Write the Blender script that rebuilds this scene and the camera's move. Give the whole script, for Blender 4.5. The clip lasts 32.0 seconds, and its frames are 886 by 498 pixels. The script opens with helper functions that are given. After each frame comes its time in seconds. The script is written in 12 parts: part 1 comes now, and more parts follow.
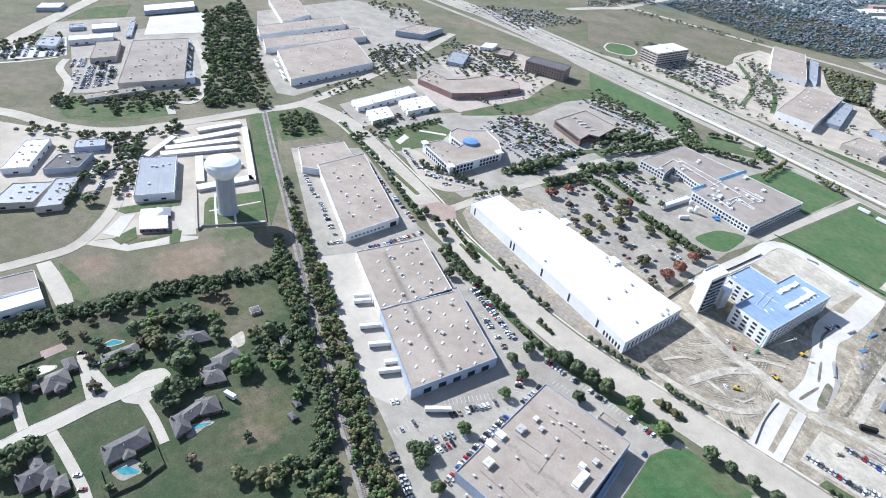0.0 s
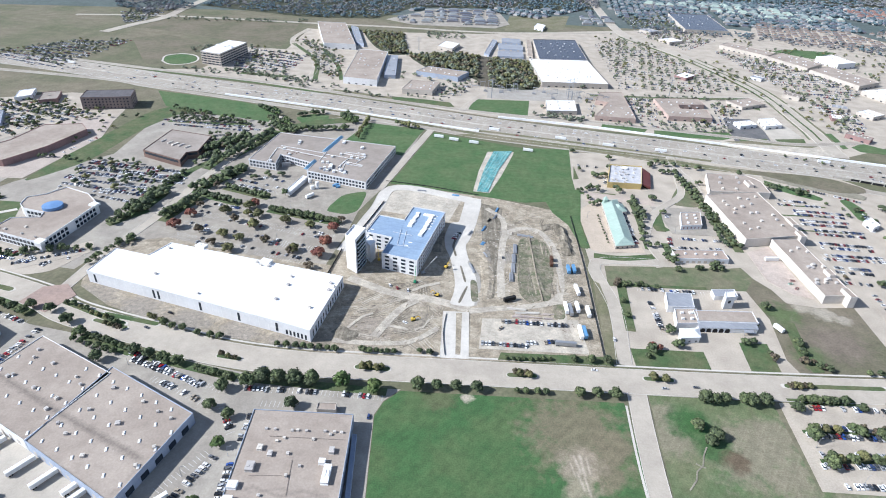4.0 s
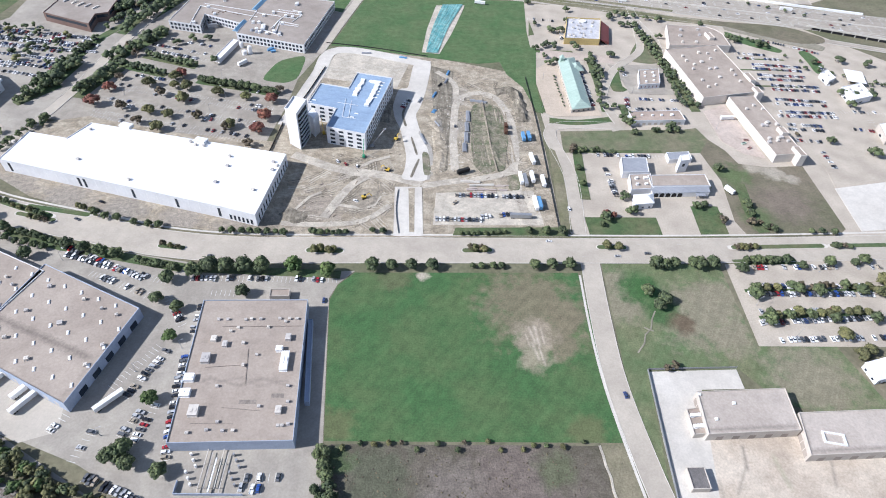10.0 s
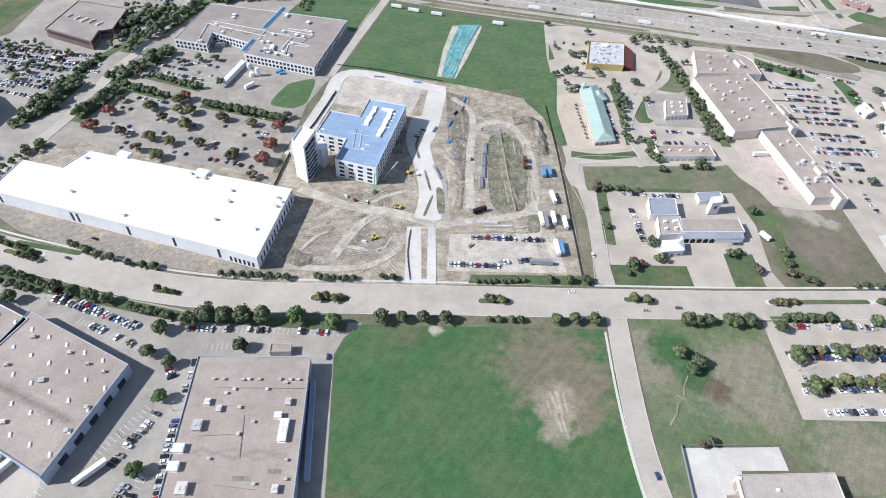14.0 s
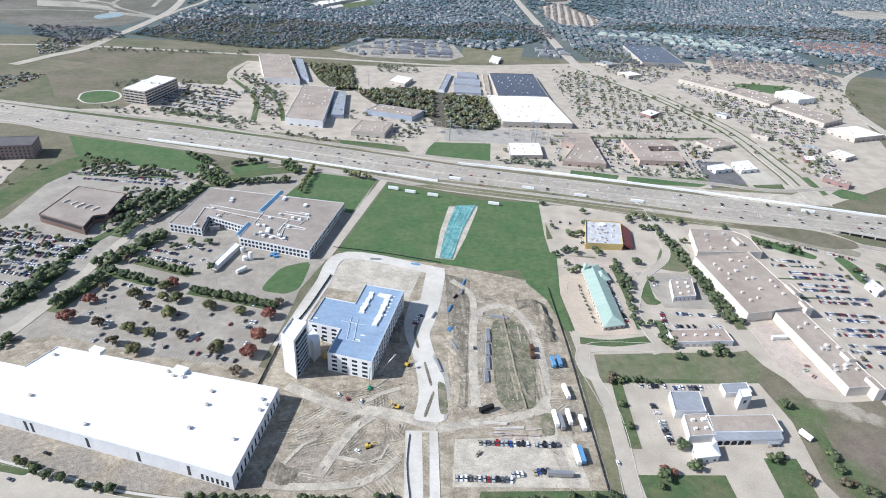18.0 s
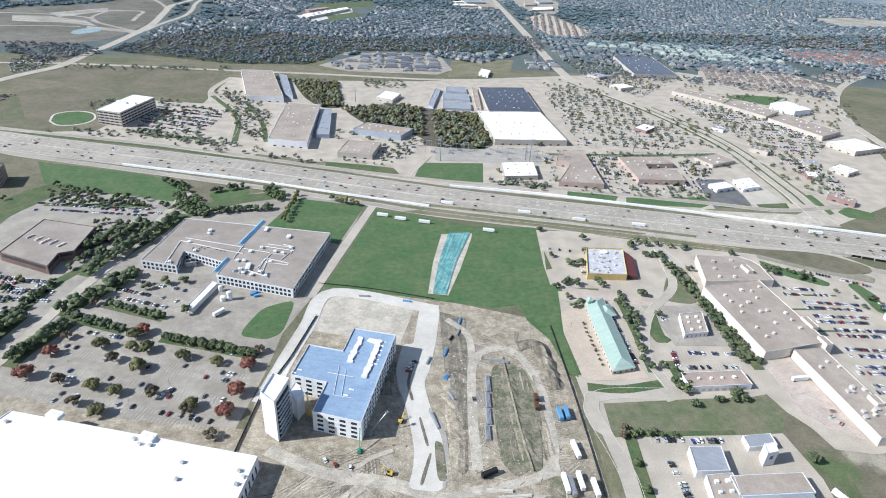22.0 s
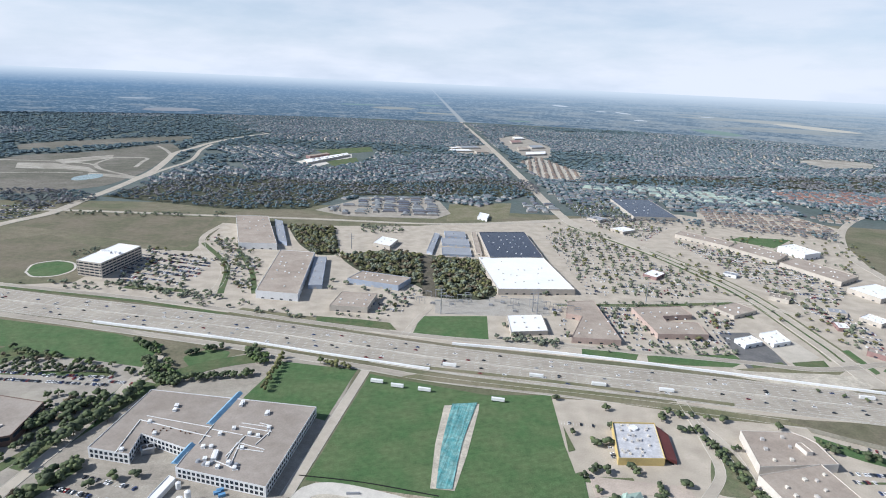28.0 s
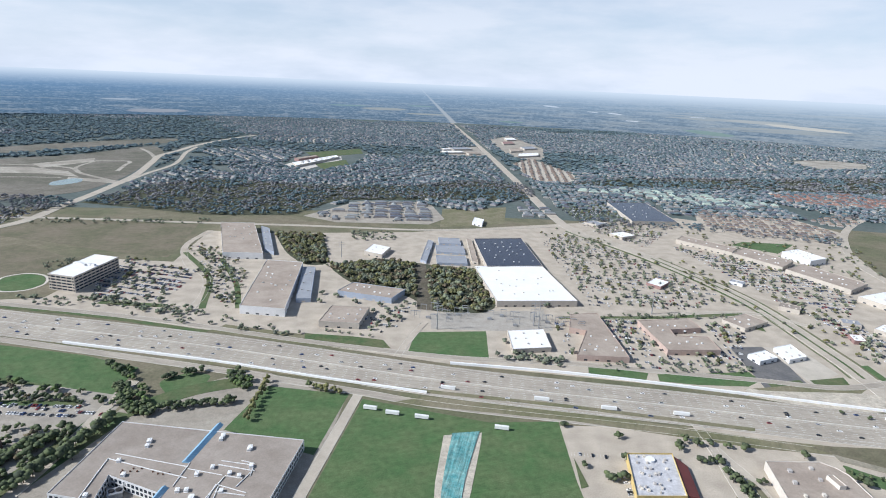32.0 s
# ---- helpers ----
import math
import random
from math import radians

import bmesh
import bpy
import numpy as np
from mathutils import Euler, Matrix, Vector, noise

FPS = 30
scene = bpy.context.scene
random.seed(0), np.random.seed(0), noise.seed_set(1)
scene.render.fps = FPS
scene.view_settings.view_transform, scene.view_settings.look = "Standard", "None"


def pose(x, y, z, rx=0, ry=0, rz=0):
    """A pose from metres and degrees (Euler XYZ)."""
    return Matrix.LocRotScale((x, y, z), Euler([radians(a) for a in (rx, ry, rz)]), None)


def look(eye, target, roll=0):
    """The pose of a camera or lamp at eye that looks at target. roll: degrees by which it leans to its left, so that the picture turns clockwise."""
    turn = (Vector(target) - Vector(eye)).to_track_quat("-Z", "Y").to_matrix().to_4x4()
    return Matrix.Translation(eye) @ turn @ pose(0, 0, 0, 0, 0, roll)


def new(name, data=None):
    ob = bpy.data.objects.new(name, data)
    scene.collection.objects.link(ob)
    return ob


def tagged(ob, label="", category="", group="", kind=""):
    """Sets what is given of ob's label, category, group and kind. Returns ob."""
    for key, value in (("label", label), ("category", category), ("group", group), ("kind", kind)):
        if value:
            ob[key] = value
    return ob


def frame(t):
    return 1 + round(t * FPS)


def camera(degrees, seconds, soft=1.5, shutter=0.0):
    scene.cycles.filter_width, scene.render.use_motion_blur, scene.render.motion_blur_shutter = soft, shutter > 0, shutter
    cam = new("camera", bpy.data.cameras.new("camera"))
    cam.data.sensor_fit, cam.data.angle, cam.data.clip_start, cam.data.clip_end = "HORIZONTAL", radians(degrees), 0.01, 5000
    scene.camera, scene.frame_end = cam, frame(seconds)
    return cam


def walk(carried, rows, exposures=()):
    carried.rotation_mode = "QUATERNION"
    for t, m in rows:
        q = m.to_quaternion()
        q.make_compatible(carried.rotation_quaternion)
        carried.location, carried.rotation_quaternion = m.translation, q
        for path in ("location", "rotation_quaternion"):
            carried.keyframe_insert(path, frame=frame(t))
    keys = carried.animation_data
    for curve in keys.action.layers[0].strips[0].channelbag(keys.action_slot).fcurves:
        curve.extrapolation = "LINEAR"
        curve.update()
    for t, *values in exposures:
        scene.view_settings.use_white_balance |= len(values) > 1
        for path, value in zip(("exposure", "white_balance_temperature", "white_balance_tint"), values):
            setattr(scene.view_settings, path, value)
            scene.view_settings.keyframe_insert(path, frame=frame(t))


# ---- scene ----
# Camera and its flight.
cam = camera(73.67, 32.0, soft=1.0)
PATH = [
    (0, (-10.03, -19.20, 300.00), (-67.15, 40.58, 243.75), 7.45),
    (0.5, (-10.00, -19.41, 300.33), (-66.30, 41.34, 244.30), 7.61),
    (1, (-9.56, -19.13, 300.92), (-65.17, 42.37, 245.01), 7.72),
    (1.5, (-7.86, -17.59, 301.59), (-61.70, 45.73, 245.99), 7.52),
    (2, (-4.85, -14.30, 301.80), (-43.28, 60.63, 247.87), 5.46),
    (2.5, (-2.59, -13.76, 301.62), (-28.53, 66.98, 248.63), 3.73),
    (3, (-1.67, -13.11, 301.06), (-19.13, 70.14, 248.48), 2.75),
    (3.5, (-2.05, -12.51, 300.49), (-14.10, 71.81, 248.10), 2.28),
    (4, (-2.14, -12.56, 300.05), (-11.29, 72.16, 247.71), 2.14),
    (4.5, (-2.10, -12.17, 299.54), (-9.36, 72.73, 247.20), 2.11),
    (6.5, (-1.80, -11.67, 298.13), (-5.84, 73.62, 246.07), 2.29),
    (7, (-1.00, -11.79, 297.69), (-3.84, 71.40, 242.26), 2.12),
    (7.5, (-0.11, -9.77, 298.05), (-1.54, 67.19, 234.21), 2.27),
    (8, (0.08, -5.67, 298.74), (-0.32, 65.35, 228.35), 2.55),
    (8.5, (0.19, -3.18, 299.02), (-0.00, 67.77, 228.54), 2.87),
    (9, (0.00, 0.00, 299.14), (0.00, 70.89, 228.61), 3.15),
    (9.5, (-0.32, 4.05, 299.18), (-0.06, 74.93, 228.63), 3.42),
    (10, (-0.97, 8.39, 299.20), (-0.91, 79.28, 228.67), 3.61),
    (10.5, (-2.00, 13.40, 299.23), (-1.90, 84.41, 228.82), 3.73),
    (11, (-2.75, 18.64, 299.14), (-2.96, 89.77, 228.86), 3.97),
    (11.5, (-3.89, 23.83, 298.99), (-4.44, 94.99, 228.74), 4.16),
    (12, (-4.71, 29.07, 298.79), (-5.65, 100.28, 228.59), 4.15),
    (12.5, (-5.13, 34.45, 298.76), (-6.52, 105.65, 228.55), 4.06),
    (13, (-5.57, 39.73, 299.04), (-7.15, 110.91, 228.82), 3.87),
    (13.5, (-6.72, 45.06, 299.17), (-8.13, 116.29, 229.00), 3.94),
    (15.5, (-13.49, 67.61, 299.58), (-14.55, 142.04, 232.81), 4.20),
    (16, (-15.10, 72.64, 299.20), (-16.23, 149.71, 235.49), 4.14),
    (16.5, (-15.70, 77.84, 298.75), (-17.11, 157.60, 238.44), 3.95),
    (17, (-16.08, 83.06, 298.60), (-17.78, 165.64, 242.23), 3.49),
    (17.5, (-17.32, 88.12, 298.39), (-19.06, 173.20, 245.86), 3.43),
    (18, (-18.54, 93.38, 298.52), (-20.30, 180.57, 249.58), 3.34),
    (18.5, (-19.41, 99.21, 299.07), (-20.92, 186.36, 250.05), 3.13),
    (19, (-20.49, 103.80, 299.48), (-21.75, 190.97, 250.49), 3.23),
    (19.5, (-21.89, 108.46, 299.76), (-22.73, 195.63, 250.77), 3.18),
    (20, (-22.69, 114.39, 300.20), (-23.35, 201.58, 251.23), 3.18),
    (20.5, (-23.45, 120.51, 300.63), (-23.77, 207.65, 251.58), 3.02),
    (21, (-23.89, 126.87, 300.93), (-24.08, 214.06, 251.97), 3.03),
    (21.5, (-23.80, 132.94, 301.31), (-23.96, 220.29, 252.64), 2.92),
    (22, (-24.35, 139.27, 301.86), (-24.42, 227.13, 254.09), 2.99),
    (22.5, (-25.17, 145.39, 302.45), (-25.25, 233.91, 255.93), 2.91),
    (23, (-26.40, 152.24, 302.98), (-26.39, 241.43, 257.75), 2.97),
    (23.5, (-27.00, 158.18, 303.53), (-27.06, 248.01, 259.61), 2.93),
    (24, (-27.91, 163.93, 304.04), (-28.02, 254.43, 261.49), 2.88),
    (24.5, (-28.46, 170.49, 304.47), (-28.67, 262.22, 264.66), 2.84),
    (25, (-28.95, 178.28, 304.65), (-29.34, 272.60, 271.41), 2.84),
    (25.5, (-29.97, 184.34, 304.47), (-30.51, 280.53, 277.10), 2.73),
    (27.5, (-31.91, 209.20, 303.86), (-32.49, 305.42, 276.64), 2.57),
    (28, (-32.55, 215.02, 303.83), (-33.08, 311.24, 276.60), 2.55),
    (28.5, (-33.58, 221.04, 303.99), (-33.66, 317.26, 276.77), 2.51),
    (29, (-34.71, 227.11, 304.08), (-34.15, 323.33, 276.87), 2.56),
    (29.5, (-35.66, 233.19, 304.23), (-34.87, 329.42, 277.03), 2.52),
    (30, (-36.52, 239.52, 304.35), (-35.66, 335.75, 277.17), 2.53),
    (30.5, (-37.37, 245.82, 304.52), (-36.44, 342.05, 277.34), 2.54),
    (31, (-38.07, 251.51, 304.58), (-37.12, 347.75, 277.43), 2.48),
    (31.5, (-39.35, 257.17, 304.61), (-38.29, 353.41, 277.46), 2.52),
    (32, (-40.71, 263.12, 304.61), (-39.61, 359.37, 277.50), 2.50),
]
walk(cam, [(t, look(eye, target, roll)) for t, eye, target, roll in PATH], exposures=((0.0, 0.62, 5750, 9), (4.0, 0.46, 5900, 10), (9.0, 0.42, 5950, 13), (16.0, 0.38, 5950, 11), (22.0, 0.37, 5950, 8), (25.0, 0.42, 6000, 8), (26.5, 0.30, 6050, 9), (28.0, 0.16, 6100, 9), (32.0, 0.16, 6100, 9)))

# Light: a hazy bright sky with thin clouds, and one sun in the west-south-west.
SUN_ELEV, SUN_AZ = 37.0, 257.0
world = bpy.data.worlds.new("sky")
world.use_nodes = True
scene.world = world
wn, wl = world.node_tree.nodes, world.node_tree.links
sky = wn.new("ShaderNodeTexSky")
sky.sky_type, sky.sun_disc = "NISHITA", False
sky.sun_elevation, sky.sun_rotation = radians(SUN_ELEV), radians(SUN_AZ)
sky.air_density, sky.dust_density, sky.ozone_density = 1.0, 0.6, 2.0
# Haze whitens the sky towards the horizon; thin clouds drift over all of it.
where = wn.new("ShaderNodeTexCoord")
level, squash, clouds, cover, haze, mixed = (wn.new("ShaderNode" + k) for k in ("SeparateXYZ", "Mapping", "TexNoise", "MapRange", "MapRange", "Mix"))
wl.new(where.outputs["Generated"], level.inputs["Vector"])
wl.new(where.outputs["Generated"], squash.inputs["Vector"])
squash.inputs["Scale"].default_value = (2.2, 2.2, 9.0)
clouds.inputs["Scale"].default_value, clouds.inputs["Detail"].default_value, clouds.inputs["Roughness"].default_value = 1.6, 7, 0.55
wl.new(squash.outputs["Vector"], clouds.inputs["Vector"])
cover.inputs["From Min"].default_value, cover.inputs["From Max"].default_value, cover.inputs["To Min"].default_value, cover.inputs["To Max"].default_value = 0.38, 0.62, -0.10, 0.13
haze.inputs["From Min"].default_value, haze.inputs["From Max"].default_value, haze.inputs["To Min"].default_value, haze.inputs["To Max"].default_value = 0.0, 0.42, 0.92, 0.04
wl.new(clouds.outputs["Fac"], cover.inputs["Value"])
wl.new(level.outputs["Z"], haze.inputs["Value"])
both = wn.new("ShaderNodeMath")
both.operation, both.use_clamp = "ADD", True
wl.new(cover.outputs["Result"], both.inputs[0])
wl.new(haze.outputs["Result"], both.inputs[1])
mixed.data_type = "RGBA"
wl.new(both.outputs["Value"], mixed.inputs["Factor"])
wl.new(sky.outputs["Color"], mixed.inputs["A"])
tone = wn.new("ShaderNodeMix")
tone.data_type = "RGBA"
veil = wn.new("ShaderNodeMapRange")
veil.inputs["From Min"].default_value, veil.inputs["From Max"].default_value = 0.40, 0.60
wl.new(clouds.outputs["Fac"], veil.inputs["Value"])
wl.new(veil.outputs["Result"], tone.inputs["Factor"])
tone.inputs["A"].default_value, tone.inputs["B"].default_value = (7.7, 8.6, 10.2, 1), (8.8, 9.2, 10.2, 1)
wl.new(tone.outputs["Result"], mixed.inputs["B"])
wl.new(mixed.outputs["Result"], wn["Background"].inputs["Color"])
wn["Background"].inputs["Strength"].default_value = 0.085
sun_data = bpy.data.lights.new("sun", "SUN")
sun_data.energy, sun_data.angle, sun_data.color = 5.0, radians(0.6), (1.0, 0.97, 0.93)
sun = new("sun", sun_data)
sd = Vector((math.sin(radians(SUN_AZ)) * math.cos(radians(SUN_ELEV)), math.cos(radians(SUN_AZ)) * math.cos(radians(SUN_ELEV)), math.sin(radians(SUN_ELEV))))
sun.matrix_world = look(sd * 800, (0, 0, 0))


# ---- materials ----
MATS = {}


def mat(name, color, rough=0.85, var=0.25, scale=0.4, fine=4.0, metal=0.0, tone=None, bump=0.0, island=0.0, rand=0.0, spec=0.3, coat=0.0, stretch=None, patchy=0.5, streak=None, spots=(), bands=()):
    """A surface whose colour wanders at three scales, in metres; tone is the second colour of the stains. streak: strength and bearing
    of fine stripes. spots: worn places with x, y, radius, colour. bands: soft stains along a
    line from x, y to x, y, with half width, colour and strength."""
    m = bpy.data.materials.new(name)
    m.use_nodes = True
    n, l = m.node_tree.nodes, m.node_tree.links
    b = n["Principled BSDF"]
    b.inputs["Roughness"].default_value, b.inputs["Metallic"].default_value = rough, metal
    b.inputs["Specular IOR Level"].default_value, b.inputs["Coat Weight"].default_value = spec, coat
    tone = tone or tuple(c * (1 - var) for c in color)
    geo = n.new("ShaderNodeNewGeometry")
    where = geo.outputs["Position"]

    def turned(scales, deg):
        mp = n.new("ShaderNodeMapping")
        mp.vector_type = "TEXTURE"
        mp.inputs["Scale"].default_value, mp.inputs["Rotation"].default_value = [1 / k for k in scales], (0, 0, radians(deg))
        l.new(geo.outputs["Position"], mp.inputs["Vector"])
        return mp.outputs["Vector"]

    if stretch:
        where = turned(stretch[:3], stretch[3])

    def cloud(size, detail, at=None):
        t = n.new("ShaderNodeTexNoise")
        t.inputs["Scale"].default_value, t.inputs["Detail"].default_value, t.inputs["Roughness"].default_value = size, detail, 0.6
        l.new(at or where, t.inputs["Vector"])
        return t.outputs["Fac"]

    def ramp(src, lo, hi, a=0.0, c=1.0):
        r = n.new("ShaderNodeMapRange")
        for k, x in (("From Min", lo), ("From Max", hi), ("To Min", a), ("To Max", c)):
            r.inputs[k].default_value = x
        l.new(src, r.inputs["Value"])
        return r.outputs["Result"]

    def mix(kind, fac, a, c):
        x = n.new("ShaderNodeMix")
        x.data_type, x.blend_type = "RGBA", kind
        for sock, v in ((x.inputs["Factor"], fac), (x.inputs["A"], a), (x.inputs["B"], c)):
            if isinstance(v, bpy.types.NodeSocket):
                l.new(v, sock)
            else:
                sock.default_value = v if isinstance(v, float) else (*v, 1)
        return x.outputs["Result"]

    def grey(src, lo, hi):
        return mix("MIX", src, (lo,) * 3, (hi,) * 3)

    col = mix("MIX", ramp(cloud(scale * 0.25, 5), 0.5 - patchy * 0.3, 0.5 + patchy * 0.3), color, tone)
    rim = cloud(0.12, 6) if spots else None
    for x, y, r, c in spots:
        d = n.new("ShaderNodeVectorMath")
        d.operation = "DISTANCE"
        l.new(geo.outputs["Position"], d.inputs[0])
        d.inputs[1].default_value = (x, y, 0)
        add = n.new("ShaderNodeMath")
        add.operation = "MULTIPLY_ADD"
        l.new(rim, add.inputs[0])
        add.inputs[1].default_value = -r * 2.0
        l.new(d.outputs["Value"], add.inputs[2])
        col = mix("MIX", ramp(add.outputs["Value"], r * 0.15, -r * 0.45, 0.0, 0.92), col, c)
    edge = cloud(0.35, 5) if bands else None
    for ax, ay, bx, by, half, c, strength in bands:
        t = Vector((bx - ax, by - ay, 0)).normalized()

        def along(axis, start):
            d = n.new("ShaderNodeVectorMath")
            d.operation = "DOT_PRODUCT"
            l.new(geo.outputs["Position"], d.inputs[0])
            d.inputs[1].default_value = axis
            k = n.new("ShaderNodeMath")
            k.operation = "SUBTRACT"
            l.new(d.outputs["Value"], k.inputs[0])
            k.inputs[1].default_value = start
            return k.outputs["Value"]

        def calc(op, a, c2):
            k = n.new("ShaderNodeMath")
            k.operation = op
            for i, v in enumerate((a, c2)):
                if isinstance(v, float):
                    k.inputs[i].default_value = v
                else:
                    l.new(v, k.inputs[i])
            return k.outputs["Value"]

        away = calc("ADD", calc("ABSOLUTE", along((-t.y, t.x, 0), -t.y * ax + t.x * ay), 0.0), calc("MULTIPLY", edge, half * 1.2))
        run, size = along(t, t.x * ax + t.y * ay), math.hypot(bx - ax, by - ay)
        fade = calc("MULTIPLY", ramp(run, -half, half * 0.5), ramp(run, size + half, size - half * 0.5))
        col = mix("MIX", calc("MULTIPLY", calc("MULTIPLY", ramp(away, half * 1.5, half * 0.55), fade), strength), col, c)
    grain = ramp(cloud(fine, 4), 0.3, 0.7)
    col = mix("MULTIPLY", 1.0, col, grey(grain, 1 - var * 0.75, 1 + var * 0.35))
    col = mix("MULTIPLY", 1.0, col, grey(ramp(cloud(math.sqrt(fine * scale * 0.25), 5), 0.34, 0.66), 1 - var * 0.5, 1 + var * 0.3))
    if streak:
        col = mix("MULTIPLY", 1.0, col, grey(ramp(cloud(1.0, 4, turned((0.03, streak[2], 0.03), streak[1])), 0.36, 0.64), 1 - streak[0], 1 + streak[0] * 0.5))
    for amount, kind in ((island, "geo"), (rand, "obj")):
        if amount:
            src = geo.outputs["Random Per Island"] if kind == "geo" else n.new("ShaderNodeObjectInfo").outputs["Random"]
            col = mix("MULTIPLY", 1.0, col, mix("MIX", src, (1 - amount, 1 - amount, 1 - amount * 0.8), (1 + amount * 0.6, 1 + amount * 0.5, 1 + amount * 0.3)))
    l.new(col, b.inputs["Base Color"])
    if bump:
        bp = n.new("ShaderNodeBump")
        bp.inputs["Strength"].default_value, bp.inputs["Distance"].default_value = bump, 0.3
        l.new(grain, bp.inputs["Height"])
        l.new(bp.outputs["Normal"], b.inputs["Normal"])
    MATS[name] = m
    return m


CONCRETE = mat("concrete", (0.49, 0.438, 0.365), 0.9, 0.13, 0.12, 0.9, tone=(0.405, 0.36, 0.30))
DRIVE = mat("driveway_concrete", (0.52, 0.475, 0.405), 0.9, 0.13, 0.1, 0.8, tone=(0.43, 0.388, 0.328))
BROWNFIELD = mat("brown_field_grass", (0.20, 0.172, 0.125), 1.0, 0.32, 0.06, 0.6, tone=(0.145, 0.14, 0.088), bump=0.4, patchy=0.4, spots=((-416.0, 108.0, 26, (0.25, 0.188, 0.135)), (-420.0, 130.0, 14, (0.27, 0.21, 0.155)), (-451.0, 53.0, 15, (0.25, 0.188, 0.135)), (-440.0, 165.0, 22, (0.10, 0.13, 0.06)), (-400.0, 60.0, 14, (0.13, 0.135, 0.08)), (278.0, 426.0, 11, (0.40, 0.36, 0.29)), (262.0, 431.0, 8, (0.38, 0.34, 0.27)), (292.0, 419.0, 7, (0.40, 0.36, 0.29)), (274.0, 385.0, 24, (0.20, 0.165, 0.13)), (240.0, 420.0, 16, (0.11, 0.15, 0.065)), (245.0, 365.0, 14, (0.115, 0.15, 0.07))))
PALE = mat("pale_concrete", (0.64, 0.605, 0.545), 0.9, 0.15, 0.1, 0.8, tone=(0.53, 0.495, 0.44))
HIGHWAY = mat("highway_concrete", (0.445, 0.402, 0.338), 0.9, 0.2, 0.05, 0.8, tone=(0.35, 0.312, 0.262), streak=(0.16, -11, 0.35))
LOT = mat("worn_lot_concrete", (0.395, 0.36, 0.305), 0.9, 0.17, 0.15, 0.8, tone=(0.31, 0.28, 0.24), patchy=0.4)
PINKLOT = mat("pinkish_concrete", (0.505, 0.445, 0.366), 0.9, 0.18, 0.2, 0.8, tone=(0.405, 0.354, 0.29), patchy=0.4)
DIRT = mat("site_dirt", (0.475, 0.412, 0.318), 1.0, 0.5, 0.35, 1.0, tone=(0.335, 0.285, 0.212), bump=0.6, patchy=0.3, streak=(0.10, 20, 0.3), spots=((-330.0, 352.0, 22, (0.34, 0.30, 0.25)), (-285.0, 337.0, 24, (0.355, 0.315, 0.265)), (-240.0, 327.0, 22, (0.33, 0.295, 0.25)), (-195.0, 320.0, 20, (0.35, 0.31, 0.26)), (-155.0, 316.0, 18, (0.33, 0.29, 0.24)), (0.0, 470.0, 16, (0.36, 0.33, 0.285)), (-5.0, 520.0, 20, (0.33, 0.30, 0.26)), (62.0, 455.0, 12, (0.30, 0.262, 0.205)), (70.0, 400.0, 16, (0.30, 0.262, 0.205)), (*((-98.9, 342.8)), 22, (0.36, 0.31, 0.25)), (*((-66.0, 355.8)), 16, (0.33, 0.29, 0.23)), (*((-132.5, 320.6)), 14, (0.27, 0.235, 0.185))))
WEEDY = mat("weedy_soil", (0.155, 0.165, 0.10), 1.0, 0.55, 0.5, 1.2, tone=(0.30, 0.265, 0.20), bump=0.6, patchy=0.3)
OLDLOT = mat("old_lot_concrete", (0.385, 0.348, 0.292), 0.9, 0.26, 0.15, 0.8, tone=(0.305, 0.272, 0.228), patchy=0.4)
PANELS = mat("white_grid_panels", (0.70, 0.70, 0.705), 0.7, 0.12, 0.3, 1.0)
SKYBLUE = mat("sky_blue_metal", (0.24, 0.43, 0.60), 0.5, 0.12, 0.2, 1.0, streak=(0.1, 40, 1.0))
YARD = mat("stained_yard_concrete", (0.60, 0.525, 0.43), 0.9, 0.25, 0.12, 0.8, tone=(0.47, 0.395, 0.315), patchy=0.35, bands=((170.5, 170.0, 169.0, 156.0, 1.8, (0.27, 0.235, 0.2), 0.8), (168.5, 158.0, 160.0, 143.0, 1.5, (0.33, 0.29, 0.24), 0.7), (152.0, 150.0, 151.0, 120.0, 2.0, (0.38, 0.335, 0.28), 0.6), (186.0, 165.0, 189.0, 148.0, 2.6, (0.40, 0.385, 0.27), 0.6), (217.0, 164.0, 214.0, 150.0, 1.5, (0.30, 0.265, 0.225), 0.7), (176.0, 140.0, 200.0, 112.0, 1.2, (0.40, 0.35, 0.29), 0.5)))
PALEROOF = mat("pale_gravel_roof", (0.50, 0.442, 0.387), 0.95, 0.18, 0.12, 0.7, tone=(0.43, 0.375, 0.325), bands=((151.5, 174.8, 202.0, 180.5, 2.4, (0.27, 0.235, 0.205), 0.8), (204.0, 166.0, 255.0, 171.6, 2.4, (0.27, 0.235, 0.205), 0.8), (152.5, 197.0, 152.2, 175.0, 1.4, (0.34, 0.3, 0.26), 0.6), (206.6, 187.5, 204.2, 166.0, 1.4, (0.34, 0.3, 0.26), 0.6)))
CREAM = mat("cream_wall", (0.66, 0.61, 0.55), 0.85, 0.12, 0.2, 1.0)
BRICKPAVE = mat("rose_brick_paving", (0.40, 0.295, 0.245), 0.9, 0.25, 0.3, 1.5, tone=(0.33, 0.25, 0.215))
TRACK = mat("worn_track_soil", (0.56, 0.505, 0.415), 1.0, 0.34, 0.3, 0.9, tone=(0.42, 0.375, 0.312), bump=0.6, patchy=0.3)
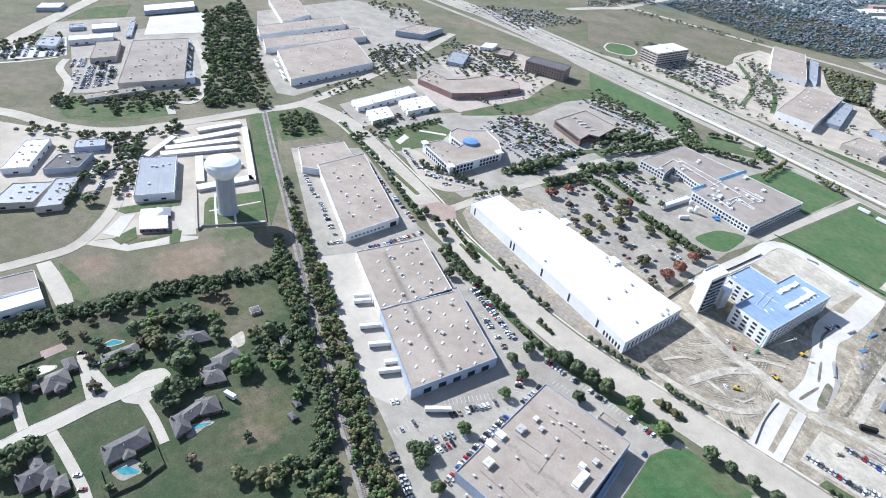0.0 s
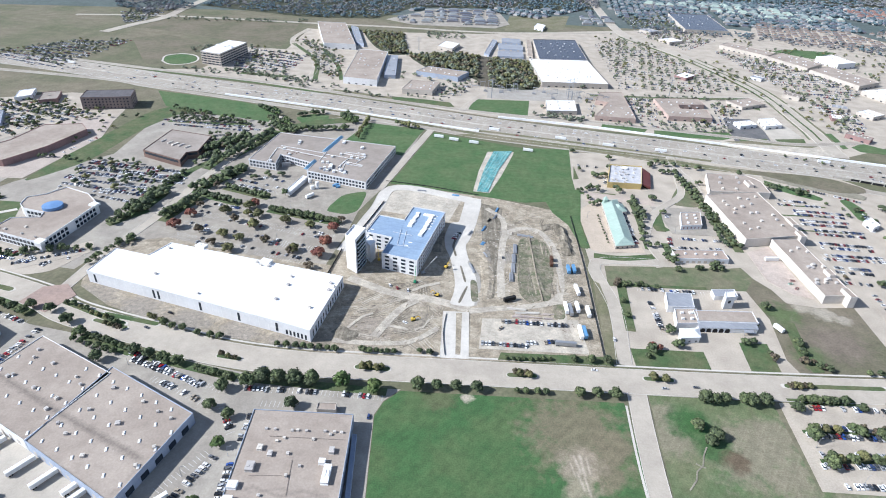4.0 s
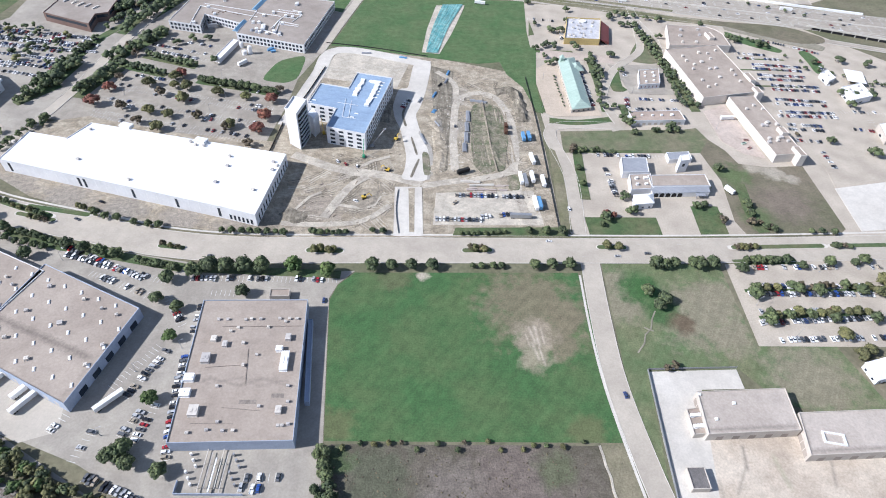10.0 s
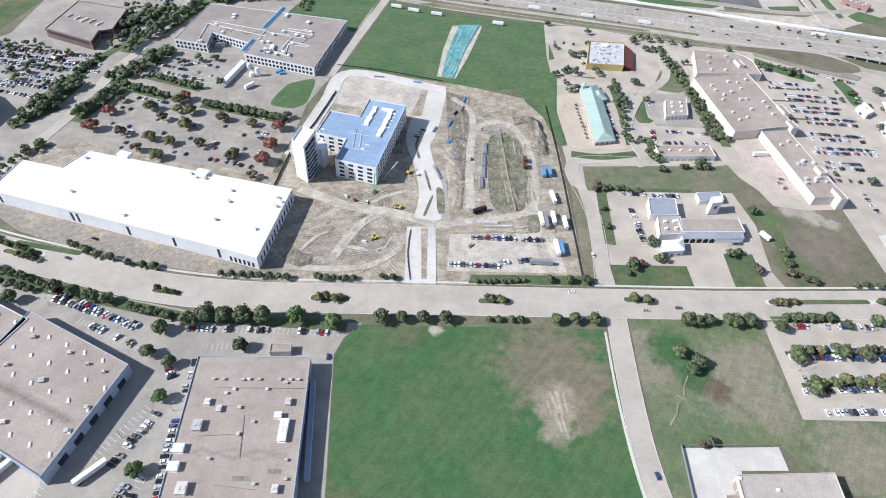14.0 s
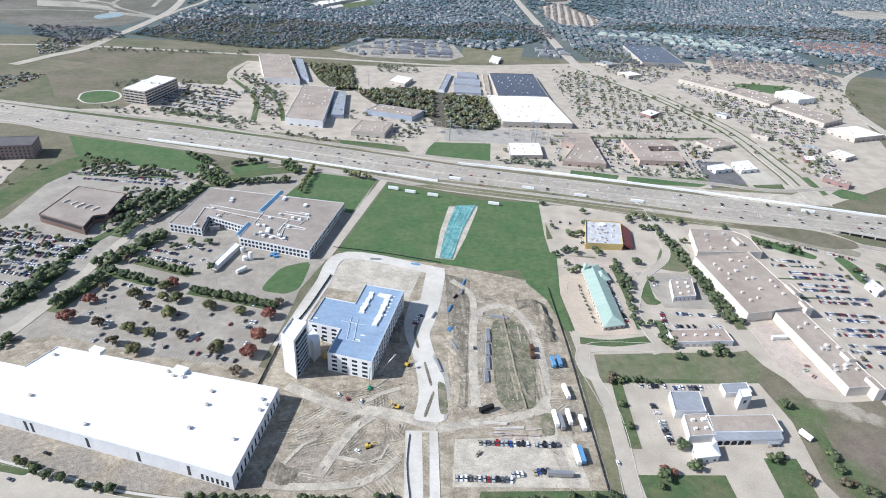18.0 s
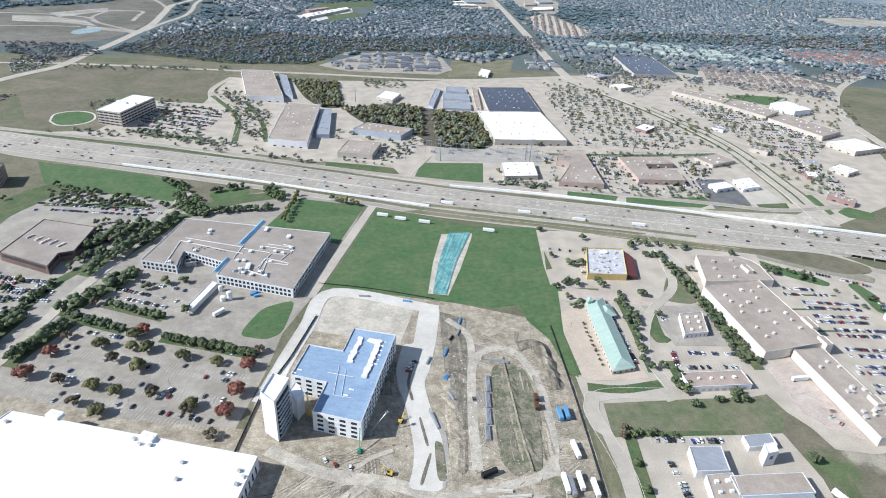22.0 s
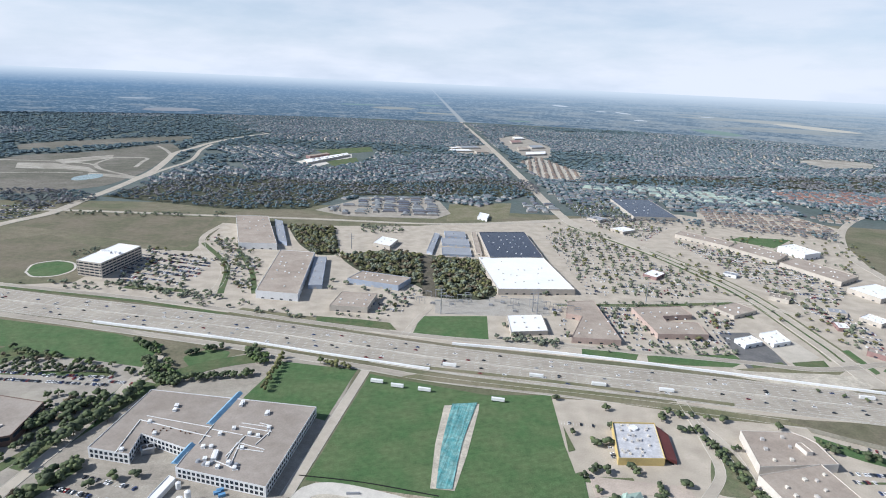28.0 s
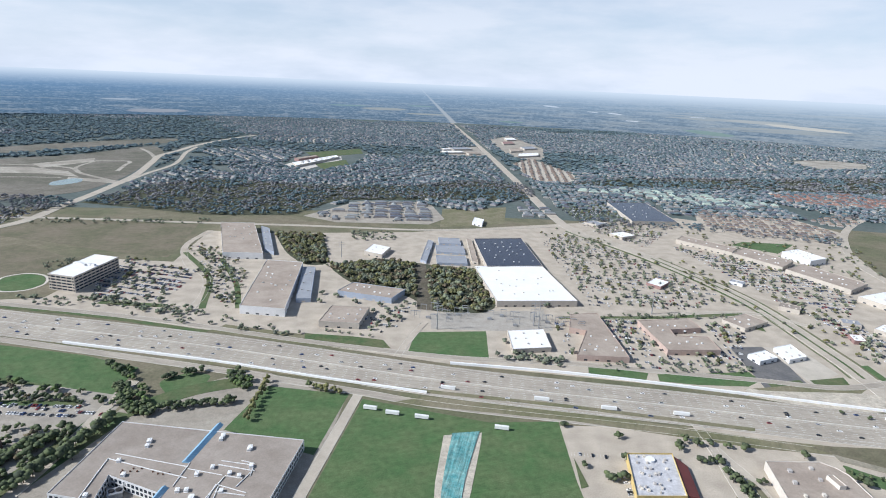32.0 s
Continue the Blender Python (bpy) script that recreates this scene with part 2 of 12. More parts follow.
GRAVEL = mat("grey_gravel", (0.44, 0.41, 0.365), 1.0, 0.25, 0.3, 1.2, tone=(0.36, 0.335, 0.295), bump=0.5)
PALE_ROSE = mat("pale_rose_wall", (0.50, 0.385, 0.335), 0.9, 0.15, 0.2, 1.0)
GARDEN = mat("garden_lawn", (0.058, 0.088, 0.042), 1.0, 0.4, 0.12, 0.8, tone=(0.098, 0.105, 0.06), bump=0.4, patchy=0.35, spots=((-236.0, 78.0, 15, (0.19, 0.15, 0.105)), (-240.0, 92.0, 16, (0.12, 0.12, 0.065)), (-384.0, 10.0, 26, (0.12, 0.115, 0.07)), (-382.0, 50.0, 20, (0.125, 0.115, 0.075)), (-340.0, 125.0, 30, (0.12, 0.125, 0.068)), (-360.0, 110.0, 16, (0.16, 0.13, 0.085)), (-258.0, 88.0, 12, (0.15, 0.13, 0.085)), (-320.0, 112.0, 14, (0.17, 0.145, 0.1))))
DRYLAWN = mat("half_dry_lawn", (0.135, 0.162, 0.085), 1.0, 0.34, 0.15, 0.9, tone=(0.205, 0.19, 0.125), bump=0.4, patchy=0.4)
DUSTY = mat("dusty_ground", (0.33, 0.30, 0.24), 1.0, 0.3, 0.1, 0.7, tone=(0.25, 0.235, 0.175), bump=0.4)
DARKDIRT = mat("dug_soil", (0.31, 0.275, 0.215), 1.0, 0.5, 0.4, 0.9, tone=(0.205, 0.18, 0.14), bump=0.8, patchy=0.25, streak=(0.3, 95, 0.5))
PALEDIRT = mat("scraped_soil", (0.58, 0.525, 0.435), 1.0, 0.3, 0.3, 0.9, tone=(0.46, 0.415, 0.345), bump=0.6, patchy=0.3)
SCRAPE, BROWN, TAN_G = (0.55, 0.48, 0.39), (0.20, 0.175, 0.115), (0.26, 0.235, 0.165)
FIELD = mat("field_grass", (0.064, 0.140, 0.052), 1.0, 0.34, 0.12, 0.9, tone=(0.095, 0.15, 0.062), bump=0.4, patchy=0.35, streak=(0.09, 55, 0.35), spots=((*((58.9, 262.7)), 36, BROWN), (*((75.2, 235.3)), 18, BROWN), (*((82.7, 254.6)), 16, BROWN), (*((-32.0, 279.3)), 14, (0.12, 0.14, 0.07)), (*((61.0, 236.3)), 15, (0.33, 0.28, 0.21)), (*((59.7, 219.2)), 11, (0.30, 0.27, 0.19)), (*((-13.4, 281.8)), 5, SCRAPE), (*((-54.4, 167.2)), 12, (0.13, 0.15, 0.07)), (*((86.6, 172.3)), 12, (0.13, 0.15, 0.07))), bands=((57.0, 243.0, 60.5, 231.0, 1.5, SCRAPE, 0.75), (60.5, 244.0, 63.0, 229.0, 1.8, SCRAPE, 0.8), (64.5, 243.0, 66.0, 231.0, 1.2, SCRAPE, 0.7), (58.5, 231.0, 62.0, 219.0, 1.6, SCRAPE, 0.7), (62.5, 228.0, 65.5, 215.0, 1.3, SCRAPE, 0.75), (54.5, 238.0, 57.0, 228.0, 0.9, SCRAPE, 0.6)))
EASTLOT = mat("patchy_lot_grass", (0.118, 0.168, 0.078), 1.0, 0.34, 0.12, 0.9, tone=(0.18, 0.192, 0.105), bump=0.4, patchy=0.4, streak=(0.1, 60, 0.5), spots=((*((168.6, 260.7)), 30, TAN_G), (*((188.5, 277.2)), 20, TAN_G), (*((122.4, 267.3)), 18, TAN_G), (*((120.1, 288.1)), 12, TAN_G), (*((188.5, 245.4)), 16, TAN_G), (*((134.9, 282.7)), 16, (0.05, 0.125, 0.04)), (*((146.6, 264.0)), 14, (0.06, 0.125, 0.045)), (*((157.5, 254.1)), 9, (0.14, 0.105, 0.07)), (*((228.1, 215.4)), 30, TAN_G)))
GRASS = mat("mown_grass", (0.078, 0.150, 0.058), 1.0, 0.38, 0.12, 0.9, tone=(0.120, 0.168, 0.076), bump=0.4, patchy=0.5, streak=(0.1, 20, 0.4))
LAWN = mat("lawn", (0.078, 0.128, 0.053), 1.0, 0.36, 0.2, 1.0, tone=(0.138, 0.15, 0.077), bump=0.4, patchy=0.4)
DRYGRASS = mat("dry_grass", (0.245, 0.22, 0.15), 1.0, 0.32, 0.1, 0.8, tone=(0.17, 0.17, 0.095), bump=0.5, patchy=0.4, streak=(0.1, 70, 0.4))
BRUSH = mat("brown_brush_ground", (0.15, 0.13, 0.102), 1.0, 0.45, 0.15, 0.9, tone=(0.112, 0.102, 0.073), bump=0.6, patchy=0.4, spots=((45.0, 138.0, 34, (0.185, 0.152, 0.13)), (12.0, 135.0, 18, (0.20, 0.172, 0.146)), (66.0, 150.0, 12, (0.125, 0.135, 0.08)), (-28.0, 140.0, 20, (0.115, 0.12, 0.08)), (-50.0, 148.0, 10, (0.085, 0.12, 0.055))))
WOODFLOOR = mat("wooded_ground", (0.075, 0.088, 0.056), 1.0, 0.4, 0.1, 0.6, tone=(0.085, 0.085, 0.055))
LAND = mat("open_land", (0.14, 0.145, 0.085), 1.0, 0.35, 0.03, 0.3, tone=(0.21, 0.185, 0.13), bump=0.4, patchy=0.4)
# Distance haze is mixed into the plain's blue-green colour.
FARLAND = mat("hazed_leafy_plain", (0.092, 0.122, 0.115), 1.0, 0.3, 0.012, 0.1, tone=(0.135, 0.155, 0.145), patchy=0.35)
TEAL = mat("teal_erosion_cover", (0.10, 0.33, 0.34), 0.8, 0.45, 0.5, 1.5, tone=(0.26, 0.46, 0.44), streak=(0.4, 78, 0.5))
PAINT = mat("road_paint", (0.80, 0.80, 0.77), 0.7, 0.2, 1.0, 6.0)
WORNPAINT = mat("worn_road_paint", (0.60, 0.57, 0.52), 0.8, 0.3, 1.0, 6.0)
YELLOW = mat("yellow_paint", (0.70, 0.48, 0.08), 0.7, 0.2, 1.0, 6.0)
BALLAST = mat("rail_ballast", (0.36, 0.335, 0.305), 1.0, 0.35, 0.6, 3.0)
RUST = mat("rusty_steel", (0.17, 0.09, 0.06), 0.7, 0.3, 1.0, 5.0, metal=0.4)
ROOF_TAN = mat("tan_gravel_roof", (0.405, 0.345, 0.29), 0.95, 0.18, 0.12, 0.7, tone=(0.33, 0.275, 0.23), patchy=0.4)
ROOF_STAINED = mat("stained_gravel_roof", (0.405, 0.345, 0.29), 0.95, 0.18, 0.12, 0.7, tone=(0.345, 0.29, 0.243), patchy=0.4, bands=(
    (-264.0, 218.7, -198.1, 195.1, 4.2, (0.20, 0.17, 0.145), 0.85), (-329.0, 244.8, -264.0, 218.7, 4.2, (0.20, 0.17, 0.145), 0.85), (-200.0, 170.0, -187.0, 231.0, 2.5, (0.31, 0.265, 0.225), 0.6),
    (-134.5, 182.3, -126.3, 186.6, 2.0, (0.25, 0.215, 0.185), 0.6), (-126.3, 186.6, -109.2, 183.2, 2.0, (0.25, 0.215, 0.185), 0.6), (-109.2, 183.2, -97.7, 188.5, 2.0, (0.25, 0.215, 0.185), 0.6), (-97.7, 188.5, -82.5, 185.7, 2.0, (0.25, 0.215, 0.185), 0.6),
    (-134.5, 187.5, -126.3, 183.0, 1.6, (0.27, 0.23, 0.20), 0.5), (-126.3, 183.0, -109.2, 188.4, 1.6, (0.27, 0.23, 0.20), 0.5), (-109.2, 188.4, -97.7, 183.6, 1.6, (0.27, 0.23, 0.20), 0.5), (-97.7, 183.6, -82.5, 189.0, 1.6, (0.27, 0.23, 0.20), 0.5)))
ROOF_BROWN = mat("brown_gravel_roof", (0.36, 0.315, 0.275), 0.95, 0.16, 0.12, 0.7, tone=(0.29, 0.25, 0.215), patchy=0.4)
ROOF_WHITE = mat("white_membrane_roof", (0.86, 0.86, 0.86), 0.6, 0.05, 0.1, 0.5, tone=(0.80, 0.80, 0.80))
ROOF_GREY = mat("grey_metal_roof", (0.34, 0.355, 0.385), 0.5, 0.12, 0.2, 1.0, streak=(0.10, -23, 1.2))
ROOF_BLUE = mat("blue_roof_underlay", (0.25, 0.34, 0.465), 0.6, 0.12, 0.15, 0.6, tone=(0.295, 0.39, 0.51), streak=(0.06, -8, 0.5))
ROOF_GREEN = mat("green_metal_roof", (0.34, 0.445, 0.385), 0.5, 0.14, 0.2, 1.5, tone=(0.385, 0.485, 0.425), streak=(0.1, 10, 1.2))
SHINGLE = mat("dark_shingles", (0.205, 0.195, 0.19), 0.95, 0.35, 0.4, 2.0, tone=(0.16, 0.152, 0.15), rand=0.3)
# Grey far roofs, with a slight blue distance haze in the colour.
SHINGLES_FAR = mat("hazed_grey_shingles", (0.25, 0.275, 0.30), 0.95, 0.25, 0.3, 1.0, island=0.5)
WALL_WHITE = mat("white_tilt_wall", (0.74, 0.74, 0.745), 0.8, 0.1, 0.15, 0.8)
WALL_TAN = mat("tan_wall", (0.54, 0.49, 0.43), 0.85, 0.15, 0.2, 1.0)
WALL_GREY = mat("grey_blue_wall", (0.38, 0.43, 0.52), 0.8, 0.12, 0.2, 1.0)
WALL_BRICK = mat("brown_brick_wall", (0.22, 0.145, 0.12), 0.9, 0.25, 0.3, 2.0)
WALL_PINK = mat("rose_brick_wall", (0.335, 0.215, 0.20), 0.9, 0.2, 0.3, 2.0)
WALL_FAR = mat("house_walls", (0.42, 0.40, 0.385), 0.9, 0.2, 0.3, 1.0, island=0.4)
GLASS = mat("dark_window_glass", (0.03, 0.04, 0.055), 0.08, 0.1, 0.2, 1.0, spec=0.6)
SOLAR = mat("solar_panels", (0.03, 0.035, 0.06), 0.25, 0.2, 0.2, 1.0, spec=0.5, streak=(0.25, 5, 0.5))
UNIT = mat("painted_sheet_metal", (0.62, 0.59, 0.54), 0.6, 0.12, 0.6, 3.0, rand=0.25)
UNIT_WHITE = mat("white_sheet_metal", (0.82, 0.82, 0.81), 0.5, 0.08, 0.5, 3.0)
STEEL = mat("galvanised_steel", (0.42, 0.43, 0.45), 0.45, 0.15, 0.6, 3.0, metal=0.5)
BLUEMETAL = mat("blue_sheet_metal", (0.14, 0.32, 0.54), 0.5, 0.15, 0.5, 2.0)
STAIN = mat("dark_roof_stain", (0.215, 0.185, 0.16), 0.95, 0.35, 0.6, 1.0, tone=(0.30, 0.26, 0.225), patchy=0.4)
BARK = mat("bark", (0.11, 0.085, 0.06), 1.0, 0.3, 1.0, 5.0)
LEAF = mat("dark_green_leaves", (0.104, 0.146, 0.072), 0.85, 0.4, 0.6, 1.5, tone=(0.14, 0.175, 0.085), island=0.5, rand=0.3)
LEAF_OLIVE = mat("olive_leaves", (0.20, 0.195, 0.09), 0.9, 0.4, 0.6, 1.5, tone=(0.145, 0.165, 0.075), island=0.4, rand=0.3)
LEAF_RED = mat("rust_red_leaves", (0.30, 0.115, 0.095), 0.9, 0.4, 0.6, 1.5, tone=(0.22, 0.12, 0.08), island=0.4, rand=0.25)
LEAF_BARE = mat("thin_brown_twigs", (0.18, 0.145, 0.105), 1.0, 0.4, 0.6, 1.5, tone=(0.125, 0.115, 0.07), island=0.4)
LEAF_BRIGHT = mat("fresh_green_leaves", (0.10, 0.165, 0.055), 0.85, 0.4, 0.6, 1.5, tone=(0.12, 0.165, 0.06), island=0.4)
TYRE = mat("tyre_rubber", (0.02, 0.02, 0.02), 0.9, 0.1)
CAR_COLORS = [("white", (0.80, 0.80, 0.80)), ("silver", (0.42, 0.43, 0.44)), ("black", (0.015, 0.015, 0.017)), ("grey", (0.12, 0.125, 0.135)), ("red", (0.34, 0.02, 0.025)), ("blue", (0.03, 0.08, 0.30)), ("white", (0.76, 0.76, 0.74)), ("tan", (0.35, 0.30, 0.23))]
CAR_MATS = [mat(c + "_car_paint", rgb, 0.3, 0.04, 1.0, 4.0, spec=0.5, coat=0.5) for c, rgb in CAR_COLORS]


# ---- mesh helpers ----
def mesh(name, verts, faces, materials):
    me = bpy.data.meshes.new(name)
    me.from_pydata([tuple(v) for v in verts], [], faces)
    for m in materials if isinstance(materials, (list, tuple)) else [materials]:
        me.materials.append(m)
    return me


def part(name, me, parent, label="", m=None):
    ob = new(name, me)
    ob.parent = parent
    if m is not None:
        ob.matrix_basis = m
    return tagged(ob, label) if label else ob


def thing(name, label, category, x=0, y=0, z=0, rz=0, group="", data=None):
    ob = new(name, data)
    ob.matrix_basis = pose(x, y, z, 0, 0, rz)
    return tagged(ob, label, category, group)


def setting(name, me, label, category):
    return tagged(new(name, me), label, category, kind="structure")


def box_vf(x0, y0, z0, x1, y1, z1, o=0):
    v = [(x0, y0, z0), (x1, y0, z0), (x1, y1, z0), (x0, y1, z0), (x0, y0, z1), (x1, y0, z1), (x1, y1, z1), (x0, y1, z1)]
    f = [(0, 3, 2, 1), (4, 5, 6, 7), (0, 1, 5, 4), (1, 2, 6, 5), (2, 3, 7, 6), (3, 0, 4, 7)]
    return v, [tuple(i + o for i in q) for q in f]


def boxes(specs):
    v, f = [], []
    for s in specs:
        a, b = box_vf(*s, o=len(v))
        v += a
        f += b
    return v, f


def prism_vf(pts, z0, z1, o=0):
    """An upright prism over a plan that runs either way round."""
    area = sum(a[0] * b[1] - b[0] * a[1] for a, b in zip(pts, pts[1:] + pts[:1]))
    pts = list(pts) if area > 0 else list(pts)[::-1]
    n = len(pts)
    v = [(p[0], p[1], z0) for p in pts] + [(p[0], p[1], z1) for p in pts]
    f = [tuple(range(n, 2 * n)), tuple(range(n - 1, -1, -1))] + [(i, (i + 1) % n, n + (i + 1) % n, n + i) for i in range(n)]
    return v, [tuple(i + o for i in q) for q in f]


def cyl_vf(x, y, z0, z1, r0, r1, n=12, o=0):
    v = [(x + r * math.cos(2 * math.pi * i / n), y + r * math.sin(2 * math.pi * i / n), z) for z, r in ((z0, r0), (z1, r1)) for i in range(n)]
    f = [(i, (i + 1) % n, n + (i + 1) % n, n + i) for i in range(n)] + [tuple(range(n, 2 * n)), tuple(range(n - 1, -1, -1))]
    return v, [tuple(i + o for i in q) for q in f]


def join(*pieces):
    v, f = [], []
    for a, b in pieces:
        f += [tuple(i + len(v) for i in q) for q in b]
        v += a
    return v, f


def spline(pts, step=8.0):
    """A smooth line through the given points, about step metres a piece."""
    p = [Vector((*q, 0)) for q in pts]
    p = [2 * p[0] - p[1]] + p + [2 * p[-1] - p[-2]]
    out = []
    for a, b, c, d in zip(p, p[1:], p[2:], p[3:]):
        k = max(1, int((c - b).length / step))
        for i in range(k):
            t = i / k
            out.append(0.5 * (2 * b + (c - a) * t + (2 * a - 5 * b + 4 * c - d) * t * t + (3 * b - a - 3 * c + d) * t**3))
    out.append(p[-2])
    return [(q.x, q.y) for q in out]


def offset(line, d):
    """The line moved d metres to its left."""
    out = []
    for i, q in enumerate(line):
        a, b = Vector(line[max(0, i - 1)]), Vector(line[min(len(line) - 1, i + 1)])
        t = (b - a).normalized()
        out.append((q[0] - t.y * d, q[1] + t.x * d))
    return out


def ribbon_vf(line, width, z0, z1, shift=0.0):
    """A flat strip with edges along a line."""
    l, r = offset(line, shift + width / 2), offset(line, shift - width / 2)
    v, f = [], []
    for a, b in zip(l, r):
        v += [(*a, z1), (*b, z1), (*a, z0), (*b, z0)]
    for i in range(len(line) - 1):
        o = 4 * i
        f += [(o, o + 1, o + 5, o + 4), (o, o + 4, o + 6, o + 2), (o + 1, o + 3, o + 7, o + 5)]
    return v, f


LAYER = [0]


def layer():
    """A little more height for each sheet laid down, so that no two lie in one plane."""
    LAYER[0] += 1
    return LAYER[0] * 0.0012


def rounded(pts):
    """A closed outline with its corners eased."""
    out, n = [], len(pts)
    for i in range(n):
        a, b, c = Vector(pts[i - 1]), Vector(pts[i]), Vector(pts[(i + 1) % n])
        p, q = b + (a - b) * 0.3, b + (c - b) * 0.3
        out += [tuple(p * (1 - t) ** 2 + b * 2 * t * (1 - t) + q * t * t) for t in (0.0, 0.33, 0.67, 1.0)]
    return out


def patch(name, pts, m, label, z=0.05, category="ground", ease=False):
    z += layer()
    pts = rounded(pts) if ease else pts
    v, f = prism_vf(list(pts), z - 0.4, z)
    return setting(name, mesh(name, v, f, m), label, category)


def road(name, pts, width, label, m=None, z=0.2, curb=True, category="road"):
    line = spline(pts)
    z += layer()
    ob = setting(name, mesh(name, *ribbon_vf(line, width, z - 0.4, z), m or CONCRETE), label, category)
    if curb:
        v, f = join(ribbon_vf(line, 0.35, z - 0.3, z + 0.13, width / 2 + 0.15), ribbon_vf(line, 0.35, z - 0.3, z + 0.13, -width / 2 - 0.15))
        part("kerb", mesh("kerb", v, f, PALE), ob, "pale concrete kerb")
    return ob


def dashes_vf(line, shift, z, width=0.25, on=3.0, off=9.0):
    v, f, run, total = [], [], 0.0, on + off
    l = offset(line, shift)
    for a, b in zip(l, l[1:]):
        A, B = Vector(a), Vector(b)
        d = (B - A).length
        if d < 1e-6:
            continue
        t = (B - A) / d
        nrm = Vector((-t.y, t.x)) * width / 2
        s = -(run % total)
        while s < d:
            p, q = max(s, 0), min(s + on, d)
            if q > p:
                o = len(v)
                for c in (A + t * p + nrm, A + t * p - nrm, A + t * q - nrm, A + t * q + nrm):
                    v.append((c.x, c.y, z))
                f.append((o, o + 1, o + 2, o + 3))
            s += total
        run += d
    return v, f


# ---- roof gear ----
def unit_mesh(m):
    v, f = boxes([(-0.5, -0.5, 0, 0.5, 0.5, 0.12), (-0.47, -0.47, 0.12, 0.47, 0.47, 0.92), (-0.5, -0.5, 0.92, 0.5, 0.5, 1.0)])
    return mesh("rooftop_unit", *join((v, f), cyl_vf(-0.2, 0, 1.0, 1.1, 0.22, 0.2, 10), cyl_vf(0.25, 0, 1.0, 1.1, 0.18, 0.16, 10)), m)


def skylight_mesh():
    v = [(-0.5, -0.5, 0), (0.5, -0.5, 0), (0.5, 0.5, 0), (-0.5, 0.5, 0), (-0.5, -0.5, 0.5), (0.5, -0.5, 0.5), (0.5, 0.5, 0.5), (-0.5, 0.5, 0.5), (-0.3, -0.3, 1), (0.3, -0.3, 1), (0.3, 0.3, 1), (-0.3, 0.3, 1)]
    f = [(0, 1, 5, 4), (1, 2, 6, 5), (2, 3, 7, 6), (3, 0, 4, 7), (4, 5, 9, 8), (5, 6, 10, 9), (6, 7, 11, 10), (7, 4, 8, 11), (8, 9, 10, 11)]
    return mesh("skylight", v, f, UNIT_WHITE)


UNIT_ME, UNIT_WHITE_ME, SKY_ME = unit_mesh(UNIT), unit_mesh(UNIT_WHITE), skylight_mesh()
PANES = {}


def pane_mesh(w, h, m):
    key = (round(w, 2), round(h, 2), m.name)
    if key not in PANES:
        v, f = join(box_vf(-w / 2, -0.06, 0, w / 2, 0.05, h))
        PANES[key] = mesh("window", v, f, m)
    return PANES[key]


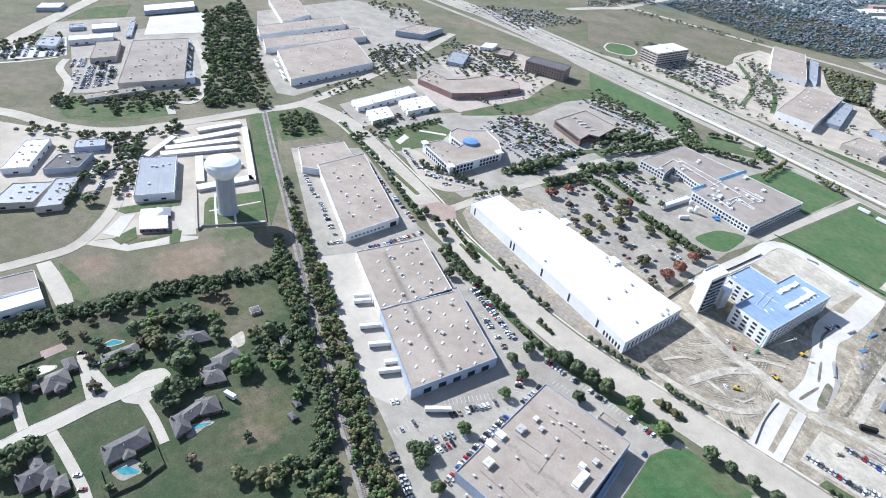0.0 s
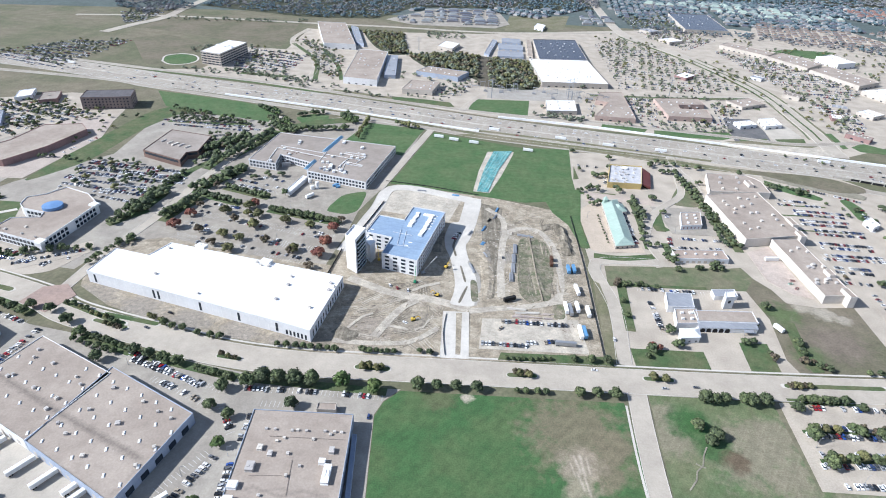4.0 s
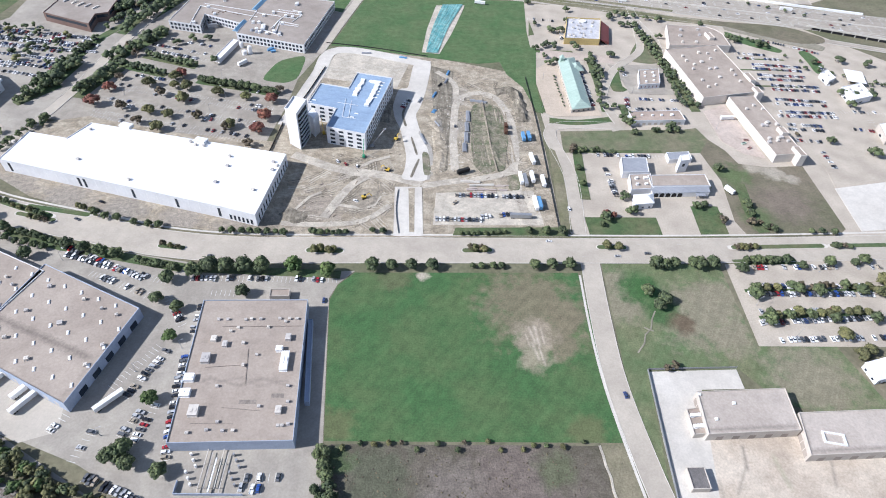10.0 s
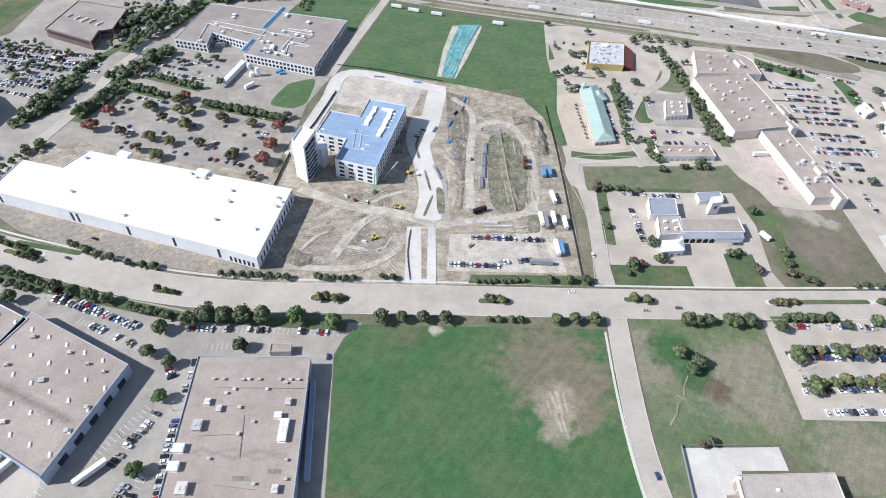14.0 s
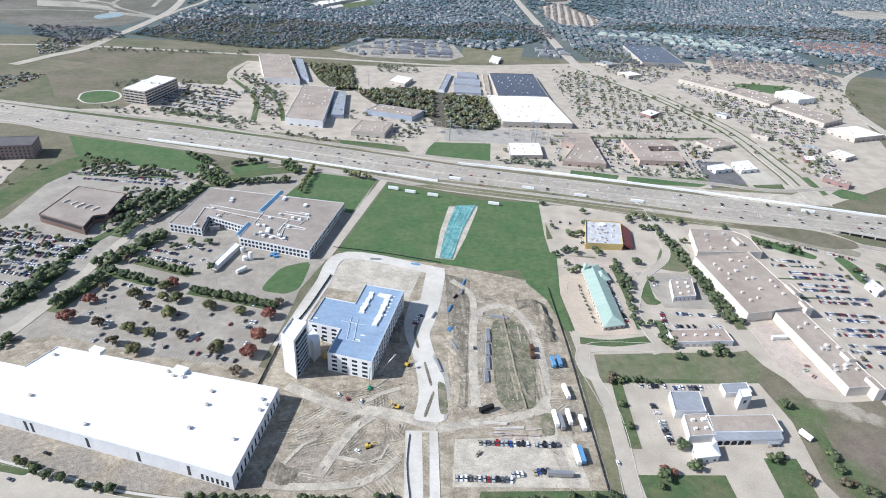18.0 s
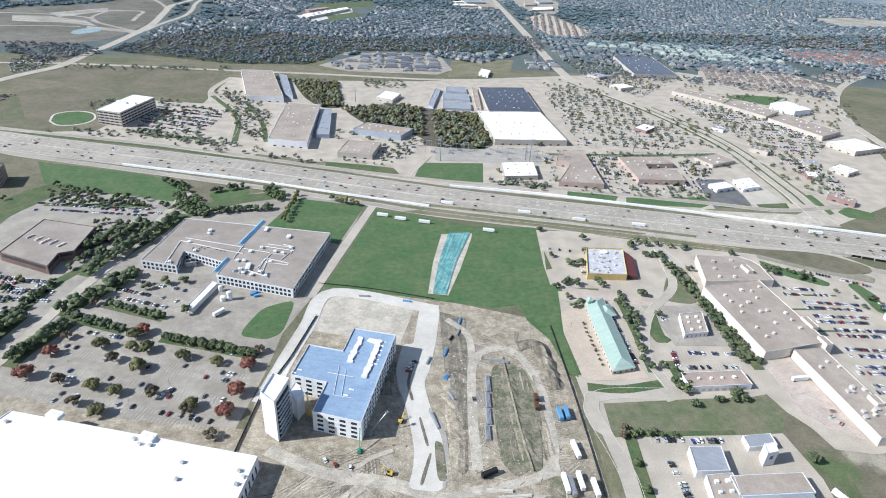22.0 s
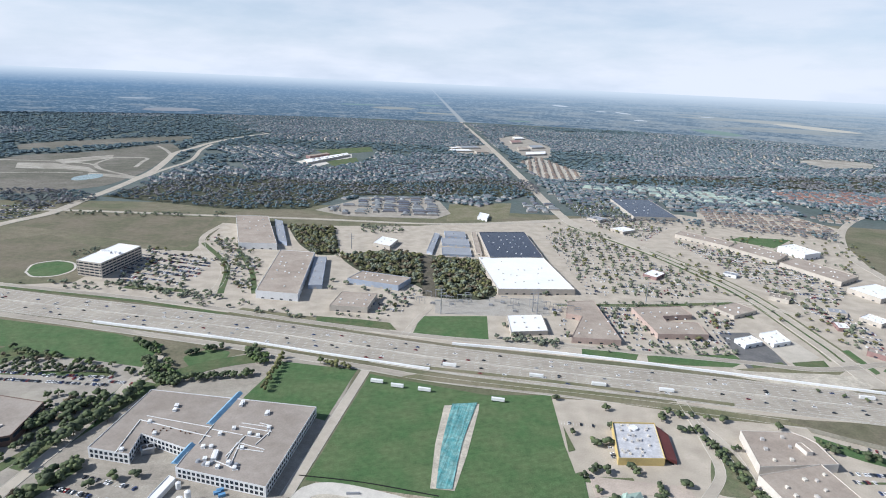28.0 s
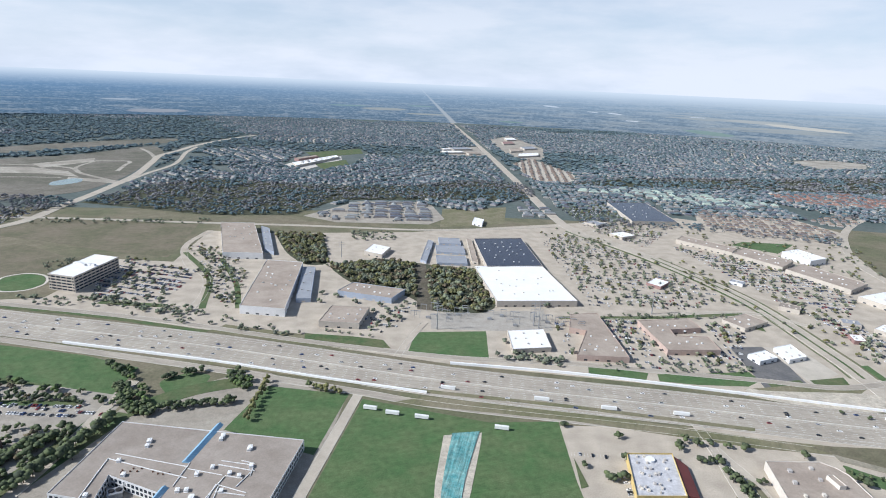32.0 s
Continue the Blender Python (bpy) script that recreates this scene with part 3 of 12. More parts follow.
class Block:
    """A flat-roofed building over a plan of corners, with parapet walls, a sunken roof, windows and roof gear."""

    def __init__(self, name, label, corners, h, wall, roof, category="building", parapet=0.6, group="", z0=0.0):
        area = sum(a[0] * b[1] - b[0] * a[1] for a, b in zip(corners, corners[1:] + corners[:1]))
        pts = list(corners) if area > 0 else list(corners)[::-1]
        self.pts, self.h, self.z0 = [Vector(p) for p in pts], h, z0
        c = sum(self.pts, Vector((0, 0))) / len(pts)
        self.c = c
        self.ob = thing(name, label, category, c.x, c.y, 0, group=group)
        loc = [p - c for p in self.pts]
        n = len(loc)
        inner = []
        for i in range(n):
            a, b, d = loc[i - 1], loc[i], loc[(i + 1) % n]
            e, g = (b - a).normalized(), (d - b).normalized()
            inner.append(b + (Vector((-e.y, e.x)) + Vector((-g.y, g.x))) * 0.35)
        rings = [(loc, z0), (loc, h + parapet), (inner, h + parapet), (inner, h)]
        v = [(p.x, p.y, z) for ring, z in rings for p in ring]
        f = [(k * n + i, k * n + (i + 1) % n, (k + 1) * n + (i + 1) % n, (k + 1) * n + i) for k in range(3) for i in range(n)]
        self.wall = part("wall", mesh("wall", v, f, wall), self.ob)
        self.roof = part("roof", mesh("roof", [(p.x, p.y, h) for p in inner] + [(p.x, p.y, h - 0.3) for p in inner], [tuple(range(n)), tuple(range(2 * n - 1, n - 1, -1))], roof), self.ob)
        self.loc = loc

    def corner(self, u, v, i=0):
        """A place on the roof: u along the side that starts at corner i, v to the far side, both 0 to 1."""
        a, b, d = self.loc[i], self.loc[(i + 1) % len(self.loc)], self.loc[i - 1]
        return a + (b - a) * u + (d - a) * v

    def angle(self, i=0):
        e = self.loc[(i + 1) % len(self.loc)] - self.loc[i]
        return math.degrees(math.atan2(e.y, e.x))

    def gear(self, kind, me, x, y, w, d, h, rz=None, label=""):
        """Roof gear at world place x, y."""
        m = pose(x - self.c.x, y - self.c.y, self.h, 0, 0, self.angle() if rz is None else rz) @ Matrix.Diagonal((w, d, h, 1))
        return part(kind, me, self.roof, label, m)

    def grid(self, nu, nv, me=None, kind="skylight", w=1.5, d=3.0, h=0.5, i=0, jitter=0.0, skip=0.0, u0=0.08, u1=0.92, v0=0.1, v1=0.9, seed=1):
        rnd = random.Random(seed)
        for a in range(nu):
            for b in range(nv):
                if rnd.random() < skip:
                    continue
                p = self.corner(u0 + (u1 - u0) * (a + 0.5) / nu + rnd.uniform(-jitter, jitter), v0 + (v1 - v0) * (b + 0.5) / nv + rnd.uniform(-jitter, jitter), i)
                k = rnd.uniform(0.8, 1.25)
                part(kind, me or SKY_ME, self.roof, "", pose(p.x, p.y, self.h, 0, 0, self.angle(i)) @ Matrix.Diagonal((w * k, d * k, h, 1)))

    def windows(self, i, n, w, h, sill, m=None, u0=0.03, u1=0.97, name="window"):
        """A row of n panes in side i."""
        a, b = self.loc[i], self.loc[(i + 1) % len(self.loc)]
        e = (b - a).normalized()
        ang = math.degrees(math.atan2(e.y, e.x))
        me = pane_mesh(w, h, m or GLASS)
        for k in range(n):
            p = a + (b - a) * (u0 + (u1 - u0) * (k + 0.5) / n)
            part(name, me, self.ob, "", pose(p.x, p.y, sill, 0, 0, ang))

    def band(self, i, z0, z1, m, name="band", out=0.06, u0=0.0, u1=1.0):
        a, b = self.loc[i], self.loc[(i + 1) % len(self.loc)]
        a, b = a + (b - a) * u0, a + (b - a) * u1
        e = b - a
        me = mesh(name, *box_vf(0, -out, z0, e.length, 0.1, z1), m)
        return part(name, me, self.ob, "", pose(a.x, a.y, 0, 0, 0, math.degrees(math.atan2(e.y, e.x))))


def para(a, b, c):
    """The four corners of a parallelogram with three of them given in order."""
    return [a, b, c, (a[0] + c[0] - b[0], a[1] + c[1] - b[1])]

# Near-black standing for shade in openings; it also colours the fan drums.
SHADE = mat("near_black_shade", (0.02, 0.02, 0.022), 0.7, 0.2, 0.5, 2.0)


# ---- the ground ----
def ground():
    rings, n = (0, 700, 1500, 2600, 3800, 4700), 64
    v, f = [(0, 300, 0)], []
    for r in rings[1:]:
        v += [(r * math.cos(2 * math.pi * i / n), 300 + r * math.sin(2 * math.pi * i / n), 0) for i in range(n)]
    f += [(0, 1 + i, 1 + (i + 1) % n) for i in range(n)]
    for k in range(len(rings) - 2):
        a, b = 1 + k * n, 1 + (k + 1) * n
        f += [(a + i, b + i, b + (i + 1) % n, a + (i + 1) % n) for i in range(n)]
    return setting("ground", mesh("ground", v, f, LAND), "open land with dry grass and bare soil", "ground")


ground()


def horizon_ring():
    """The hazy plain beyond the modelled land, as far off as the ground reaches."""
    n, r, levels = 96, 4695, (0, 60, 120, 180, 230, 272, 284)
    v = [(r * math.cos(2 * math.pi * i / n), 300 + r * math.sin(2 * math.pi * i / n), z) for z in levels for i in range(n)]
    f = [(k * n + i, (k + 1) * n + i, (k + 1) * n + (i + 1) % n, k * n + (i + 1) % n) for k in range(len(levels) - 1) for i in range(n)]
    m = bpy.data.materials.new("distant_hazy_plain")
    m.use_nodes = True
    nn, l = m.node_tree.nodes, m.node_tree.links
    nn.remove(nn["Principled BSDF"])

    def node(kind, **values):
        k = nn.new("ShaderNode" + kind)
        for key, value in values.items():
            k.inputs[key].default_value = value
        return k

    def calc(op, a, b=0.0):
        k = nn.new("ShaderNodeMath")
        k.operation = op
        for i, s in enumerate((a, b)):
            if isinstance(s, (int, float)):
                k.inputs[i].default_value = s
            else:
                l.new(s, k.inputs[i])
        return k.outputs[0]

    def blend(fac, a, b):
        k = nn.new("ShaderNodeMix")
        k.data_type = "RGBA"
        for s, i in ((fac, 0), (a, 6), (b, 7)):
            if isinstance(s, tuple):
                k.inputs[i].default_value = (*s, 1)
            else:
                l.new(s, k.inputs[i])
        return k.outputs[2]

    def band(source, lo, hi):
        k = node("MapRange", **{"From Min": lo, "From Max": hi})
        l.new(source, k.inputs["Value"])
        return k.outputs["Result"]

    # The land goes on behind the ring: each height on it stands for a place farther out.
    geo, sep, com = nn.new("ShaderNodeNewGeometry"), nn.new("ShaderNodeSeparateXYZ"), nn.new("ShaderNodeCombineXYZ")
    l.new(geo.outputs["Position"], sep.inputs["Vector"])
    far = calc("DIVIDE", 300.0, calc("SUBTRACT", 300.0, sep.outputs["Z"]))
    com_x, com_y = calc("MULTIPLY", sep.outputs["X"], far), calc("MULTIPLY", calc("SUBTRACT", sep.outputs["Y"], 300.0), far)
    l.new(com_x, com.inputs["X"])
    l.new(com_y, com.inputs["Y"])

    def clouding(scale, detail):
        k = node("TexNoise", Scale=scale, Detail=detail, Roughness=0.62)
        l.new(com.outputs["Vector"], k.inputs["Vector"])
        return k.outputs["Fac"]

    grain, quarter, region = clouding(0.016, 4), clouding(0.0021, 5), clouding(0.00042, 4)
    # Town and wood colours already carry some of the blue haze.
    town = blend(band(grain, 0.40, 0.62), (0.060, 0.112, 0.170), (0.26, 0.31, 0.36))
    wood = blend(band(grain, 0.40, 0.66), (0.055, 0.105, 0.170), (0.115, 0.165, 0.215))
    # Woods to the north-west, roofs and open land to the north-east.
    east = calc("MULTIPLY", band(calc("DIVIDE", com_x, calc("ADD", com_y, 1.0)), -0.35, 0.55), 0.12)
    land = blend(band(calc("ADD", quarter, east), 0.48, 0.60), wood, town)
    # Crowns, roofs and long strips of wood and field, as they close up into dabs and streaks with distance.
    dab, strip = nn.new("ShaderNodeMapping"), nn.new("ShaderNodeMapping")
    dab.inputs["Scale"].default_value, strip.inputs["Scale"].default_value = (0.035, 0.035, 0.16), (0.0035, 0.0035, 0.075)
    for k in (dab, strip):
        l.new(geo.outputs["Position"], k.inputs["Vector"])
    dabs, strips = node("TexNoise", Scale=1.0, Detail=3, Roughness=0.7), node("TexNoise", Scale=1.0, Detail=5, Roughness=0.6)
    l.new(dab.outputs["Vector"], dabs.inputs["Vector"])
    l.new(strip.outputs["Vector"], strips.inputs["Vector"])
    fine_dabs, long_strips = dabs.outputs["Fac"], strips.outputs["Fac"]
    land = blend(calc("MULTIPLY", band(fine_dabs, 0.52, 0.40), 0.75), land, (0.035, 0.075, 0.115))
    land = blend(calc("MULTIPLY", band(fine_dabs, 0.55, 0.68), 0.65), land, (0.34, 0.38, 0.42))
    land = blend(calc("MULTIPLY", band(calc("ADD", long_strips, east), 0.56, 0.66), 0.55), land, (0.33, 0.345, 0.345))
    land = blend(calc("MULTIPLY", band(long_strips, 0.44, 0.34), 0.6), land, (0.045, 0.095, 0.15))
    land = blend(band(calc("ADD", region, east), 0.66, 0.72), land, (0.30, 0.30, 0.27))
    FIELD_TAN, FIELD_GREEN, BRIGHT = (0.36, 0.34, 0.27), (0.17, 0.26, 0.20), (0.75, 0.77, 0.80)
    for x0, y0, x1, y1, c in ((-1401, 7300, -939, 6900, FIELD_GREEN), (-939, 6933, -435, 6275, FIELD_TAN), (-518, 7996, -171, 7550, FIELD_GREEN), (-411, 5980, -17, 5700, FIELD_TAN), (440, 5260, 668, 5060, FIELD_GREEN), (1600, 10500, 1830, 9500, BRIGHT),
                              (1920, 8420, 2060, 8100, BRIGHT), (2150, 8300, 2290, 7700, BRIGHT), (1850, 6330, 1990, 6110, BRIGHT), (3180, 8000, 3400, 7780, BRIGHT), (3400, 7700, 3980, 6600, (0.42, 0.39, 0.32)), (3500, 6938, 3950, 5560, (0.66, 0.58, 0.45)),
                              (-3600, 6500, -3230, 6100, (0.46, 0.48, 0.50)), (-2476, 4952, -2049, 4450, (0.34, 0.33, 0.34)), (1960, 5175, 2260, 4454, FIELD_GREEN)):
        dx = calc("DIVIDE", calc("SUBTRACT", com_x, (x0 + x1) / 2), abs(x1 - x0) / 2)
        dy = calc("DIVIDE", calc("SUBTRACT", com_y, (y0 + y1) / 2), abs(y1 - y0) / 2)
        reach = calc("ADD", calc("ADD", calc("MULTIPLY", dx, dx), calc("MULTIPLY", dy, dy)), calc("MULTIPLY", calc("SUBTRACT", grain, 0.5), 1.6))
        land = blend(calc("MULTIPLY", band(reach, 1.1, 0.75), 0.85), land, c)
    # The long straight road runs on to the skyline.
    (ax, ay), (bx, by) = (149.7, 3340.1), (210.8, 2260.2)
    size = math.hypot(bx - ax, by - ay)
    px, py = -(by - ay) / size, (bx - ax) / size
    away = calc("ADD", calc("MULTIPLY", com_x, px), calc("MULTIPLY", com_y, py))
    away = calc("ABSOLUTE", calc("SUBTRACT", away, ax * px + (ay - 300.0) * py))
    land = blend(calc("MULTIPLY", band(away, 30.0, 14.0), 0.8), land, (0.46, 0.46, 0.45))
    # Distance haze painted over the land colours, thicker farther out.
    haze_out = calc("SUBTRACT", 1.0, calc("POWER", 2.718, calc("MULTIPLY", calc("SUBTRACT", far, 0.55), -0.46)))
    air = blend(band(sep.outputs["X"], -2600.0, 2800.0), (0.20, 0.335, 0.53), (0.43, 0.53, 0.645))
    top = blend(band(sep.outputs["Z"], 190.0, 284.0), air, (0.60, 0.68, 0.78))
    # The ring glows, so its painted haze ignores sun and sky.
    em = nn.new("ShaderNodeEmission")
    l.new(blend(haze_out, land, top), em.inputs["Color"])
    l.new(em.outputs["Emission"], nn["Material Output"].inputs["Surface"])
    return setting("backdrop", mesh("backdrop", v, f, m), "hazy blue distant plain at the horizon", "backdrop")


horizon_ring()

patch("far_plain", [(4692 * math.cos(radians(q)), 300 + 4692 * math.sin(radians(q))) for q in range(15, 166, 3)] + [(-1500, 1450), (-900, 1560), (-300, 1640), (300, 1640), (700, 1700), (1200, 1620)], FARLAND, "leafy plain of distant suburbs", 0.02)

# Fields and lots.
patch("field", ((-72.6, 255.6), (-69.4, 268.6), (-59.7, 281.0), (94.1, 293.8), (101.2, 228.2), (104.2, 167.5), (-58.1, 157.8)), FIELD, "broad mown green field beside the boulevard", 0.06)
patch("brush_lot", ((-54.1, 156.3), (91.9, 165.0), (95.0, 127.7), (97.7, 96.5), (-47.9, 89.1)), BRUSH, "dark brown scrub lot below the field", 0.04)
patch("brush_rim", ((92.1, 166.4), (104.9, 167.5), (112.5, 128.7), (116.7, 97.4), (97.7, 96.5), (95.0, 127.7)), DRYGRASS, "dry grass rim of the scrub lot", 0.045)
patch("warehouse_lot", ((-323.0, 302.0), (-261.3, 292.2), (-173.5, 281.0), (-121.0, 275.2), (-59.9, 282.6), (-69.6, 269.6), (-73.2, 257.1), (-53.0, 119.6), (-50.5, 88.9), (-127.6, 113.3), (-180.4, 136.7), (-233.8, 152.9), (-156.4, 116.1), (-248.6, 153.2), (-361.9, 198.6), (-559.8, 288.8), (-521.2, 358.3), (-414.5, 324.0), (-356.6, 305.5)), LOT, "concrete yards and lots round the warehouses", 0.05)
patch("dock_apron", ((-364.6, 201.9), (-352.5, 232.4), (-203.7, 170.9), (-198.8, 153.6), (-216.1, 146.2), (-291.9, 173.1)), DRIVE, "pale concrete apron of the truck docks", 0.07)
patch("construction_ground", ((-351.5, 359.1), (-313.5, 337.9), (-244.9, 318.9), (-125.7, 310.1), (-33.6, 317.6), (86.8, 332.3), (84.7, 379.6), (80.9, 484.5), (72.5, 570.0), (-26.0, 596.0), (-125.4, 610.5), (-145.5, 501.4), (-153.3, 466.9), (-150.1, 426.6), (-238.1, 430.6), (-319.8, 447.5), (-366.1, 428.2), (-361.7, 379.8)), DIRT, "rough graded dirt of the building site", 0.05)
patch("office_grounds", ((-370.9, 507.4), (-366.9, 592.6), (-325.8, 759.3), (-228.1, 841.3), (-124.6, 781.4), (-131.3, 637.3), (-154.0, 533.7), (-153.7, 484.1), (-158.4, 411.6), (-234.1, 416.1), (-321.7, 435.6), (-356.6, 440.8), (-415.5, 516.1)), OLDLOT, "parking lots and drives of the office park", 0.04)
patch("office_park_west", ((-373.0, 381.0), (-542.9, 390.5), (-579.0, 454.0), (-551.2, 530.0), (-490.9, 626.4), (-503.8, 720.3), (-486.0, 783.4), (-377.4, 802.2), (-328.7, 788.3), (-339.4, 665.3), (-351.4, 484.3)), LOT, "lots and drives of the western offices", 0.042)
patch("meadow", ((-107.6, 785.8), (14.5, 752.1), (81.3, 758.3), (79.9, 670.4), (83.2, 604.4), (22.8, 587.6), (-134.3, 608.5)), GRASS, "green field crossed by a covered ditch", 0.07)
patch("meadow_west", ((-206.8, 804.7), (-122.7, 793.3), (-136.4, 692.3), (-222.9, 724.7)), GRASS, "mown green strip beside the offices", 0.07)
patch("meadow_south", ((-154.7, 584.7), (-154.0, 533.7), (-165.2, 523.6), (-187.0, 527.0), (-187.5, 538.7), (-180.7, 568.7)), GRASS, "green corner lawn beside the offices", 0.07, ease=True)
patch("office_lawn", ((-318.9, 804.1), (-296.6, 826.5), (-269.8, 823.5), (-269.9, 798.2), (-280.4, 771.1), (-294.4, 776.0)), GRASS, "round green lawn behind the offices", 0.07, ease=True)
patch("dome_lawn", ((-543.0, 407.8), (-547.8, 486.1), (-506.0, 488.1), (-478.7, 435.0), (-487.1, 419.9), (-494.7, 387.4)), LAWN, "lawn with paths beside the office", 0.07)
patch("retail_ground", ((85.5, 475.3), (74.3, 601.2), (68.5, 750.6), (251.4, 757.7), (361.8, 790.3), (490.1, 649.6), (541.3, 591.9), (344.0, 353.2), (99.7, 333.3)), PINKLOT, "pinkish concrete lots of the shops", 0.03)
patch("court_lawn", ((99.1, 470.1), (164.9, 479.4), (213.2, 485.2), (228.1, 489.6), (234.3, 471.3), (221.2, 449.4), (194.6, 446.0), (98.8, 437.0)), DRYLAWN, "half-dry lawn between turning circle and fire station", 0.06)
patch("station_lawn", ((106.6, 353.4), (162.8, 358.2), (163.9, 337.3), (108.2, 332.8)), LAWN, "lawn in front of the fire station", 0.07)
patch("station_lawn", ((193.6, 374.6), (215.6, 376.5), (215.6, 341.5), (193.4, 339.7)), LAWN, "small lawn beside the station drive", 0.07)
patch("dry_lot", ((234.3, 471.3), (245.0, 456.1), (251.3, 436.8), (276.7, 434.2), (308.1, 439.6), (310.5, 358.4), (297.9, 347.5), (229.8, 343.9), (224.5, 359.3), (228.7, 410.5), (221.2, 449.4)), BROWNFIELD, "vacant lot of dry brown grass", 0.06)
patch("shop_yard", ((329.2, 408.5), (377.3, 420.6), (384.9, 369.9), (325.8, 359.6)), PALE, "bright new concrete slab", 0.06)
patch("verge_west", ((-576.0, 881.0), (-422.8, 856.1), (-351.1, 832.6), (-348.7, 776.9), (-395.5, 785.2), (-523.8, 810.7)), GRASS, "long green verge beside the highway", 0.06)
patch("verge_far_west", ((-543.7, 523.1), (-544.3, 613.0), (-533.0, 817.8), (-390.0, 824.0), (-340.7, 786.0), (-490.7, 790.1), (-504.9, 707.9), (-506.4, 596.1)), LAWN, "green slope beside the highway", 0.055, ease=True)
patch("east_ground", ((112.5, 304.2), (198.1, 310.9), (201.3, 239.4), (253.8, 243.0), (272.8, 187.2), (204.3, 198.0), (184.6, 220.8), (127.5, 217.1), (124.2, 129.3), (114.2, 167.0)), EASTLOT, "patchy green and dry grass lot", 0.04)
patch("gravel_yard", ((127.8, 215.0), (182.8, 220.7), (183.7, 207.2), (157.4, 204.7), (153.8, 175.7), (147.7, 125.5), (127.2, 129.5), (127.0, 167.8)), PALE, "white gravel yard of the workshops", 0.06)
patch("workshop_yard", ((153.8, 175.7), (208.0, 181.5), (207.0, 166.4), (254.4, 171.3), (273.6, 132.3), (240.7, 103.7), (143.9, 98.8), (147.7, 125.5)), YARD, "tan stained concrete yard", 0.055)
patch("clinic_lot", ((202.3, 311.2), (334.3, 333.5), (389.8, 331.7), (318.5, 247.4), (203.1, 239.6)), PINKLOT, "tree-lined parking lot beside the boulevard", 0.08)
patch("north_commerce", ((-660.7, 995.1), (-317.8, 935.4), (-20.2, 868.9), (238.7, 833.7), (455.9, 805.2), (634.6, 923.7), (736.7, 1205.8), (857.7, 1540.2), (560.5, 1717.0), (177.0, 1574.3), (-95.7, 1464.2), (-398.1, 1405.1), (-494.8, 1411.4), (-475.6, 1200.2), (-566.2, 1203.0), (-571.8, 1020.0)), PINKLOT, "paved lots of the shopping strips", 0.03)
patch("brown_field", ((-879.9, 1320.2), (-856.7, 1439.3), (-536.0, 1456.5), (-501.2, 1272.4), (-495.3, 1222.5), (-597.1, 1243.3), (-750.6, 1290.4)), BROWNFIELD, "wide brown field beyond the highway", 0.05)
patch("brown_field", ((-823.7, 1214.8), (-766.7, 1265.8), (-657.4, 1205.9), (-635.0, 1092.9), (-655.8, 1033.7), (-682.6, 1024.6)), BROWNFIELD, "wide brown field beyond the highway", 0.05)
patch("circle_lawn", ((-665.7, 1053.8), (-679.0, 1092.0), (-657.4, 1113.8), (-625.5, 1106.4), (-605.4, 1074.1), (-613.0, 1045.3), (-640.5, 1035.9)), GRASS, "round lawn beside the office block", 0.07, ease=True)
setting("ring_path", mesh("ring_path", *ribbon_vf(spline([(-665.7, 1053.8), (-679.0, 1092.0), (-657.4, 1113.8), (-625.5, 1106.4), (-605.4, 1074.1), (-613.0, 1045.3), (-640.5, 1035.9), (-665.7, 1053.8)], 5), 3.2, 0.0, 0.19), PALE), "pale ring path round the lawn", "path")
patch("far_field", ((-30.0, 1713.5), (135.2, 1766.5), (110.4, 1572.5), (-34.9, 1519.8)), DRYGRASS, "green field among the houses", 0.05)
patch("meadow_north", ((-62.2, 953.0), (27.1, 963.9), (24.8, 881.9), (-69.5, 893.1)), GRASS, "green corner lot at the highway", 0.06)
patch("bank", ((138.1, 878.2), (202.8, 864.9), (193.9, 846.2), (132.5, 851.5)), GRASS, "grass bank in front of the shops", 0.06)
patch("bank", ((212.3, 862.9), (251.7, 868.0), (322.3, 877.2), (326.5, 857.2), (304.9, 842.0), (248.4, 841.5), (209.0, 846.5)), GRASS, "grass bank in front of the shops", 0.06)
patch("bright_lawn", ((618.0, 1496.7), (728.0, 1491.9), (647.6, 1409.1), (579.0, 1465.3)), GRASS, "green field behind the shops", 0.05)
patch("substation_yard", ((-45.2, 1019.5), (114.0, 1045.2), (115.5, 974.7), (48.8, 966.5), (-43.6, 965.3)), GRAVEL, "gravel yard of the substation", 0.06)
patch("estate_pad", ((-244.1, 1348.9), (-88.3, 1439.9), (-70.9, 1319.5), (-133.7, 1238.8), (-224.7, 1261.0)), PINKLOT, "pale concrete drives of a new building", 0.06)
patch("residential_lawn", ((-272.9, -90.3), (-135.0, 81.3), (-236.6, 118.7), (-364.0, 166.9), (-416.3, 28.1), (-405.9, -19.0), (-409.8, -76.7)), GARDEN, "leafy lawns of the house plots", 0.03)
patch("west_field", ((-472.5, 31.8), (-483.4, 55.1), (-431.3, 188.1), (-373.3, 167.0), (-395.1, 88.4), (-409.9, 37.4), (-416.3, 28.1)), BROWNFIELD, "dry field behind the water tower", 0.045)
patch("west_field", ((-559.0, 11.9), (-527.3, 74.7), (-489.7, 48.5), (-480.5, -4.0)), BROWNFIELD, "dry field beside the street", 0.045)
patch("west_field", ((-989.4, 37.1), (-939.5, 156.6), (-852.5, 136.9), (-784.4, 107.0), (-806.9, 61.8), (-842.5, -9.6)), BROWNFIELD, "dry field by the curved street", 0.045)
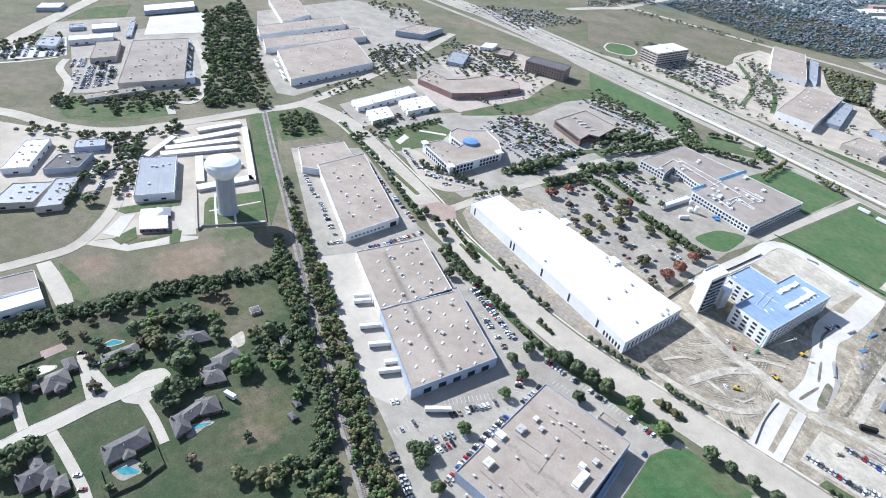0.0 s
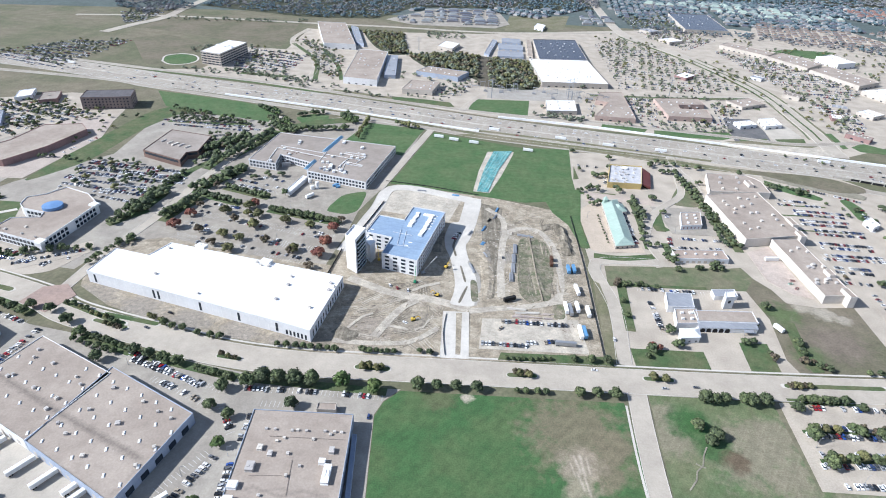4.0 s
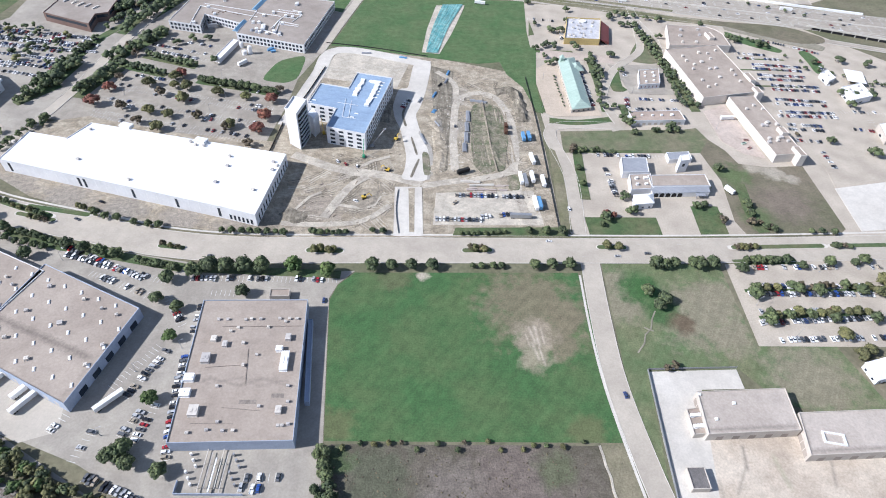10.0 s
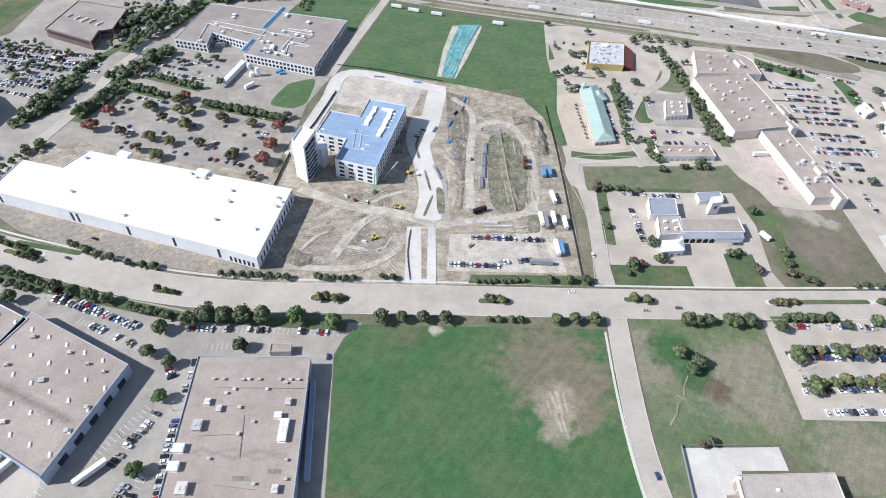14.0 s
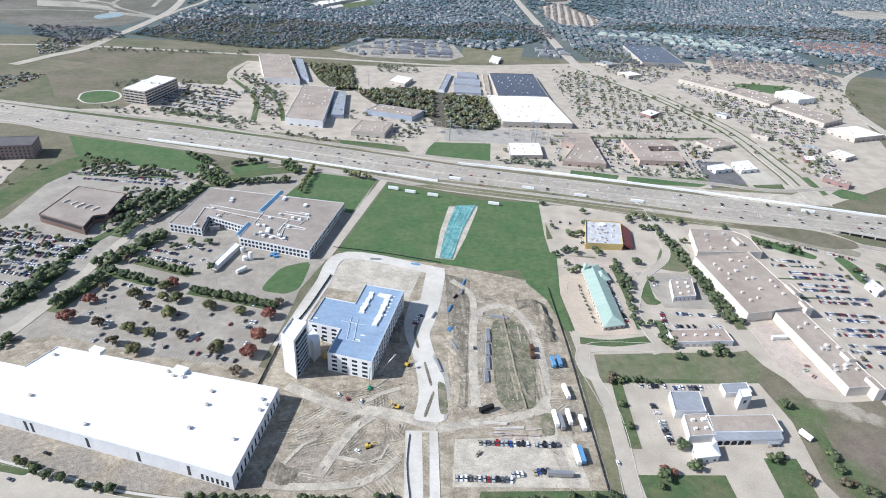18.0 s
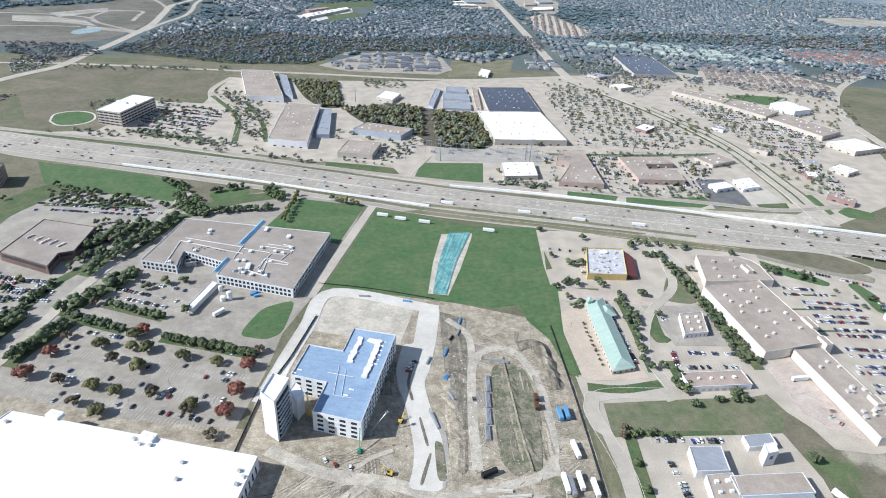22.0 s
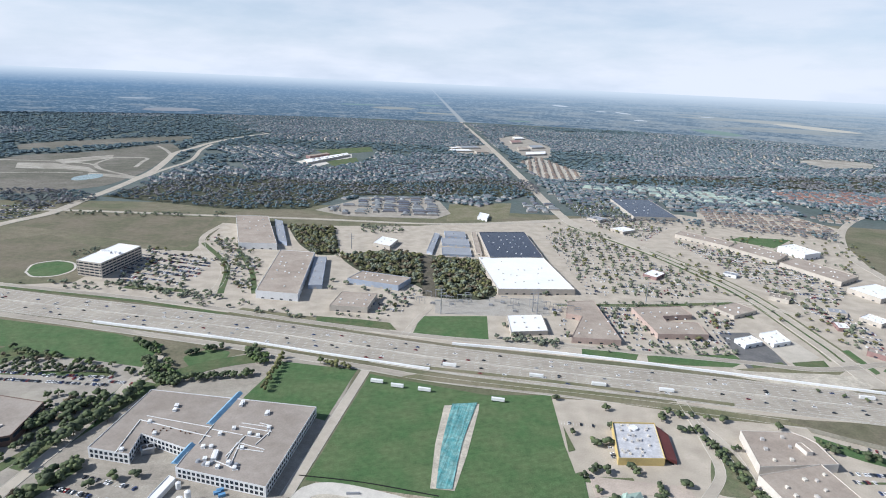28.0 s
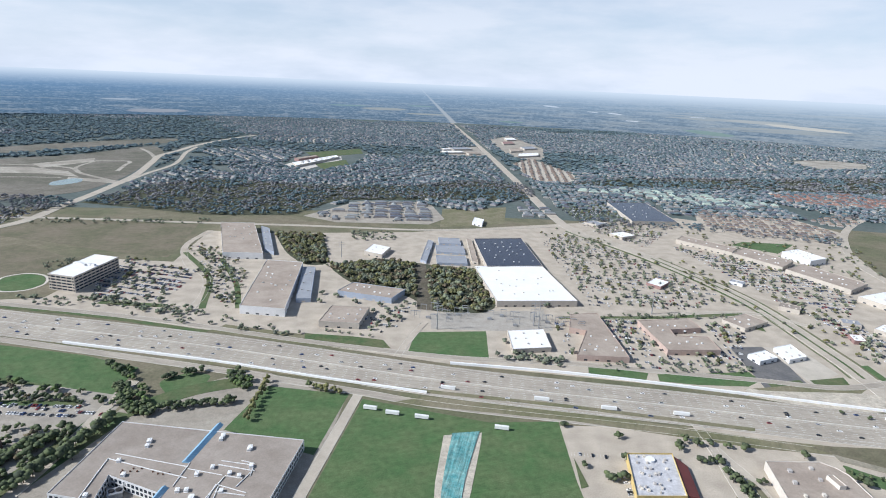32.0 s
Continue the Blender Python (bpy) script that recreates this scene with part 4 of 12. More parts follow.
patch("west_field", ((-763.8, 110.4), (-747.9, 221.5), (-703.3, 210.7), (-717.7, 146.7), (-743.8, 113.6)), LAWN, "lawn by the curved street", 0.045)
patch("west_lots", ((-766.1, 53.6), (-705.9, 103.3), (-674.4, 162.1), (-671.5, 210.9), (-656.4, 283.5), (-435.4, 190.4), (-460.4, 133.8), (-484.6, 63.9), (-481.5, 46.2), (-526.5, 90.6), (-566.9, 103.8), (-571.5, 14.4)), PINKLOT, "paved lots of small businesses", 0.035)
patch("tower_lawn", ((-495.2, 160.4), (-459.6, 143.5), (-439.7, 192.7), (-489.0, 216.3), (-502.7, 168.2)), LAWN, "mown lawn round the water tower", 0.06)
patch("plant_lot", ((-1022.1, 193.1), (-1047.5, 251.6), (-1077.1, 428.0), (-781.8, 290.5), (-729.2, 259.6), (-781.4, 241.7), (-818.6, 140.2)), LOT, "crowded parking lot of the plant", 0.04)
patch("north_yards", ((-1105.8, 534.8), (-1135.3, 768.7), (-1011.1, 856.8), (-809.0, 713.2), (-730.4, 518.8), (-696.4, 372.7), (-715.0, 358.0), (-863.8, 407.5)), LOT, "yards of the northern warehouses", 0.035)
patch("shops_west", ((-644.5, 409.9), (-657.9, 559.3), (-732.2, 615.9), (-754.4, 718.4), (-612.6, 859.2), (-557.2, 689.9), (-568.6, 445.8), (-570.0, 393.2)), LOT, "lots of the western shops", 0.037)
patch("verge", ((-678.6, 298.6), (-664.9, 326.0), (-487.3, 236.9), (-428.6, 192.3), (-596.1, 259.7)), LAWN, "grass strip along the railway", 0.05)
patch("verge", ((-658.4, 318.5), (-654.1, 368.5), (-568.5, 343.0), (-579.8, 289.5)), LAWN, "grass strip along the railway", 0.05)

# ---- roads ----
BLVD = ((-669.1, 373.4), (-594.2, 384.6), (-472.8, 362.0), (-378.1, 340.1), (-330.3, 321.9), (-238.7, 304.6), (-195.2, 297.4), (-134.4, 296.5), (-34.5, 304.9), (89.2, 315.3), (195.8, 324.9), (338.1, 341.2), (497.2, 362.3))
road("boulevard", BLVD, 25.0, "pale concrete boulevard with planted medians")
blvd_line = spline(BLVD)
setting("lane_marks", mesh("lane_marks", *join(dashes_vf(blvd_line, 6.3, 0.33, 0.12, 3, 12), dashes_vf(blvd_line, -6.3, 0.33, 0.12, 3, 12)), WORNPAINT), "worn white lane marks on the boulevard", "paint")
setting("pavement", mesh("pavement", *ribbon_vf(blvd_line[20:], 1.6, 0.0, 0.16, 16.0), PALE), "pale concrete footpath along the boulevard", "pavement")
road("cross_street", ((-889.2, -28.8), (-795.1, 59.4), (-730.3, 98.8), (-689.5, 143.6), (-676.2, 219.5), (-672.4, 302.9), (-669.1, 373.4), (-715.9, 508.2), (-760.9, 621.5), (-850.4, 807.4)), 16, "curving pale concrete street")
road("field_road", ((104.4, 304.8), (104.6, 256.1), (106.7, 207.5), (114.5, 160.3), (121.3, 129.1), (127.5, 98.0)), 13, "narrow concrete road along the field", z=0.18)
setting("pavement", mesh("pavement", *ribbon_vf(spline([(95.5, 291.7), (96.5, 246.0), (99.6, 203.0), (106.6, 159.9), (112.5, 128.7), (117.3, 99.9)]), 1.5, 0.0, 0.15), PALE), "pale footpath beside the field road", "pavement")
SITE = [(-26.7, 320.0), (-31.3, 376.7), (-25.8, 416.0), (-28.5, 441.3), (-40.6, 491.9), (-29.7, 576.6)]
road("site_road", SITE[:2], 21, "new pale concrete lanes into the building site", PALE, 0.16)
patch("site_pavement", ((-24.1, 587.9), (-26.5, 530.3), (-30.2, 496.3), (-33.9, 482.4), (-27.7, 456.3), (-19.8, 438.7), (-16.1, 422.0), (-14.8, 406.2), (-16.5, 385.0), (-38.5, 385.6), (-36.3, 400.4), (-36.3, 416.0), (-39.5, 432.4), (-45.8, 459.2), (-52.5, 475.1), (-56.3, 496.0), (-53.6, 527.5), (-44.9, 528.4), (-44.2, 545.5), (-43.0, 582.8)), PALE, "new pale concrete lanes beside the office block", 0.15, ease=True)
road("site_road", ((-26.9, 579.4), (-123.5, 598.8), (-136.7, 540.7), (-147.8, 452.1)), 13, "new pale concrete road round the office block", PALE, 0.165)
for pts in (((-35.5, 445.7), (-33.9, 447.1), (-26.7, 421.1), (-28.7, 419.8)), ((-26.4, 415.2), (-24.6, 414.2), (-29.1, 388.3), (-31.6, 389.5)), ((-42.7, 508.7), (-41.1, 508.0), (-45.0, 481.3), (-39.7, 462.9), (-42.0, 462.1), (-47.3, 482.5))):
    patch("site_median", pts, DARKDIRT, "bare dug strip between the new lanes", 0.2, ease=True)
patch("wall_bank", ((-28.2, 457.6), (-16.0, 434.4), (-13.0, 412.5), (-15.0, 387.4), (-17.6, 387.3), (-16.1, 409.7), (-19.2, 431.3), (-29.2, 452.4)), GRAVEL, "grey bank beside the new lanes", 0.22, ease=True)
patch("site_median", ((-26.2, 324.3), (-22.5, 324.6), (-26.2, 375.7), (-31.2, 375.2)), DIRT, "bare strip between the new lanes", 0.2)
road("haul_track", ((-20.9, 379.1), (4.1, 387.3), (32.0, 395.1), (53.9, 411.2), (56.1, 463.1), (49.6, 501.2), (36.5, 526.1), (16.9, 526.2), (3.5, 506.7), (2.2, 453.2), (5.1, 402.8)), 7, "pale dusty track looping through the site", TRACK, 0.1, False)
road("haul_track", ((-131.0, 410.2), (-90.0, 394.1), (-52.0, 389.8), (-21.1, 381.3)), 9, "dusty track across the site", TRACK, 0.1, False)
patch("spoil_strip", ((16.5, 502.4), (28.1, 512.6), (44.5, 505.0), (50.2, 470.3), (51.2, 440.3), (42.6, 408.7), (29.5, 397.6), (19.0, 412.2)), WEEDY, "dark grassy spoil inside the track", 0.12, ease=True)
patch("dug_ground", ((-25.0, 577.2), (-1.0, 567.7), (-1.2, 481.0), (-1.1, 402.2), (-10.2, 393.6), (-17.0, 479.4)), DARKDIRT, "dug soil with stacked pipes", 0.11)
patch("site_car_park", ((-9.1, 371.4), (68.7, 381.8), (74.7, 340.9), (-9.4, 333.9)), PALEDIRT, "dusty car park of the building site", 0.1)
patch("graded_pad", ((-123.2, 597.5), (-46.5, 587.2), (-55.8, 527.1), (-136.7, 540.7)), PALEDIRT, "graded earth pad beyond the office block", 0.09)
patch("bare_ground", ((70.3, 442.0), (82.9, 443.2), (87.4, 338.7), (74.4, 337.6)), DIRT, "bare ground along the fence", 0.1)
patch("verge", ((7.7, 332.2), (91.9, 340.4), (91.8, 330.8), (5.8, 323.8)), LAWN, "grass verge with young trees", 0.13)
road("court_road", ((99.7, 333.3), (101.1, 403.7), (88.7, 463.5), (101.7, 479.8), (149.9, 484.7)), 11, "concrete road ending in a turning circle", z=0.17)
patch("turning_circle", ((146.4, 496.0), (157.7, 499.2), (164.3, 491.0), (159.7, 479.9), (148.3, 475.0), (143.1, 482.1)), CONCRETE, "round concrete turning place", 0.175)
road("park_street", ((-362.4, 355.0), (-361.3, 411.6), (-353.2, 486.5), (-350.6, 569.1), (-342.5, 670.1), (-341.9, 804.6)), 10, "concrete street through the office park", z=0.17)
road("cemetery_road", ((-113.1, 794.2), (-131.8, 670.1), (-144.2, 588.1)), 9, "straight concrete lane beside the green field", z=0.17)
road("field_lane", ((-484.1, -24.3), (-481.3, 18.5), (-485.7, 51.6), (-526.5, 90.6), (-574.0, 113.7), (-653.4, 154.7), (-672.6, 198.5)), 10, "curving pale lane between the fields", z=0.16)
road("house_street", ((-306.5, -77.4), (-305.8, -42.0), (-307.6, -28.0), (-307.8, -9.9), (-309.3, 7.6), (-309.3, 24.0), (-308.5, 42.0)), 10.5, "pale concrete street between the houses", DRIVE, 0.16)
patch("house_court", ((-301.9, 22.0), (-293.6, 29.5), (-292.3, 35.7), (-299.9, 47.7), (-305.8, 54.5), (-314.6, 53.0), (-319.0, 41.0), (-313.0, 26.0)), DRIVE, "round end of the house street", 0.165, ease=True)
for pts in (((-303.0, -15.0), (-282.4, -13.4), (-262.4, -12.5), (-246.1, -12.9), (-225.6, -18.0)), ((-296.0, 32.4), (-277.6, 32.6), (-257.7, 31.2)), ((-356.0, 15.8), (-337.2, 12.7), (-313.0, 9.2)), ((-310.0, -26.6), (-328.4, -26.0), (-346.0, -24.4)), ((-338.4, 17.1), (-327.2, 18.5), (-313.0, 20.4))):
    road("driveway", pts, 5.4, "pale concrete driveway of a house", DRIVE, 0.14, False, "driveway")

patch("station_lane", ((-487.3, 53.3), (-479.3, 74.5), (-463.7, 82.5), (-458.3, 118.4), (-446.3, 133.1), (-442.5, 131.4), (-455.6, 78.4), (-481.7, 55.7)), DRIVE, "pale concrete lane past the filling station", 0.11)
patch("station_lot", ((-515.3, 138.9), (-505.5, 155.1), (-450.0, 133.0), (-456.5, 121.1), (-466.2, 125.8), (-482.5, 124.6)), DRIVE, "pale car park of the filling station", 0.1)
patch("station_lawn", ((-466.0, 91.2), (-462.9, 99.9), (-467.5, 119.7), (-466.5, 125.2), (-459.3, 118.4), (-459.6, 98.2)), LAWN, "small lawn in front of the filling station", 0.13, ease=True)
patch("hall_drive", ((-473.4, 27.9), (-451.8, 29.2), (-424.3, 29.0), (-413.5, 27.5), (-412.0, 16.5), (-455.0, 17.3), (-474.2, 18.2)), DRIVE, "pale concrete drive beside the metal hall", 0.1)
patch("green_edge", ((-470.2, 31.9), (-443.6, 38.2), (-418.7, 40.2), (-404.7, 36.3), (-414.0, 29.2), (-451.8, 30.0)), LAWN, "green grass along the field's edge", 0.08, ease=True)
for pts in (((-507.0, 176.0), (-486.0, 166.5), (-450.0, 151.5)), ((-480.0, 158.0), (-471.5, 205.0)), ((-489.0, 185.0), (-447.0, 168.0))):
    road("garden_path", pts, 2.0, "pale path over the water tower's lawn", PALE, 0.12, False, "path")
patch("rose_court", ((-684.0, 560.2), (-596.2, 535.4), (-548.0, 540.3), (-538.9, 674.3), (-561.5, 737.2), (-618.2, 748.5), (-640.0, 640.0)), mat("rose_concrete", (0.50, 0.425, 0.365), 0.9, 0.22, 0.2, 0.8, tone=(0.42, 0.36, 0.31)), "rose-tinted paving round the brick block", 0.085)
patch("hotel_lot", ((-722.6, 660.3), (-660.6, 636.3), (-640.3, 690.9), (-609.5, 740.3), (-560.6, 735.6), (-570.8, 776.9), (-600.0, 850.0), (-698.7, 840.3), (-785.1, 792.2)), PINKLOT, "pale car park round the hotel", 0.08)
patch("front_lot", ((-500.4, 398.3), (-457.9, 379.0), (-411.1, 364.2), (-388.9, 374.6), (-376.3, 415.4), (-387.9, 430.4), (-407.1, 402.5), (-424.9, 396.9), (-480.4, 412.5)), PINKLOT, "curved car park in front of the office", 0.1, ease=True)

patch("gravel_court", ((-315.5, 97.0), (-318.5, 109.9), (-304.5, 104.8), (-304.1, 95.5)), PALEDIRT, "pale gravel court behind a house", 0.09, ease=True)
patch("playground", ((-373.2, -3.7), (-373.7, 10.9), (-366.1, 10.4), (-364.9, -4.1)), BRICKPAVE, "sandy brown play corner in the garden", 0.09)
patch("pool_terrace", ((-251.6, 43.0), (-255.6, 57.5), (-259.8, 58.6), (-260.5, 55.0), (-257.5, 47.5), (-255.4, 42.0)), BRICKPAVE, "rose brick terrace round a pool", 0.08, ease=True)
patch("pool_terrace", ((-257.8, 1.0), (-246.5, 4.0), (-246.0, 13.5), (-251.5, 16.5), (-258.0, 14.0)), LOT, "worn concrete terrace round a pool", 0.08, ease=True)

# The highway: carriageways, barrier, ramps and lane marks.
HWY = [(-1500.0, 1030.0), (-1050.0, 1000.0), (-904.5, 997.4), (-622.5, 943.6), (-300.5, 888.9), (-20.1, 826.9), (222.9, 790.5), (423.8, 759.5), (638.9, 729.4)]
road("highway", HWY, 66, "wide pale concrete highway with many lanes", HIGHWAY, 0.3)
hwy_line = spline(HWY)
lanes = [dashes_vf(hwy_line, s, 0.47, 0.3, 4, 8) for s in (6, 10, 14, 18, 22, -6, -10, -14, -18, -22)] + [dashes_vf(hwy_line, s, 0.47, 0.3, 60, 0.01) for s in (2, -2, 26, -26, 31, -31)]
setting("lane_marks", mesh("lane_marks", *join(*lanes), PAINT), "white lane lines of the highway", "paint")
barrier = thing("highway_barrier", "pale concrete median barrier of the highway", "barrier")
part("barrier_wall", mesh("barrier_wall", *ribbon_vf(hwy_line, 0.6, 0.2, 1.3), PALE), barrier)
barrier = thing("retaining_wall", "bright concrete wall beside the highway ramp", "wall")
part("wall_body", mesh("wall_body", *ribbon_vf(spline([(-462.7, 883.9), (-287.4, 853.6), (-147.7, 822.1), (-44.7, 801.1)]), 2.2, 0.0, 2.6), ROOF_WHITE), barrier)
barrier = thing("retaining_wall", "bright concrete wall beside the far carriageway", "wall")
part("wall_body", mesh("wall_body", *ribbon_vf(spline([(-20.2, 868.9), (113.4, 855.4), (238.7, 833.7), (411.2, 801.0), (517.6, 781.2)]), 2.2, 0.0, 2.6), ROOF_WHITE), barrier)
road("frontage_road", ((-1450.0, 955.0), (-757.4, 925.9), (-587.3, 896.2), (-281.3, 837.2), (-118.9, 800.2), (-19.9, 776.9), (206.6, 745.5), (387.6, 707.7), (527.7, 673.0)), 11, "frontage road along the highway", HIGHWAY, 0.2)
road("frontage_road", ((-854.8, 1031.0), (-664.0, 999.5), (-404.4, 961.4), (-193.9, 914.1), (-20.3, 885.2), (117.9, 880.8), (314.6, 858.6), (414.5, 847.3), (531.0, 881.0)), 10, "far frontage road along the highway", HIGHWAY, 0.2)
bridge = thing("highway_bridge", "concrete bridge edge of the highway over a dark underpass", "bridge", 424.0, 728.5, 0.3, -17)
part("deck_edge", mesh("deck_edge", *boxes([(0, -1.4, 3.0, 92, 0.6, 4.0), (0, -1.6, 4.0, 92, -1.1, 5.0)]), PALE), bridge)
part("abutment", mesh("abutment", *prism_vf([(-14, -2.0), (6, -2.0), (6, 0.6), (-14, 0.6)], 0, 3.0), GRAVEL), bridge)
# A solid near-black box stands for the shade below the deck.
part("underpass", mesh("underpass", *box_vf(6, -0.6, 0, 90, 0.5, 3.0), SHADE), bridge, "near-black block for the shade under the deck")
for k in range(6):
    part("pier", mesh("pier", *cyl_vf(16 + 13 * k, -1.0, 0, 3.0, 0.5, 0.5, 10), PALE), bridge)
patch("highway_verge", ((-316.4, 931.6), (-191.9, 905.2), (-90.4, 890.7), (-98.8, 903.6), (-198.0, 932.5), (-301.7, 953.6)), DRYGRASS, "dry grass slope below the frontage road", 0.1)
patch("highway_verge", ((-80.0, 780.9), (96.0, 759.6), (254.1, 726.0), (391.7, 713.6), (398.7, 723.7), (261.4, 741.9), (99.0, 776.2), (-44.5, 794.6)), DRYGRASS, "dry grass strip beside the highway", 0.22)
patch("gas_lot", ((331.6, 943.1), (374.6, 949.1), (380.4, 905.8), (375.2, 848.6), (321.6, 838.0)), mat("dark_worn_asphalt", (0.13, 0.13, 0.135), 0.9, 0.3, 0.2, 1.0, tone=(0.18, 0.175, 0.17)), "dark asphalt of the filling station", 0.06)
patch("pale_forecourt", ((376.6, 949.1), (420.4, 940.0), (428.0, 880.0), (381.0, 850.6)), DRIVE, "pale forecourt of the white shop", 0.06)
patch("corner_lawn", ((369.4, 1026.3), (406.8, 998.3), (412.2, 1027.9), (402.9, 1049.9)), LAWN, "lawn beside the arterial road", 0.1)
patch("corner_lawn", ((469.5, 904.0), (469.3, 840.6), (478.1, 845.2), (480.2, 906.2)), GRASS, "lawn along the arterial road", 0.1)
patch("corner_lawn", ((484.9, 850.7), (507.6, 870.6), (533.1, 851.3), (520.9, 831.0), (490.3, 834.8)), GRASS, "lawn at the street corner", 0.1)
patch("corner_lawn", ((330.0, 852.0), (372.0, 862.0), (374.0, 848.0), (330.0, 838.0)), LAWN, "lawn in front of the filling station", 0.1)
patch("corner_lawn", ((384.0, 862.0), (428.0, 872.0), (424.0, 852.0), (384.0, 848.0)), LAWN, "lawn in front of the white shop", 0.1)
patch("graded_ramp", ((300.0, 838.0), (319.5, 832.7), (442.9, 836.1), (448.2, 806.0), (410.3, 794.2), (333.6, 806.6), (290.0, 822.0)), PALEDIRT, "pale graded soil below the ramp", 0.42, ease=True)
patch("ramp_soil", ((297.6, 835.5), (378.6, 853.6), (442.6, 850.1), (416.7, 829.7), (325.2, 826.0)), DRYGRASS, "bare soil beside the ramp", 0.1)
road("arterial", ((-266.8, 9705.9), (-35.7, 6079.3), (149.7, 3340.1), (210.8, 2260.2), (248.2, 1600.8), (315.8, 1441.8), (366.7, 1336.9), (438.2, 1129.7), (452.4, 934.6), (450.6, 804.7)), 24, "long straight arterial road", z=0.17)
ART_LINE = spline([(366.7, 1336.9), (438.2, 1129.7), (452.4, 934.6), (451.5, 870.0)])
setting("arterial_median", mesh("arterial_median", *ribbon_vf(ART_LINE, 3.6, 0.0, 0.34), LAWN), "green median of the arterial road", "median")
for side_, w_ in ((16.5, 4.0), (-15.5, 3.0)):
    setting("verge", mesh("verge", *ribbon_vf(ART_LINE, w_, 0.0, 0.21 + side_ * 0.0005, side_), DRYLAWN), "grass strip along the arterial road", "verge")
road("loop_road", ((729.8, 1049.8), (752.0, 1239.2), (787.6, 1390.2), (910.3, 1603.3), (1058.1, 1766.8), (1204.1, 1868.1), (1517.9, 1999.1)), 16, "curving pale road on the far side", z=0.15)
road("north_street", ((-1088.9, 1411.7), (-880.5, 1457.3), (-542.1, 1472.1), (-321.6, 1484.0), (-96.9, 1485.3), (54.4, 1515.3), (243.7, 1576.0)), 12, "street between fields and houses", z=0.15)
road("hall_drive", ((-494.8, 1411.4), (-494.4, 1294.5), (-445.7, 1187.5), (-394.8, 1130.0), (-368.5, 1048.9), (-364.8, 977.5)), 10, "curving pinkish drive between the halls", PINKLOT, 0.15)
road("corner_drive", ((-52.1, 985.2), (-68.5, 932.8), (-81.2, 881.6)), 8, "short brick-coloured drive", PINKLOT, 0.15)
road("shop_street", ((130.8, 1019.5), (228.1, 1031.9), (409.6, 1067.1), (486.0, 1020.0)), 9, "street between the shopping lots", z=0.15)
road("shop_drive", ((224.4, 618.7), (226.8, 674.6), (215.5, 719.5), (214.3, 770.3)), 9, "drive between the shops", z=0.15)


def island(a, b, width=4.0, label="kerbed island planted with grass", m=LAWN):
    A, B = Vector(a), Vector(b)
    t = (B - A).normalized()
    n = Vector((-t.y, t.x))
    pts = []
    for c, s in ((B, 1), (A, -1)):
        for k in range(7):
            q = -math.pi / 2 + math.pi * k / 6
            p = c + (t * math.cos(q) * s + n * math.sin(q) * s) * width / 2
            pts.append((p.x, p.y))
    ob = setting("median", mesh("median", *prism_vf(pts, 0.0, 0.36), PALE), label, "median")
    c = (A + B) / 2
    inner = [(c.x + (x - c.x) * 0.93, c.y + (y - c.y) * 0.93) for x, y in pts]
    part("planting_bed", mesh("planting_bed", *prism_vf(inner, 0.2, 0.40), m), ob, "grass and soil bed")


for a, b, w in (((-198.3, 294.9), (-181.9, 293.9), 4.5), ((-95.5, 299.5), (-72.7, 300.7), 5), ((14.5, 308.8), (33.4, 310.9), 4.5), ((112.9, 320.8), (132.0, 322.3), 4.5), ((211.9, 329.3), (285.5, 337.6), 4.5), ((290.0, 338.0), (335.5, 342.9), 4.5), ((-311.6, 318.4), (-281.9, 313.3), 4), ((-352.6, 337.4), (-285.6, 316.7), 6), ((-308.8, 326.8), (-260.4, 321.3), 5), ((-462.0, 353.6), (-402.3, 344.0), 6), ((-597.4, 378.3), (-492.6, 361.2), 5)):
    island(a, b, w)



def verge(pts, width, label="grass verge planted with trees", m=None):
    line = spline(pts)
    z = 0.1 + layer()
    return setting("verge", mesh("verge", *ribbon_vf(line, width, z - 0.3, z), m or LAWN), label, "verge")


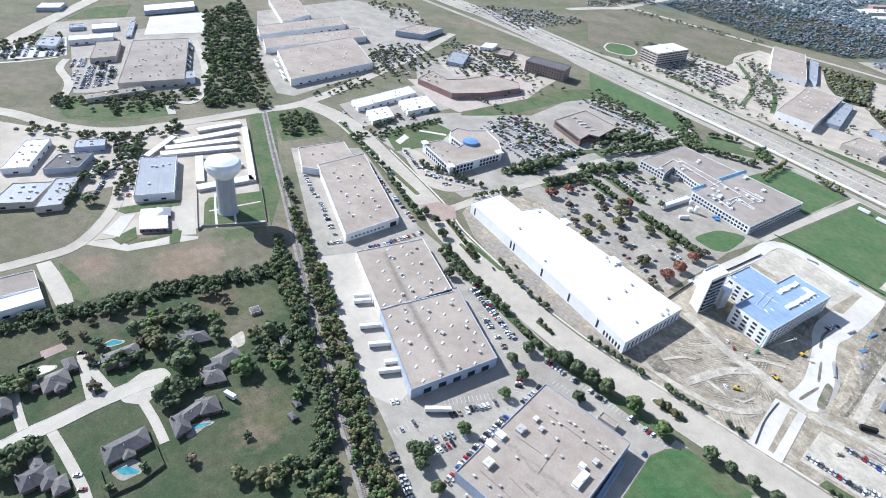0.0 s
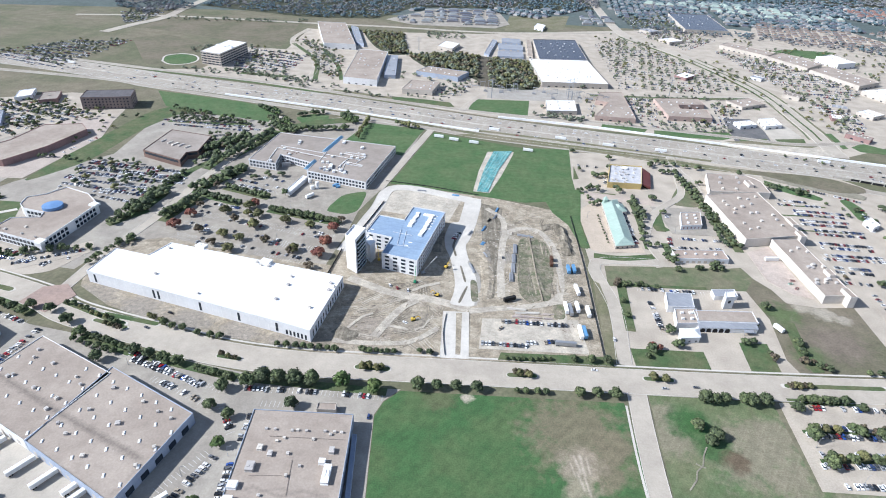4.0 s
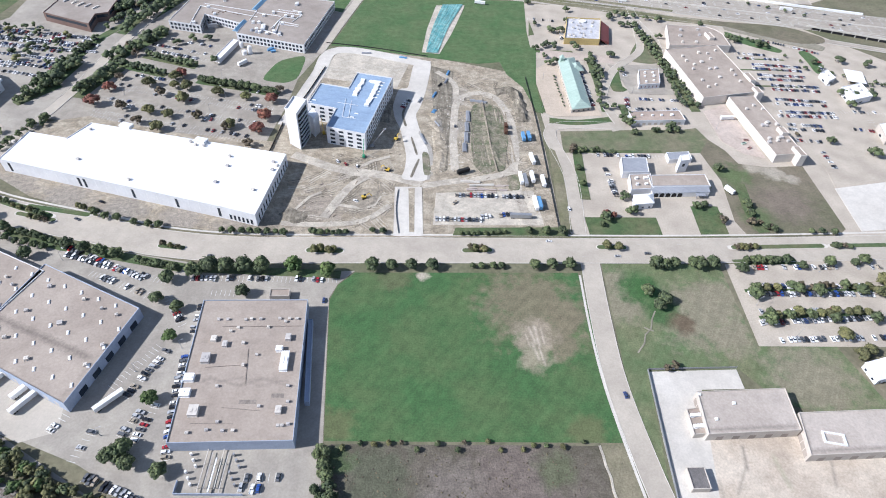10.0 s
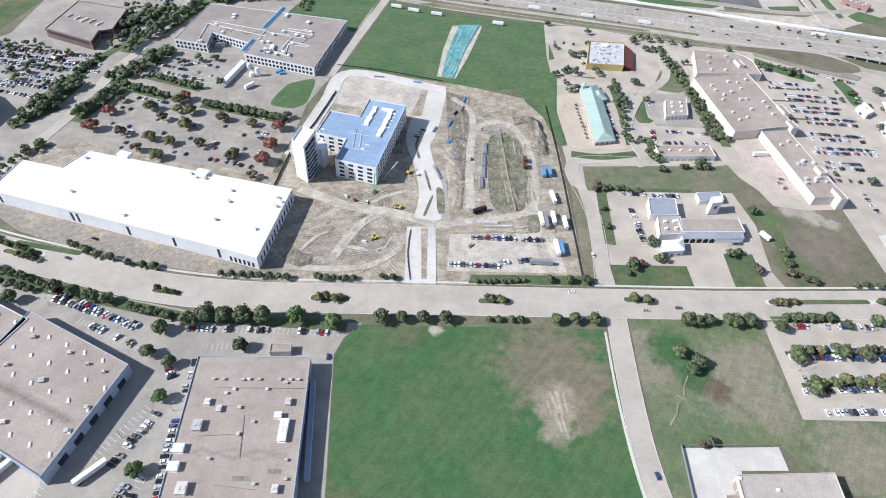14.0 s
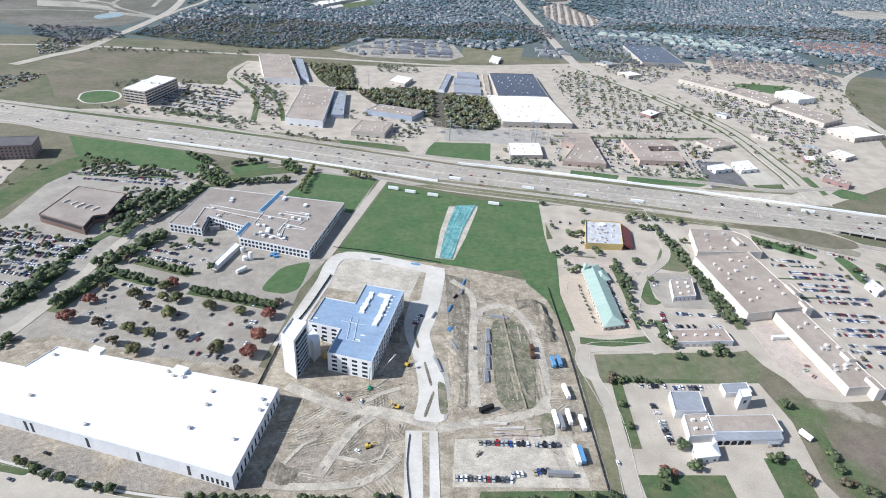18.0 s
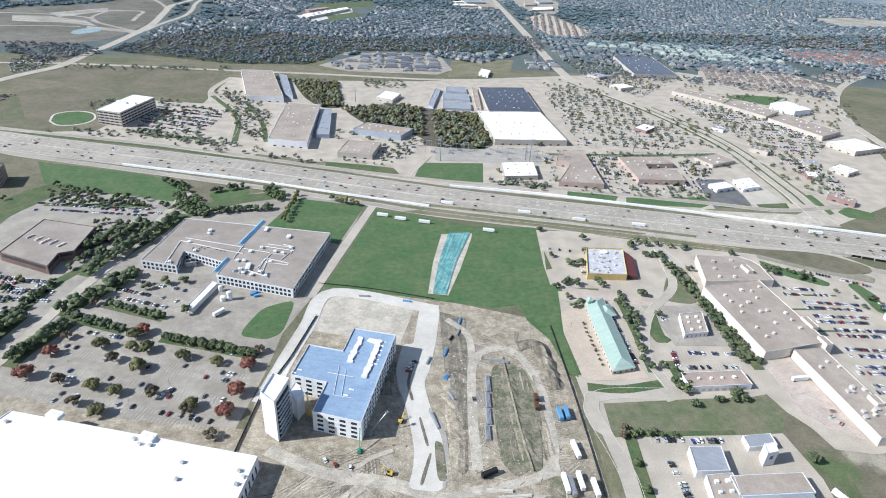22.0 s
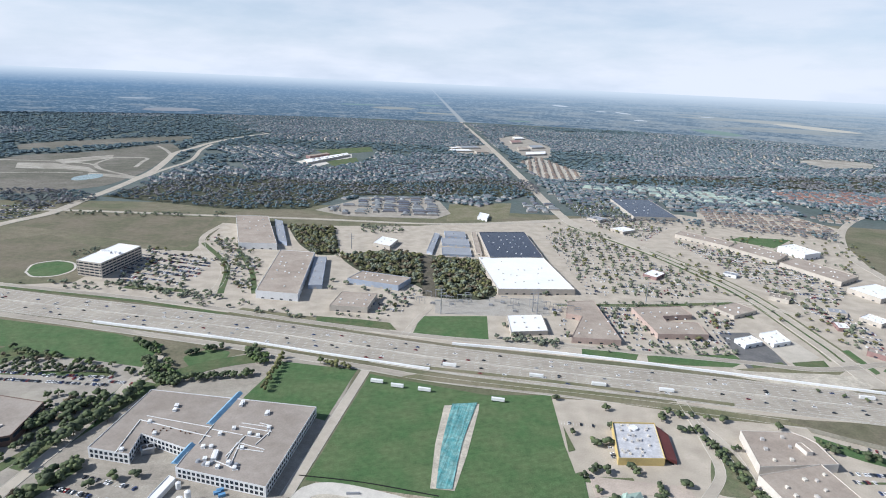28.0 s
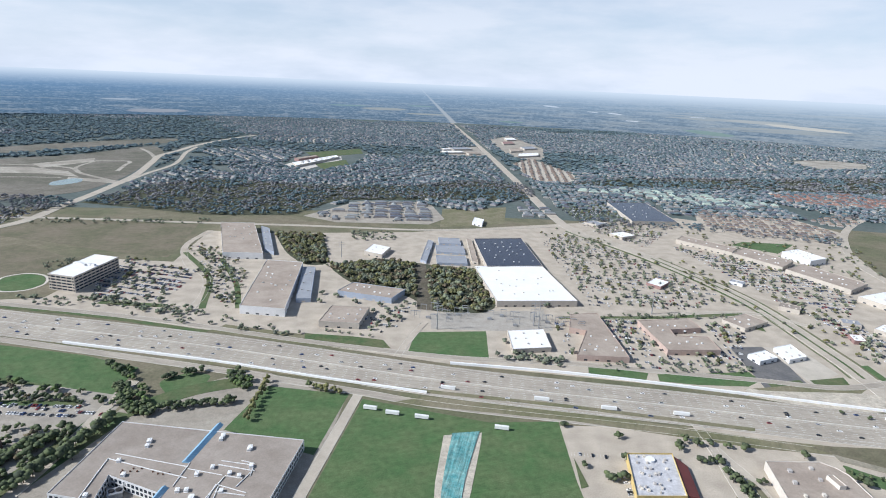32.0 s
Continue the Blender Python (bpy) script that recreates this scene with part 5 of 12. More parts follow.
for pts, w in ((((-357.5, 603.6), (-340.5, 667.0), (-319.8, 744.6)), 16), (((-376.7, 591.7), (-359.1, 647.0), (-341.2, 734.5)), 10), (((-344.6, 475.2), (-340.2, 501.3), (-329.4, 532.4)), 14), (((-248.0, 518.0), (-206.4, 510.5), (-165.5, 501.9)), 9), (((-316.1, 560.4), (-257.4, 544.6)), 9), (((-339.3, 541.2), (-280.8, 524.2)), 9), (((-321.0, 747.5), (-276.6, 790.1), (-228.1, 813.8)), 22), (((-486.0, 751.7), (-371.5, 758.3)), 9),
               (((-380.9, 535.8), (-374.3, 591.9)), 9), (((-378.1, 486.2), (-374.7, 538.2)), 14), (((-344.5, 541.1), (-315.0, 612.7)), 12), (((-391.9, 459.2), (-369.8, 495.4)), 10), (((-454.6, 388.1), (-408.6, 397.9), (-379.5, 417.1)), 10), (((-531.8, 390.7), (-537.8, 497.2)), 8), (((-171.7, 275.7), (-69.0, 278.1)), 7), (((-265.7, 288.9), (-175.5, 275.4)), 8), (((-555.8, 366.5), (-451.5, 345.5), (-363.6, 317.2)), 8), (((-309.1, 300.0), (-261.9, 287.9)), 8),
               (((209.7, 708.7), (222.5, 630.6), (231.9, 559.4), (235.9, 518.6)), 9), (((143.6, 623.0), (146.2, 560.0), (146.1, 508.0)), 7), (((75.1, 579.0), (80.3, 531.0), (83.4, 499.7)), 10), (((86.8, 625.5), (128.0, 626.5)), 7), (((90.7, 487.3), (116.2, 486.2), (148.9, 495.0)), 9), (((113.9, 596.1), (113.6, 508.8)), 3), (((174.2, 588.1), (163.9, 561.5), (172.7, 550.3)), 8), (((164.3, 523.4), (166.9, 490.1)), 8), (((212.4, 650.5), (224.3, 635.9)), 14),
               (((314.5, 695.1), (357.9, 668.4)), 9), (((313.8, 637.4), (365.5, 640.4)), 2.5), (((306.5, 611.3), (368.7, 617.0)), 2.5), (((307.6, 577.5), (373.4, 581.6)), 2.5), (((109.1, 440.1), (186.4, 447.6)), 4), (((110.9, 445.9), (110.3, 412.4), (110.2, 374.6)), 8), (((209.0, 286.6), (301.9, 294.6)), 3), (((211.1, 263.2), (291.5, 272.4)), 3), (((209.2, 313.5), (257.1, 319.6)), 6), (((243.0, 408.6), (240.5, 371.6), (243.9, 348.3)), 9),
               (((-655.9, 988.6), (-484.1, 966.2), (-315.7, 929.7)), 8), (((-478.7, 1256.2), (-390.4, 1130.7), (-350.6, 1002.1)), 9), (((-407.0, 1230.1), (-341.3, 1108.1), (-304.3, 1008.3)), 8), (((-492.8, 1011.3), (-401.2, 1007.0)), 12), (((241.8, 1530.2), (358.7, 1312.0), (427.8, 1107.0), (446.7, 937.5)), 6), (((130.8, 1019.5), (270.5, 1035.1), (407.3, 1062.0)), 10), (((-193.2, 291.8), (-124.4, 288.7)), 0.1)):
    if w > 1:
        verge(pts, w)
road("shop_lane", ((213.0, 735.4), (210.2, 684.2), (203.1, 639.0), (167.5, 592.0), (149.3, 544.4), (147.8, 522.0), (155.8, 489.2)), 8, "winding concrete lane between the shops", CONCRETE, 0.18)
patch("tile_plaza", ((80.2, 579.5), (102.3, 604.4), (138.8, 514.3), (141.9, 501.0), (96.4, 494.2), (88.7, 500.1)), mat("tan_paving", (0.56, 0.47, 0.37), 0.9, 0.18, 0.2, 0.8, tone=(0.48, 0.40, 0.315)), "tan paved lot round the green-roofed office", 0.09)
patch("shop_lawn", ((166.9, 586.2), (173.4, 596.7), (170.9, 568.0), (171.5, 548.8), (160.2, 547.6), (158.0, 562.2)), LAWN, "curved lawn beside the diner", 0.12, ease=True)
patch("shop_lawn", ((190.9, 629.9), (206.0, 665.3), (226.3, 684.9), (231.2, 634.9), (216.3, 611.2), (190.2, 613.4)), DRYLAWN, "sloping lawn between the shops", 0.12, ease=True)
patch("shop_lawn", ((84.0, 701.5), (88.1, 664.9), (81.5, 661.9)), LAWN, "small kerbed lawn in the restaurant lot", 0.12)
patch("ramp_lawn", ((317.1, 707.4), (331.0, 696.0), (359.4, 678.2), (373.4, 664.4), (366.4, 656.7), (342.3, 667.8), (317.1, 685.5)), GRASS, "green strip between lot and ramp", 0.13, ease=True)
patch("ramp_lawn", ((389.2, 663.9), (400.6, 667.2), (408.6, 643.3), (396.9, 610.8), (390.2, 615.5), (391.3, 641.9)), GRASS, "green strip at the lot entrance", 0.13, ease=True)
patch("diner_lot", ((163.0, 604.0), (223.0, 609.0), (222.5, 548.0), (176.0, 545.0), (172.5, 570.0)), LOT, "grey lot round the diner", 0.1)
patch("rose_lane", ((92.0, 630.0), (170.0, 622.0), (171.0, 607.0), (120.0, 611.0), (92.0, 604.0)), mat("rose_paving", (0.53, 0.445, 0.375), 0.9, 0.2, 0.2, 0.8), "rose paved lane behind the restaurant", 0.1)
patch("store_yard", ((243.0, 520.0), (268.0, 536.0), (279.0, 447.0), (262.0, 452.0), (246.0, 470.0)), mat("rose_yard_concrete", (0.55, 0.465, 0.40), 0.9, 0.25, 0.15, 0.8, tone=(0.45, 0.375, 0.32)), "rose-tinted service yard behind the store", 0.09)
patch("pale_pad", ((-1122.9, 343.5), (-1125.0, 441.2), (-1006.6, 386.5), (-1024.4, 298.3)), PALE, "pale empty concrete pad", 0.08)
patch("paved_yard", ((-1133.5, 195.7), (-1129.4, 322.5), (-1035.6, 285.2), (-1042.6, 195.0), (-1012.0, 143.6)), LOT, "paved yards of far businesses", 0.05)
patch("median_soil", ((-288.0, 855.2), (-83.0, 813.4), (101.3, 788.6), (269.0, 758.7), (266.4, 753.0), (100.1, 782.4), (-82.4, 806.6), (-284.6, 846.1)), DRYGRASS, "dusty strip beside the carriageway", 0.4)

# The covered ditch across the meadow.
left_edge = spline([(-21.7, 730.9), (-29.7, 664.8), (-33.0, 605.0)], 3)
right_edge = spline([(11.1, 737.0), (-5.9, 668.9), (-16.3, 605.4)], 3)
drnd = random.Random(8)
v, f, rows_ = [], [], 44
for i in range(rows_ + 1):
    l = left_edge[int(i / rows_ * (len(left_edge) - 1))]
    r = right_edge[int(i / rows_ * (len(right_edge) - 1))]
    for k in range(13):
        u = 0.06 + 0.76 * k / 12
        v.append((l[0] + (r[0] - l[0]) * u, l[1] + (r[1] - l[1]) * u, 0.95 - 0.25 * math.sin(u * math.pi) + 0.06 * drnd.random()))
f = [(i * 13 + k, (i + 1) * 13 + k, (i + 1) * 13 + k + 1, i * 13 + k + 1) for i in range(rows_) for k in range(12)]
setting("ditch_cover", mesh("ditch_cover", v, f, TEAL), "teal erosion blanket lining a shallow ditch", "ditch")
patch("ditch_bank", ((-27.5, 728.3), (7.1, 734.7), (5.9, 722.1), (-6.2, 653.7), (-17.4, 604.0), (-36.5, 605.6), (-34.3, 663.5)), PALEDIRT, "pale soil bank of the ditch", 0.09)

# Railway with ballast, sleepers and rails.
RAIL = [(-678.9, 318.7), (-572.1, 272.5), (-487.3, 236.9), (-401.5, 200.4), (-327.8, 168.4), (-274.2, 146.0), (-229.3, 128.4), (-191.5, 113.6), (-155.8, 100.0), (-121.5, 88.9)]
rl = spline(RAIL, 4)
setting("rail_bed", mesh("rail_bed", *ribbon_vf(rl, 7.0, 0.0, 0.35), BALLAST), "pale ballast bed of a single railway", "railway")
track = thing("railway_track", "single railway track on pale ballast", "railway")
part("rails", mesh("rails", *join(ribbon_vf(rl, 0.12, 0.3, 0.55, 0.72), ribbon_vf(rl, 0.12, 0.3, 0.55, -0.72)), RUST), track)
part("sleepers", mesh("sleepers", *dashes_vf(rl, 0.0, 0.40, 2.5, 0.26, 0.9), BARK), track)

# North-western roads and fields.
road("north_west_road", ((-991.7, 61.4), (-1034.3, 107.6), (-1097.1, 156.3), (-1178.5, 223.6), (-1238.3, 275.1), (-1310.8, 335.3)), 22, "pale road towards the north-west", z=0.16)
patch("west_field", ((-1220.2, 85.5), (-1193.4, 186.4), (-1198.2, 220.4), (-1090.7, 147.5), (-1027.7, 55.0)), BROWNFIELD, "dry field beside the far road", 0.045)
patch("west_field", ((-1146.3, 221.6), (-1205.9, 274.6), (-1211.3, 343.6), (-1134.3, 306.9)), LAWN, "green field beside the far road", 0.045)
patch("dealer_lot", ((-1013.7, 90.4), (-1046.5, 151.8), (-1048.8, 195.1), (-964.7, 172.4), (-972.7, 95.2)), PALE, "crowded lot of a car dealer", 0.05)
road("plant_drive", ((-970.5, 356.6), (-845.5, 316.6), (-755.3, 273.3), (-729.8, 245.5), (-748.6, 228.6), (-705.1, 214.7)), 8, "pale drive round the plant", DRIVE, 0.16)
road("lot_lane", ((-963.7, 80.9), (-958.1, 124.3), (-959.1, 159.7)), 4, "narrow pale lane along the field", PALE, 0.14)
road("plant_drive", ((-947.9, 167.8), (-912.1, 150.0), (-849.4, 143.7), (-782.3, 111.2)), 9, "pale drive to the plant's car park", DRIVE, 0.16)
patch("plant_lawn", ((-781.8, 112.2), (-805.7, 136.6), (-747.1, 162.3), (-756.7, 224.9), (-727.9, 220.4), (-726.0, 155.4), (-750.2, 115.4)), LAWN, "lawn in front of the plant", 0.05)
patch("ramp_infield", ((296.5, 733.4), (398.5, 731.1), (436.2, 706.3), (433.4, 690.7), (398.3, 682.9), (347.9, 705.9)), BROWNFIELD, "dry brown ground inside the ramp", 0.45, ease=True)
patch("verge_dust", ((318.7, 732.9), (391.5, 719.6), (427.6, 678.6), (419.7, 669.0), (364.9, 688.6), (319.8, 710.6)), DUSTY, "bare dusty ground inside the ramp", 0.35)
patch("new_slab", ((323.9, 409.6), (379.3, 424.8), (394.4, 370.7), (322.2, 356.7)), PALE, "bright new concrete slab", 0.07)
patch("pale_lot", ((329.3, 456.1), (401.2, 469.2), (418.7, 432.3), (379.3, 424.8), (324.9, 409.7)), PINKLOT, "dusty pale part of the mall lot", 0.068)

# Worn tracks and weeds on the building site.
for pts, w in ((((-90.9, 334.3), (-83.8, 356.4), (-75.5, 375.7), (-66.4, 386.2)), 7), (((-121.0, 325.4), (-95.8, 326.2), (-62.8, 332.7), (-43.5, 353.0)), 5), (((-82.7, 349.6), (-68.4, 348.1), (-55.7, 351.9), (-52.5, 361.9), (-63.7, 372.4)), 3), (((-113.9, 341.6), (-106.1, 357.2), (-98.4, 363.6)), 2.5), (((-71.9, 399.7), (-63.6, 408.4), (-49.9, 415.4)), 3.5), (((-18.5, 565.7), (-0.3, 544.4), (4.0, 506.7)), 6), (((53.9, 411.2), (57.8, 366.5), (66.0, 340.2)), 8), (((-14.8, 393.2), (-10.7, 425.7), (-14.3, 479.7)), 3)):
    road("haul_track", pts, w, "dusty wheel track across the site", TRACK, 0.1, False)
for pts in (((37.3, 480.1), (46.8, 478.2), (49.1, 440.0), (47.0, 406.6), (39.7, 402.8), (36.6, 438.8)), ((-18.3, 474.5), (-10.6, 465.8), (-7.4, 438.9), (-13.6, 442.7)), ((20.4, 493.1), (25.8, 495.7), (28.8, 460.4), (26.5, 412.7), (21.7, 410.7)), ((-24.0, 426.2), (-17.5, 423.4), (-13.9, 393.3), (-20.4, 392.7)), ((47.7, 398.8), (58.3, 402.9), (58.6, 380.9), (49.3, 380.1))):
    patch("weeds", pts, WEEDY, "thin weeds on the bare soil", 0.13, ease=True)
patch("fence_strip", ((85.9, 443.5), (86.7, 402.4), (86.9, 337.4), (95.2, 334.9), (95.4, 376.9), (95.2, 411.0), (91.5, 438.8)), DRYGRASS, "dry grass strip between fence and road", 0.1)
patch("meadow_tail", ((41.4, 617.1), (88.2, 634.9), (82.5, 551.2), (85.7, 497.9), (79.7, 501.4), (69.0, 544.5), (53.3, 569.3)), GRASS, "grass strip between site and office lot", 0.1)

# Small ground features.
patch("brick_crossing", ((-384.8, 329.3), (-380.1, 351.7), (-362.5, 359.0), (-345.7, 345.6), (-355.5, 320.3)), BRICKPAVE, "rose brick paving at the street crossing", 0.33)
for pts in (((142.0, 263.2), (138.6, 256.5), (136.2, 248.0), (131.5, 243.0), (129.6, 236.2), (124.0, 228.4)), ((131.8, 249.0), (134.6, 247.4), (137.6, 246.4))):
    road("dug_trench", pts, 0.9, "pale dug trench in the grass lot", DUSTY, 0.1, False)
road("dry_gully", ((91.0, 165.0), (92.2, 159.0), (92.6, 154.5), (94.6, 147.0), (94.6, 141.0), (96.4, 133.0), (97.6, 124.0)), 1.3, "pale dry gully beside the scrub", PALEDIRT, 0.09, False)
for pts in (((-478.9, 74.3), (-487.5, 96.2), (-470.7, 91.6), (-467.0, 77.4)), ((-526.9, 89.8), (-520.8, 118.8), (-511.9, 145.1), (-502.2, 141.2), (-509.8, 113.8), (-512.8, 96.0)), ((-464.4, 115.9), (-462.3, 125.7), (-445.3, 116.8), (-448.1, 109.4))):
    patch("island_lawn", pts, LAWN, "small lawn beside the filling station", 0.07)
patch("garden_path", ((-516.8, 404.8), (-527.0, 427.1), (-516.5, 425.7), (-506.6, 403.7)), PALE, "pale garden path beside the office", 0.09)
patch("garden_path", ((-528.8, 452.5), (-501.6, 474.3), (-497.8, 470.8), (-524.8, 449.1)), PALE, "pale garden path beside the office", 0.09)
patch("lot_lane", ((-498.0, 400.2), (-493.7, 407.9), (-442.2, 387.6), (-388.5, 421.8), (-375.7, 408.9), (-426.2, 368.2)), PINKLOT, "curved parking lane round the office", 0.095)
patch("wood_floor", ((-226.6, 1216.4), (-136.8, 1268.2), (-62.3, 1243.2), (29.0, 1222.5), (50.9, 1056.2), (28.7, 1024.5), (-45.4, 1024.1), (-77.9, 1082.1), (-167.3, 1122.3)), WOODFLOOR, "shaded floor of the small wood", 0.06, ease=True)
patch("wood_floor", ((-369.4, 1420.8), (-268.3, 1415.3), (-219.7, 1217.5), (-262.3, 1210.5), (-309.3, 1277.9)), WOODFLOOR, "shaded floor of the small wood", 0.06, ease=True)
patch("power_corridor", ((-79.0, 1247.8), (-58.0, 1236.7), (-42.2, 1029.2), (-63.9, 1031.1)), BRUSH, "brown cleared strip under the power line", 0.08)
patch("front_bank", ((-198.9, 936.3), (-138.7, 932.0), (-101.0, 925.2), (-90.1, 902.9), (-135.4, 910.1), (-195.1, 919.5)), LAWN, "grass bank in front of the small offices", 0.09)
patch("station_pad", ((-491.0, 71.1), (-510.9, 92.1), (-507.3, 103.2), (-479.1, 80.1)), PALE, "pale concrete pad of the filling station", 0.075)


# ---- trees ----
def ico(rng, cx, cy, cz, r, sub=1, rough=0.22, flat=0.8):
    bm = bmesh.new()
    bmesh.ops.create_icosphere(bm, subdivisions=sub, radius=1.0)
    v = [(cx + p.co.x * r * (1 + rng.uniform(-rough, rough)), cy + p.co.y * r * (1 + rng.uniform(-rough, rough)), cz + p.co.z * r * flat * (1 + rng.uniform(-rough, rough))) for p in bm.verts]
    f = [tuple(q.index for q in p.verts) for p in bm.faces]
    bm.free()
    return v, f


def crown_vf(rng, lobes, sub, leaves, spread=0.30, size=0.24, leaf=0.07):
    """A crown of unit height that starts a little over the ground: uneven lobes with loose leaf sprays between and over them."""
    pieces, centres = [], []
    for k in range(lobes):
        a, d = k * 2.4 + rng.uniform(-0.5, 0.5), spread * math.sqrt((k + 0.4) / lobes) * rng.uniform(0.8, 1.2)
        z = 0.34 + 0.40 * (1 - d / (spread * 1.3)) * rng.uniform(0.6, 1.1) + rng.uniform(-0.05, 0.06)
        r = size * rng.uniform(0.72, 1.15)
        centres.append((d * math.cos(a), d * math.sin(a), z, r))
        pieces.append(ico(rng, *centres[-1], sub))
    lv, lf = [], []
    for _ in range(leaves):
        cx, cy, cz, r = centres[rng.randrange(lobes)]
        d = Vector((rng.gauss(0, 1), rng.gauss(0, 1), rng.gauss(0.3, 1))).normalized()
        p = Vector((cx, cy, cz)) + d * r * rng.uniform(0.9, 1.18)
        t = d.orthogonal().normalized() * leaf * rng.uniform(0.6, 1.5)
        s = (d.cross(t).normalized() + d * rng.uniform(-0.5, 0.5)) * leaf * rng.uniform(0.5, 1.2)
        o = len(lv)
        lv += [tuple(p - t), tuple(p + s), tuple(p + t), tuple(p - s * 0.6)]
        lf.append((o, o + 1, o + 2, o + 3))
    return join(*pieces, (lv, lf))


def trunk_vf(rng, limbs=4):
    pieces = [cyl_vf(0, 0, -0.02, 0.24, 0.030, 0.020, 7)]
    for k in range(limbs):
        a = k * 2 * math.pi / limbs + rng.uniform(-0.4, 0.4)
        p0, p1 = Vector((0, 0, 0.2)), Vector((0.16 * math.cos(a), 0.16 * math.sin(a), 0.5))
        n = (p1 - p0).orthogonal().normalized()
        b = (p1 - p0).cross(n).normalized()
        ring = [(p + (n * math.cos(q) + b * math.sin(q)) * r) for p, r in ((p0, 0.015), (p1, 0.006)) for q in (0, 1.57, 3.14, 4.71)]
        pieces.append(([tuple(p) for p in ring], [(i, (i + 1) % 4, 4 + (i + 1) % 4, 4 + i) for i in range(4)]))
    return join(*pieces)


TREE_KINDS = {"oak": (LEAF, "dark green leafy tree"), "olive": (LEAF_OLIVE, "olive-yellow autumn tree"), "red": (LEAF_RED, "rust-red autumn tree"), "bare": (LEAF_BARE, "thin brown half-bare tree"), "fresh": (LEAF_BRIGHT, "bright green leafy tree")}
PROTO = {}
TREE_COUNT = [0]
LOOSE = {k: [] for k in TREE_KINDS}


def tree_proto(kind, variant):
    key = (kind, variant)
    if key not in PROTO:
        rng = random.Random(hash_of(kind) * 7 + variant)
        n = 9 if kind == "bare" else 17
        crown = mesh("crown", *crown_vf(rng, n, 1, 520, size=0.13 if kind == "bare" else 0.17, spread=0.33, leaf=0.06), TREE_KINDS[kind][0])
        crown.polygons.foreach_set("use_smooth", [True] * len(crown.polygons))
        PROTO[key] = (mesh("trunk", *trunk_vf(rng), BARK), crown)
    return PROTO[key]


def hash_of(text):
    return sum(ord(c) * (i + 3) for i, c in enumerate(text))


TRND = random.Random(5)


def tree(kind, x, y, h=8.0, where="on a grass strip", wide=1.0, loose=False):
    """One tree; loose ones, far from the flight, are gathered into one mass."""
    h *= 1.22 * TRND.uniform(0.85, 1.15)
    if loose or TREE_COUNT[0] > 300:
        LOOSE[kind].append((x, y, h, wide))
        return
    TREE_COUNT[0] += 1
    tm, cm = tree_proto(kind, TRND.randrange(4))
    ob = thing("tree", f"{TREE_KINDS[kind][1]} {where}", "tree", x, y, 0, TRND.uniform(0, 360))
    ob.scale = (h * wide, h * wide, h)
    part("trunk", tm, ob)
    part("crown", cm, ob)


def trees(kind, pts, h=8.0, where="on a grass strip", wide=1.0, loose=False):
    for x, y in [pts] if isinstance(pts[0], float) else pts:
        tree(kind, x, y, h, where, wide, loose)


def tree_row(kind, a, b, n, h=8.0, where="in a row", wide=1.0, jitter=1.2, loose=False, mix=()):
    for i in range(n):
        t = (i + 0.5) / n
        k = TRND.choice((kind,) + tuple(mix)) if mix else kind
        tree(k, a[0] + (b[0] - a[0]) * t + TRND.uniform(-jitter, jitter), a[1] + (b[1] - a[1]) * t + TRND.uniform(-jitter, jitter), h, where, wide, loose)


def inside(x, y, poly):
    hit = False
    for (ax, ay), (bx, by) in zip(poly, poly[1:] + poly[:1]):
        if (ay > y) != (by > y) and x < (bx - ax) * (y - ay) / (by - ay) + ax:
            hit = not hit
    return hit


def scatter(poly, n, rng):
    xs, ys = [p[0] for p in poly], [p[1] for p in poly]
    out = []
    while len(out) < n:
        x, y = rng.uniform(min(xs), max(xs)), rng.uniform(min(ys), max(ys))
        if inside(x, y, list(poly)):
            out.append((x, y))
    return out


def mass(name, label, category, proto_v, proto_f, places, materials, face_mat=None, smooth=False):
    """One mesh of many copies of a small shape. places: rows of x, y, z, sx, sy, sz, turn."""
    p = np.array(places, float)
    if not len(p):
        return None
    base = np.array(proto_v, float)
    n, k = len(p), len(base)
    c, s = np.cos(p[:, 6])[:, None], np.sin(p[:, 6])[:, None]
    x, y, z = base[None, :, 0] * p[:, 3:4], base[None, :, 1] * p[:, 4:5], base[None, :, 2] * p[:, 5:6]
    co = np.stack([x * c - y * s + p[:, 0:1], x * s + y * c + p[:, 1:2], z + p[:, 2:3]], -1).reshape(-1, 3)
    loops = np.array([i for q in proto_f for i in q])
    sizes = np.array([len(q) for q in proto_f])
    allloops = (loops[None] + np.arange(n)[:, None] * k).ravel()
    starts = np.concatenate([[0], np.cumsum(np.tile(sizes, n))[:-1]])
    me = bpy.data.meshes.new(name)
    me.vertices.add(n * k)
    me.vertices.foreach_set("co", co.ravel())
    me.loops.add(len(allloops))
    me.loops.foreach_set("vertex_index", allloops.astype(np.int32))
    me.polygons.add(n * len(sizes))
    me.polygons.foreach_set("loop_start", starts.astype(np.int32))
    for m in materials:
        me.materials.append(m)
    if face_mat is not None:
        me.polygons.foreach_set("material_index", np.tile(np.array(face_mat, np.int32), n))
    me.polygons.foreach_set("use_smooth", np.full(n * len(sizes), smooth))
    me.update()
    me.validate()
    return tagged(new(name, me), label, category, kind="stuff")


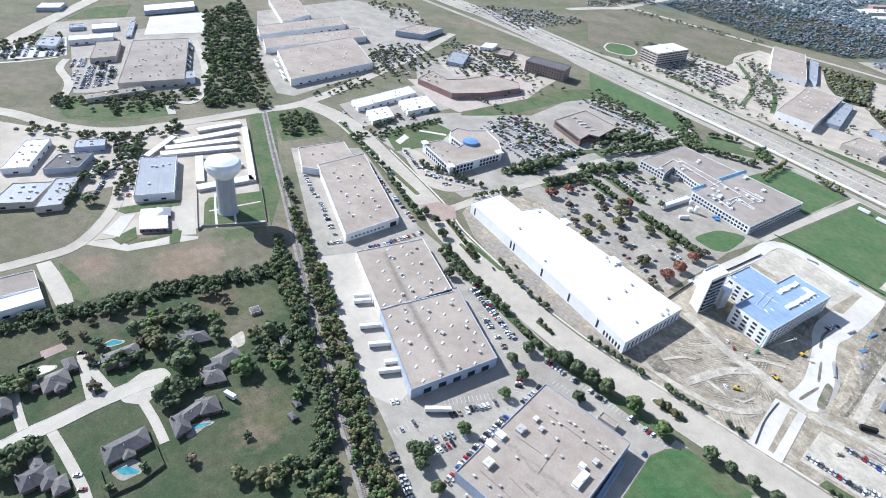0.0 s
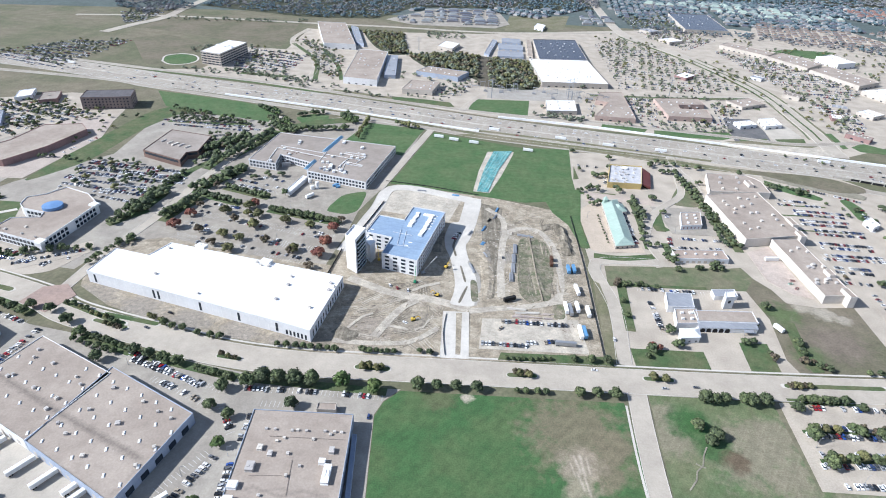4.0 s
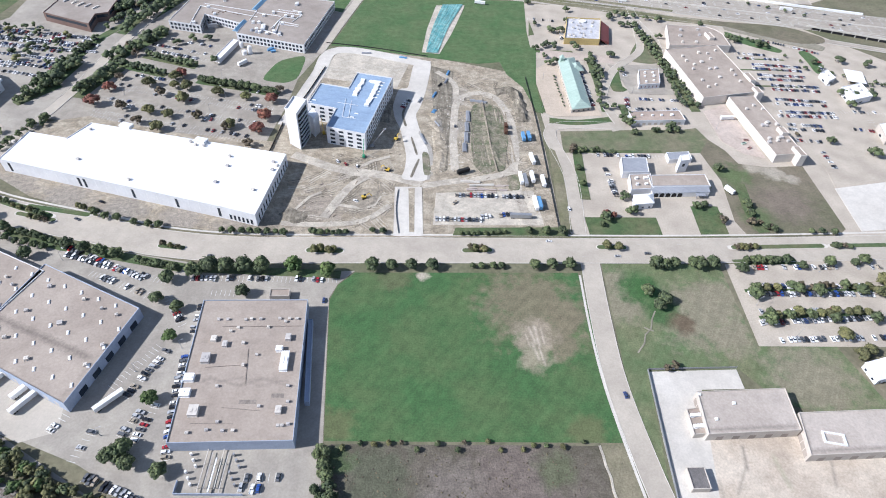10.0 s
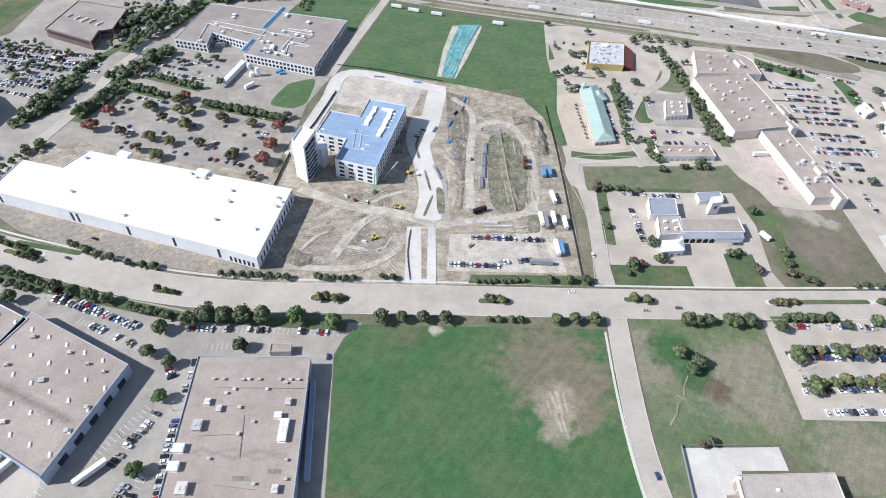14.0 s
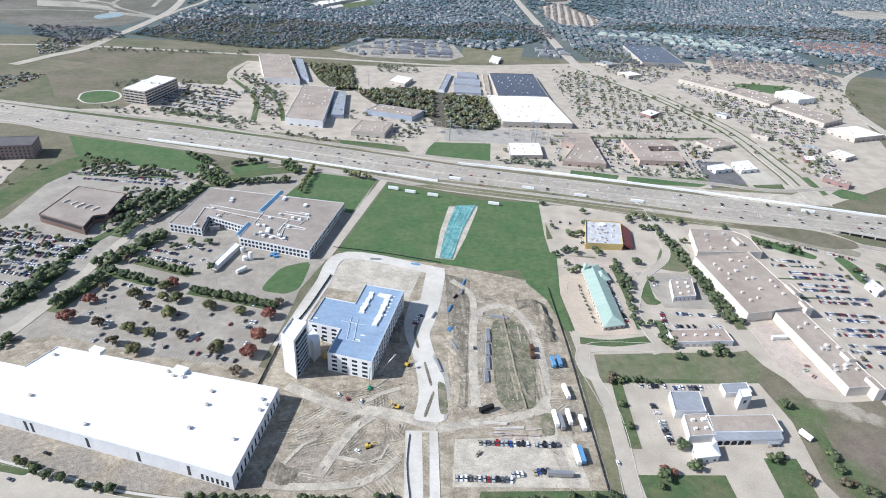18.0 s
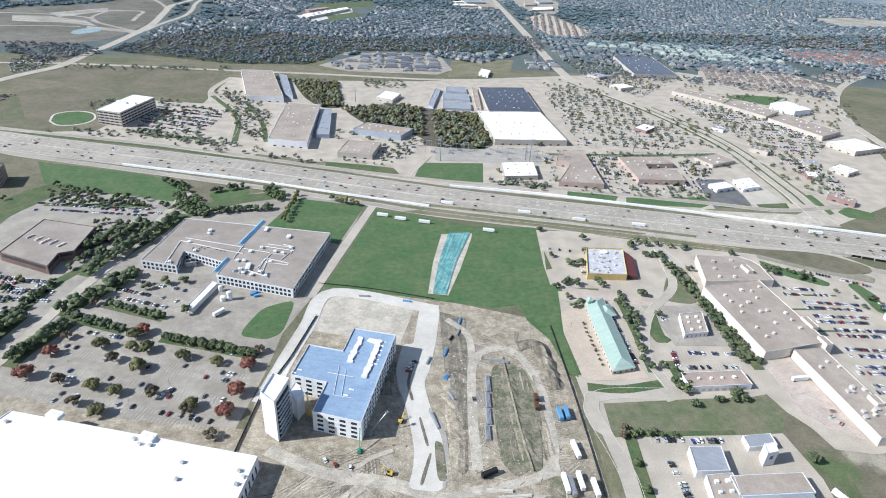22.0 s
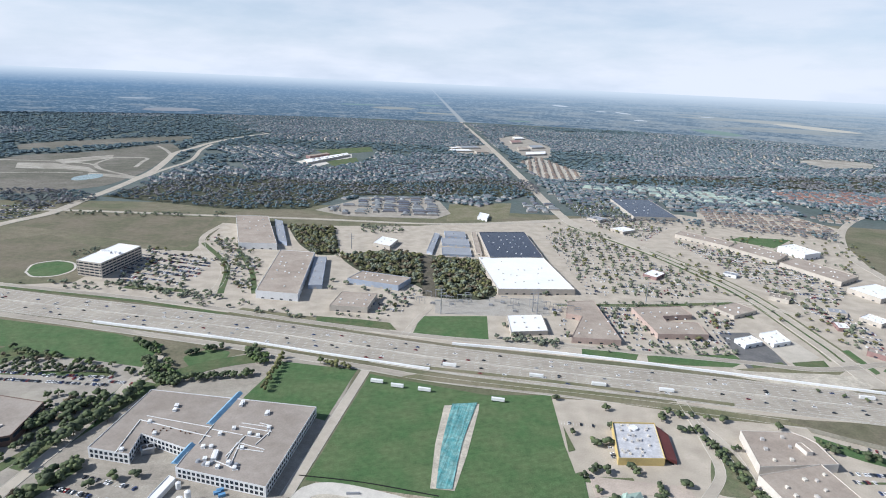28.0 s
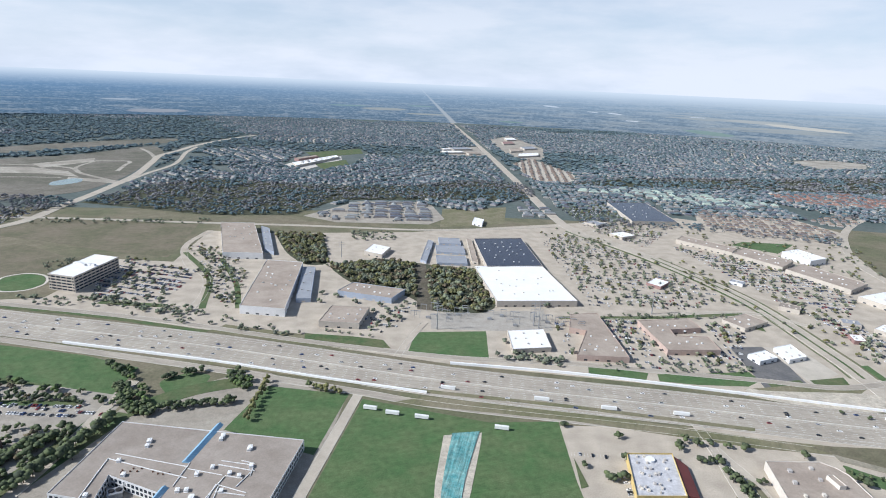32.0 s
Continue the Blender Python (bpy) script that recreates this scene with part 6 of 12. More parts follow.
def tree_mass(name, label, kind, places, lobes=5, leaves=16, category="trees", sub=1, seed=3, size=0.25):
    """places: rows of x, y, height, width factor."""
    if not places:
        return
    for v in range(3):
        rng = random.Random(seed + v)
        cv, cf = crown_vf(rng, lobes, sub, leaves, spread=0.34, size=size, leaf=0.10)
        tv, tf = cyl_vf(0, 0, -0.02, 0.3, 0.03, 0.02, 3) if leaves else ([], [])
        vv, ff = join((cv, cf), (tv, tf))
        rows = [(x, y, 0, h * w, h * w, h, rng.uniform(0, 6.28)) for x, y, h, w in places[v::3]]
        mass(name, label, category, vv, ff, rows, [TREE_KINDS[kind][0] if isinstance(kind, str) else kind, BARK], [0] * len(cf) + [1] * len(tf), smooth=True)


# ---- vehicles ----
def car_vf(length=4.6, width=1.8, kind="sedan"):
    """Hull with rounded bonnet and tail, greenhouse shell, roof plate."""
    L, W = length / 2, width / 2
    side = [(-L, 0.35), (-L + 0.05, 0.75), (-L + 0.9, 0.92), (0.9, 0.95), (L - 0.15, 0.78), (L, 0.4), (L - 0.1, 0.25), (-L + 0.1, 0.25)]
    if kind == "suv":
        side = [(x, z * 1.15 if z > 0.5 else z) for x, z in side]
    n = len(side)
    hull_v = [(x, -W * (0.94 if abs(x) > L - 0.2 else 1), z) for x, z in side] + [(x, W * (0.94 if abs(x) > L - 0.2 else 1), z) for x, z in side]
    hull_f = [tuple(range(n)), tuple(range(2 * n - 1, n - 1, -1))] + [(i, n + i, n + (i + 1) % n, (i + 1) % n) for i in range(n)]
    z0 = 0.9 if kind != "suv" else 1.04
    z1 = 1.42 if kind == "sedan" else 1.75
    b0, b1, f0, f1 = {"sedan": (-1.75, -1.05, 0.35, 1.15), "suv": (-2.15, -1.95, 0.45, 1.05), "pickup": (-0.55, -0.4, 0.75, 1.25)}[kind]
    w0, w1 = W * 0.95, W * 0.76
    gv = [(b0, -w0, z0), (f1, -w0, z0), (f1, w0, z0), (b0, w0, z0), (b1, -w1, z1), (f0, -w1, z1), (f0, w1, z1), (b1, w1, z1)]
    gf = [(0, 1, 5, 4), (1, 2, 6, 5), (2, 3, 7, 6), (3, 0, 4, 7)]
    rv, rf = box_vf(b1 - 0.04, -w1 - 0.04, z1 - 0.02, f0 + 0.04, w1 + 0.04, z1 + 0.05)
    body = join((hull_v, hull_f), (rv, rf))
    if kind == "pickup":
        body = join(body, box_vf(-L + 0.05, -W, 0.7, -0.6, -W + 0.12, 1.15), box_vf(-L + 0.05, W - 0.12, 0.7, -0.6, W, 1.15), box_vf(-L + 0.02, -W, 0.7, -L + 0.12, W, 1.15))
    return body, (gv, gf)


def wheel_vf():
    v = [(0.33 * math.cos(i * math.pi / 5), y, 0.33 + 0.33 * math.sin(i * math.pi / 5)) for y in (-0.11, 0.11) for i in range(10)]
    f = [(i, (i + 1) % 10, 10 + (i + 1) % 10, 10 + i) for i in range(10)] + [tuple(range(9, -1, -1)), tuple(range(10, 20))]
    return v, f


WHEEL_ME = mesh("wheel", *wheel_vf(), TYRE)
CAR_ME = {}
for kind_, ln in (("sedan", 4.7), ("suv", 4.8), ("pickup", 5.6)):
    body_, glass_ = car_vf(ln, 1.85, kind_)
    CAR_ME[kind_] = ([mesh("car", *body_, m) for m in CAR_MATS], mesh("glazing", *glass_, GLASS), ln)
CAR_NAMES = {"sedan": "saloon car", "suv": "tall estate car", "pickup": "pickup truck"}
CRND = random.Random(11)
FAR_CARS = []
CAR_COUNT = [0]


def car(x, y, rz, where, far=False, color=None, z=0.05, kind=None):
    kind = kind or CRND.choice(("sedan", "sedan", "suv", "suv", "pickup"))
    k = CRND.choices(range(len(CAR_MATS)), (24, 17, 18, 16, 8, 8, 8, 5))[0] if color is None else color
    if far or CAR_COUNT[0] > 330:
        FAR_CARS.append((x, y, z, 1, 1, 1, radians(rz)))
        return
    CAR_COUNT[0] += 1
    bodies, glass, ln = CAR_ME[kind]
    ob = thing("car", f"{CAR_COLORS[k][0]} {CAR_NAMES[kind]} {where}", "car", x, y, z, rz, data=bodies[k])
    part("glazing", glass, ob, "dark glass windows")
    for sx in (-1, 1):
        for sy in (-1, 1):
            part("wheel", WHEEL_ME, ob, "", pose(sx * ln * 0.31, sy * 0.86, 0))


STALLS = []


def cars(a, b, fill, where="parked in a marked stall", far=False, pitch=2.75, lines=True, depth=5.2, turn=90, z=0.08, phase=0):
    """A row of stalls from a to b, some of them taken."""
    A, B = Vector(a), Vector(b)
    d = (B - A).length
    t = (B - A) / d
    nrm = Vector((-t.y, t.x))
    ang = math.degrees(math.atan2(t.y, t.x))
    n = max(1, int(d / pitch))
    for i in range(n):
        if CRND.random() < fill:
            p = A + t * (i + 0.5) * d / n + nrm * CRND.uniform(-0.35, 0.35)
            car(p.x, p.y, ang + turn + CRND.uniform(-2.5, 2.5) + CRND.choice((0, 180)), where, far, z=z)
    if lines:
        for i in range(n + 1):
            p = A + t * i * d / n
            STALLS.append((p - nrm * depth / 2, p + nrm * depth / 2, z + 0.01))


def flush_stalls(name, label):
    v, f = [], []
    for p, q, z in STALLS:
        e = (q - p).normalized() * 0.09
        o = len(v)
        v += [(p.x - e.y, p.y + e.x, z), (p.x + e.y, p.y - e.x, z), (q.x + e.y, q.y - e.x, z), (q.x - e.y, q.y + e.x, z)]
        f.append((o, o + 1, o + 2, o + 3))
    if v:
        setting(name, mesh(name, v, f, PAINT), label, "paint")
    STALLS.clear()


def trailer(x, y, rz, label="white box trailer parked in a yard", length=16.0, cab=False, m=None):
    ob = thing("trailer", label, "trailer", x, y, 0.05, rz)
    L = length / 2
    part("box", mesh("box", *boxes([(-L, -1.3, 1.1, L, 1.3, 4.05), (-L - 0.02, -1.33, 4.0, L + 0.02, 1.33, 4.1), (-L, -1.2, 0.95, L, 1.2, 1.12)]), m or UNIT_WHITE), ob)
    part("landing_leg", mesh("landing_leg", *boxes([(L - 3.2, -0.9, 0, L - 3.0, -0.7, 1.0), (L - 3.2, 0.7, 0, L - 3.0, 0.9, 1.0)]), STEEL), ob)
    for dx in (1.4, 2.8):
        for s in (-1, 1):
            part("wheel", WHEEL_ME, ob, "", pose(-L + dx, s * 1.1, 0) @ Matrix.Diagonal((1.5, 2.2, 1.5, 1)))
    return ob


def pickup_crew(x, y, rz, where):
    car(x, y, rz, where, color=0, kind="pickup")


def street_lamp(x, y, rz, h=9.0, twin=False):
    ob = thing("street_lamp", "grey steel street lamp with an overhanging arm", "street lamp", x, y, 0.1, rz)
    part("pole", mesh("pole", *join(cyl_vf(0, 0, 0, h, 0.14, 0.08, 8), cyl_vf(0, 0, 0, 0.6, 0.28, 0.28, 8)), STEEL), ob)
    for s in (1, -1) if twin else (1,):
        arm = part("arm", mesh("arm", *box_vf(0 if s > 0 else -2.2, -0.06, h - 0.15, 2.2 if s > 0 else 0, 0.06, h), STEEL), ob)
        part("lamp_head", mesh("lamp_head", *boxes([(s * 2.2 - 0.5, -0.2, h - 0.22, s * 2.2 + 0.5, 0.2, h + 0.05)]), UNIT), arm)


# ---- warehouses beside the railway ----
def on_roof(block, a, b, width, m, name, label, lift=0.02):
    """A flat strip lying on a roof."""
    p, q = Vector(a) - block.c, Vector(b) - block.c
    e = (q - p).normalized()
    nrm = Vector((-e.y, e.x)) * width / 2
    pts = [p + nrm, p - nrm, q - nrm, q + nrm]
    v, f = prism_vf([(s.x, s.y) for s in pts], block.h, block.h + lift)
    return part(name, mesh(name, v, f, m), block.ob, label)


def pipe_on(block, a, b, r=0.18, m=None):
    p, q = Vector(a) - block.c, Vector(b) - block.c
    d = (q - p)
    me = mesh("roof_pipe", *join(box_vf(0, -r, 0.25, d.length, r, 0.25 + 2 * r), *[box_vf(x, -r, 0, x + 0.2, r, 0.25) for x in np.arange(1, d.length, 6)]), m or STEEL)
    return part("roof_pipe", me, block.ob, "", pose(p.x, p.y, block.h, 0, 0, math.degrees(math.atan2(d.y, d.x))))


wh_s = Block("warehouse", "long tan-roofed warehouse with white walls and truck docks", para((-272.4, 196.4), (-197.9, 165.2), (-184.7, 232.4)), 8.5, WALL_GREY, ROOF_STAINED)
wh_n = Block("warehouse", "tan-roofed warehouse section with many roof vents", para((-344.1, 224.8), (-273.0, 196.6), (-256.7, 257.6)), 8.5, WALL_WHITE, ROOF_STAINED)
for r_, (x0, y0, a_, b_) in enumerate(((-190.4, 215.9, 0, 12), (-205.7, 206.9, -1, 11), (-208.8, 193.9, -1, 10), (-212.0, 181.0, -1, 9), (-187.2, 229.0, -1, 8))):
    for k in range(a_, b_):
        x, y = x0 - 12.6 * k, y0 + 4.25 * k
        for b_k in (wh_s, wh_n):
            if inside(x, y, [tuple(p) for p in b_k.pts]) and inside(x - 3, y - 3, [tuple(p) for p in b_k.pts]) and inside(x + 3, y + 3, [tuple(p) for p in b_k.pts]):
                b_k.gear("skylight", SKY_ME, x, y, 1.5, 3.2, 0.6, 22)
for x, y, w in ((-246.3, 245.0, 2.4), (-220.6, 236.4, 2.0), (-206.8, 230.1, 1.6), (-195.9, 226.1, 1.8), (-250.3, 225.1, 2.0), (-226.1, 217.5, 3.0), (-194.4, 203.8, 2.0), (-232.0, 191.6, 2.4), (-197.8, 189.9, 2.0), (-252.0, 205.0, 2.0), (-262.0, 212.0, 1.8)):
    (wh_s if x > -266 and inside(x, y, [tuple(p) for p in wh_s.pts]) else wh_n).gear("roof_vent", UNIT_ME, x, y, w, w, 1.5, 20)
wh_n.grid(4, 4, UNIT_ME, "roof_vent", 1.9, 1.9, 1.5, jitter=0.07, skip=0.3, v0=0.3, seed=5)
for i_, n_, u0, u1 in ((0, 9, 0.05, 0.95),):
    wh_s.windows(i_, n_, 3.2, 3.4, 1.2, WALL_TAN, u0, u1, "dock_door")
    wh_n.windows(i_, 8, 3.2, 3.4, 1.2, WALL_TAN, u0, u1, "dock_door")
# Dark panes on the end wall stand for the shade inside its bays.
wh_s.windows(1, 5, 6.0, 4.5, 0.3, GLASS, 0.1, 0.95, "shaded_bay")
wh_s.windows(2, 10, 2.6, 2.2, 1.2, GLASS, 0.05, 0.95)
wh2_s = Block("warehouse", "tan-roofed warehouse with white end wall and docks", para((-496.6, 283.7), (-370.6, 232.9), (-368.5, 291.1)), 8, WALL_WHITE, ROOF_TAN)
wh2_n = Block("warehouse", "set-back tan-roofed end of the warehouse", [(-543.1, 288.5), (-501.6, 268.4), (-489.2, 279.7), (-466.6, 318.8), (-534.0, 341.8)], 7, WALL_WHITE, ROOF_TAN)
wh2_s.grid(6, 3, UNIT_ME, "roof_vent", 1.8, 1.8, 1.4, jitter=0.05, skip=0.2, seed=6)
wh2_s.grid(5, 2, w=1.6, d=3.0, h=0.6, jitter=0.03, seed=7)
wh2_n.grid(3, 3, UNIT_ME, "roof_vent", 1.8, 1.8, 1.4, jitter=0.08, skip=0.3, seed=8)
wh2_s.windows(1, 9, 2.0, 1.6, 2.4, GLASS, 0.08, 0.72)
wh2_s.windows(1, 1, 7.0, 5.0, 0.3, GLASS, 0.8, 0.98, "entrance")
for i_ in (0, 2):
    wh2_s.windows(i_, 8, 3.0, 3.2, 1.0, WALL_TAN if i_ == 0 else GLASS, 0.05, 0.95, "dock_door" if i_ == 0 else "window")

for p, ln in ((((-224.2, 168.7)), 16), (((-248.7, 178.6)), 16), (((-267.9, 184.3)), 16), (((-294.4, 196.1)), 13), (((-300.2, 199.8)), 12), (((-228.4, 177.3)), 16)):
    trailer(p[0], p[1], 62, "white box trailer backed up to a dock", ln)
trailer(*((-179.4, 172.7)), 52, "long white trailer standing in the yard", 17)

# ---- the blue-walled factory hall ----
hall = Block("factory_hall", "flat tan-roofed hall with blue-grey walls", para((-148.2, 241.7), (-84.1, 247.4), (-72.2, 152.6)), 8.5, WALL_GREY, ROOF_STAINED)
for x, y in ((-134.2, 227.5), (-128.7, 227.9), (-118.0, 228.6), (-114.7, 229.3), (-109.1, 229.7), (-97.8, 231.0), (-93.8, 229.0), (-91.9, 231.4), (-87.4, 231.7), (-124.4, 219.3), (-120.8, 222.2), (-103.1, 223.9), (-104.9, 203.8), (-120.9, 181.7), (-94.9, 171.0), (-114.1, 160.4), (-118.3, 155.5), (-109.9, 155.6), (-104.6, 156.0), (-80.1, 174.8), (-127.8, 153.2), (-82.3, 184.6), (-76.9, 161.7), (-80.0, 160.5), (-82.1, 160.4)):
    hall.gear("rooftop_unit", UNIT_ME, x, y, 1.8, 1.5, 1.2)
for (x, y), w, d, h in ((((-132.7, 198.7)), 6, 8, 3.2), (((-128.3, 165.4)), 6.5, 8, 3.4), (((-132.4, 212.8)), 4, 5, 2.5), (((-125.0, 209.5)), 3.5, 5, 2.4), (((-89.4, 217.0)), 4, 5.5, 2.8), (((-83.8, 169.2)), 4, 5.5, 2.8), (((-114.7, 211.4)), 2.4, 2.4, 1.8), (((-110.5, 196.2)), 2.0, 2.6, 1.8)):
    hall.gear("rooftop_unit", UNIT_ME, x, y, w * 0.8, d * 0.8, h * 0.75, label="tan boxed roof ventilator")
hall.gear("air_handler", UNIT_WHITE_ME, -87.7, 200.1, 4.5, 13, 2.4, label="large white air handler")
hall.gear("air_handler", UNIT_WHITE_ME, *((-92.6, 208.3)), 4, 3.5, 2.4, label="white air handler")
for x, y in ((-137.5, 185.5), (-136.5, 175.9)):
    hall.gear("wall_unit", UNIT_WHITE_ME, x, y, 5.5, 5.0, 2.2, label="white unit on the parapet")
for a, b in (((-106.4, 173.1), (-97.1, 173.7)), ((-90.0, 178.1), (-83.2, 178.6))):
    on_roof(hall, a, b, 2.6, STAIN, "roof_grille", "brown grating on the roof")
for a, b in (((-130.5, 222.4), (-82.8, 226.6)), ((-110.9, 207.5), (-106.2, 184.1)), ((-131.6, 193.2), (-112.8, 196.1)), ((-114.6, 169.0), (-92.6, 168.3)), ((-128.1, 158.5), (-105.7, 159.9))):
    pipe_on(hall, a, b, 0.08, STAIN)
recess = Block("loading_recess", "blue-grey loading recess at the hall's end", para((-99.8, 152.0), (-100.4, 157.6), (-73.3, 160.3)), 3.0, WALL_GREY, LOT, "annex")
recess.windows(1, 4, 3.0, 2.2, 0.4, GLASS, 0.05, 0.95, "bay_door")
Block("entrance_block", "small tan annex on the hall's street side", para((-110.4, 251.8), (-111.1, 257.8), (-98.7, 259.2)), 4, WALL_TAN, ROOF_TAN, "annex")
hall.windows(2, 10, 3.0, 1.6, 4.0, GLASS, 0.1, 0.9)
lean = Block("lean_to", "low blue-grey lean-to along the hall's wall", para((-82.0, 235.8), (-79.2, 236.0), (-69.7, 178.2)), 3.5, WALL_GREY, WALL_GREY, "annex")

yard = thing("machinery_yard", "cooling plant with ducts, tanks and pipes", "machinery", *((-107.3, 138.4)), 0.05, 3)
for k in range(6):
    for side_ in (0, 1):
        part("tank", mesh("tank", *cyl_vf(-17 + 2.0 * (k % 3) + side_ * 22, 8 - 3.2 * k, 0, 2.4, 0.7, 0.65, 12), STEEL if side_ else UNIT_WHITE), yard)
for k in range(5):
    x_, t_ = -9 + k * 2.7, 0.7 if k == 2 else 0.35
    part("duct", mesh("duct", *boxes([(x_, -12 + 2 * (k % 2), 1.2, x_ + t_, 12 - 3 * (k % 3), 1.2 + t_), (x_, -9.5, 0, x_ + 0.3, -9.2, 1.2), (x_, 3, 0, x_ + 0.3, 3.3, 1.2)]), UNIT_WHITE if k == 2 else UNIT), yard)
part("screen_wall", mesh("screen_wall", *boxes([(-20, -13, 0, 14, -12.7, 2.2), (-20, -12.7, 0, -19.7, -6, 2.2)]), WALL_GREY), yard)
part("receiver", mesh("receiver", *boxes([(-8, 13, 0.3, 12, 17, 4.0), (-8.2, 12.8, 4.0, 12.2, 17.2, 4.2)]), UNIT_WHITE), yard, "long white receiving duct")

# ---- the new white hall ----
wb = Block("tilt_wall_hall", "long new white tilt-wall hall with white roof", [(-347.2, 365.7), (-344.5, 403.5), (-310.5, 397.9), (-301.5, 421.4), (-205.1, 406.3), (-131.6, 394.9), (-136.8, 320.4), (-160.0, 326.1)], 11, WALL_WHITE, ROOF_WHITE)
for i_ in range(8):
    a_, b_ = wb.loc[i_], wb.loc[(i_ + 1) % 8]
    e_ = b_ - a_
    if e_.length > 150:
        for u in (0.04, 0.36, 0.385, 0.6, 0.79, 0.97):
            wb.windows(i_, 1, 2.2, 8.0, 1.5, GLASS, u - 0.01, u + 0.01, "tall_window")
        for u in np.arange(0.03, 1.0, 0.045):
            wb.band(i_, 0.2, 11.0, UNIT_WHITE, "panel_joint", 0.05, u, u + 0.0012)
    elif 40 < e_.length < 130 and e_.y > 0 and e_.x > 0:
        wb.windows(i_, 13, 1.8, 6.5, 1.0, GLASS, 0.05, 0.97, "tall_window")
    elif 15 < e_.length < 40 and e_.y < 20:
        wb.windows(i_, 6, 1.8, 4.5, 1.0, GLASS, 0.05, 0.9, "tall_window")
for x, y in ((-211.7, 403.3), (-206.6, 399.5), (-204.1, 403.7), (-199.7, 398.9), (-173.1, 374.8), (-139.1, 383.2), (-135.4, 378.9), (-137.7, 373.5), (-348.2, 388.3), (-240.5, 350.9), (-288.6, 371.6), (-176.0, 354.2), (-145.8, 347.9), (-298.0, 411.9), (-175.0, 387.2)):
    wb.gear("rooftop_unit", UNIT_ME, x, y, 2.2, 2.2, 1.6)
for (x, y), w, d in ((((-270.7, 418.8)), 10, 6), (((-203.5, 404.7)), 10, 6)):
    wb.gear("stair_head", UNIT_WHITE_ME, x, y, w, d, 2.6, label="white roof stair head")

# ---- the unfinished office block and its tower ----
blue = Block("office_block", "unfinished four-storey office block with blue roof covering", [(-92.6, 523.6), (-58.4, 517.6), (-71.7, 422.2), (-105.4, 429.5), (-101.9, 458.5), (-128.3, 464.5), (-123.4, 499.8), (-96.4, 494.5)], 16, WALL_WHITE, ROOF_BLUE, parapet=0.9)
for i_ in range(8):
    e_ = blue.loc[(i_ + 1) % 8] - blue.loc[i_]
    n_ = max(2, int(e_.length / 7.2))
    for k in range(4):
        blue.windows(i_, n_, 4.2, 2.0, 1.2 + 3.9 * k, GLASS, 0.04, 0.96)
        blue.band(i_, 3.65 + 3.9 * k, 3.8 + 3.9 * k, UNIT_WHITE, "floor_joint", 0.05)
for (a, b), w, h in ((((-84.8, 512.4), (-89.5, 481.8)), 4.0, 1.4), (((-70.2, 509.3), (-76.1, 466.6)), 4.0, 1.4), (((-79.2, 510.0), (-69.9, 506.5)), 4.0, 1.4)):
    p, q = Vector(a) - blue.c, Vector(b) - blue.c
    d_ = q - p
    rr = random.Random(int(d_.length * 10))
    pcs = [box_vf(x, -w / 2 + rr.uniform(-0.6, 0.6), 0, x + 2.4, w / 2 + rr.uniform(-0.6, 0.6), h * rr.uniform(0.5, 1.1)) for x in np.arange(0, d_.length, 2.6)]
    for piece in pcs:
        part("insulation_pack", mesh("insulation_pack", *piece, UNIT_WHITE), blue.roof, "white wrapped insulation pack", pose(p.x, p.y, 16.0, 0, 0, math.degrees(math.atan2(d_.y, d_.x))))
BUNDLE_ME = mesh("insulation_board", *box_vf(-0.5, -0.5, 0, 0.5, 0.5, 1), UNIT_WHITE)
for k, (x, y) in enumerate(((-67.7, 503.1), (-68.4, 497.5), (-69.0, 492.0), (-69.6, 486.7), (-70.2, 481.4), (-66.6, 508.2), (-123.7, 470.8), (-127.0, 467.4), (-83.2, 453.0), (-86.1, 447.1))):
    blue.gear("insulation_board", BUNDLE_ME, x, y, 3.5, 0.9, 0.5)
for a, b in (((-96.1, 476.1), (-94.6, 446.5)), ((-94.6, 446.5), (-82.6, 444.6)), ((-90.6, 473.4), (-89.0, 445.8)), ((-103.0, 469.3), (-84.1, 465.9))):
    pipe_on(blue, a, b, 0.12, UNIT_WHITE)
elev = Block("stair_tower", "tall white concrete stair tower under construction", [(-136.8, 425.3), (-134.0, 444.4), (-121.9, 440.3), (-125.7, 417.4)], 34, WALL_WHITE, ROOF_WHITE, "tower", parapet=1.2)
face = max(range(4), key=lambda i: (elev.loc[(i + 1) % 4] - elev.loc[i]).normalized().x + 0.5 * (elev.loc[(i + 1) % 4] - elev.loc[i]).normalized().y)
FACE_W = (elev.loc[(face + 1) % 4] - elev.loc[face]).length
# Near-black panes on the solid face stand for shade in open landings.
for k in range(8):
    elev.windows(face, 1, FACE_W * 0.80, 3.45, 1.15 + 3.9 * k, SHADE, 0.1, 0.9, "open_landing")
    elev.band(face, 0.9 + 3.9 * k, 1.15 + 3.9 * k, UNIT_WHITE, "landing_slab", 1.3, 0.12, 0.88)
slab = Block("core_wall", "white concrete core wall beside the tower", para((-125.2, 446.8), (-117.5, 436.9), (-114.8, 445.6)), 18, WALL_WHITE, ROOF_WHITE, "tower")

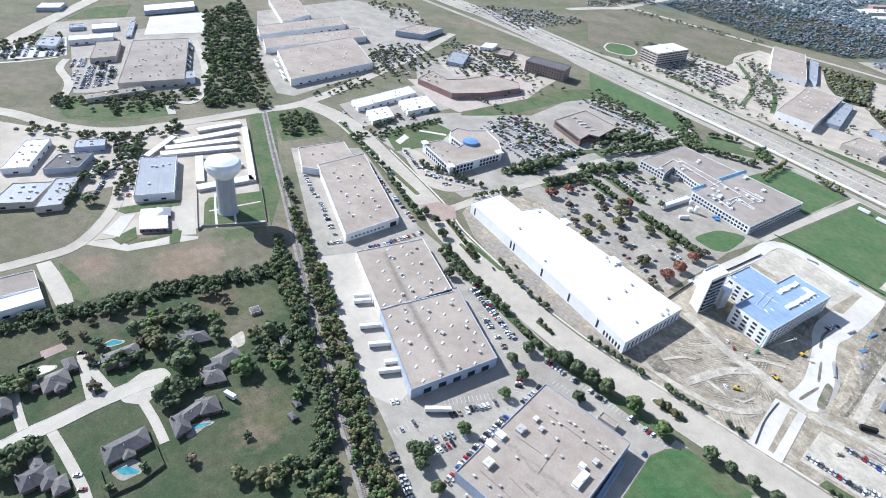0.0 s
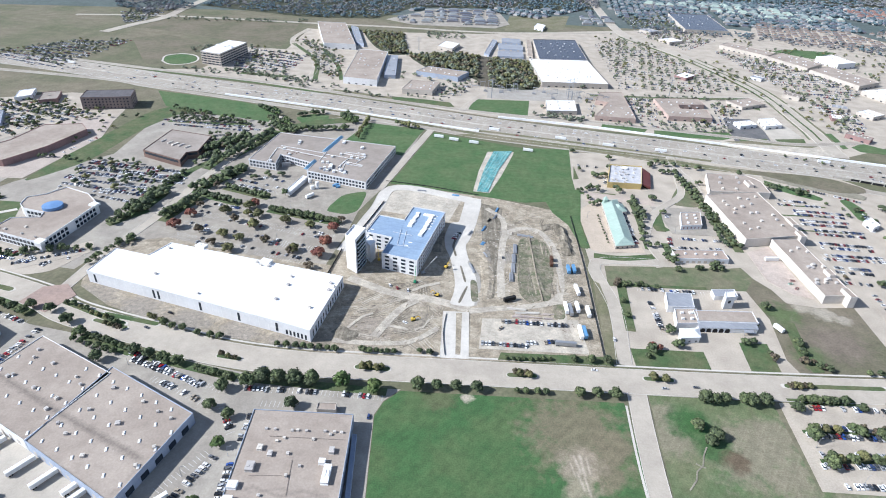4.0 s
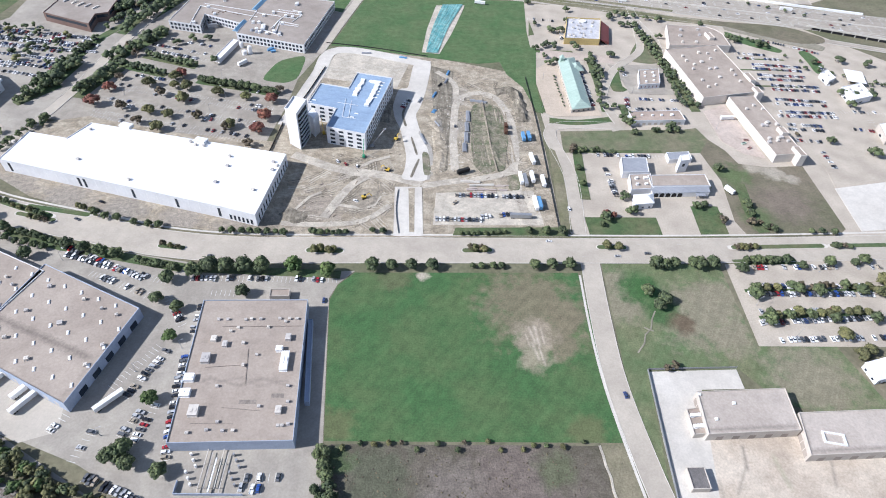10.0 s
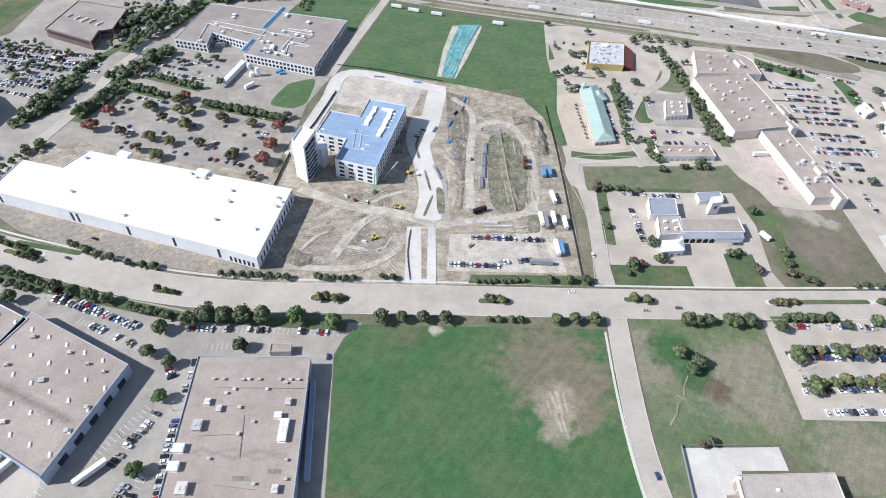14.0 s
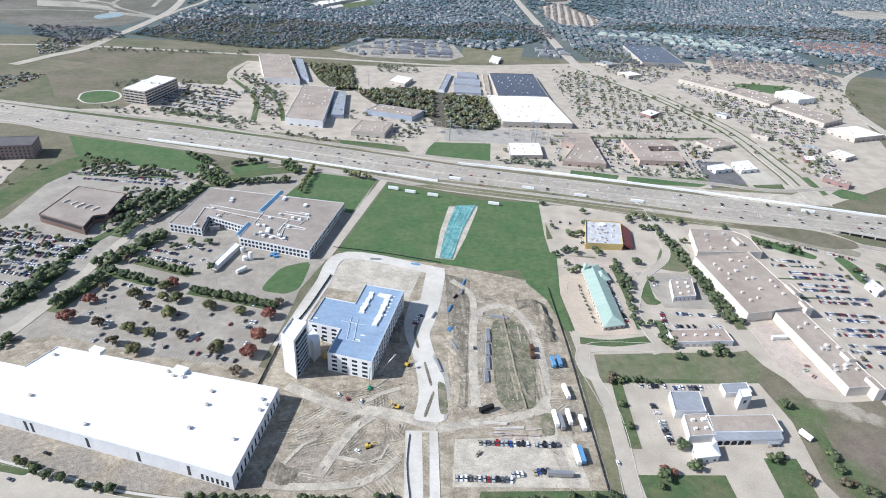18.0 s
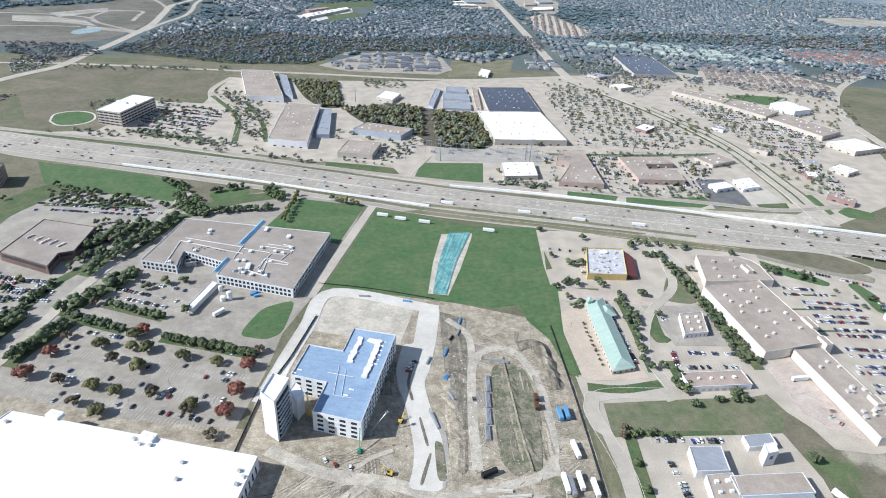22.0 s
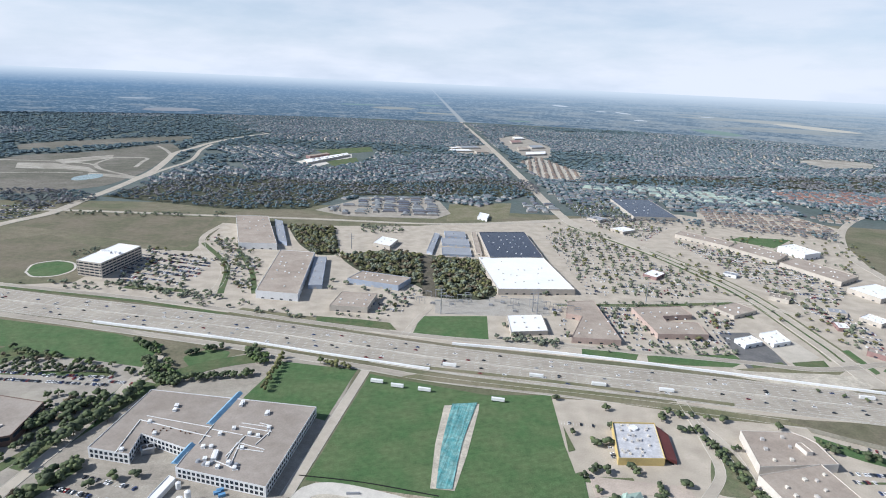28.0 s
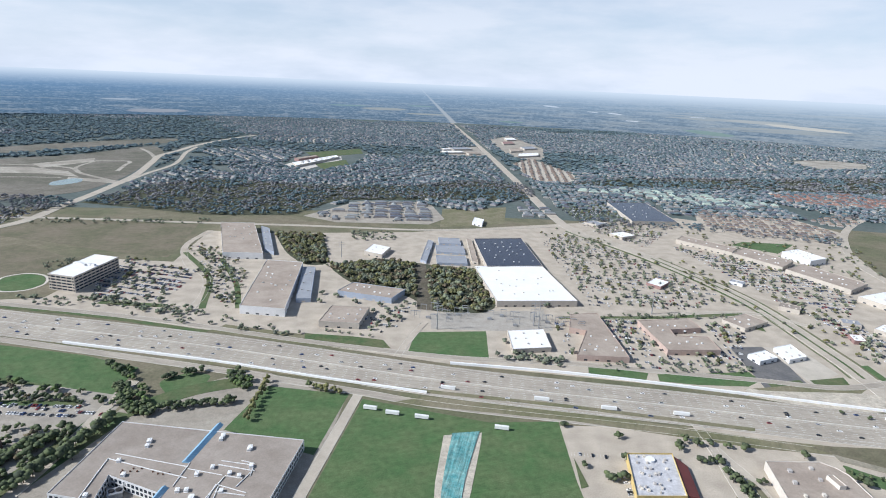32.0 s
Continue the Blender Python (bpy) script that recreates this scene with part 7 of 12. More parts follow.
# Machines and stores of the building site.
def digger(x, y, rz, label="yellow tracked excavator on the dirt", m=YELLOW):
    ob = thing("excavator", label, "excavator", x, y, 0.1, rz)
    for s in (-1, 1):
        part("track", mesh("track", *boxes([(-1.9, s * 1.2 - 0.3, 0.1, 1.9, s * 1.2 + 0.3, 0.9), (-1.6, s * 1.2 - 0.3, 0, 1.6, s * 1.2 + 0.3, 1.0)]), TYRE), ob)
    part("body", mesh("body", *boxes([(-2.0, -1.3, 1.0, 1.2, 1.3, 2.2), (-2.0, -1.2, 2.2, -0.4, 1.2, 2.6)]), m), ob)
    part("cab", mesh("cab", *boxes([(0.0, 0.2, 2.2, 1.4, 1.2, 3.2)]), GLASS), ob)
    bm = bmesh.new()
    for (x0, z0), (x1, z1) in (((0.8, 2.0), (3.8, 4.2)), ((3.8, 4.2), (5.8, 2.0)), ((5.8, 2.0), (5.4, 1.2))):
        d = Vector((x1 - x0, 0, z1 - z0))
        r = bmesh.ops.create_cube(bm, size=1.0, matrix=Matrix.Translation(((x0 + x1) / 2, -0.3, (z0 + z1) / 2)) @ d.to_track_quat("X", "Z").to_matrix().to_4x4() @ Matrix.Diagonal((d.length, 0.4, 0.5, 1)))
    me = bpy.data.meshes.new("boom")
    bm.to_mesh(me)
    bm.free()
    me.materials.append(m)
    part("boom", me, ob)


digger(*((-64.2, 359.5)), 20)
digger(*((-50.4, 396.1)), 160)
digger(*((-47.6, 441.2)), 70)
GREENM = mat("green_machine_paint", (0.05, 0.30, 0.16), 0.5, 0.15)


def lift(x, y, rz, reach=16.0, m=None):
    ob = thing("boom_lift", "green boom lift with raised arm beside the office block", "boom lift", x, y, 0.1, rz)
    part("chassis", mesh("chassis", *boxes([(-2, -1.2, 0.5, 2, 1.2, 1.2), (-1.4, -1.0, 1.2, 1.0, 1.0, 2.0)]), m or GREENM), ob)
    d = Vector((reach * 0.75, 0, reach * 0.66))
    part("arm", mesh("arm", *box_vf(0, -0.25, -0.25, reach, 0.25, 0.25), m or GREENM), ob, "", Matrix.Translation((-0.8, 0, 1.8)) @ d.to_track_quat("X", "Z").to_matrix().to_4x4())
    part("basket", mesh("basket", *boxes([(-0.8, -1, 0, 0.8, 1, 0.1), (-0.8, -1, 0.1, -0.7, 1, 1.1), (0.7, -1, 0.1, 0.8, 1, 1.1)]), STEEL), ob, "", Matrix.Translation((d.x - 0.8, 0, d.z + 1.8)))
    for sx in (-1, 1):
        for sy in (-1, 1):
            part("wheel", WHEEL_ME, ob, "", pose(sx * 1.4, sy * 1.1, 0) @ Matrix.Diagonal((1.4, 1.6, 1.4, 1)))


lift(*((-72.0, 412.8)), 95)
lift(*((-67.0, 427.8)), 35, 18, STEEL)
lift(*((-111.1, 442.9)), 110, 14, YELLOW)
for (x, y), rz, ln, m_, lab in (
    (((59.3, 394.5)), 96, 14, UNIT_WHITE, "white site office trailer"), (((62.9, 392.5)), 96, 14, STEEL, "grey site office trailer"), (((68.8, 396.9)), 96, 13, UNIT_WHITE, "white site office trailer"),
    (((77.4, 392.3)), 96, 13, UNIT_WHITE, "white site office trailer"), (((69.3, 364.0)), 96, 15, UNIT_WHITE, "white site office trailer"), (((72.5, 364.3)), 96, 13, BLUEMETAL, "blue storage container"),
    (((56.8, 347.9)), 2, 16, STEEL, "grey site office trailer"), (((64.4, 454.6)), 96, 11, BLUEMETAL, "blue storage container"), (((69.4, 456.1)), 96, 11, BLUEMETAL, "blue storage container"),
    (((49.2, 470.1)), 96, 6, RUST, "rust-red skip"), (((49.0, 461.4)), 96, 6, RUST, "rust-red skip"), (((12.0, 399.3)), 30, 11, TYRE, "dark open skip"), (((70.2, 422.4)), 100, 14, UNIT_WHITE, "white site trailer"),
):
    trailer(x, y, rz, lab + " standing on the site", ln, m=m_)
for x, y in ((-98.0, 766.9), (-76.2, 759.6), (-48.1, 754.2), (25.8, 741.0)):
    trailer(x, y, -9, "white storage trailer on the green field", 13)


def stack(x, y, rz, length, n, label, m, r=0.4):
    """Pipes or beams laid side by side in a heap."""
    ob = thing("pipe_stack", label, "building material", x, y, 0.1, rz)
    for row in range(2):
        for i in range(n - row):
            c = [(-length / 2, (i + row * 0.5) * 2 * r + r * math.cos(a), r + row * r * 1.7 + r * math.sin(a)) for a in np.linspace(0, 2 * math.pi, 8, endpoint=False)]
            v = c + [(length / 2, p[1], p[2]) for p in c]
            part("pipe", mesh("pipe", v, [(k, (k + 1) % 8, 8 + (k + 1) % 8, 8 + k) for k in range(8)] + [tuple(range(7, -1, -1)), tuple(range(8, 16))], m), ob)


for (x, y), rz, ln, n_, m_ in ((((16.3, 484.5)), 92, 17, 5, STEEL), (((15.6, 466.5)), 92, 15, 5, STEEL), (((15.4, 450.0)), 92, 15, 5, STEEL), (((14.2, 434.7)), 92, 13, 5, STEEL), (((24.0, 510.8)), -8, 16, 4, STEEL), (((-6.1, 563.1)), 80, 9, 3, BLUEMETAL), (((-7.5, 546.6)), 75, 9, 3, STEEL), (((-13.2, 538.2)), 70, 6, 3, TYRE), (((-17.5, 519.1)), 75, 10, 3, BLUEMETAL), (((-15.6, 488.6)), 70, 6, 5, BLUEMETAL), (((-23.1, 443.9)), 110, 16, 3, STEEL), (((-30.7, 507.4)), 75, 9, 3, STEEL), (((-12.4, 469.0)), 120, 9, 3, STEEL), (((-94.5, 594.2)), 5, 10, 3, STEEL), (((-55.1, 589.5)), -8, 8, 3, BLUEMETAL), (((27.3, 383.3)), 8, 20, 3, PALE), (((18.0, 387.0)), 0, 16, 3, PALE)):
    stack(x, y, rz, ln, n_, "stacked grey and blue pipes on the site dirt", m_)


def mound(name, pts, height, m, label, seed=1):
    """A rough heap of earth over a plan line."""
    line = spline(pts, 4)
    rng = random.Random(seed)
    prof = [(-1, 0), (-0.6, 0.55), (-0.2, 0.95), (0.2, 1), (0.6, 0.5), (1, 0)]
    v, f = [], []
    for i, (x, y) in enumerate(line):
        a, b = line[max(0, i - 1)], line[min(len(line) - 1, i + 1)]
        t = Vector((b[0] - a[0], b[1] - a[1])).normalized()
        e = min(1, (i + 0.3) / 2, (len(line) - i - 0.7) / 2)
        for s, z in prof:
            w = 6.5 * rng.uniform(0.75, 1.25)
            v.append((x - t.y * s * w, y + t.x * s * w, 0.02 + height * z * e * rng.uniform(0.6, 1.3)))
    n = len(prof)
    f = [(i * n + k, i * n + k + 1, (i + 1) * n + k + 1, (i + 1) * n + k) for i in range(len(line) - 1) for k in range(n - 1)]
    return setting(name, mesh(name, v, f, m), label, "earth")


mound("spoil_heap", ((40.8, 533.7), (57.4, 535.1), (63.3, 515.1), (66.3, 482.3)), 3.5, DARKDIRT, "long brown spoil heap", 2)
mound("spoil_heap", ((31.3, 498.8), (32.7, 461.9), (39.2, 425.2), (41.0, 406.5)), 0.9, WEEDY, "low weedy spoil heap", 3)
mound("spoil_heap", ((-122.1, 339.5), (-114.3, 333.6), (-104.6, 329.9)), 1.6, DARKDIRT, "low dark soil heap by the hall", 4)
mound("spoil_heap", ((-17.0, 495.0), (-12.2, 458.5), (-8.0, 421.9), (-11.4, 394.3)), 0.9, DIRT, "low pale soil heap", 5)
mound("spoil_heap", ((-61.8, 504.9), (-61.9, 466.5)), 0.8, DARKDIRT, "low dark soil heap", 6)
mound("spoil_heap", ((-68.2, 372.0), (-56.3, 367.2), (-61.1, 352.8), (-74.7, 355.1)), 0.7, DIRT, "low pale soil heap", 7)

# Dark silt fence round the site.
def fence(pts, h, m, label, name="fence", post=4.0):
    line = spline(pts, 12)
    ob = thing(name, label, "fence")
    part("panel", mesh("panel", *ribbon_vf(line, 0.08, 0.0, h), m), ob)
    ps = spline(pts, post)[:: max(1, 1)]
    me = mesh("post", *box_vf(-0.08, -0.08, 0, 0.08, 0.08, h + 0.15), m)
    for x, y in ps[:60]:
        part("post", me, ob, "", pose(x, y, 0))


BLACKCLOTH = mat("black_fabric", (0.03, 0.03, 0.032), 0.9, 0.2)
fence(((85.3, 338.5), (83.0, 386.8), (80.4, 443.0), (78.2, 484.2), (72.2, 564.0)), 1.5, BLACKCLOTH, "black fabric fence round the building site")
fence(((-140.2, 613.3), (-88.6, 608.3), (-29.6, 596.6)), 1.1, BLACKCLOTH, "black fabric fence along the green field")
fence(((-34.1, 322.5), (-38.6, 347.9), (-39.1, 372.4)), 1.2, BLACKCLOTH, "black silt fence beside the new road")
fence(((-149.9, 454.7), (-151.8, 381.6)), 1.8, BLACKCLOTH, "black fabric fence along the parking lot")
fence(((-131.5, 560.2), (-140.3, 498.5), (-148.4, 465.8)), 1.8, BLACKCLOTH, "black fabric fence along the lane")
fence(((127.4, 216.2), (127.1, 154.5), (127.2, 129.5)), 2.0, STEEL, "chain-link fence of the gravel yard")
fence(((128.1, 216.3), (183.0, 221.6)), 2.0, STEEL, "chain-link fence of the gravel yard")

# ---- the office park ----
off = Block("office_building", "low white-gridded office building with tan roof", [(-312.6, 623.2), (-307.5, 717.0), (-233.1, 709.1), (-145.8, 699.9), (-158.1, 586.4), (-233.4, 604.0), (-232.2, 626.6), (-280.8, 645.7), (-276.2, 617.1)], 9, PANELS, ROOF_BROWN)
for i_ in range(len(off.loc)):
    e_ = off.loc[(i_ + 1) % len(off.loc)] - off.loc[i_]
    n_ = max(2, int(e_.length / 4.2))
    for k in range(2):
        off.windows(i_, min(n_, 30), 2.7, 2.6, 1.2 + 4.2 * k, GLASS, 0.02, 0.98)
for (a, b), w in ((((-223.3, 718.8), (-230.8, 663.9)), 6.5), (((-233.2, 634.5), (-236.3, 608.4)), 6.0)):
    p, q = Vector(a) - off.c, Vector(b) - off.c
    d_ = q - p
    part("blue_canopy", mesh("blue_canopy", *join(([(0, -w / 2, 0), (d_.length, -w / 2, 0), (d_.length, w / 2, 0), (0, w / 2, 0), (0, 0, 2.2), (d_.length, 0, 2.2)], [(0, 1, 5, 4), (2, 3, 4, 5), (1, 2, 5), (3, 0, 4), (0, 3, 2, 1)])), SKYBLUE), off.ob, "blue pitched roof light", pose(p.x, p.y, 9.05, 0, 0, math.degrees(math.atan2(d_.y, d_.x))))
for x, y in ((-269.6, 683.1), (-214.3, 696.1), (-187.0, 683.6), (-216.1, 649.8), (-207.5, 659.0), (-192.0, 652.4), (-184.0, 649.8), (-178.6, 662.2), (-216.4, 631.6), (-222.7, 630.9), (-191.3, 632.0), (-209.8, 624.6), (-210.1, 608.8), (-201.5, 606.6), (-195.3, 612.4), (-188.2, 605.9), (-215.0, 615.6), (-282.1, 662.8), (-269.9, 646.2), (-284.6, 622.2)):
    off.gear("rooftop_unit", UNIT_WHITE_ME, x, y, 4.0, 3.0, 2.0)
for a, b in (((-291.8, 665.4), (-253.1, 653.9)), ((-204.7, 662.9), (-174.4, 656.7)), ((-195.6, 631.6), (-172.9, 628.5)), ((-200.4, 620.3), (-194.9, 648.6)), ((-291.8, 665.4), (-287.5, 616.5)), ((-253.1, 653.9), (-222.0, 645.6)), ((-206.6, 614.3), (-185.0, 604.2))):
    pipe_on(off, a, b, 0.28, UNIT_WHITE)
for a, b in (((-203.9, 667.9), (-178.0, 663.9)), ((-188.5, 669.2), (-177.0, 665.7)), ((-175.9, 650.5), (-176.8, 663.1)), ((-194.8, 649.7), (-180.7, 647.6)), ((-182.3, 637.8), (-175.5, 658.9)), ((-197.9, 639.7), (-172.9, 631.6)), ((-198.3, 615.4), (-197.9, 639.7)), ((-193.2, 613.6), (-195.3, 637.5)), ((-225.6, 656.4), (-196.9, 650.4)), ((-228.2, 635.7), (-227.2, 664.1)), ((-289.4, 672.2), (-226.6, 658.9))):
    pipe_on(off, a, b, 0.24, UNIT_WHITE)
for x, y in ((-270.8, 689.6), (-214.2, 700.7), (-186.5, 685.6)):
    off.gear("roof_vent", UNIT_WHITE_ME, x, y, 5.0, 3.5, 2.2)
for x, y in ((-219.1, 612.9), (-213.0, 609.8), (-208.4, 611.6), (-193.2, 611.3), (-188.4, 610.3)):
    off.gear("duct_bundle", mesh("duct_bundle", *join(*[cyl_vf(0, 0, 0.12 * k, 0.12 * k + 0.1, 0.5 - 0.04 * k, 0.48 - 0.04 * k, 14) for k in range(6)]), ROOF_GREY), x, y, 5.0, 5.0, 2.6, label="round grey duct bundle")
off.gear("duct_box", UNIT_WHITE_ME, *((-208.8, 619.5)), 11, 4, 2.6, label="long white duct box")
for x, y in ((-273.6, 652.2), (-267.2, 651.0), (-262.1, 651.4), (-260.4, 655.0), (-250.2, 651.6), (-245.4, 649.5), (-241.4, 649.0), (-266.5, 654.5), (-273.3, 649.7), (-237.4, 651.0)):
    off.gear("roof_vent", mesh("roof_vent", *cyl_vf(0, 0, 0, 1, 0.5, 0.4, 10), RUST), x, y, 1.4, 1.4, 0.9, label="small rusty roof vent")
ct = thing("cooling_plant", "dark grey cooling plant in the office court", "machine", *((-270.3, 634.3)), 0.05, 25)
part("casing", mesh("casing", *boxes([(-5, -4, 0, 5, 4, 4.5), (-5.3, -4.3, 4.5, 5.3, 4.3, 4.9)]), STEEL), ct)
for k in range(2):
    part("fan_drum", mesh("fan_drum", *join(cyl_vf(-2.4 + 4.8 * k, 0, 4.9, 5.7, 2.0, 2.1, 18), cyl_vf(-2.4 + 4.8 * k, 0, 5.6, 5.65, 0.4, 0.4, 10)), SHADE), ct)
walkway = Block("covered_walkway", "long white covered walkway", para((-237.1, 601.1), (-230.6, 597.8), (-237.0, 554.9)), 4, WALL_WHITE, ROOF_WHITE, "walkway")
for (x, y), r, h in ((((-213.2, 579.1)), 2.2, 8), (((-218.5, 576.8)), 2.5, 4), (((-226.0, 592.0)), 2.0, 5)):
    tk = thing("storage_tank", "white upright tank behind the offices", "tank", x, y, 0.05)
    part("shell", mesh("shell", *join(cyl_vf(0, 0, 0, h, r, r, 16), cyl_vf(0, 0, h, h + 0.6, r, r * 0.4, 16)), UNIT_WHITE), tk)
trailer(*((-214.3, 555.2)), 58, "white tank trailer behind the offices", 11)
for (x, y) in ((-195.3, 588.3), (-190.9, 585.9), (-194.1, 591.2)):
    tk = thing("waste_skip", "blue waste skip behind the offices", "skip", x, y, 0.05, 30)
    part("bin", mesh("bin", *boxes([(-2.5, -1.2, 0, 2.5, 1.2, 1.8), (-2.6, -1.3, 1.8, 2.6, 1.3, 2.0)]), BLUEMETAL), tk)

dome = Block("dome_office", "white office building with a blue round roof light", [(-479.0, 415.2), (-417.4, 401.2), (-415.0, 440.7), (-413.4, 481.2), (-437.3, 500.8), (-468.9, 510.7), (-478.9, 492.0), (-492.8, 482.0), (-488.6, 466.8), (-478.4, 458.3), (-453.9, 454.6), (-450.2, 445.6), (-476.3, 439.1)], 10, WALL_WHITE, ROOF_TAN, parapet=0.9)
dome.gear("round_rooflight", mesh("round_rooflight", *join(cyl_vf(0, 0, 0, 0.75, 0.5, 0.5, 32), cyl_vf(0, 0, 0.75, 1.0, 0.5, 0.1, 32)), mat("dull_blue_sheet", (0.16, 0.29, 0.52), 0.6, 0.12, 0.3, 1.0)), -452.2, 466.5, 19, 19, 4.0, label="blue round roof light")
for i_ in range(len(dome.loc)):
    e_ = dome.loc[(i_ + 1) % len(dome.loc)] - dome.loc[i_]
    if e_.length > 22:
        for k in range(2):
            dome.windows(i_, max(1, int(e_.length / 6)), 3.6, 3.2, 0.9 + 4.6 * k, GLASS, 0.12, 0.88)
for (x, y) in ((-418.5, 403.5), (-415.5, 478.5), (-478.0, 417.5)):
    dome.gear("corner_block", UNIT_WHITE_ME, x, y, 9, 7, 1.8, label="raised white corner of the office")
dome.grid(3, 2, UNIT_ME, "rooftop_unit", 2.0, 2.0, 1.3, jitter=0.06, skip=0.3, seed=9)
brown = Block("brick_office", "brown brick office with flat brown roof", [(-449.1, 624.3), (-390.4, 603.9), (-394.5, 628.2), (-382.9, 634.3), (-390.2, 686.3), (-450.8, 696.9)], 9, WALL_BRICK, ROOF_BROWN)
for i_ in range(6):
    brown.band(i_, 5.0, 8.0, GLASS, "window_band", 0.07, 0.05, 0.95)
brown.grid(5, 1, UNIT_ME, "roof_ridge", 2, 9, 1.2, jitter=0.02, seed=10)
pink = Block("rose_block", "curved rose-brick building with tan roof", [(-659.6, 559.9), (-626.8, 562.6), (-590.5, 565.2), (-569.8, 613.9), (-560.2, 678.0), (-578.7, 696.1), (-624.3, 682.3), (-628.1, 623.7), (-639.3, 598.7), (-678.5, 604.6)], 8, WALL_PINK, ROOF_TAN)
pink.grid(6, 2, UNIT_ME, "rooftop_unit", 2.5, 2.5, 1.6, jitter=0.1, skip=0.3, seed=11)
hotel = Block("hotel", "four-storey brown hotel with a dark grey roof", para((-630.3, 769.3), (-564.2, 790.0), (-577.2, 823.8)), 18, mat("mauve_brown_brick", (0.30, 0.235, 0.215), 0.9, 0.2, 0.3, 2.0), SHINGLE)
for i_ in range(4):
    for k in range(4):
        hotel.windows(i_, max(3, int((hotel.loc[(i_ + 1) % 4] - hotel.loc[i_]).length / 5)), 1.8, 1.8, 1.6 + 4.2 * k, GLASS, 0.04, 0.96)

# ---- shops east of the site ----
mall = Block("discount_store", "big tan-roofed store with a pale wall", para((227.9, 629.2), (243.0, 530.3), (304.5, 549.1)), 9, CREAM, ROOF_TAN)
mall.grid(5, 5, UNIT_ME, "rooftop_unit", 3.0, 2.5, 1.8, jitter=0.06, skip=0.35, seed=12)
mall2 = Block("shop_row", "tan-roofed row of shops with a long service wall", para((269.6, 536.7), (282.5, 441.4), (309.1, 446.4)), 8, CREAM, ROOF_TAN)
mall2.grid(3, 8, UNIT_ME, "rooftop_unit", 3.0, 2.5, 1.8, jitter=0.05, skip=0.3, seed=13)
mall3 = Block("shop_row", "tan-roofed shop with stepped parapet", [(244.3, 695.6), (235.6, 642.0), (306.1, 650.2), (305.5, 680.4), (300.6, 689.4), (291.8, 697.0)], 8, CREAM, ROOF_TAN)
mall3.grid(3, 2, UNIT_ME, "rooftop_unit", 3.0, 2.5, 1.8, jitter=0.08, seed=14)
orange = Block("restaurant", "restaurant with yellow walls and a cluttered white roof", para((128.5, 701.6), (119.9, 646.5), (159.6, 648.4)), 6, mat("yellow_stucco", (0.60, 0.46, 0.20), 0.85, 0.15), mat("grey_white_membrane", (0.60, 0.60, 0.62), 0.7, 0.25, 0.6, 1.5, tone=(0.46, 0.46, 0.48)), parapet=1.4)
orange.grid(6, 6, UNIT_ME, "rooftop_unit", 2.2, 1.8, 1.5, jitter=0.08, skip=0.4, seed=15)
RED_TOP, RED_LOW = ((168.4, 701.0), (160.0, 650.5)), ((177.0, 691.0), (171.0, 651.0))
rv = [(p[0] - orange.c.x, p[1] - orange.c.y, z) for p, z in zip((*RED_TOP, *RED_LOW, *RED_TOP, *RED_LOW), (6.3, 6.3, 3.6, 3.6, 5.9, 5.9, 0.0, 0.0))]
part("red_roof", mesh("red_roof", rv, [(0, 1, 3, 2), (0, 2, 6, 4), (1, 5, 7, 3), (2, 3, 7, 6)], mat("dark_red_metal", (0.17, 0.05, 0.045), 0.6, 0.2)), orange.ob, "dark red sloping side roof")
orange.gear("round_vent", mesh("round_vent", *cyl_vf(0, 0, 0, 1, 0.5, 0.48, 20), UNIT_WHITE), 146.0, 694.0, 8, 8, 1.6, label="large round white roof vent")


def hip_vf(pts, h, rise, over):
    """A hipped roof with thick eaves over four corners; the ridge runs along the longer side."""
    if (pts[1] - pts[0]).length < (pts[2] - pts[1]).length:
        pts = pts[1:] + pts[:1]
    c = sum(pts, Vector((0, 0))) / 4
    e, g = (pts[1] - pts[0]).normalized(), (pts[2] - pts[1]).normalized()
    ov = [p + e * over * sx + g * over * sy for p, (sx, sy) in zip(pts, ((-1, -1), (1, -1), (1, 1), (-1, 1)))]
    half = (ov[2] - ov[1]).length / 2
    run = max(0.3, (ov[1] - ov[0]).length / 2 - half * 0.9)
    v = [(p.x, p.y, h - 0.25) for p in ov] + [(p.x, p.y, h) for p in ov] + [(c.x + e.x * k, c.y + e.y * k, h + rise) for k in (-run, run)]
    f = [(0, 1, 5, 4), (1, 2, 6, 5), (2, 3, 7, 6), (3, 0, 4, 7), (3, 2, 1, 0), (4, 5, 9, 8), (5, 6, 9), (6, 7, 8, 9), (7, 4, 8)]
    area = sum(p.x * q.y - q.x * p.y for p, q in zip(ov, ov[1:] + ov[:1]))
    return v, (f if area > 0 else [q[::-1] for q in f])


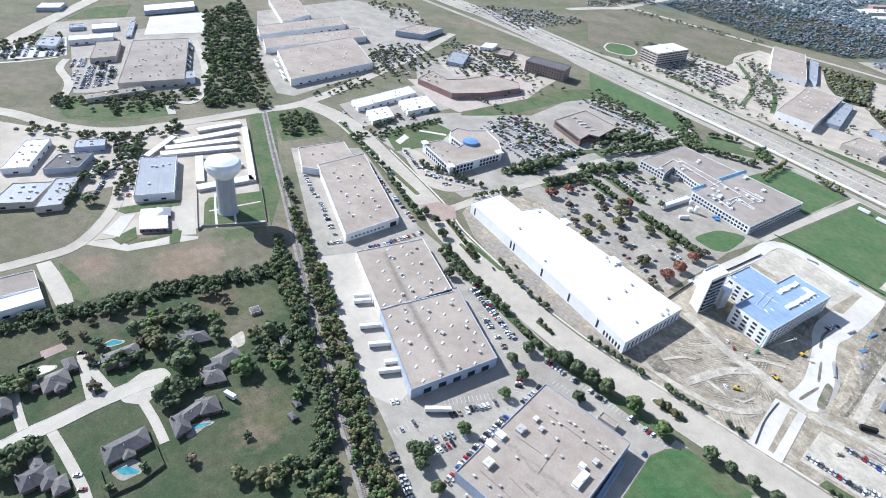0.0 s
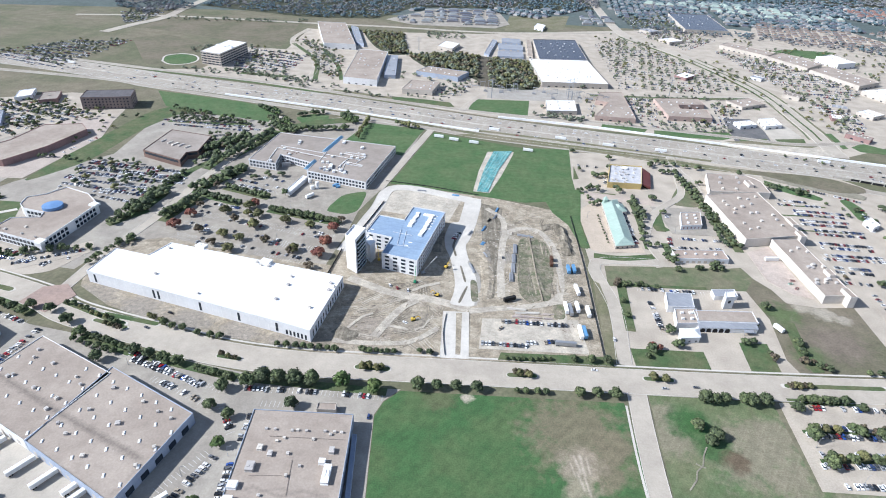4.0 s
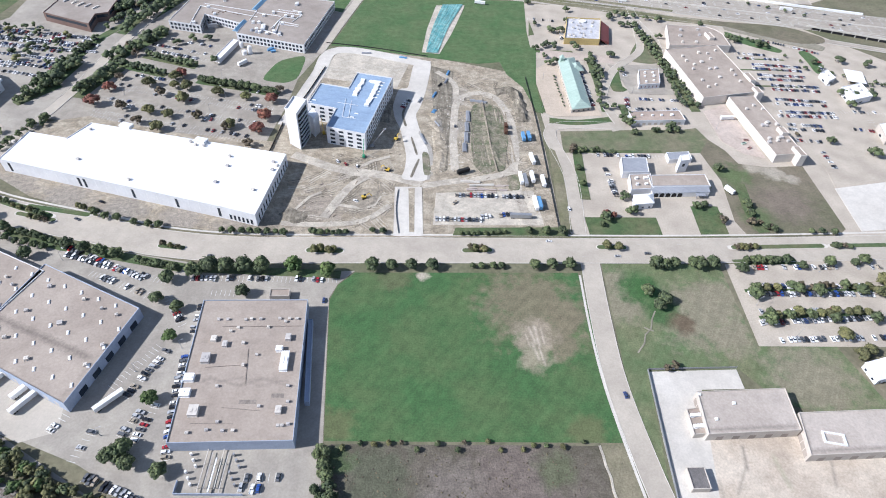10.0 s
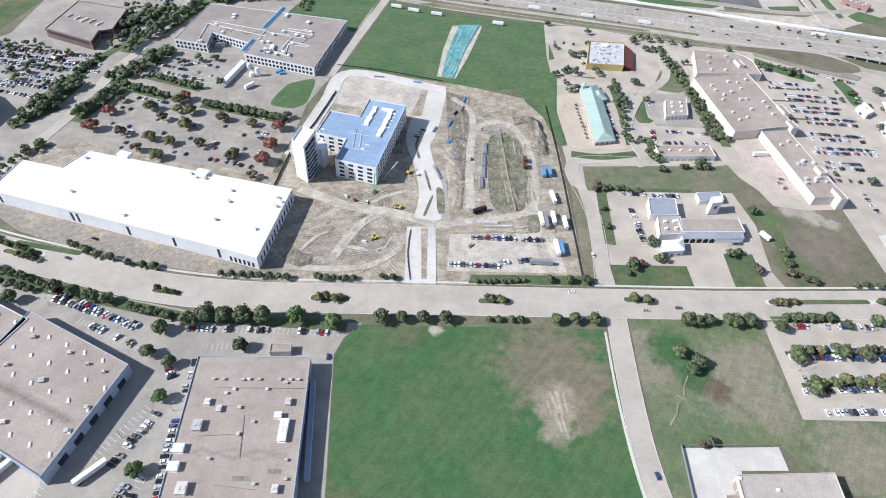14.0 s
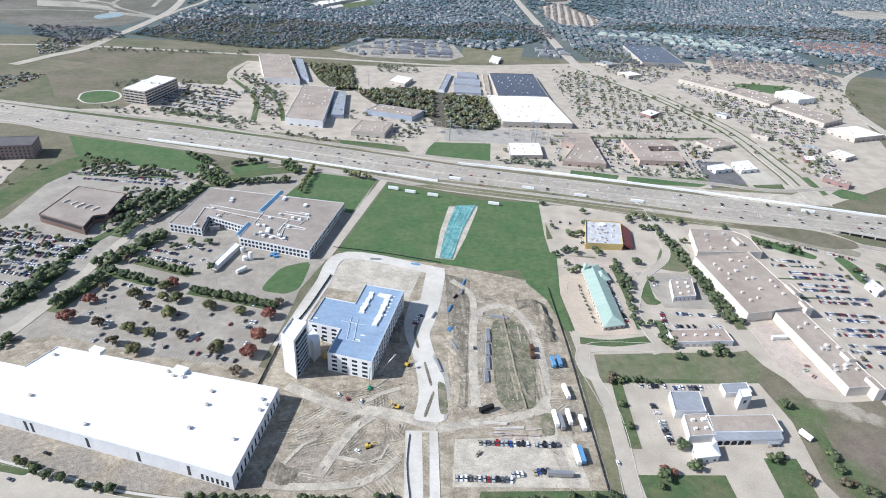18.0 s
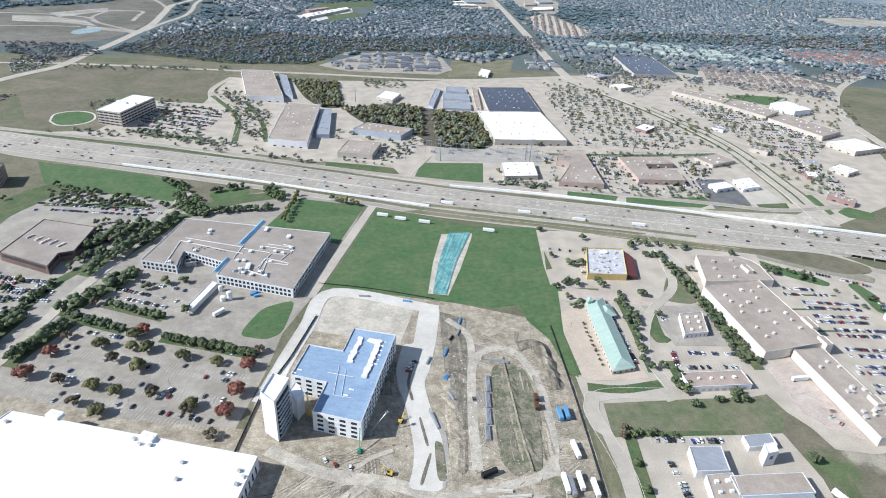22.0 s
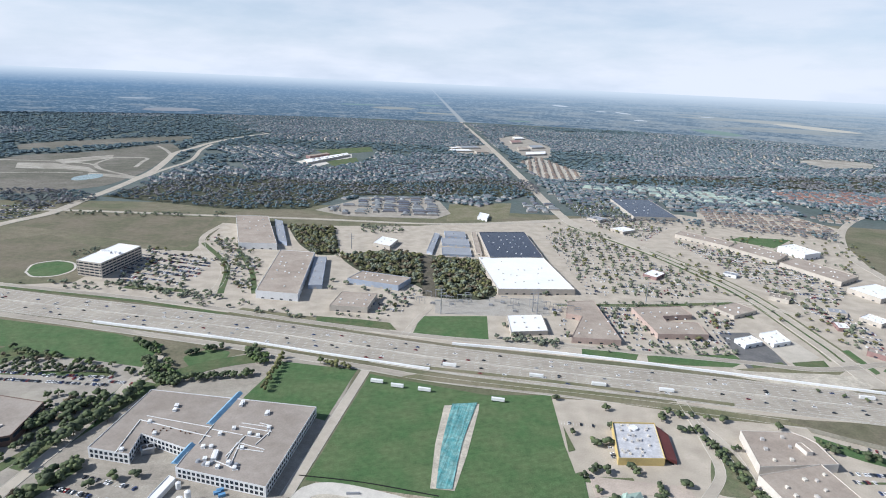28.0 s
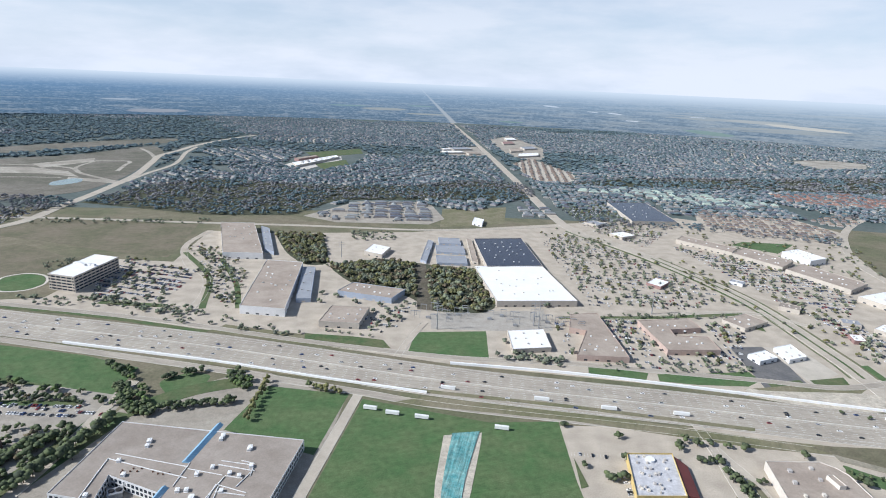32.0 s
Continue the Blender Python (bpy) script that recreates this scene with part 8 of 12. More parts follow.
def hipped(name, label, corners, h, rise, wall, roof, category="building", over=0.6, z0=0.0):
    """A building with a hipped roof over four corners."""
    pts = [Vector(p) for p in corners]
    c = sum(pts, Vector((0, 0))) / 4
    if (pts[1] - pts[0]).length < (pts[2] - pts[1]).length:
        pts = pts[1:] + pts[:1]
    area = sum(a.x * b.y - b.x * a.y for a, b in zip(pts, pts[1:] + pts[:1]))
    if area < 0:
        pts = [pts[1], pts[0], pts[3], pts[2]]
    loc = [p - c for p in pts]
    ob = thing(name, label, category, c.x, c.y, 0)
    v, f = prism_vf([tuple(p) for p in loc], z0, h)
    part("wall", mesh("wall", v, f, wall), ob)
    half = (loc[2] - loc[1]).length / 2
    u = (loc[1] - loc[0]).normalized()
    mid0, mid1 = (loc[0] + loc[3]) / 2 + u * half * 0.95, (loc[1] + loc[2]) / 2 - u * half * 0.95
    ov = [p + p.normalized() * over for p in loc]
    rv = [(p.x, p.y, h - 0.15) for p in ov] + [(mid0.x, mid0.y, h + rise), (mid1.x, mid1.y, h + rise)]
    part("roof", mesh("roof", rv, [(0, 1, 5, 4), (1, 2, 5), (2, 3, 4, 5), (3, 0, 4), (3, 2, 1, 0)], roof), ob)
    for i in range(4):
        a, b = loc[i], loc[(i + 1) % 4]
        e = b - a
        n = max(1, int(e.length / 5))
        me = pane_mesh(1.6, 1.5, GLASS)
        for k in range(n):
            p = a + e * (k + 0.5) / n
            part("window", me, ob, "", pose(p.x, p.y, z0 + 0.9, 0, 0, math.degrees(math.atan2(e.y, e.x))))
    return ob


green = hipped("green_roof_block", "long office row with a pale green metal roof", para((108.0, 602.1), (112.7, 502.8), (132.0, 509.1)), 4, 4, WALL_TAN, ROOF_GREEN)
hipped("green_roof_wing", "front wing with a pale green gabled roof", para((117.8, 593.7), (120.8, 576.1), (133.9, 580.8)), 4, 3.4, WALL_TAN, ROOF_GREEN)
food = Block("diner", "small diner with red-striped wall and tan roof", para((191.4, 586.1), (186.2, 555.2), (208.4, 560.3)), 5, WALL_WHITE, ROOF_TAN)
food.grid(3, 2, UNIT_WHITE_ME, "rooftop_unit", 2.0, 2.0, 1.4, jitter=0.05, seed=16)
for i_ in range(4):
    food.windows(i_, 5, 1.0, 2.2, 1.2, WALL_PINK, 0.05, 0.95, "red_panel")
tan = Block("service_shop", "low service shop with a rose-tan roof", para((167.7, 487.0), (217.8, 494.1), (215.9, 510.4)), 5, WALL_WHITE, mat("rose_tan_roof", (0.43, 0.345, 0.285), 0.95, 0.2, 0.2, 1.0))
tan.grid(4, 1, UNIT_WHITE_ME, "rooftop_unit", 2.0, 2.0, 1.4, jitter=0.05, seed=17)
tan.windows(0, 8, 3.0, 2.6, 0.3, WALL_TAN, 0.05, 0.95, "roller_door")

# Fire station.
fs = Block("fire_station", "white fire station with arched engine bays", para((164.1, 387.8), (212.8, 393.6), (212.2, 408.9)), 6.5, WALL_WHITE, ROOF_TAN)
fs_l = Block("station_wing", "white station wing with grey metal roof", para((143.8, 405.8), (165.9, 407.8), (167.7, 428.2)), 6, WALL_WHITE, ROOF_GREY, "building")
fs_m = Block("station_wing", "white station wing with a sunken roof", para((146.7, 383.3), (164.8, 386.4), (166.6, 406.3)), 6, WALL_WHITE, ROOF_TAN, "building")
fs_m.grid(2, 2, UNIT_WHITE_ME, "rooftop_unit", 2.5, 2.0, 1.6, seed=18)
part("porch_roof", mesh("porch_roof", [(0, 0, 4.6), (48, 0, 4.6), (48, 6, 7.2), (0, 6, 7.2), (0, 0, 4.4), (48, 0, 4.4), (48, 6, 4.4), (0, 6, 4.4)], [(0, 1, 2, 3), (0, 4, 5, 1), (1, 5, 6, 2), (3, 7, 4, 0), (2, 6, 7, 3)], ROOF_GREY), fs.ob, "grey sloping porch roof", pose(fs.loc[0].x, fs.loc[0].y - 5, 0, 0, 0, fs.angle()))
bay_pose = pose(fs.loc[0].x, fs.loc[0].y - 5, 0, 0, 0, fs.angle())
part("bay_wall", mesh("bay_wall", *box_vf(0.3, 0.15, 0, 47.7, 5.9, 4.45), WALL_WHITE), fs.ob, "", bay_pose)
arch = [(-1.9, 0.0), (1.9, 0.0), (1.9, 2.4)] + [(1.9 * math.cos(q * math.pi / 8), 2.4 + 1.5 * math.sin(q * math.pi / 8)) for q in range(1, 8)] + [(-1.9, 2.4)]
av = [(x, 0.02, z + 0.05) for x, z in arch] + [(x, 0.25, z + 0.05) for x, z in arch]
na = len(arch)
af = [tuple(range(na))] + [(i, i + na, (i + 1) % na + na, (i + 1) % na) for i in range(na)]
# Each bay's inner shade is a near-black pane on the wall.
arch_me = mesh("engine_bay", av, af, SHADE)
for k in range(5):
    part("engine_bay", arch_me, fs.ob, "near-black arched pane for a shaded engine bay", bay_pose @ pose(3.5 + 5.0 * k, 0, 0))
part("entrance_canopy", mesh("entrance_canopy", *boxes([(36, -3, 3.2, 44, 0.1, 3.5), (36.2, -2.8, 0, 36.5, -2.5, 3.2), (43.5, -2.8, 0, 43.8, -2.5, 3.2)]), ROOF_GREY), fs.ob, "small grey side canopy", bay_pose)
hipped("station_porch", "white gabled entrance of the fire station", para((145.9, 365.6), (161.7, 369.1), (163.3, 380.6)), 6, 3, WALL_WHITE, ROOF_WHITE)
tw = Block("hose_tower", "white training tower with sloping top", para((192.6, 418.0), (200.8, 420.4), (202.0, 428.7)), 12, WALL_WHITE, ROOF_WHITE, "tower")
tw.windows(0, 1, 2.5, 3, 6, GLASS, 0.3, 0.7)
Block("carport", "open carport with grey metal roof", para((188.3, 430.4), (208.9, 434.0), (208.5, 444.2)), 4, WALL_WHITE, ROOF_GREY, "carport")
trailer(*((230.6, 396.1)), 120, "white service truck beside the station", 9)

# Workshops.
ws1 = Block("workshop", "tan-roofed workshop with pale walls", para((150.4, 198.6), (150.0, 171.9), (203.1, 177.9)), 7, WALL_TAN, PALEROOF)
ws2 = Block("workshop", "tan-roofed workshop with a white roof hatch", para((205.4, 188.9), (202.4, 163.2), (256.2, 169.1)), 7, WALL_TAN, PALEROOF)
for b_ in (ws1, ws2):
    for i_ in range(4):
        b_.windows(i_, 5, 4.0, 3.8, 0.2, ROOF_BROWN, 0.06, 0.94, "roller_door")
for x, y in ((151.2, 196.7), (169.7, 192.2), (156.8, 181.5)):
    ws1.gear("roof_vent", UNIT_WHITE_ME, x, y, 1.6, 1.6, 1.0)
HATCH_ME = mesh("roof_hatch", *boxes([(-0.5, -0.5, 0, 0.5, -0.42, 1), (-0.5, 0.42, 0, 0.5, 0.5, 1), (-0.5, -0.42, 0, -0.38, 0.42, 1), (0.38, -0.42, 0, 0.5, 0.42, 1)]), UNIT_WHITE)
ws2.gear("roof_hatch", HATCH_ME, 219.3, 174.0, 7, 12, 0.9, label="white framed opening in the roof")
Block("workshop_annex", "low annex with roof ducts", para((142.9, 188.6), (143.4, 172.8), (151.0, 174.0)), 4, WALL_TAN, ROOF_TAN, "annex").grid(2, 3, UNIT_WHITE_ME, "rooftop_unit", 2, 2, 1.6, seed=19)
Block("shed", "dark-roofed shed in the gravel yard", para((134.2, 153.6), (134.9, 142.1), (144.6, 142.9)), 4, WALL_TAN, SHINGLE, "shed")
Block("shed", "pale blue-roofed shed in the gravel yard", para((134.3, 135.6), (135.2, 122.8), (152.9, 125.2)), 5, WALL_WHITE, ROOF_GREY, "shed")
hipped("white_gabled_building", "white building with a pitched white roof", para((262.8, 228.2), (265.0, 215.8), (287.9, 223.5)), 5, 4, WALL_WHITE, ROOF_WHITE)

# ---- beyond the highway ----
hr = Block("office_tower", "five-storey tan office block with white roof", para((-584.9, 1052.6), (-542.3, 1042.1), (-532.3, 1140.8)), 23, WALL_TAN, ROOF_WHITE)
for i_ in range(4):
    for k in range(5):
        hr.band(i_, 1.6 + 4.4 * k, 3.8 + 4.4 * k, GLASS, "window_band", 0.08, 0.02, 0.98)
    e_ = (hr.loc[(i_ + 1) % 4] - hr.loc[i_]).length
    for u in np.arange(0.08, 0.95, 9.0 / e_):
        hr.band(i_, 0.5, 23, WALL_TAN, "pier", 0.16, u, u + 1.2 / e_)
hr.grid(5, 1, UNIT_WHITE_ME, "rooftop_unit", 6, 5, 3, jitter=0.02, seed=20)
for nm, lab, cs, h, w, r, g in (
    ("distribution_hall", "tan-roofed hall with white walls by the highway", para((-296.5, 990.8), (-235.7, 985.3), (-258.7, 1191.0)), 11, WALL_WHITE, ROOF_TAN, (4, 6)),
    ("distribution_hall", "tan-roofed hall with white walls near the woods", para((-404.0, 1228.8), (-336.3, 1233.0), (-415.3, 1443.7)), 11, WALL_WHITE, ROOF_TAN, (4, 6)),
    ("dock_annex", "grey dock annex beside the hall", para((-234.1, 1037.8), (-213.8, 1040.6), (-236.8, 1184.0)), 6, WALL_GREY, ROOF_GREY, (2, 3)),
    ("dock_annex", "grey dock annex beside the hall", para((-347.2, 1277.4), (-325.8, 1261.0), (-379.8, 1424.5)), 6, WALL_GREY, ROOF_GREY, (2, 3)),
    ("small_office", "cream office with a tan flat roof", para((-185.7, 956.2), (-134.5, 954.4), (-127.8, 1010.3)), 8, WALL_TAN, ROOF_TAN, (4, 3)),
    ("small_office", "pale grey showroom with tan roof", para((-181.3, 1070.8), (-101.3, 1048.1), (-84.6, 1087.6)), 8, WALL_GREY, ROOF_TAN, (6, 2)),
    ("superstore", "warehouse store with a bright white roof", para((48.2, 1050.9), (165.7, 1064.5), (141.6, 1228.0)), 9, WALL_TAN, ROOF_WHITE, (6, 4)),
    ("superstore", "store wing under a dark solar roof", para((46.0, 1212.7), (142.1, 1231.7), (128.8, 1415.4)), 9, WALL_TAN, SOLAR, (5, 5)),
    ("shop_block", "L-shaped rose-tan shops by the highway", [(127.2, 889.6), (188.0, 888.1), (184.2, 1024.1), (145.9, 1016.8), (134.9, 970.1), (154.9, 962.4)], 7, PALE_ROSE, ROOF_TAN, (5, 4)),
    ("shop_block", "rose-tan shops with a cut-out court", [(241.4, 912.8), (308.3, 918.6), (309.2, 957.4), (267.2, 956.3), (267.9, 976.2), (312.6, 985.8), (308.7, 1017.5), (233.9, 1003.6)], 7, PALE_ROSE, ROOF_TAN, (5, 4)),
    ("shop_block", "small shop with a white roof", para((53.7, 900.5), (101.1, 909.5), (100.3, 964.2)), 6, WALL_TAN, ROOF_WHITE, (4, 3)),
    ("shop_block", "small shop with a tan roof", para((358.2, 1024.4), (375.6, 994.3), (420.4, 1021.2)), 5, WALL_TAN, ROOF_TAN, (3, 2)),
    ("garage_block", "filling station with a white roof", para((339.1, 914.4), (344.2, 894.9), (371.7, 907.8)), 5, WALL_WHITE, ROOF_WHITE, (3, 2)),
    ("garage_block", "low shop with a white roof", para((382.6, 937.0), (383.1, 902.4), (410.5, 913.8)), 5, WALL_WHITE, ROOF_WHITE, (3, 2)),
    ("department_store", "white windowless department store", para((641.4, 1386.0), (661.1, 1324.0), (705.3, 1347.0)), 11, WALL_WHITE, ROOF_WHITE, (4, 3)),
    ("superstore", "far store under a dark solar roof", para((418.8, 1851.1), (417.6, 1620.6), (527.9, 1631.1)), 9, WALL_TAN, SOLAR, (5, 4)),
    ("shop_row", "long tan shopping row with pale front", para((535.0, 1370.0), (586.5, 1284.5), (632.0, 1329.4)), 8, WALL_TAN, ROOF_TAN, (8, 2)),
    ("shop_row", "long tan shopping row with pale front", para((586.0, 1273.6), (634.4, 1168.1), (687.6, 1205.8)), 8, WALL_TAN, ROOF_TAN, (8, 2)),
    ("shop_row", "long tan shopping row with pale front", para((460.1, 1461.5), (537.0, 1374.6), (564.5, 1409.9)), 8, WALL_TAN, ROOF_TAN, (8, 1)),
    ("shop_row", "pale-fronted shopping row with white roof", para((625.0, 1138.5), (645.9, 1089.0), (711.0, 1118.0)), 8, WALL_TAN, ROOF_WHITE, (5, 2)),
    ("red_diner", "small red-fronted diner in the lots", para((302.5, 1173.7), (319.4, 1155.1), (344.0, 1183.0)), 5, WALL_PINK, ROOF_WHITE, (2, 2)),
    ("red_diner", "small red and white diner beside the arterial road", para((505.0, 968.0), (521.0, 966.0), (527.0, 988.0)), 5, WALL_PINK, ROOF_WHITE, (2, 2)),
    ("restaurant", "low dark red restaurant with a stepped roof", para((493.0, 893.0), (516.0, 868.0), (526.0, 880.0)), 6, WALL_PINK, ROOF_BROWN, (3, 2)),
    ("shop_block", "small grey-roofed bank among trees", para((530.0, 1030.0), (552.0, 1022.0), (559.0, 1040.0)), 5, WALL_TAN, ROOF_GREY, (2, 1)),
    ("shop_block", "white-roofed shop by the far lots", para((560.0, 1010.0), (575.0, 985.0), (600.0, 1002.0)), 6, WALL_TAN, ROOF_WHITE, (3, 2)),
    ("shop_block", "tan restaurant among parked cars", para((470.0, 1085.0), (492.0, 1068.0), (504.0, 1086.0)), 6, WALL_TAN, ROOF_BROWN, (3, 2)),
    ("shop_block", "blue-roofed kiosk in the lots", para((450.0, 1200.0), (466.0, 1186.0), (476.0, 1198.0)), 5, WALL_WHITE, ROOF_GREY, (1, 1)),
    ("shop_block", "pale shop on the far side of the arterial road", para((330.0, 1500.0), (350.0, 1470.0), (385.0, 1492.0)), 6, WALL_TAN, ROOF_WHITE, (3, 2)),
    ("shop_block", "grey-roofed shop on the far side of the arterial road", para((300.0, 1600.0), (325.0, 1575.0), (350.0, 1600.0)), 6, WALL_TAN, ROOF_GREY, (2, 2)),
    ("clubhouse", "pale stone building in a paved lot", para((-170.5, 1284.5), (-136.7, 1266.5), (-125.6, 1317.4)), 7, WALL_TAN, ROOF_WHITE, (2, 2)),
    ("white_shed", "white building beside a green field", para((36.4, 1554.6), (57.6, 1535.5), (65.7, 1585.1)), 6, WALL_WHITE, ROOF_WHITE, (2, 1)),
    ("storage_row", "storage row with grey metal roof", para((-40.2, 1310.2), (12.9, 1307.1), (9.7, 1353.0)), 4, WALL_GREY, ROOF_GREY, (1, 1)),
    ("storage_row", "storage row with grey metal roof", para((-38.9, 1240.7), (14.3, 1242.1), (12.4, 1287.1)), 4, WALL_GREY, ROOF_GREY, (1, 1)),
    ("storage_row", "storage row with grey metal roof", para((-35.6, 1371.6), (6.6, 1370.2), (3.9, 1411.7)), 4, WALL_GREY, ROOF_GREY, (1, 1)),
    ("storage_row", "storage row with grey metal roof", para((-68.1, 1254.3), (-57.4, 1244.9), (-47.3, 1383.3)), 4, WALL_GREY, ROOF_GREY, (1, 1)),
    ("storage_row", "storage row with tan metal roof", para((23.1, 1258.3), (33.2, 1252.5), (28.7, 1411.6)), 4, WALL_TAN, ROOF_TAN, (1, 1)),
    ("warehouse", "big tan-roofed warehouse beyond the street", para((-853.8, 436.1), (-728.5, 387.6), (-743.5, 538.6)), 10, WALL_WHITE, ROOF_TAN, (5, 6)),
    ("warehouse", "long narrow tan-roofed warehouse", para((-917.4, 446.3), (-870.6, 426.0), (-866.4, 615.1)), 9, WALL_WHITE, ROOF_TAN, (3, 8)),
    ("warehouse", "long narrow tan-roofed warehouse", para((-985.4, 472.1), (-935.9, 451.1), (-945.4, 626.8)), 9, WALL_WHITE, ROOF_TAN, (3, 8)),
    ("warehouse", "tan-roofed warehouse far up the tracks", para((-1144.4, 579.9), (-997.5, 527.4), (-1023.6, 599.0)), 9, WALL_WHITE, ROOF_TAN, (4, 3)),
    ("warehouse", "wide brown-roofed plant among parked cars", para((-971.7, 264.5), (-805.8, 188.4), (-789.2, 265.2)), 9, WALL_TAN, ROOF_BROWN, (8, 6)),
    ("warehouse", "brown-roofed annex of the plant", para((-987.1, 218.4), (-918.1, 188.9), (-915.2, 221.9)), 7, WALL_TAN, ROOF_BROWN, (3, 3)),
    ("shop_block", "long white-roofed low business building", para((-636.2, 424.0), (-611.1, 417.1), (-621.1, 523.5)), 6, WALL_WHITE, ROOF_WHITE, (5, 2)),
    ("shop_block", "white-roofed low business building", para((-608.2, 481.4), (-570.6, 467.7), (-568.6, 515.7)), 6, WALL_WHITE, ROOF_WHITE, (3, 3)),
    ("shop_block", "small white-roofed low business building", para((-598.6, 420.7), (-566.4, 407.6), (-566.8, 442.1)), 6, WALL_WHITE, ROOF_WHITE, (3, 2)),
    ("metal_hall", "grey metal-roofed hall with white walls", para((-598.1, 140.8), (-527.8, 109.7), (-515.8, 141.5)), 7, WALL_WHITE, ROOF_GREY, (2, 5)),
    ("metal_hall", "grey-roofed hall with white sides", para((-438.7, -34.0), (-433.0, 12.5), (-456.4, 14.4)), 7, WALL_WHITE, ROOF_BROWN, (1, 2)),
    ("metal_hall", "white-roofed side of the metal hall", para((-420.0, -36.0), (-417.5, 11.2), (-432.8, 12.4)), 7, WALL_WHITE, ROOF_WHITE, (1, 1)),
    ("shop_block", "grey-roofed cream business building", para((-574.5, 8.4), (-560.9, 37.9), (-589.7, 61.3)), 6, WALL_TAN, ROOF_GREY, (4, 3)),
    ("shop_block", "grey-roofed cream business building", para((-550.7, 36.3), (-545.4, 55.6), (-589.4, 83.4)), 6, WALL_TAN, ROOF_GREY, (4, 3)),
    ("shop_block", "white-roofed low business building", para((-636.8, 29.1), (-629.8, 50.3), (-684.0, 83.0)), 6, WALL_WHITE, ROOF_WHITE, (4, 3)),
    ("shop_block", "dark grey-roofed low office", para((-652.7, 95.3), (-644.1, 121.8), (-660.8, 128.7)), 6, WALL_GREY, ROOF_GREY, (3, 2)),
    ("shop_block", "dark grey-roofed low office", para((-619.2, 59.4), (-608.2, 87.8), (-633.7, 108.0)), 6, WALL_GREY, SHINGLE, (3, 2)),
    ("shop_block", "pale warehouse far up the street", para((-1007.7, 187.1), (-1003.9, 247.0), (-1026.5, 254.4)), 7, WALL_WHITE, ROOF_WHITE, (3, 1)),
    ("shop_block", "pale warehouse far up the street", para((-1133.9, 339.3), (-1140.1, 430.8), (-1179.5, 444.6)), 7, WALL_GREY, ROOF_WHITE, (3, 1)),
    ("shop_block", "tan-roofed office with dark glass", para((-877.5, 689.1), (-838.4, 723.9), (-861.3, 793.7)), 9, WALL_GREY, ROOF_TAN, (3, 2)),
    ("shop_block", "white-roofed hall beside the far road", para((-1203.8, 192.0), (-1194.4, 225.0), (-1224.9, 242.5)), 6, WALL_GREY, ROOF_WHITE, (3, 1)),
    ("car_dealer", "blue-grey roofed car dealer among parked cars", para((-1004.2, 144.7), (-990.3, 166.4), (-1030.4, 184.1)), 6, WALL_WHITE, ROOF_GREY, (2, 2)),
    ("shop_block", "low workshop with a pale roof", para((-1060.8, 234.0), (-1058.1, 271.0), (-1086.4, 279.4)), 5, WALL_GREY, ROOF_WHITE, (2, 1)),
    ("shop_block", "small workshop with a grey roof", para((-1076.6, 206.9), (-1076.2, 227.4), (-1094.7, 232.7)), 5, WALL_GREY, ROOF_GREY, (2, 1)),
    ("shop_block", "narrow grey-roofed shed row", para((-1013.9, 267.6), (-1014.1, 275.9), (-1088.0, 308.7)), 4, WALL_WHITE, ROOF_GREY, (1, 1)),
    ("plant_wing", "low brown-roofed front wing of the plant", para((-795.5, 144.6), (-779.6, 143.7), (-780.3, 212.5)), 5, WALL_TAN, ROOF_BROWN, (1, 6)),
    ("plant_wing", "white corner office of the plant", para((-793.6, 262.4), (-790.5, 279.9), (-815.8, 289.3)), 8, WALL_WHITE, ROOF_GREY, (2, 1)),
    ("shop_block", "small white shop in the mall lot", para((389.1, 604.8), (391.2, 587.8), (402.0, 596.3)), 5, WALL_WHITE, ROOF_WHITE, (1, 1)),
    ("shop_block", "white shop beside the fuel canopy", para((398.2, 574.9), (398.3, 548.8), (423.7, 560.5)), 6, WALL_WHITE, ROOF_WHITE, (3, 2)),
    ("shop_block", "white-roofed shop at the lot corner", para((404.3, 507.6), (399.5, 481.2), (431.3, 491.8)), 6, WALL_TAN, ROOF_WHITE, (2, 2)),
    ("restaurant", "grey-roofed restaurant beside the street", para((-712.1, 664.7), (-686.5, 679.1), (-722.5, 728.2)), 6, WALL_GREY, ROOF_GREY, (2, 2)),
    ("shop_block", "low brown shop beside the hotel", para((-707.3, 778.3), (-685.5, 791.0), (-704.6, 826.8)), 6, WALL_PINK, ROOF_BROWN, (1, 1)),
    ("shop_block", "white-roofed shop near the highway", para((-748.8, 781.3), (-733.4, 798.2), (-750.8, 831.2)), 6, WALL_WHITE, ROOF_WHITE, (1, 1)),
):
    b_ = Block(nm, lab, cs, h, w, r)
    b_.grid(g[0], g[1], UNIT_WHITE_ME if r in (SOLAR, ROOF_TAN) else UNIT_ME, "rooftop_unit", 2.2, 1.9, 1.2, jitter=0.06, skip=0.35, seed=hash_of(lab))
    n4 = len(b_.loc)
    for i_ in range(n4):
        e_ = (b_.loc[(i_ + 1) % n4] - b_.loc[i_]).length
        b_.windows(i_, max(1, min(9, int(e_ / 14))), 4.2, 1.9, 0.6, GLASS if w != WALL_GREY else WALL_TAN, 0.06, 0.94)

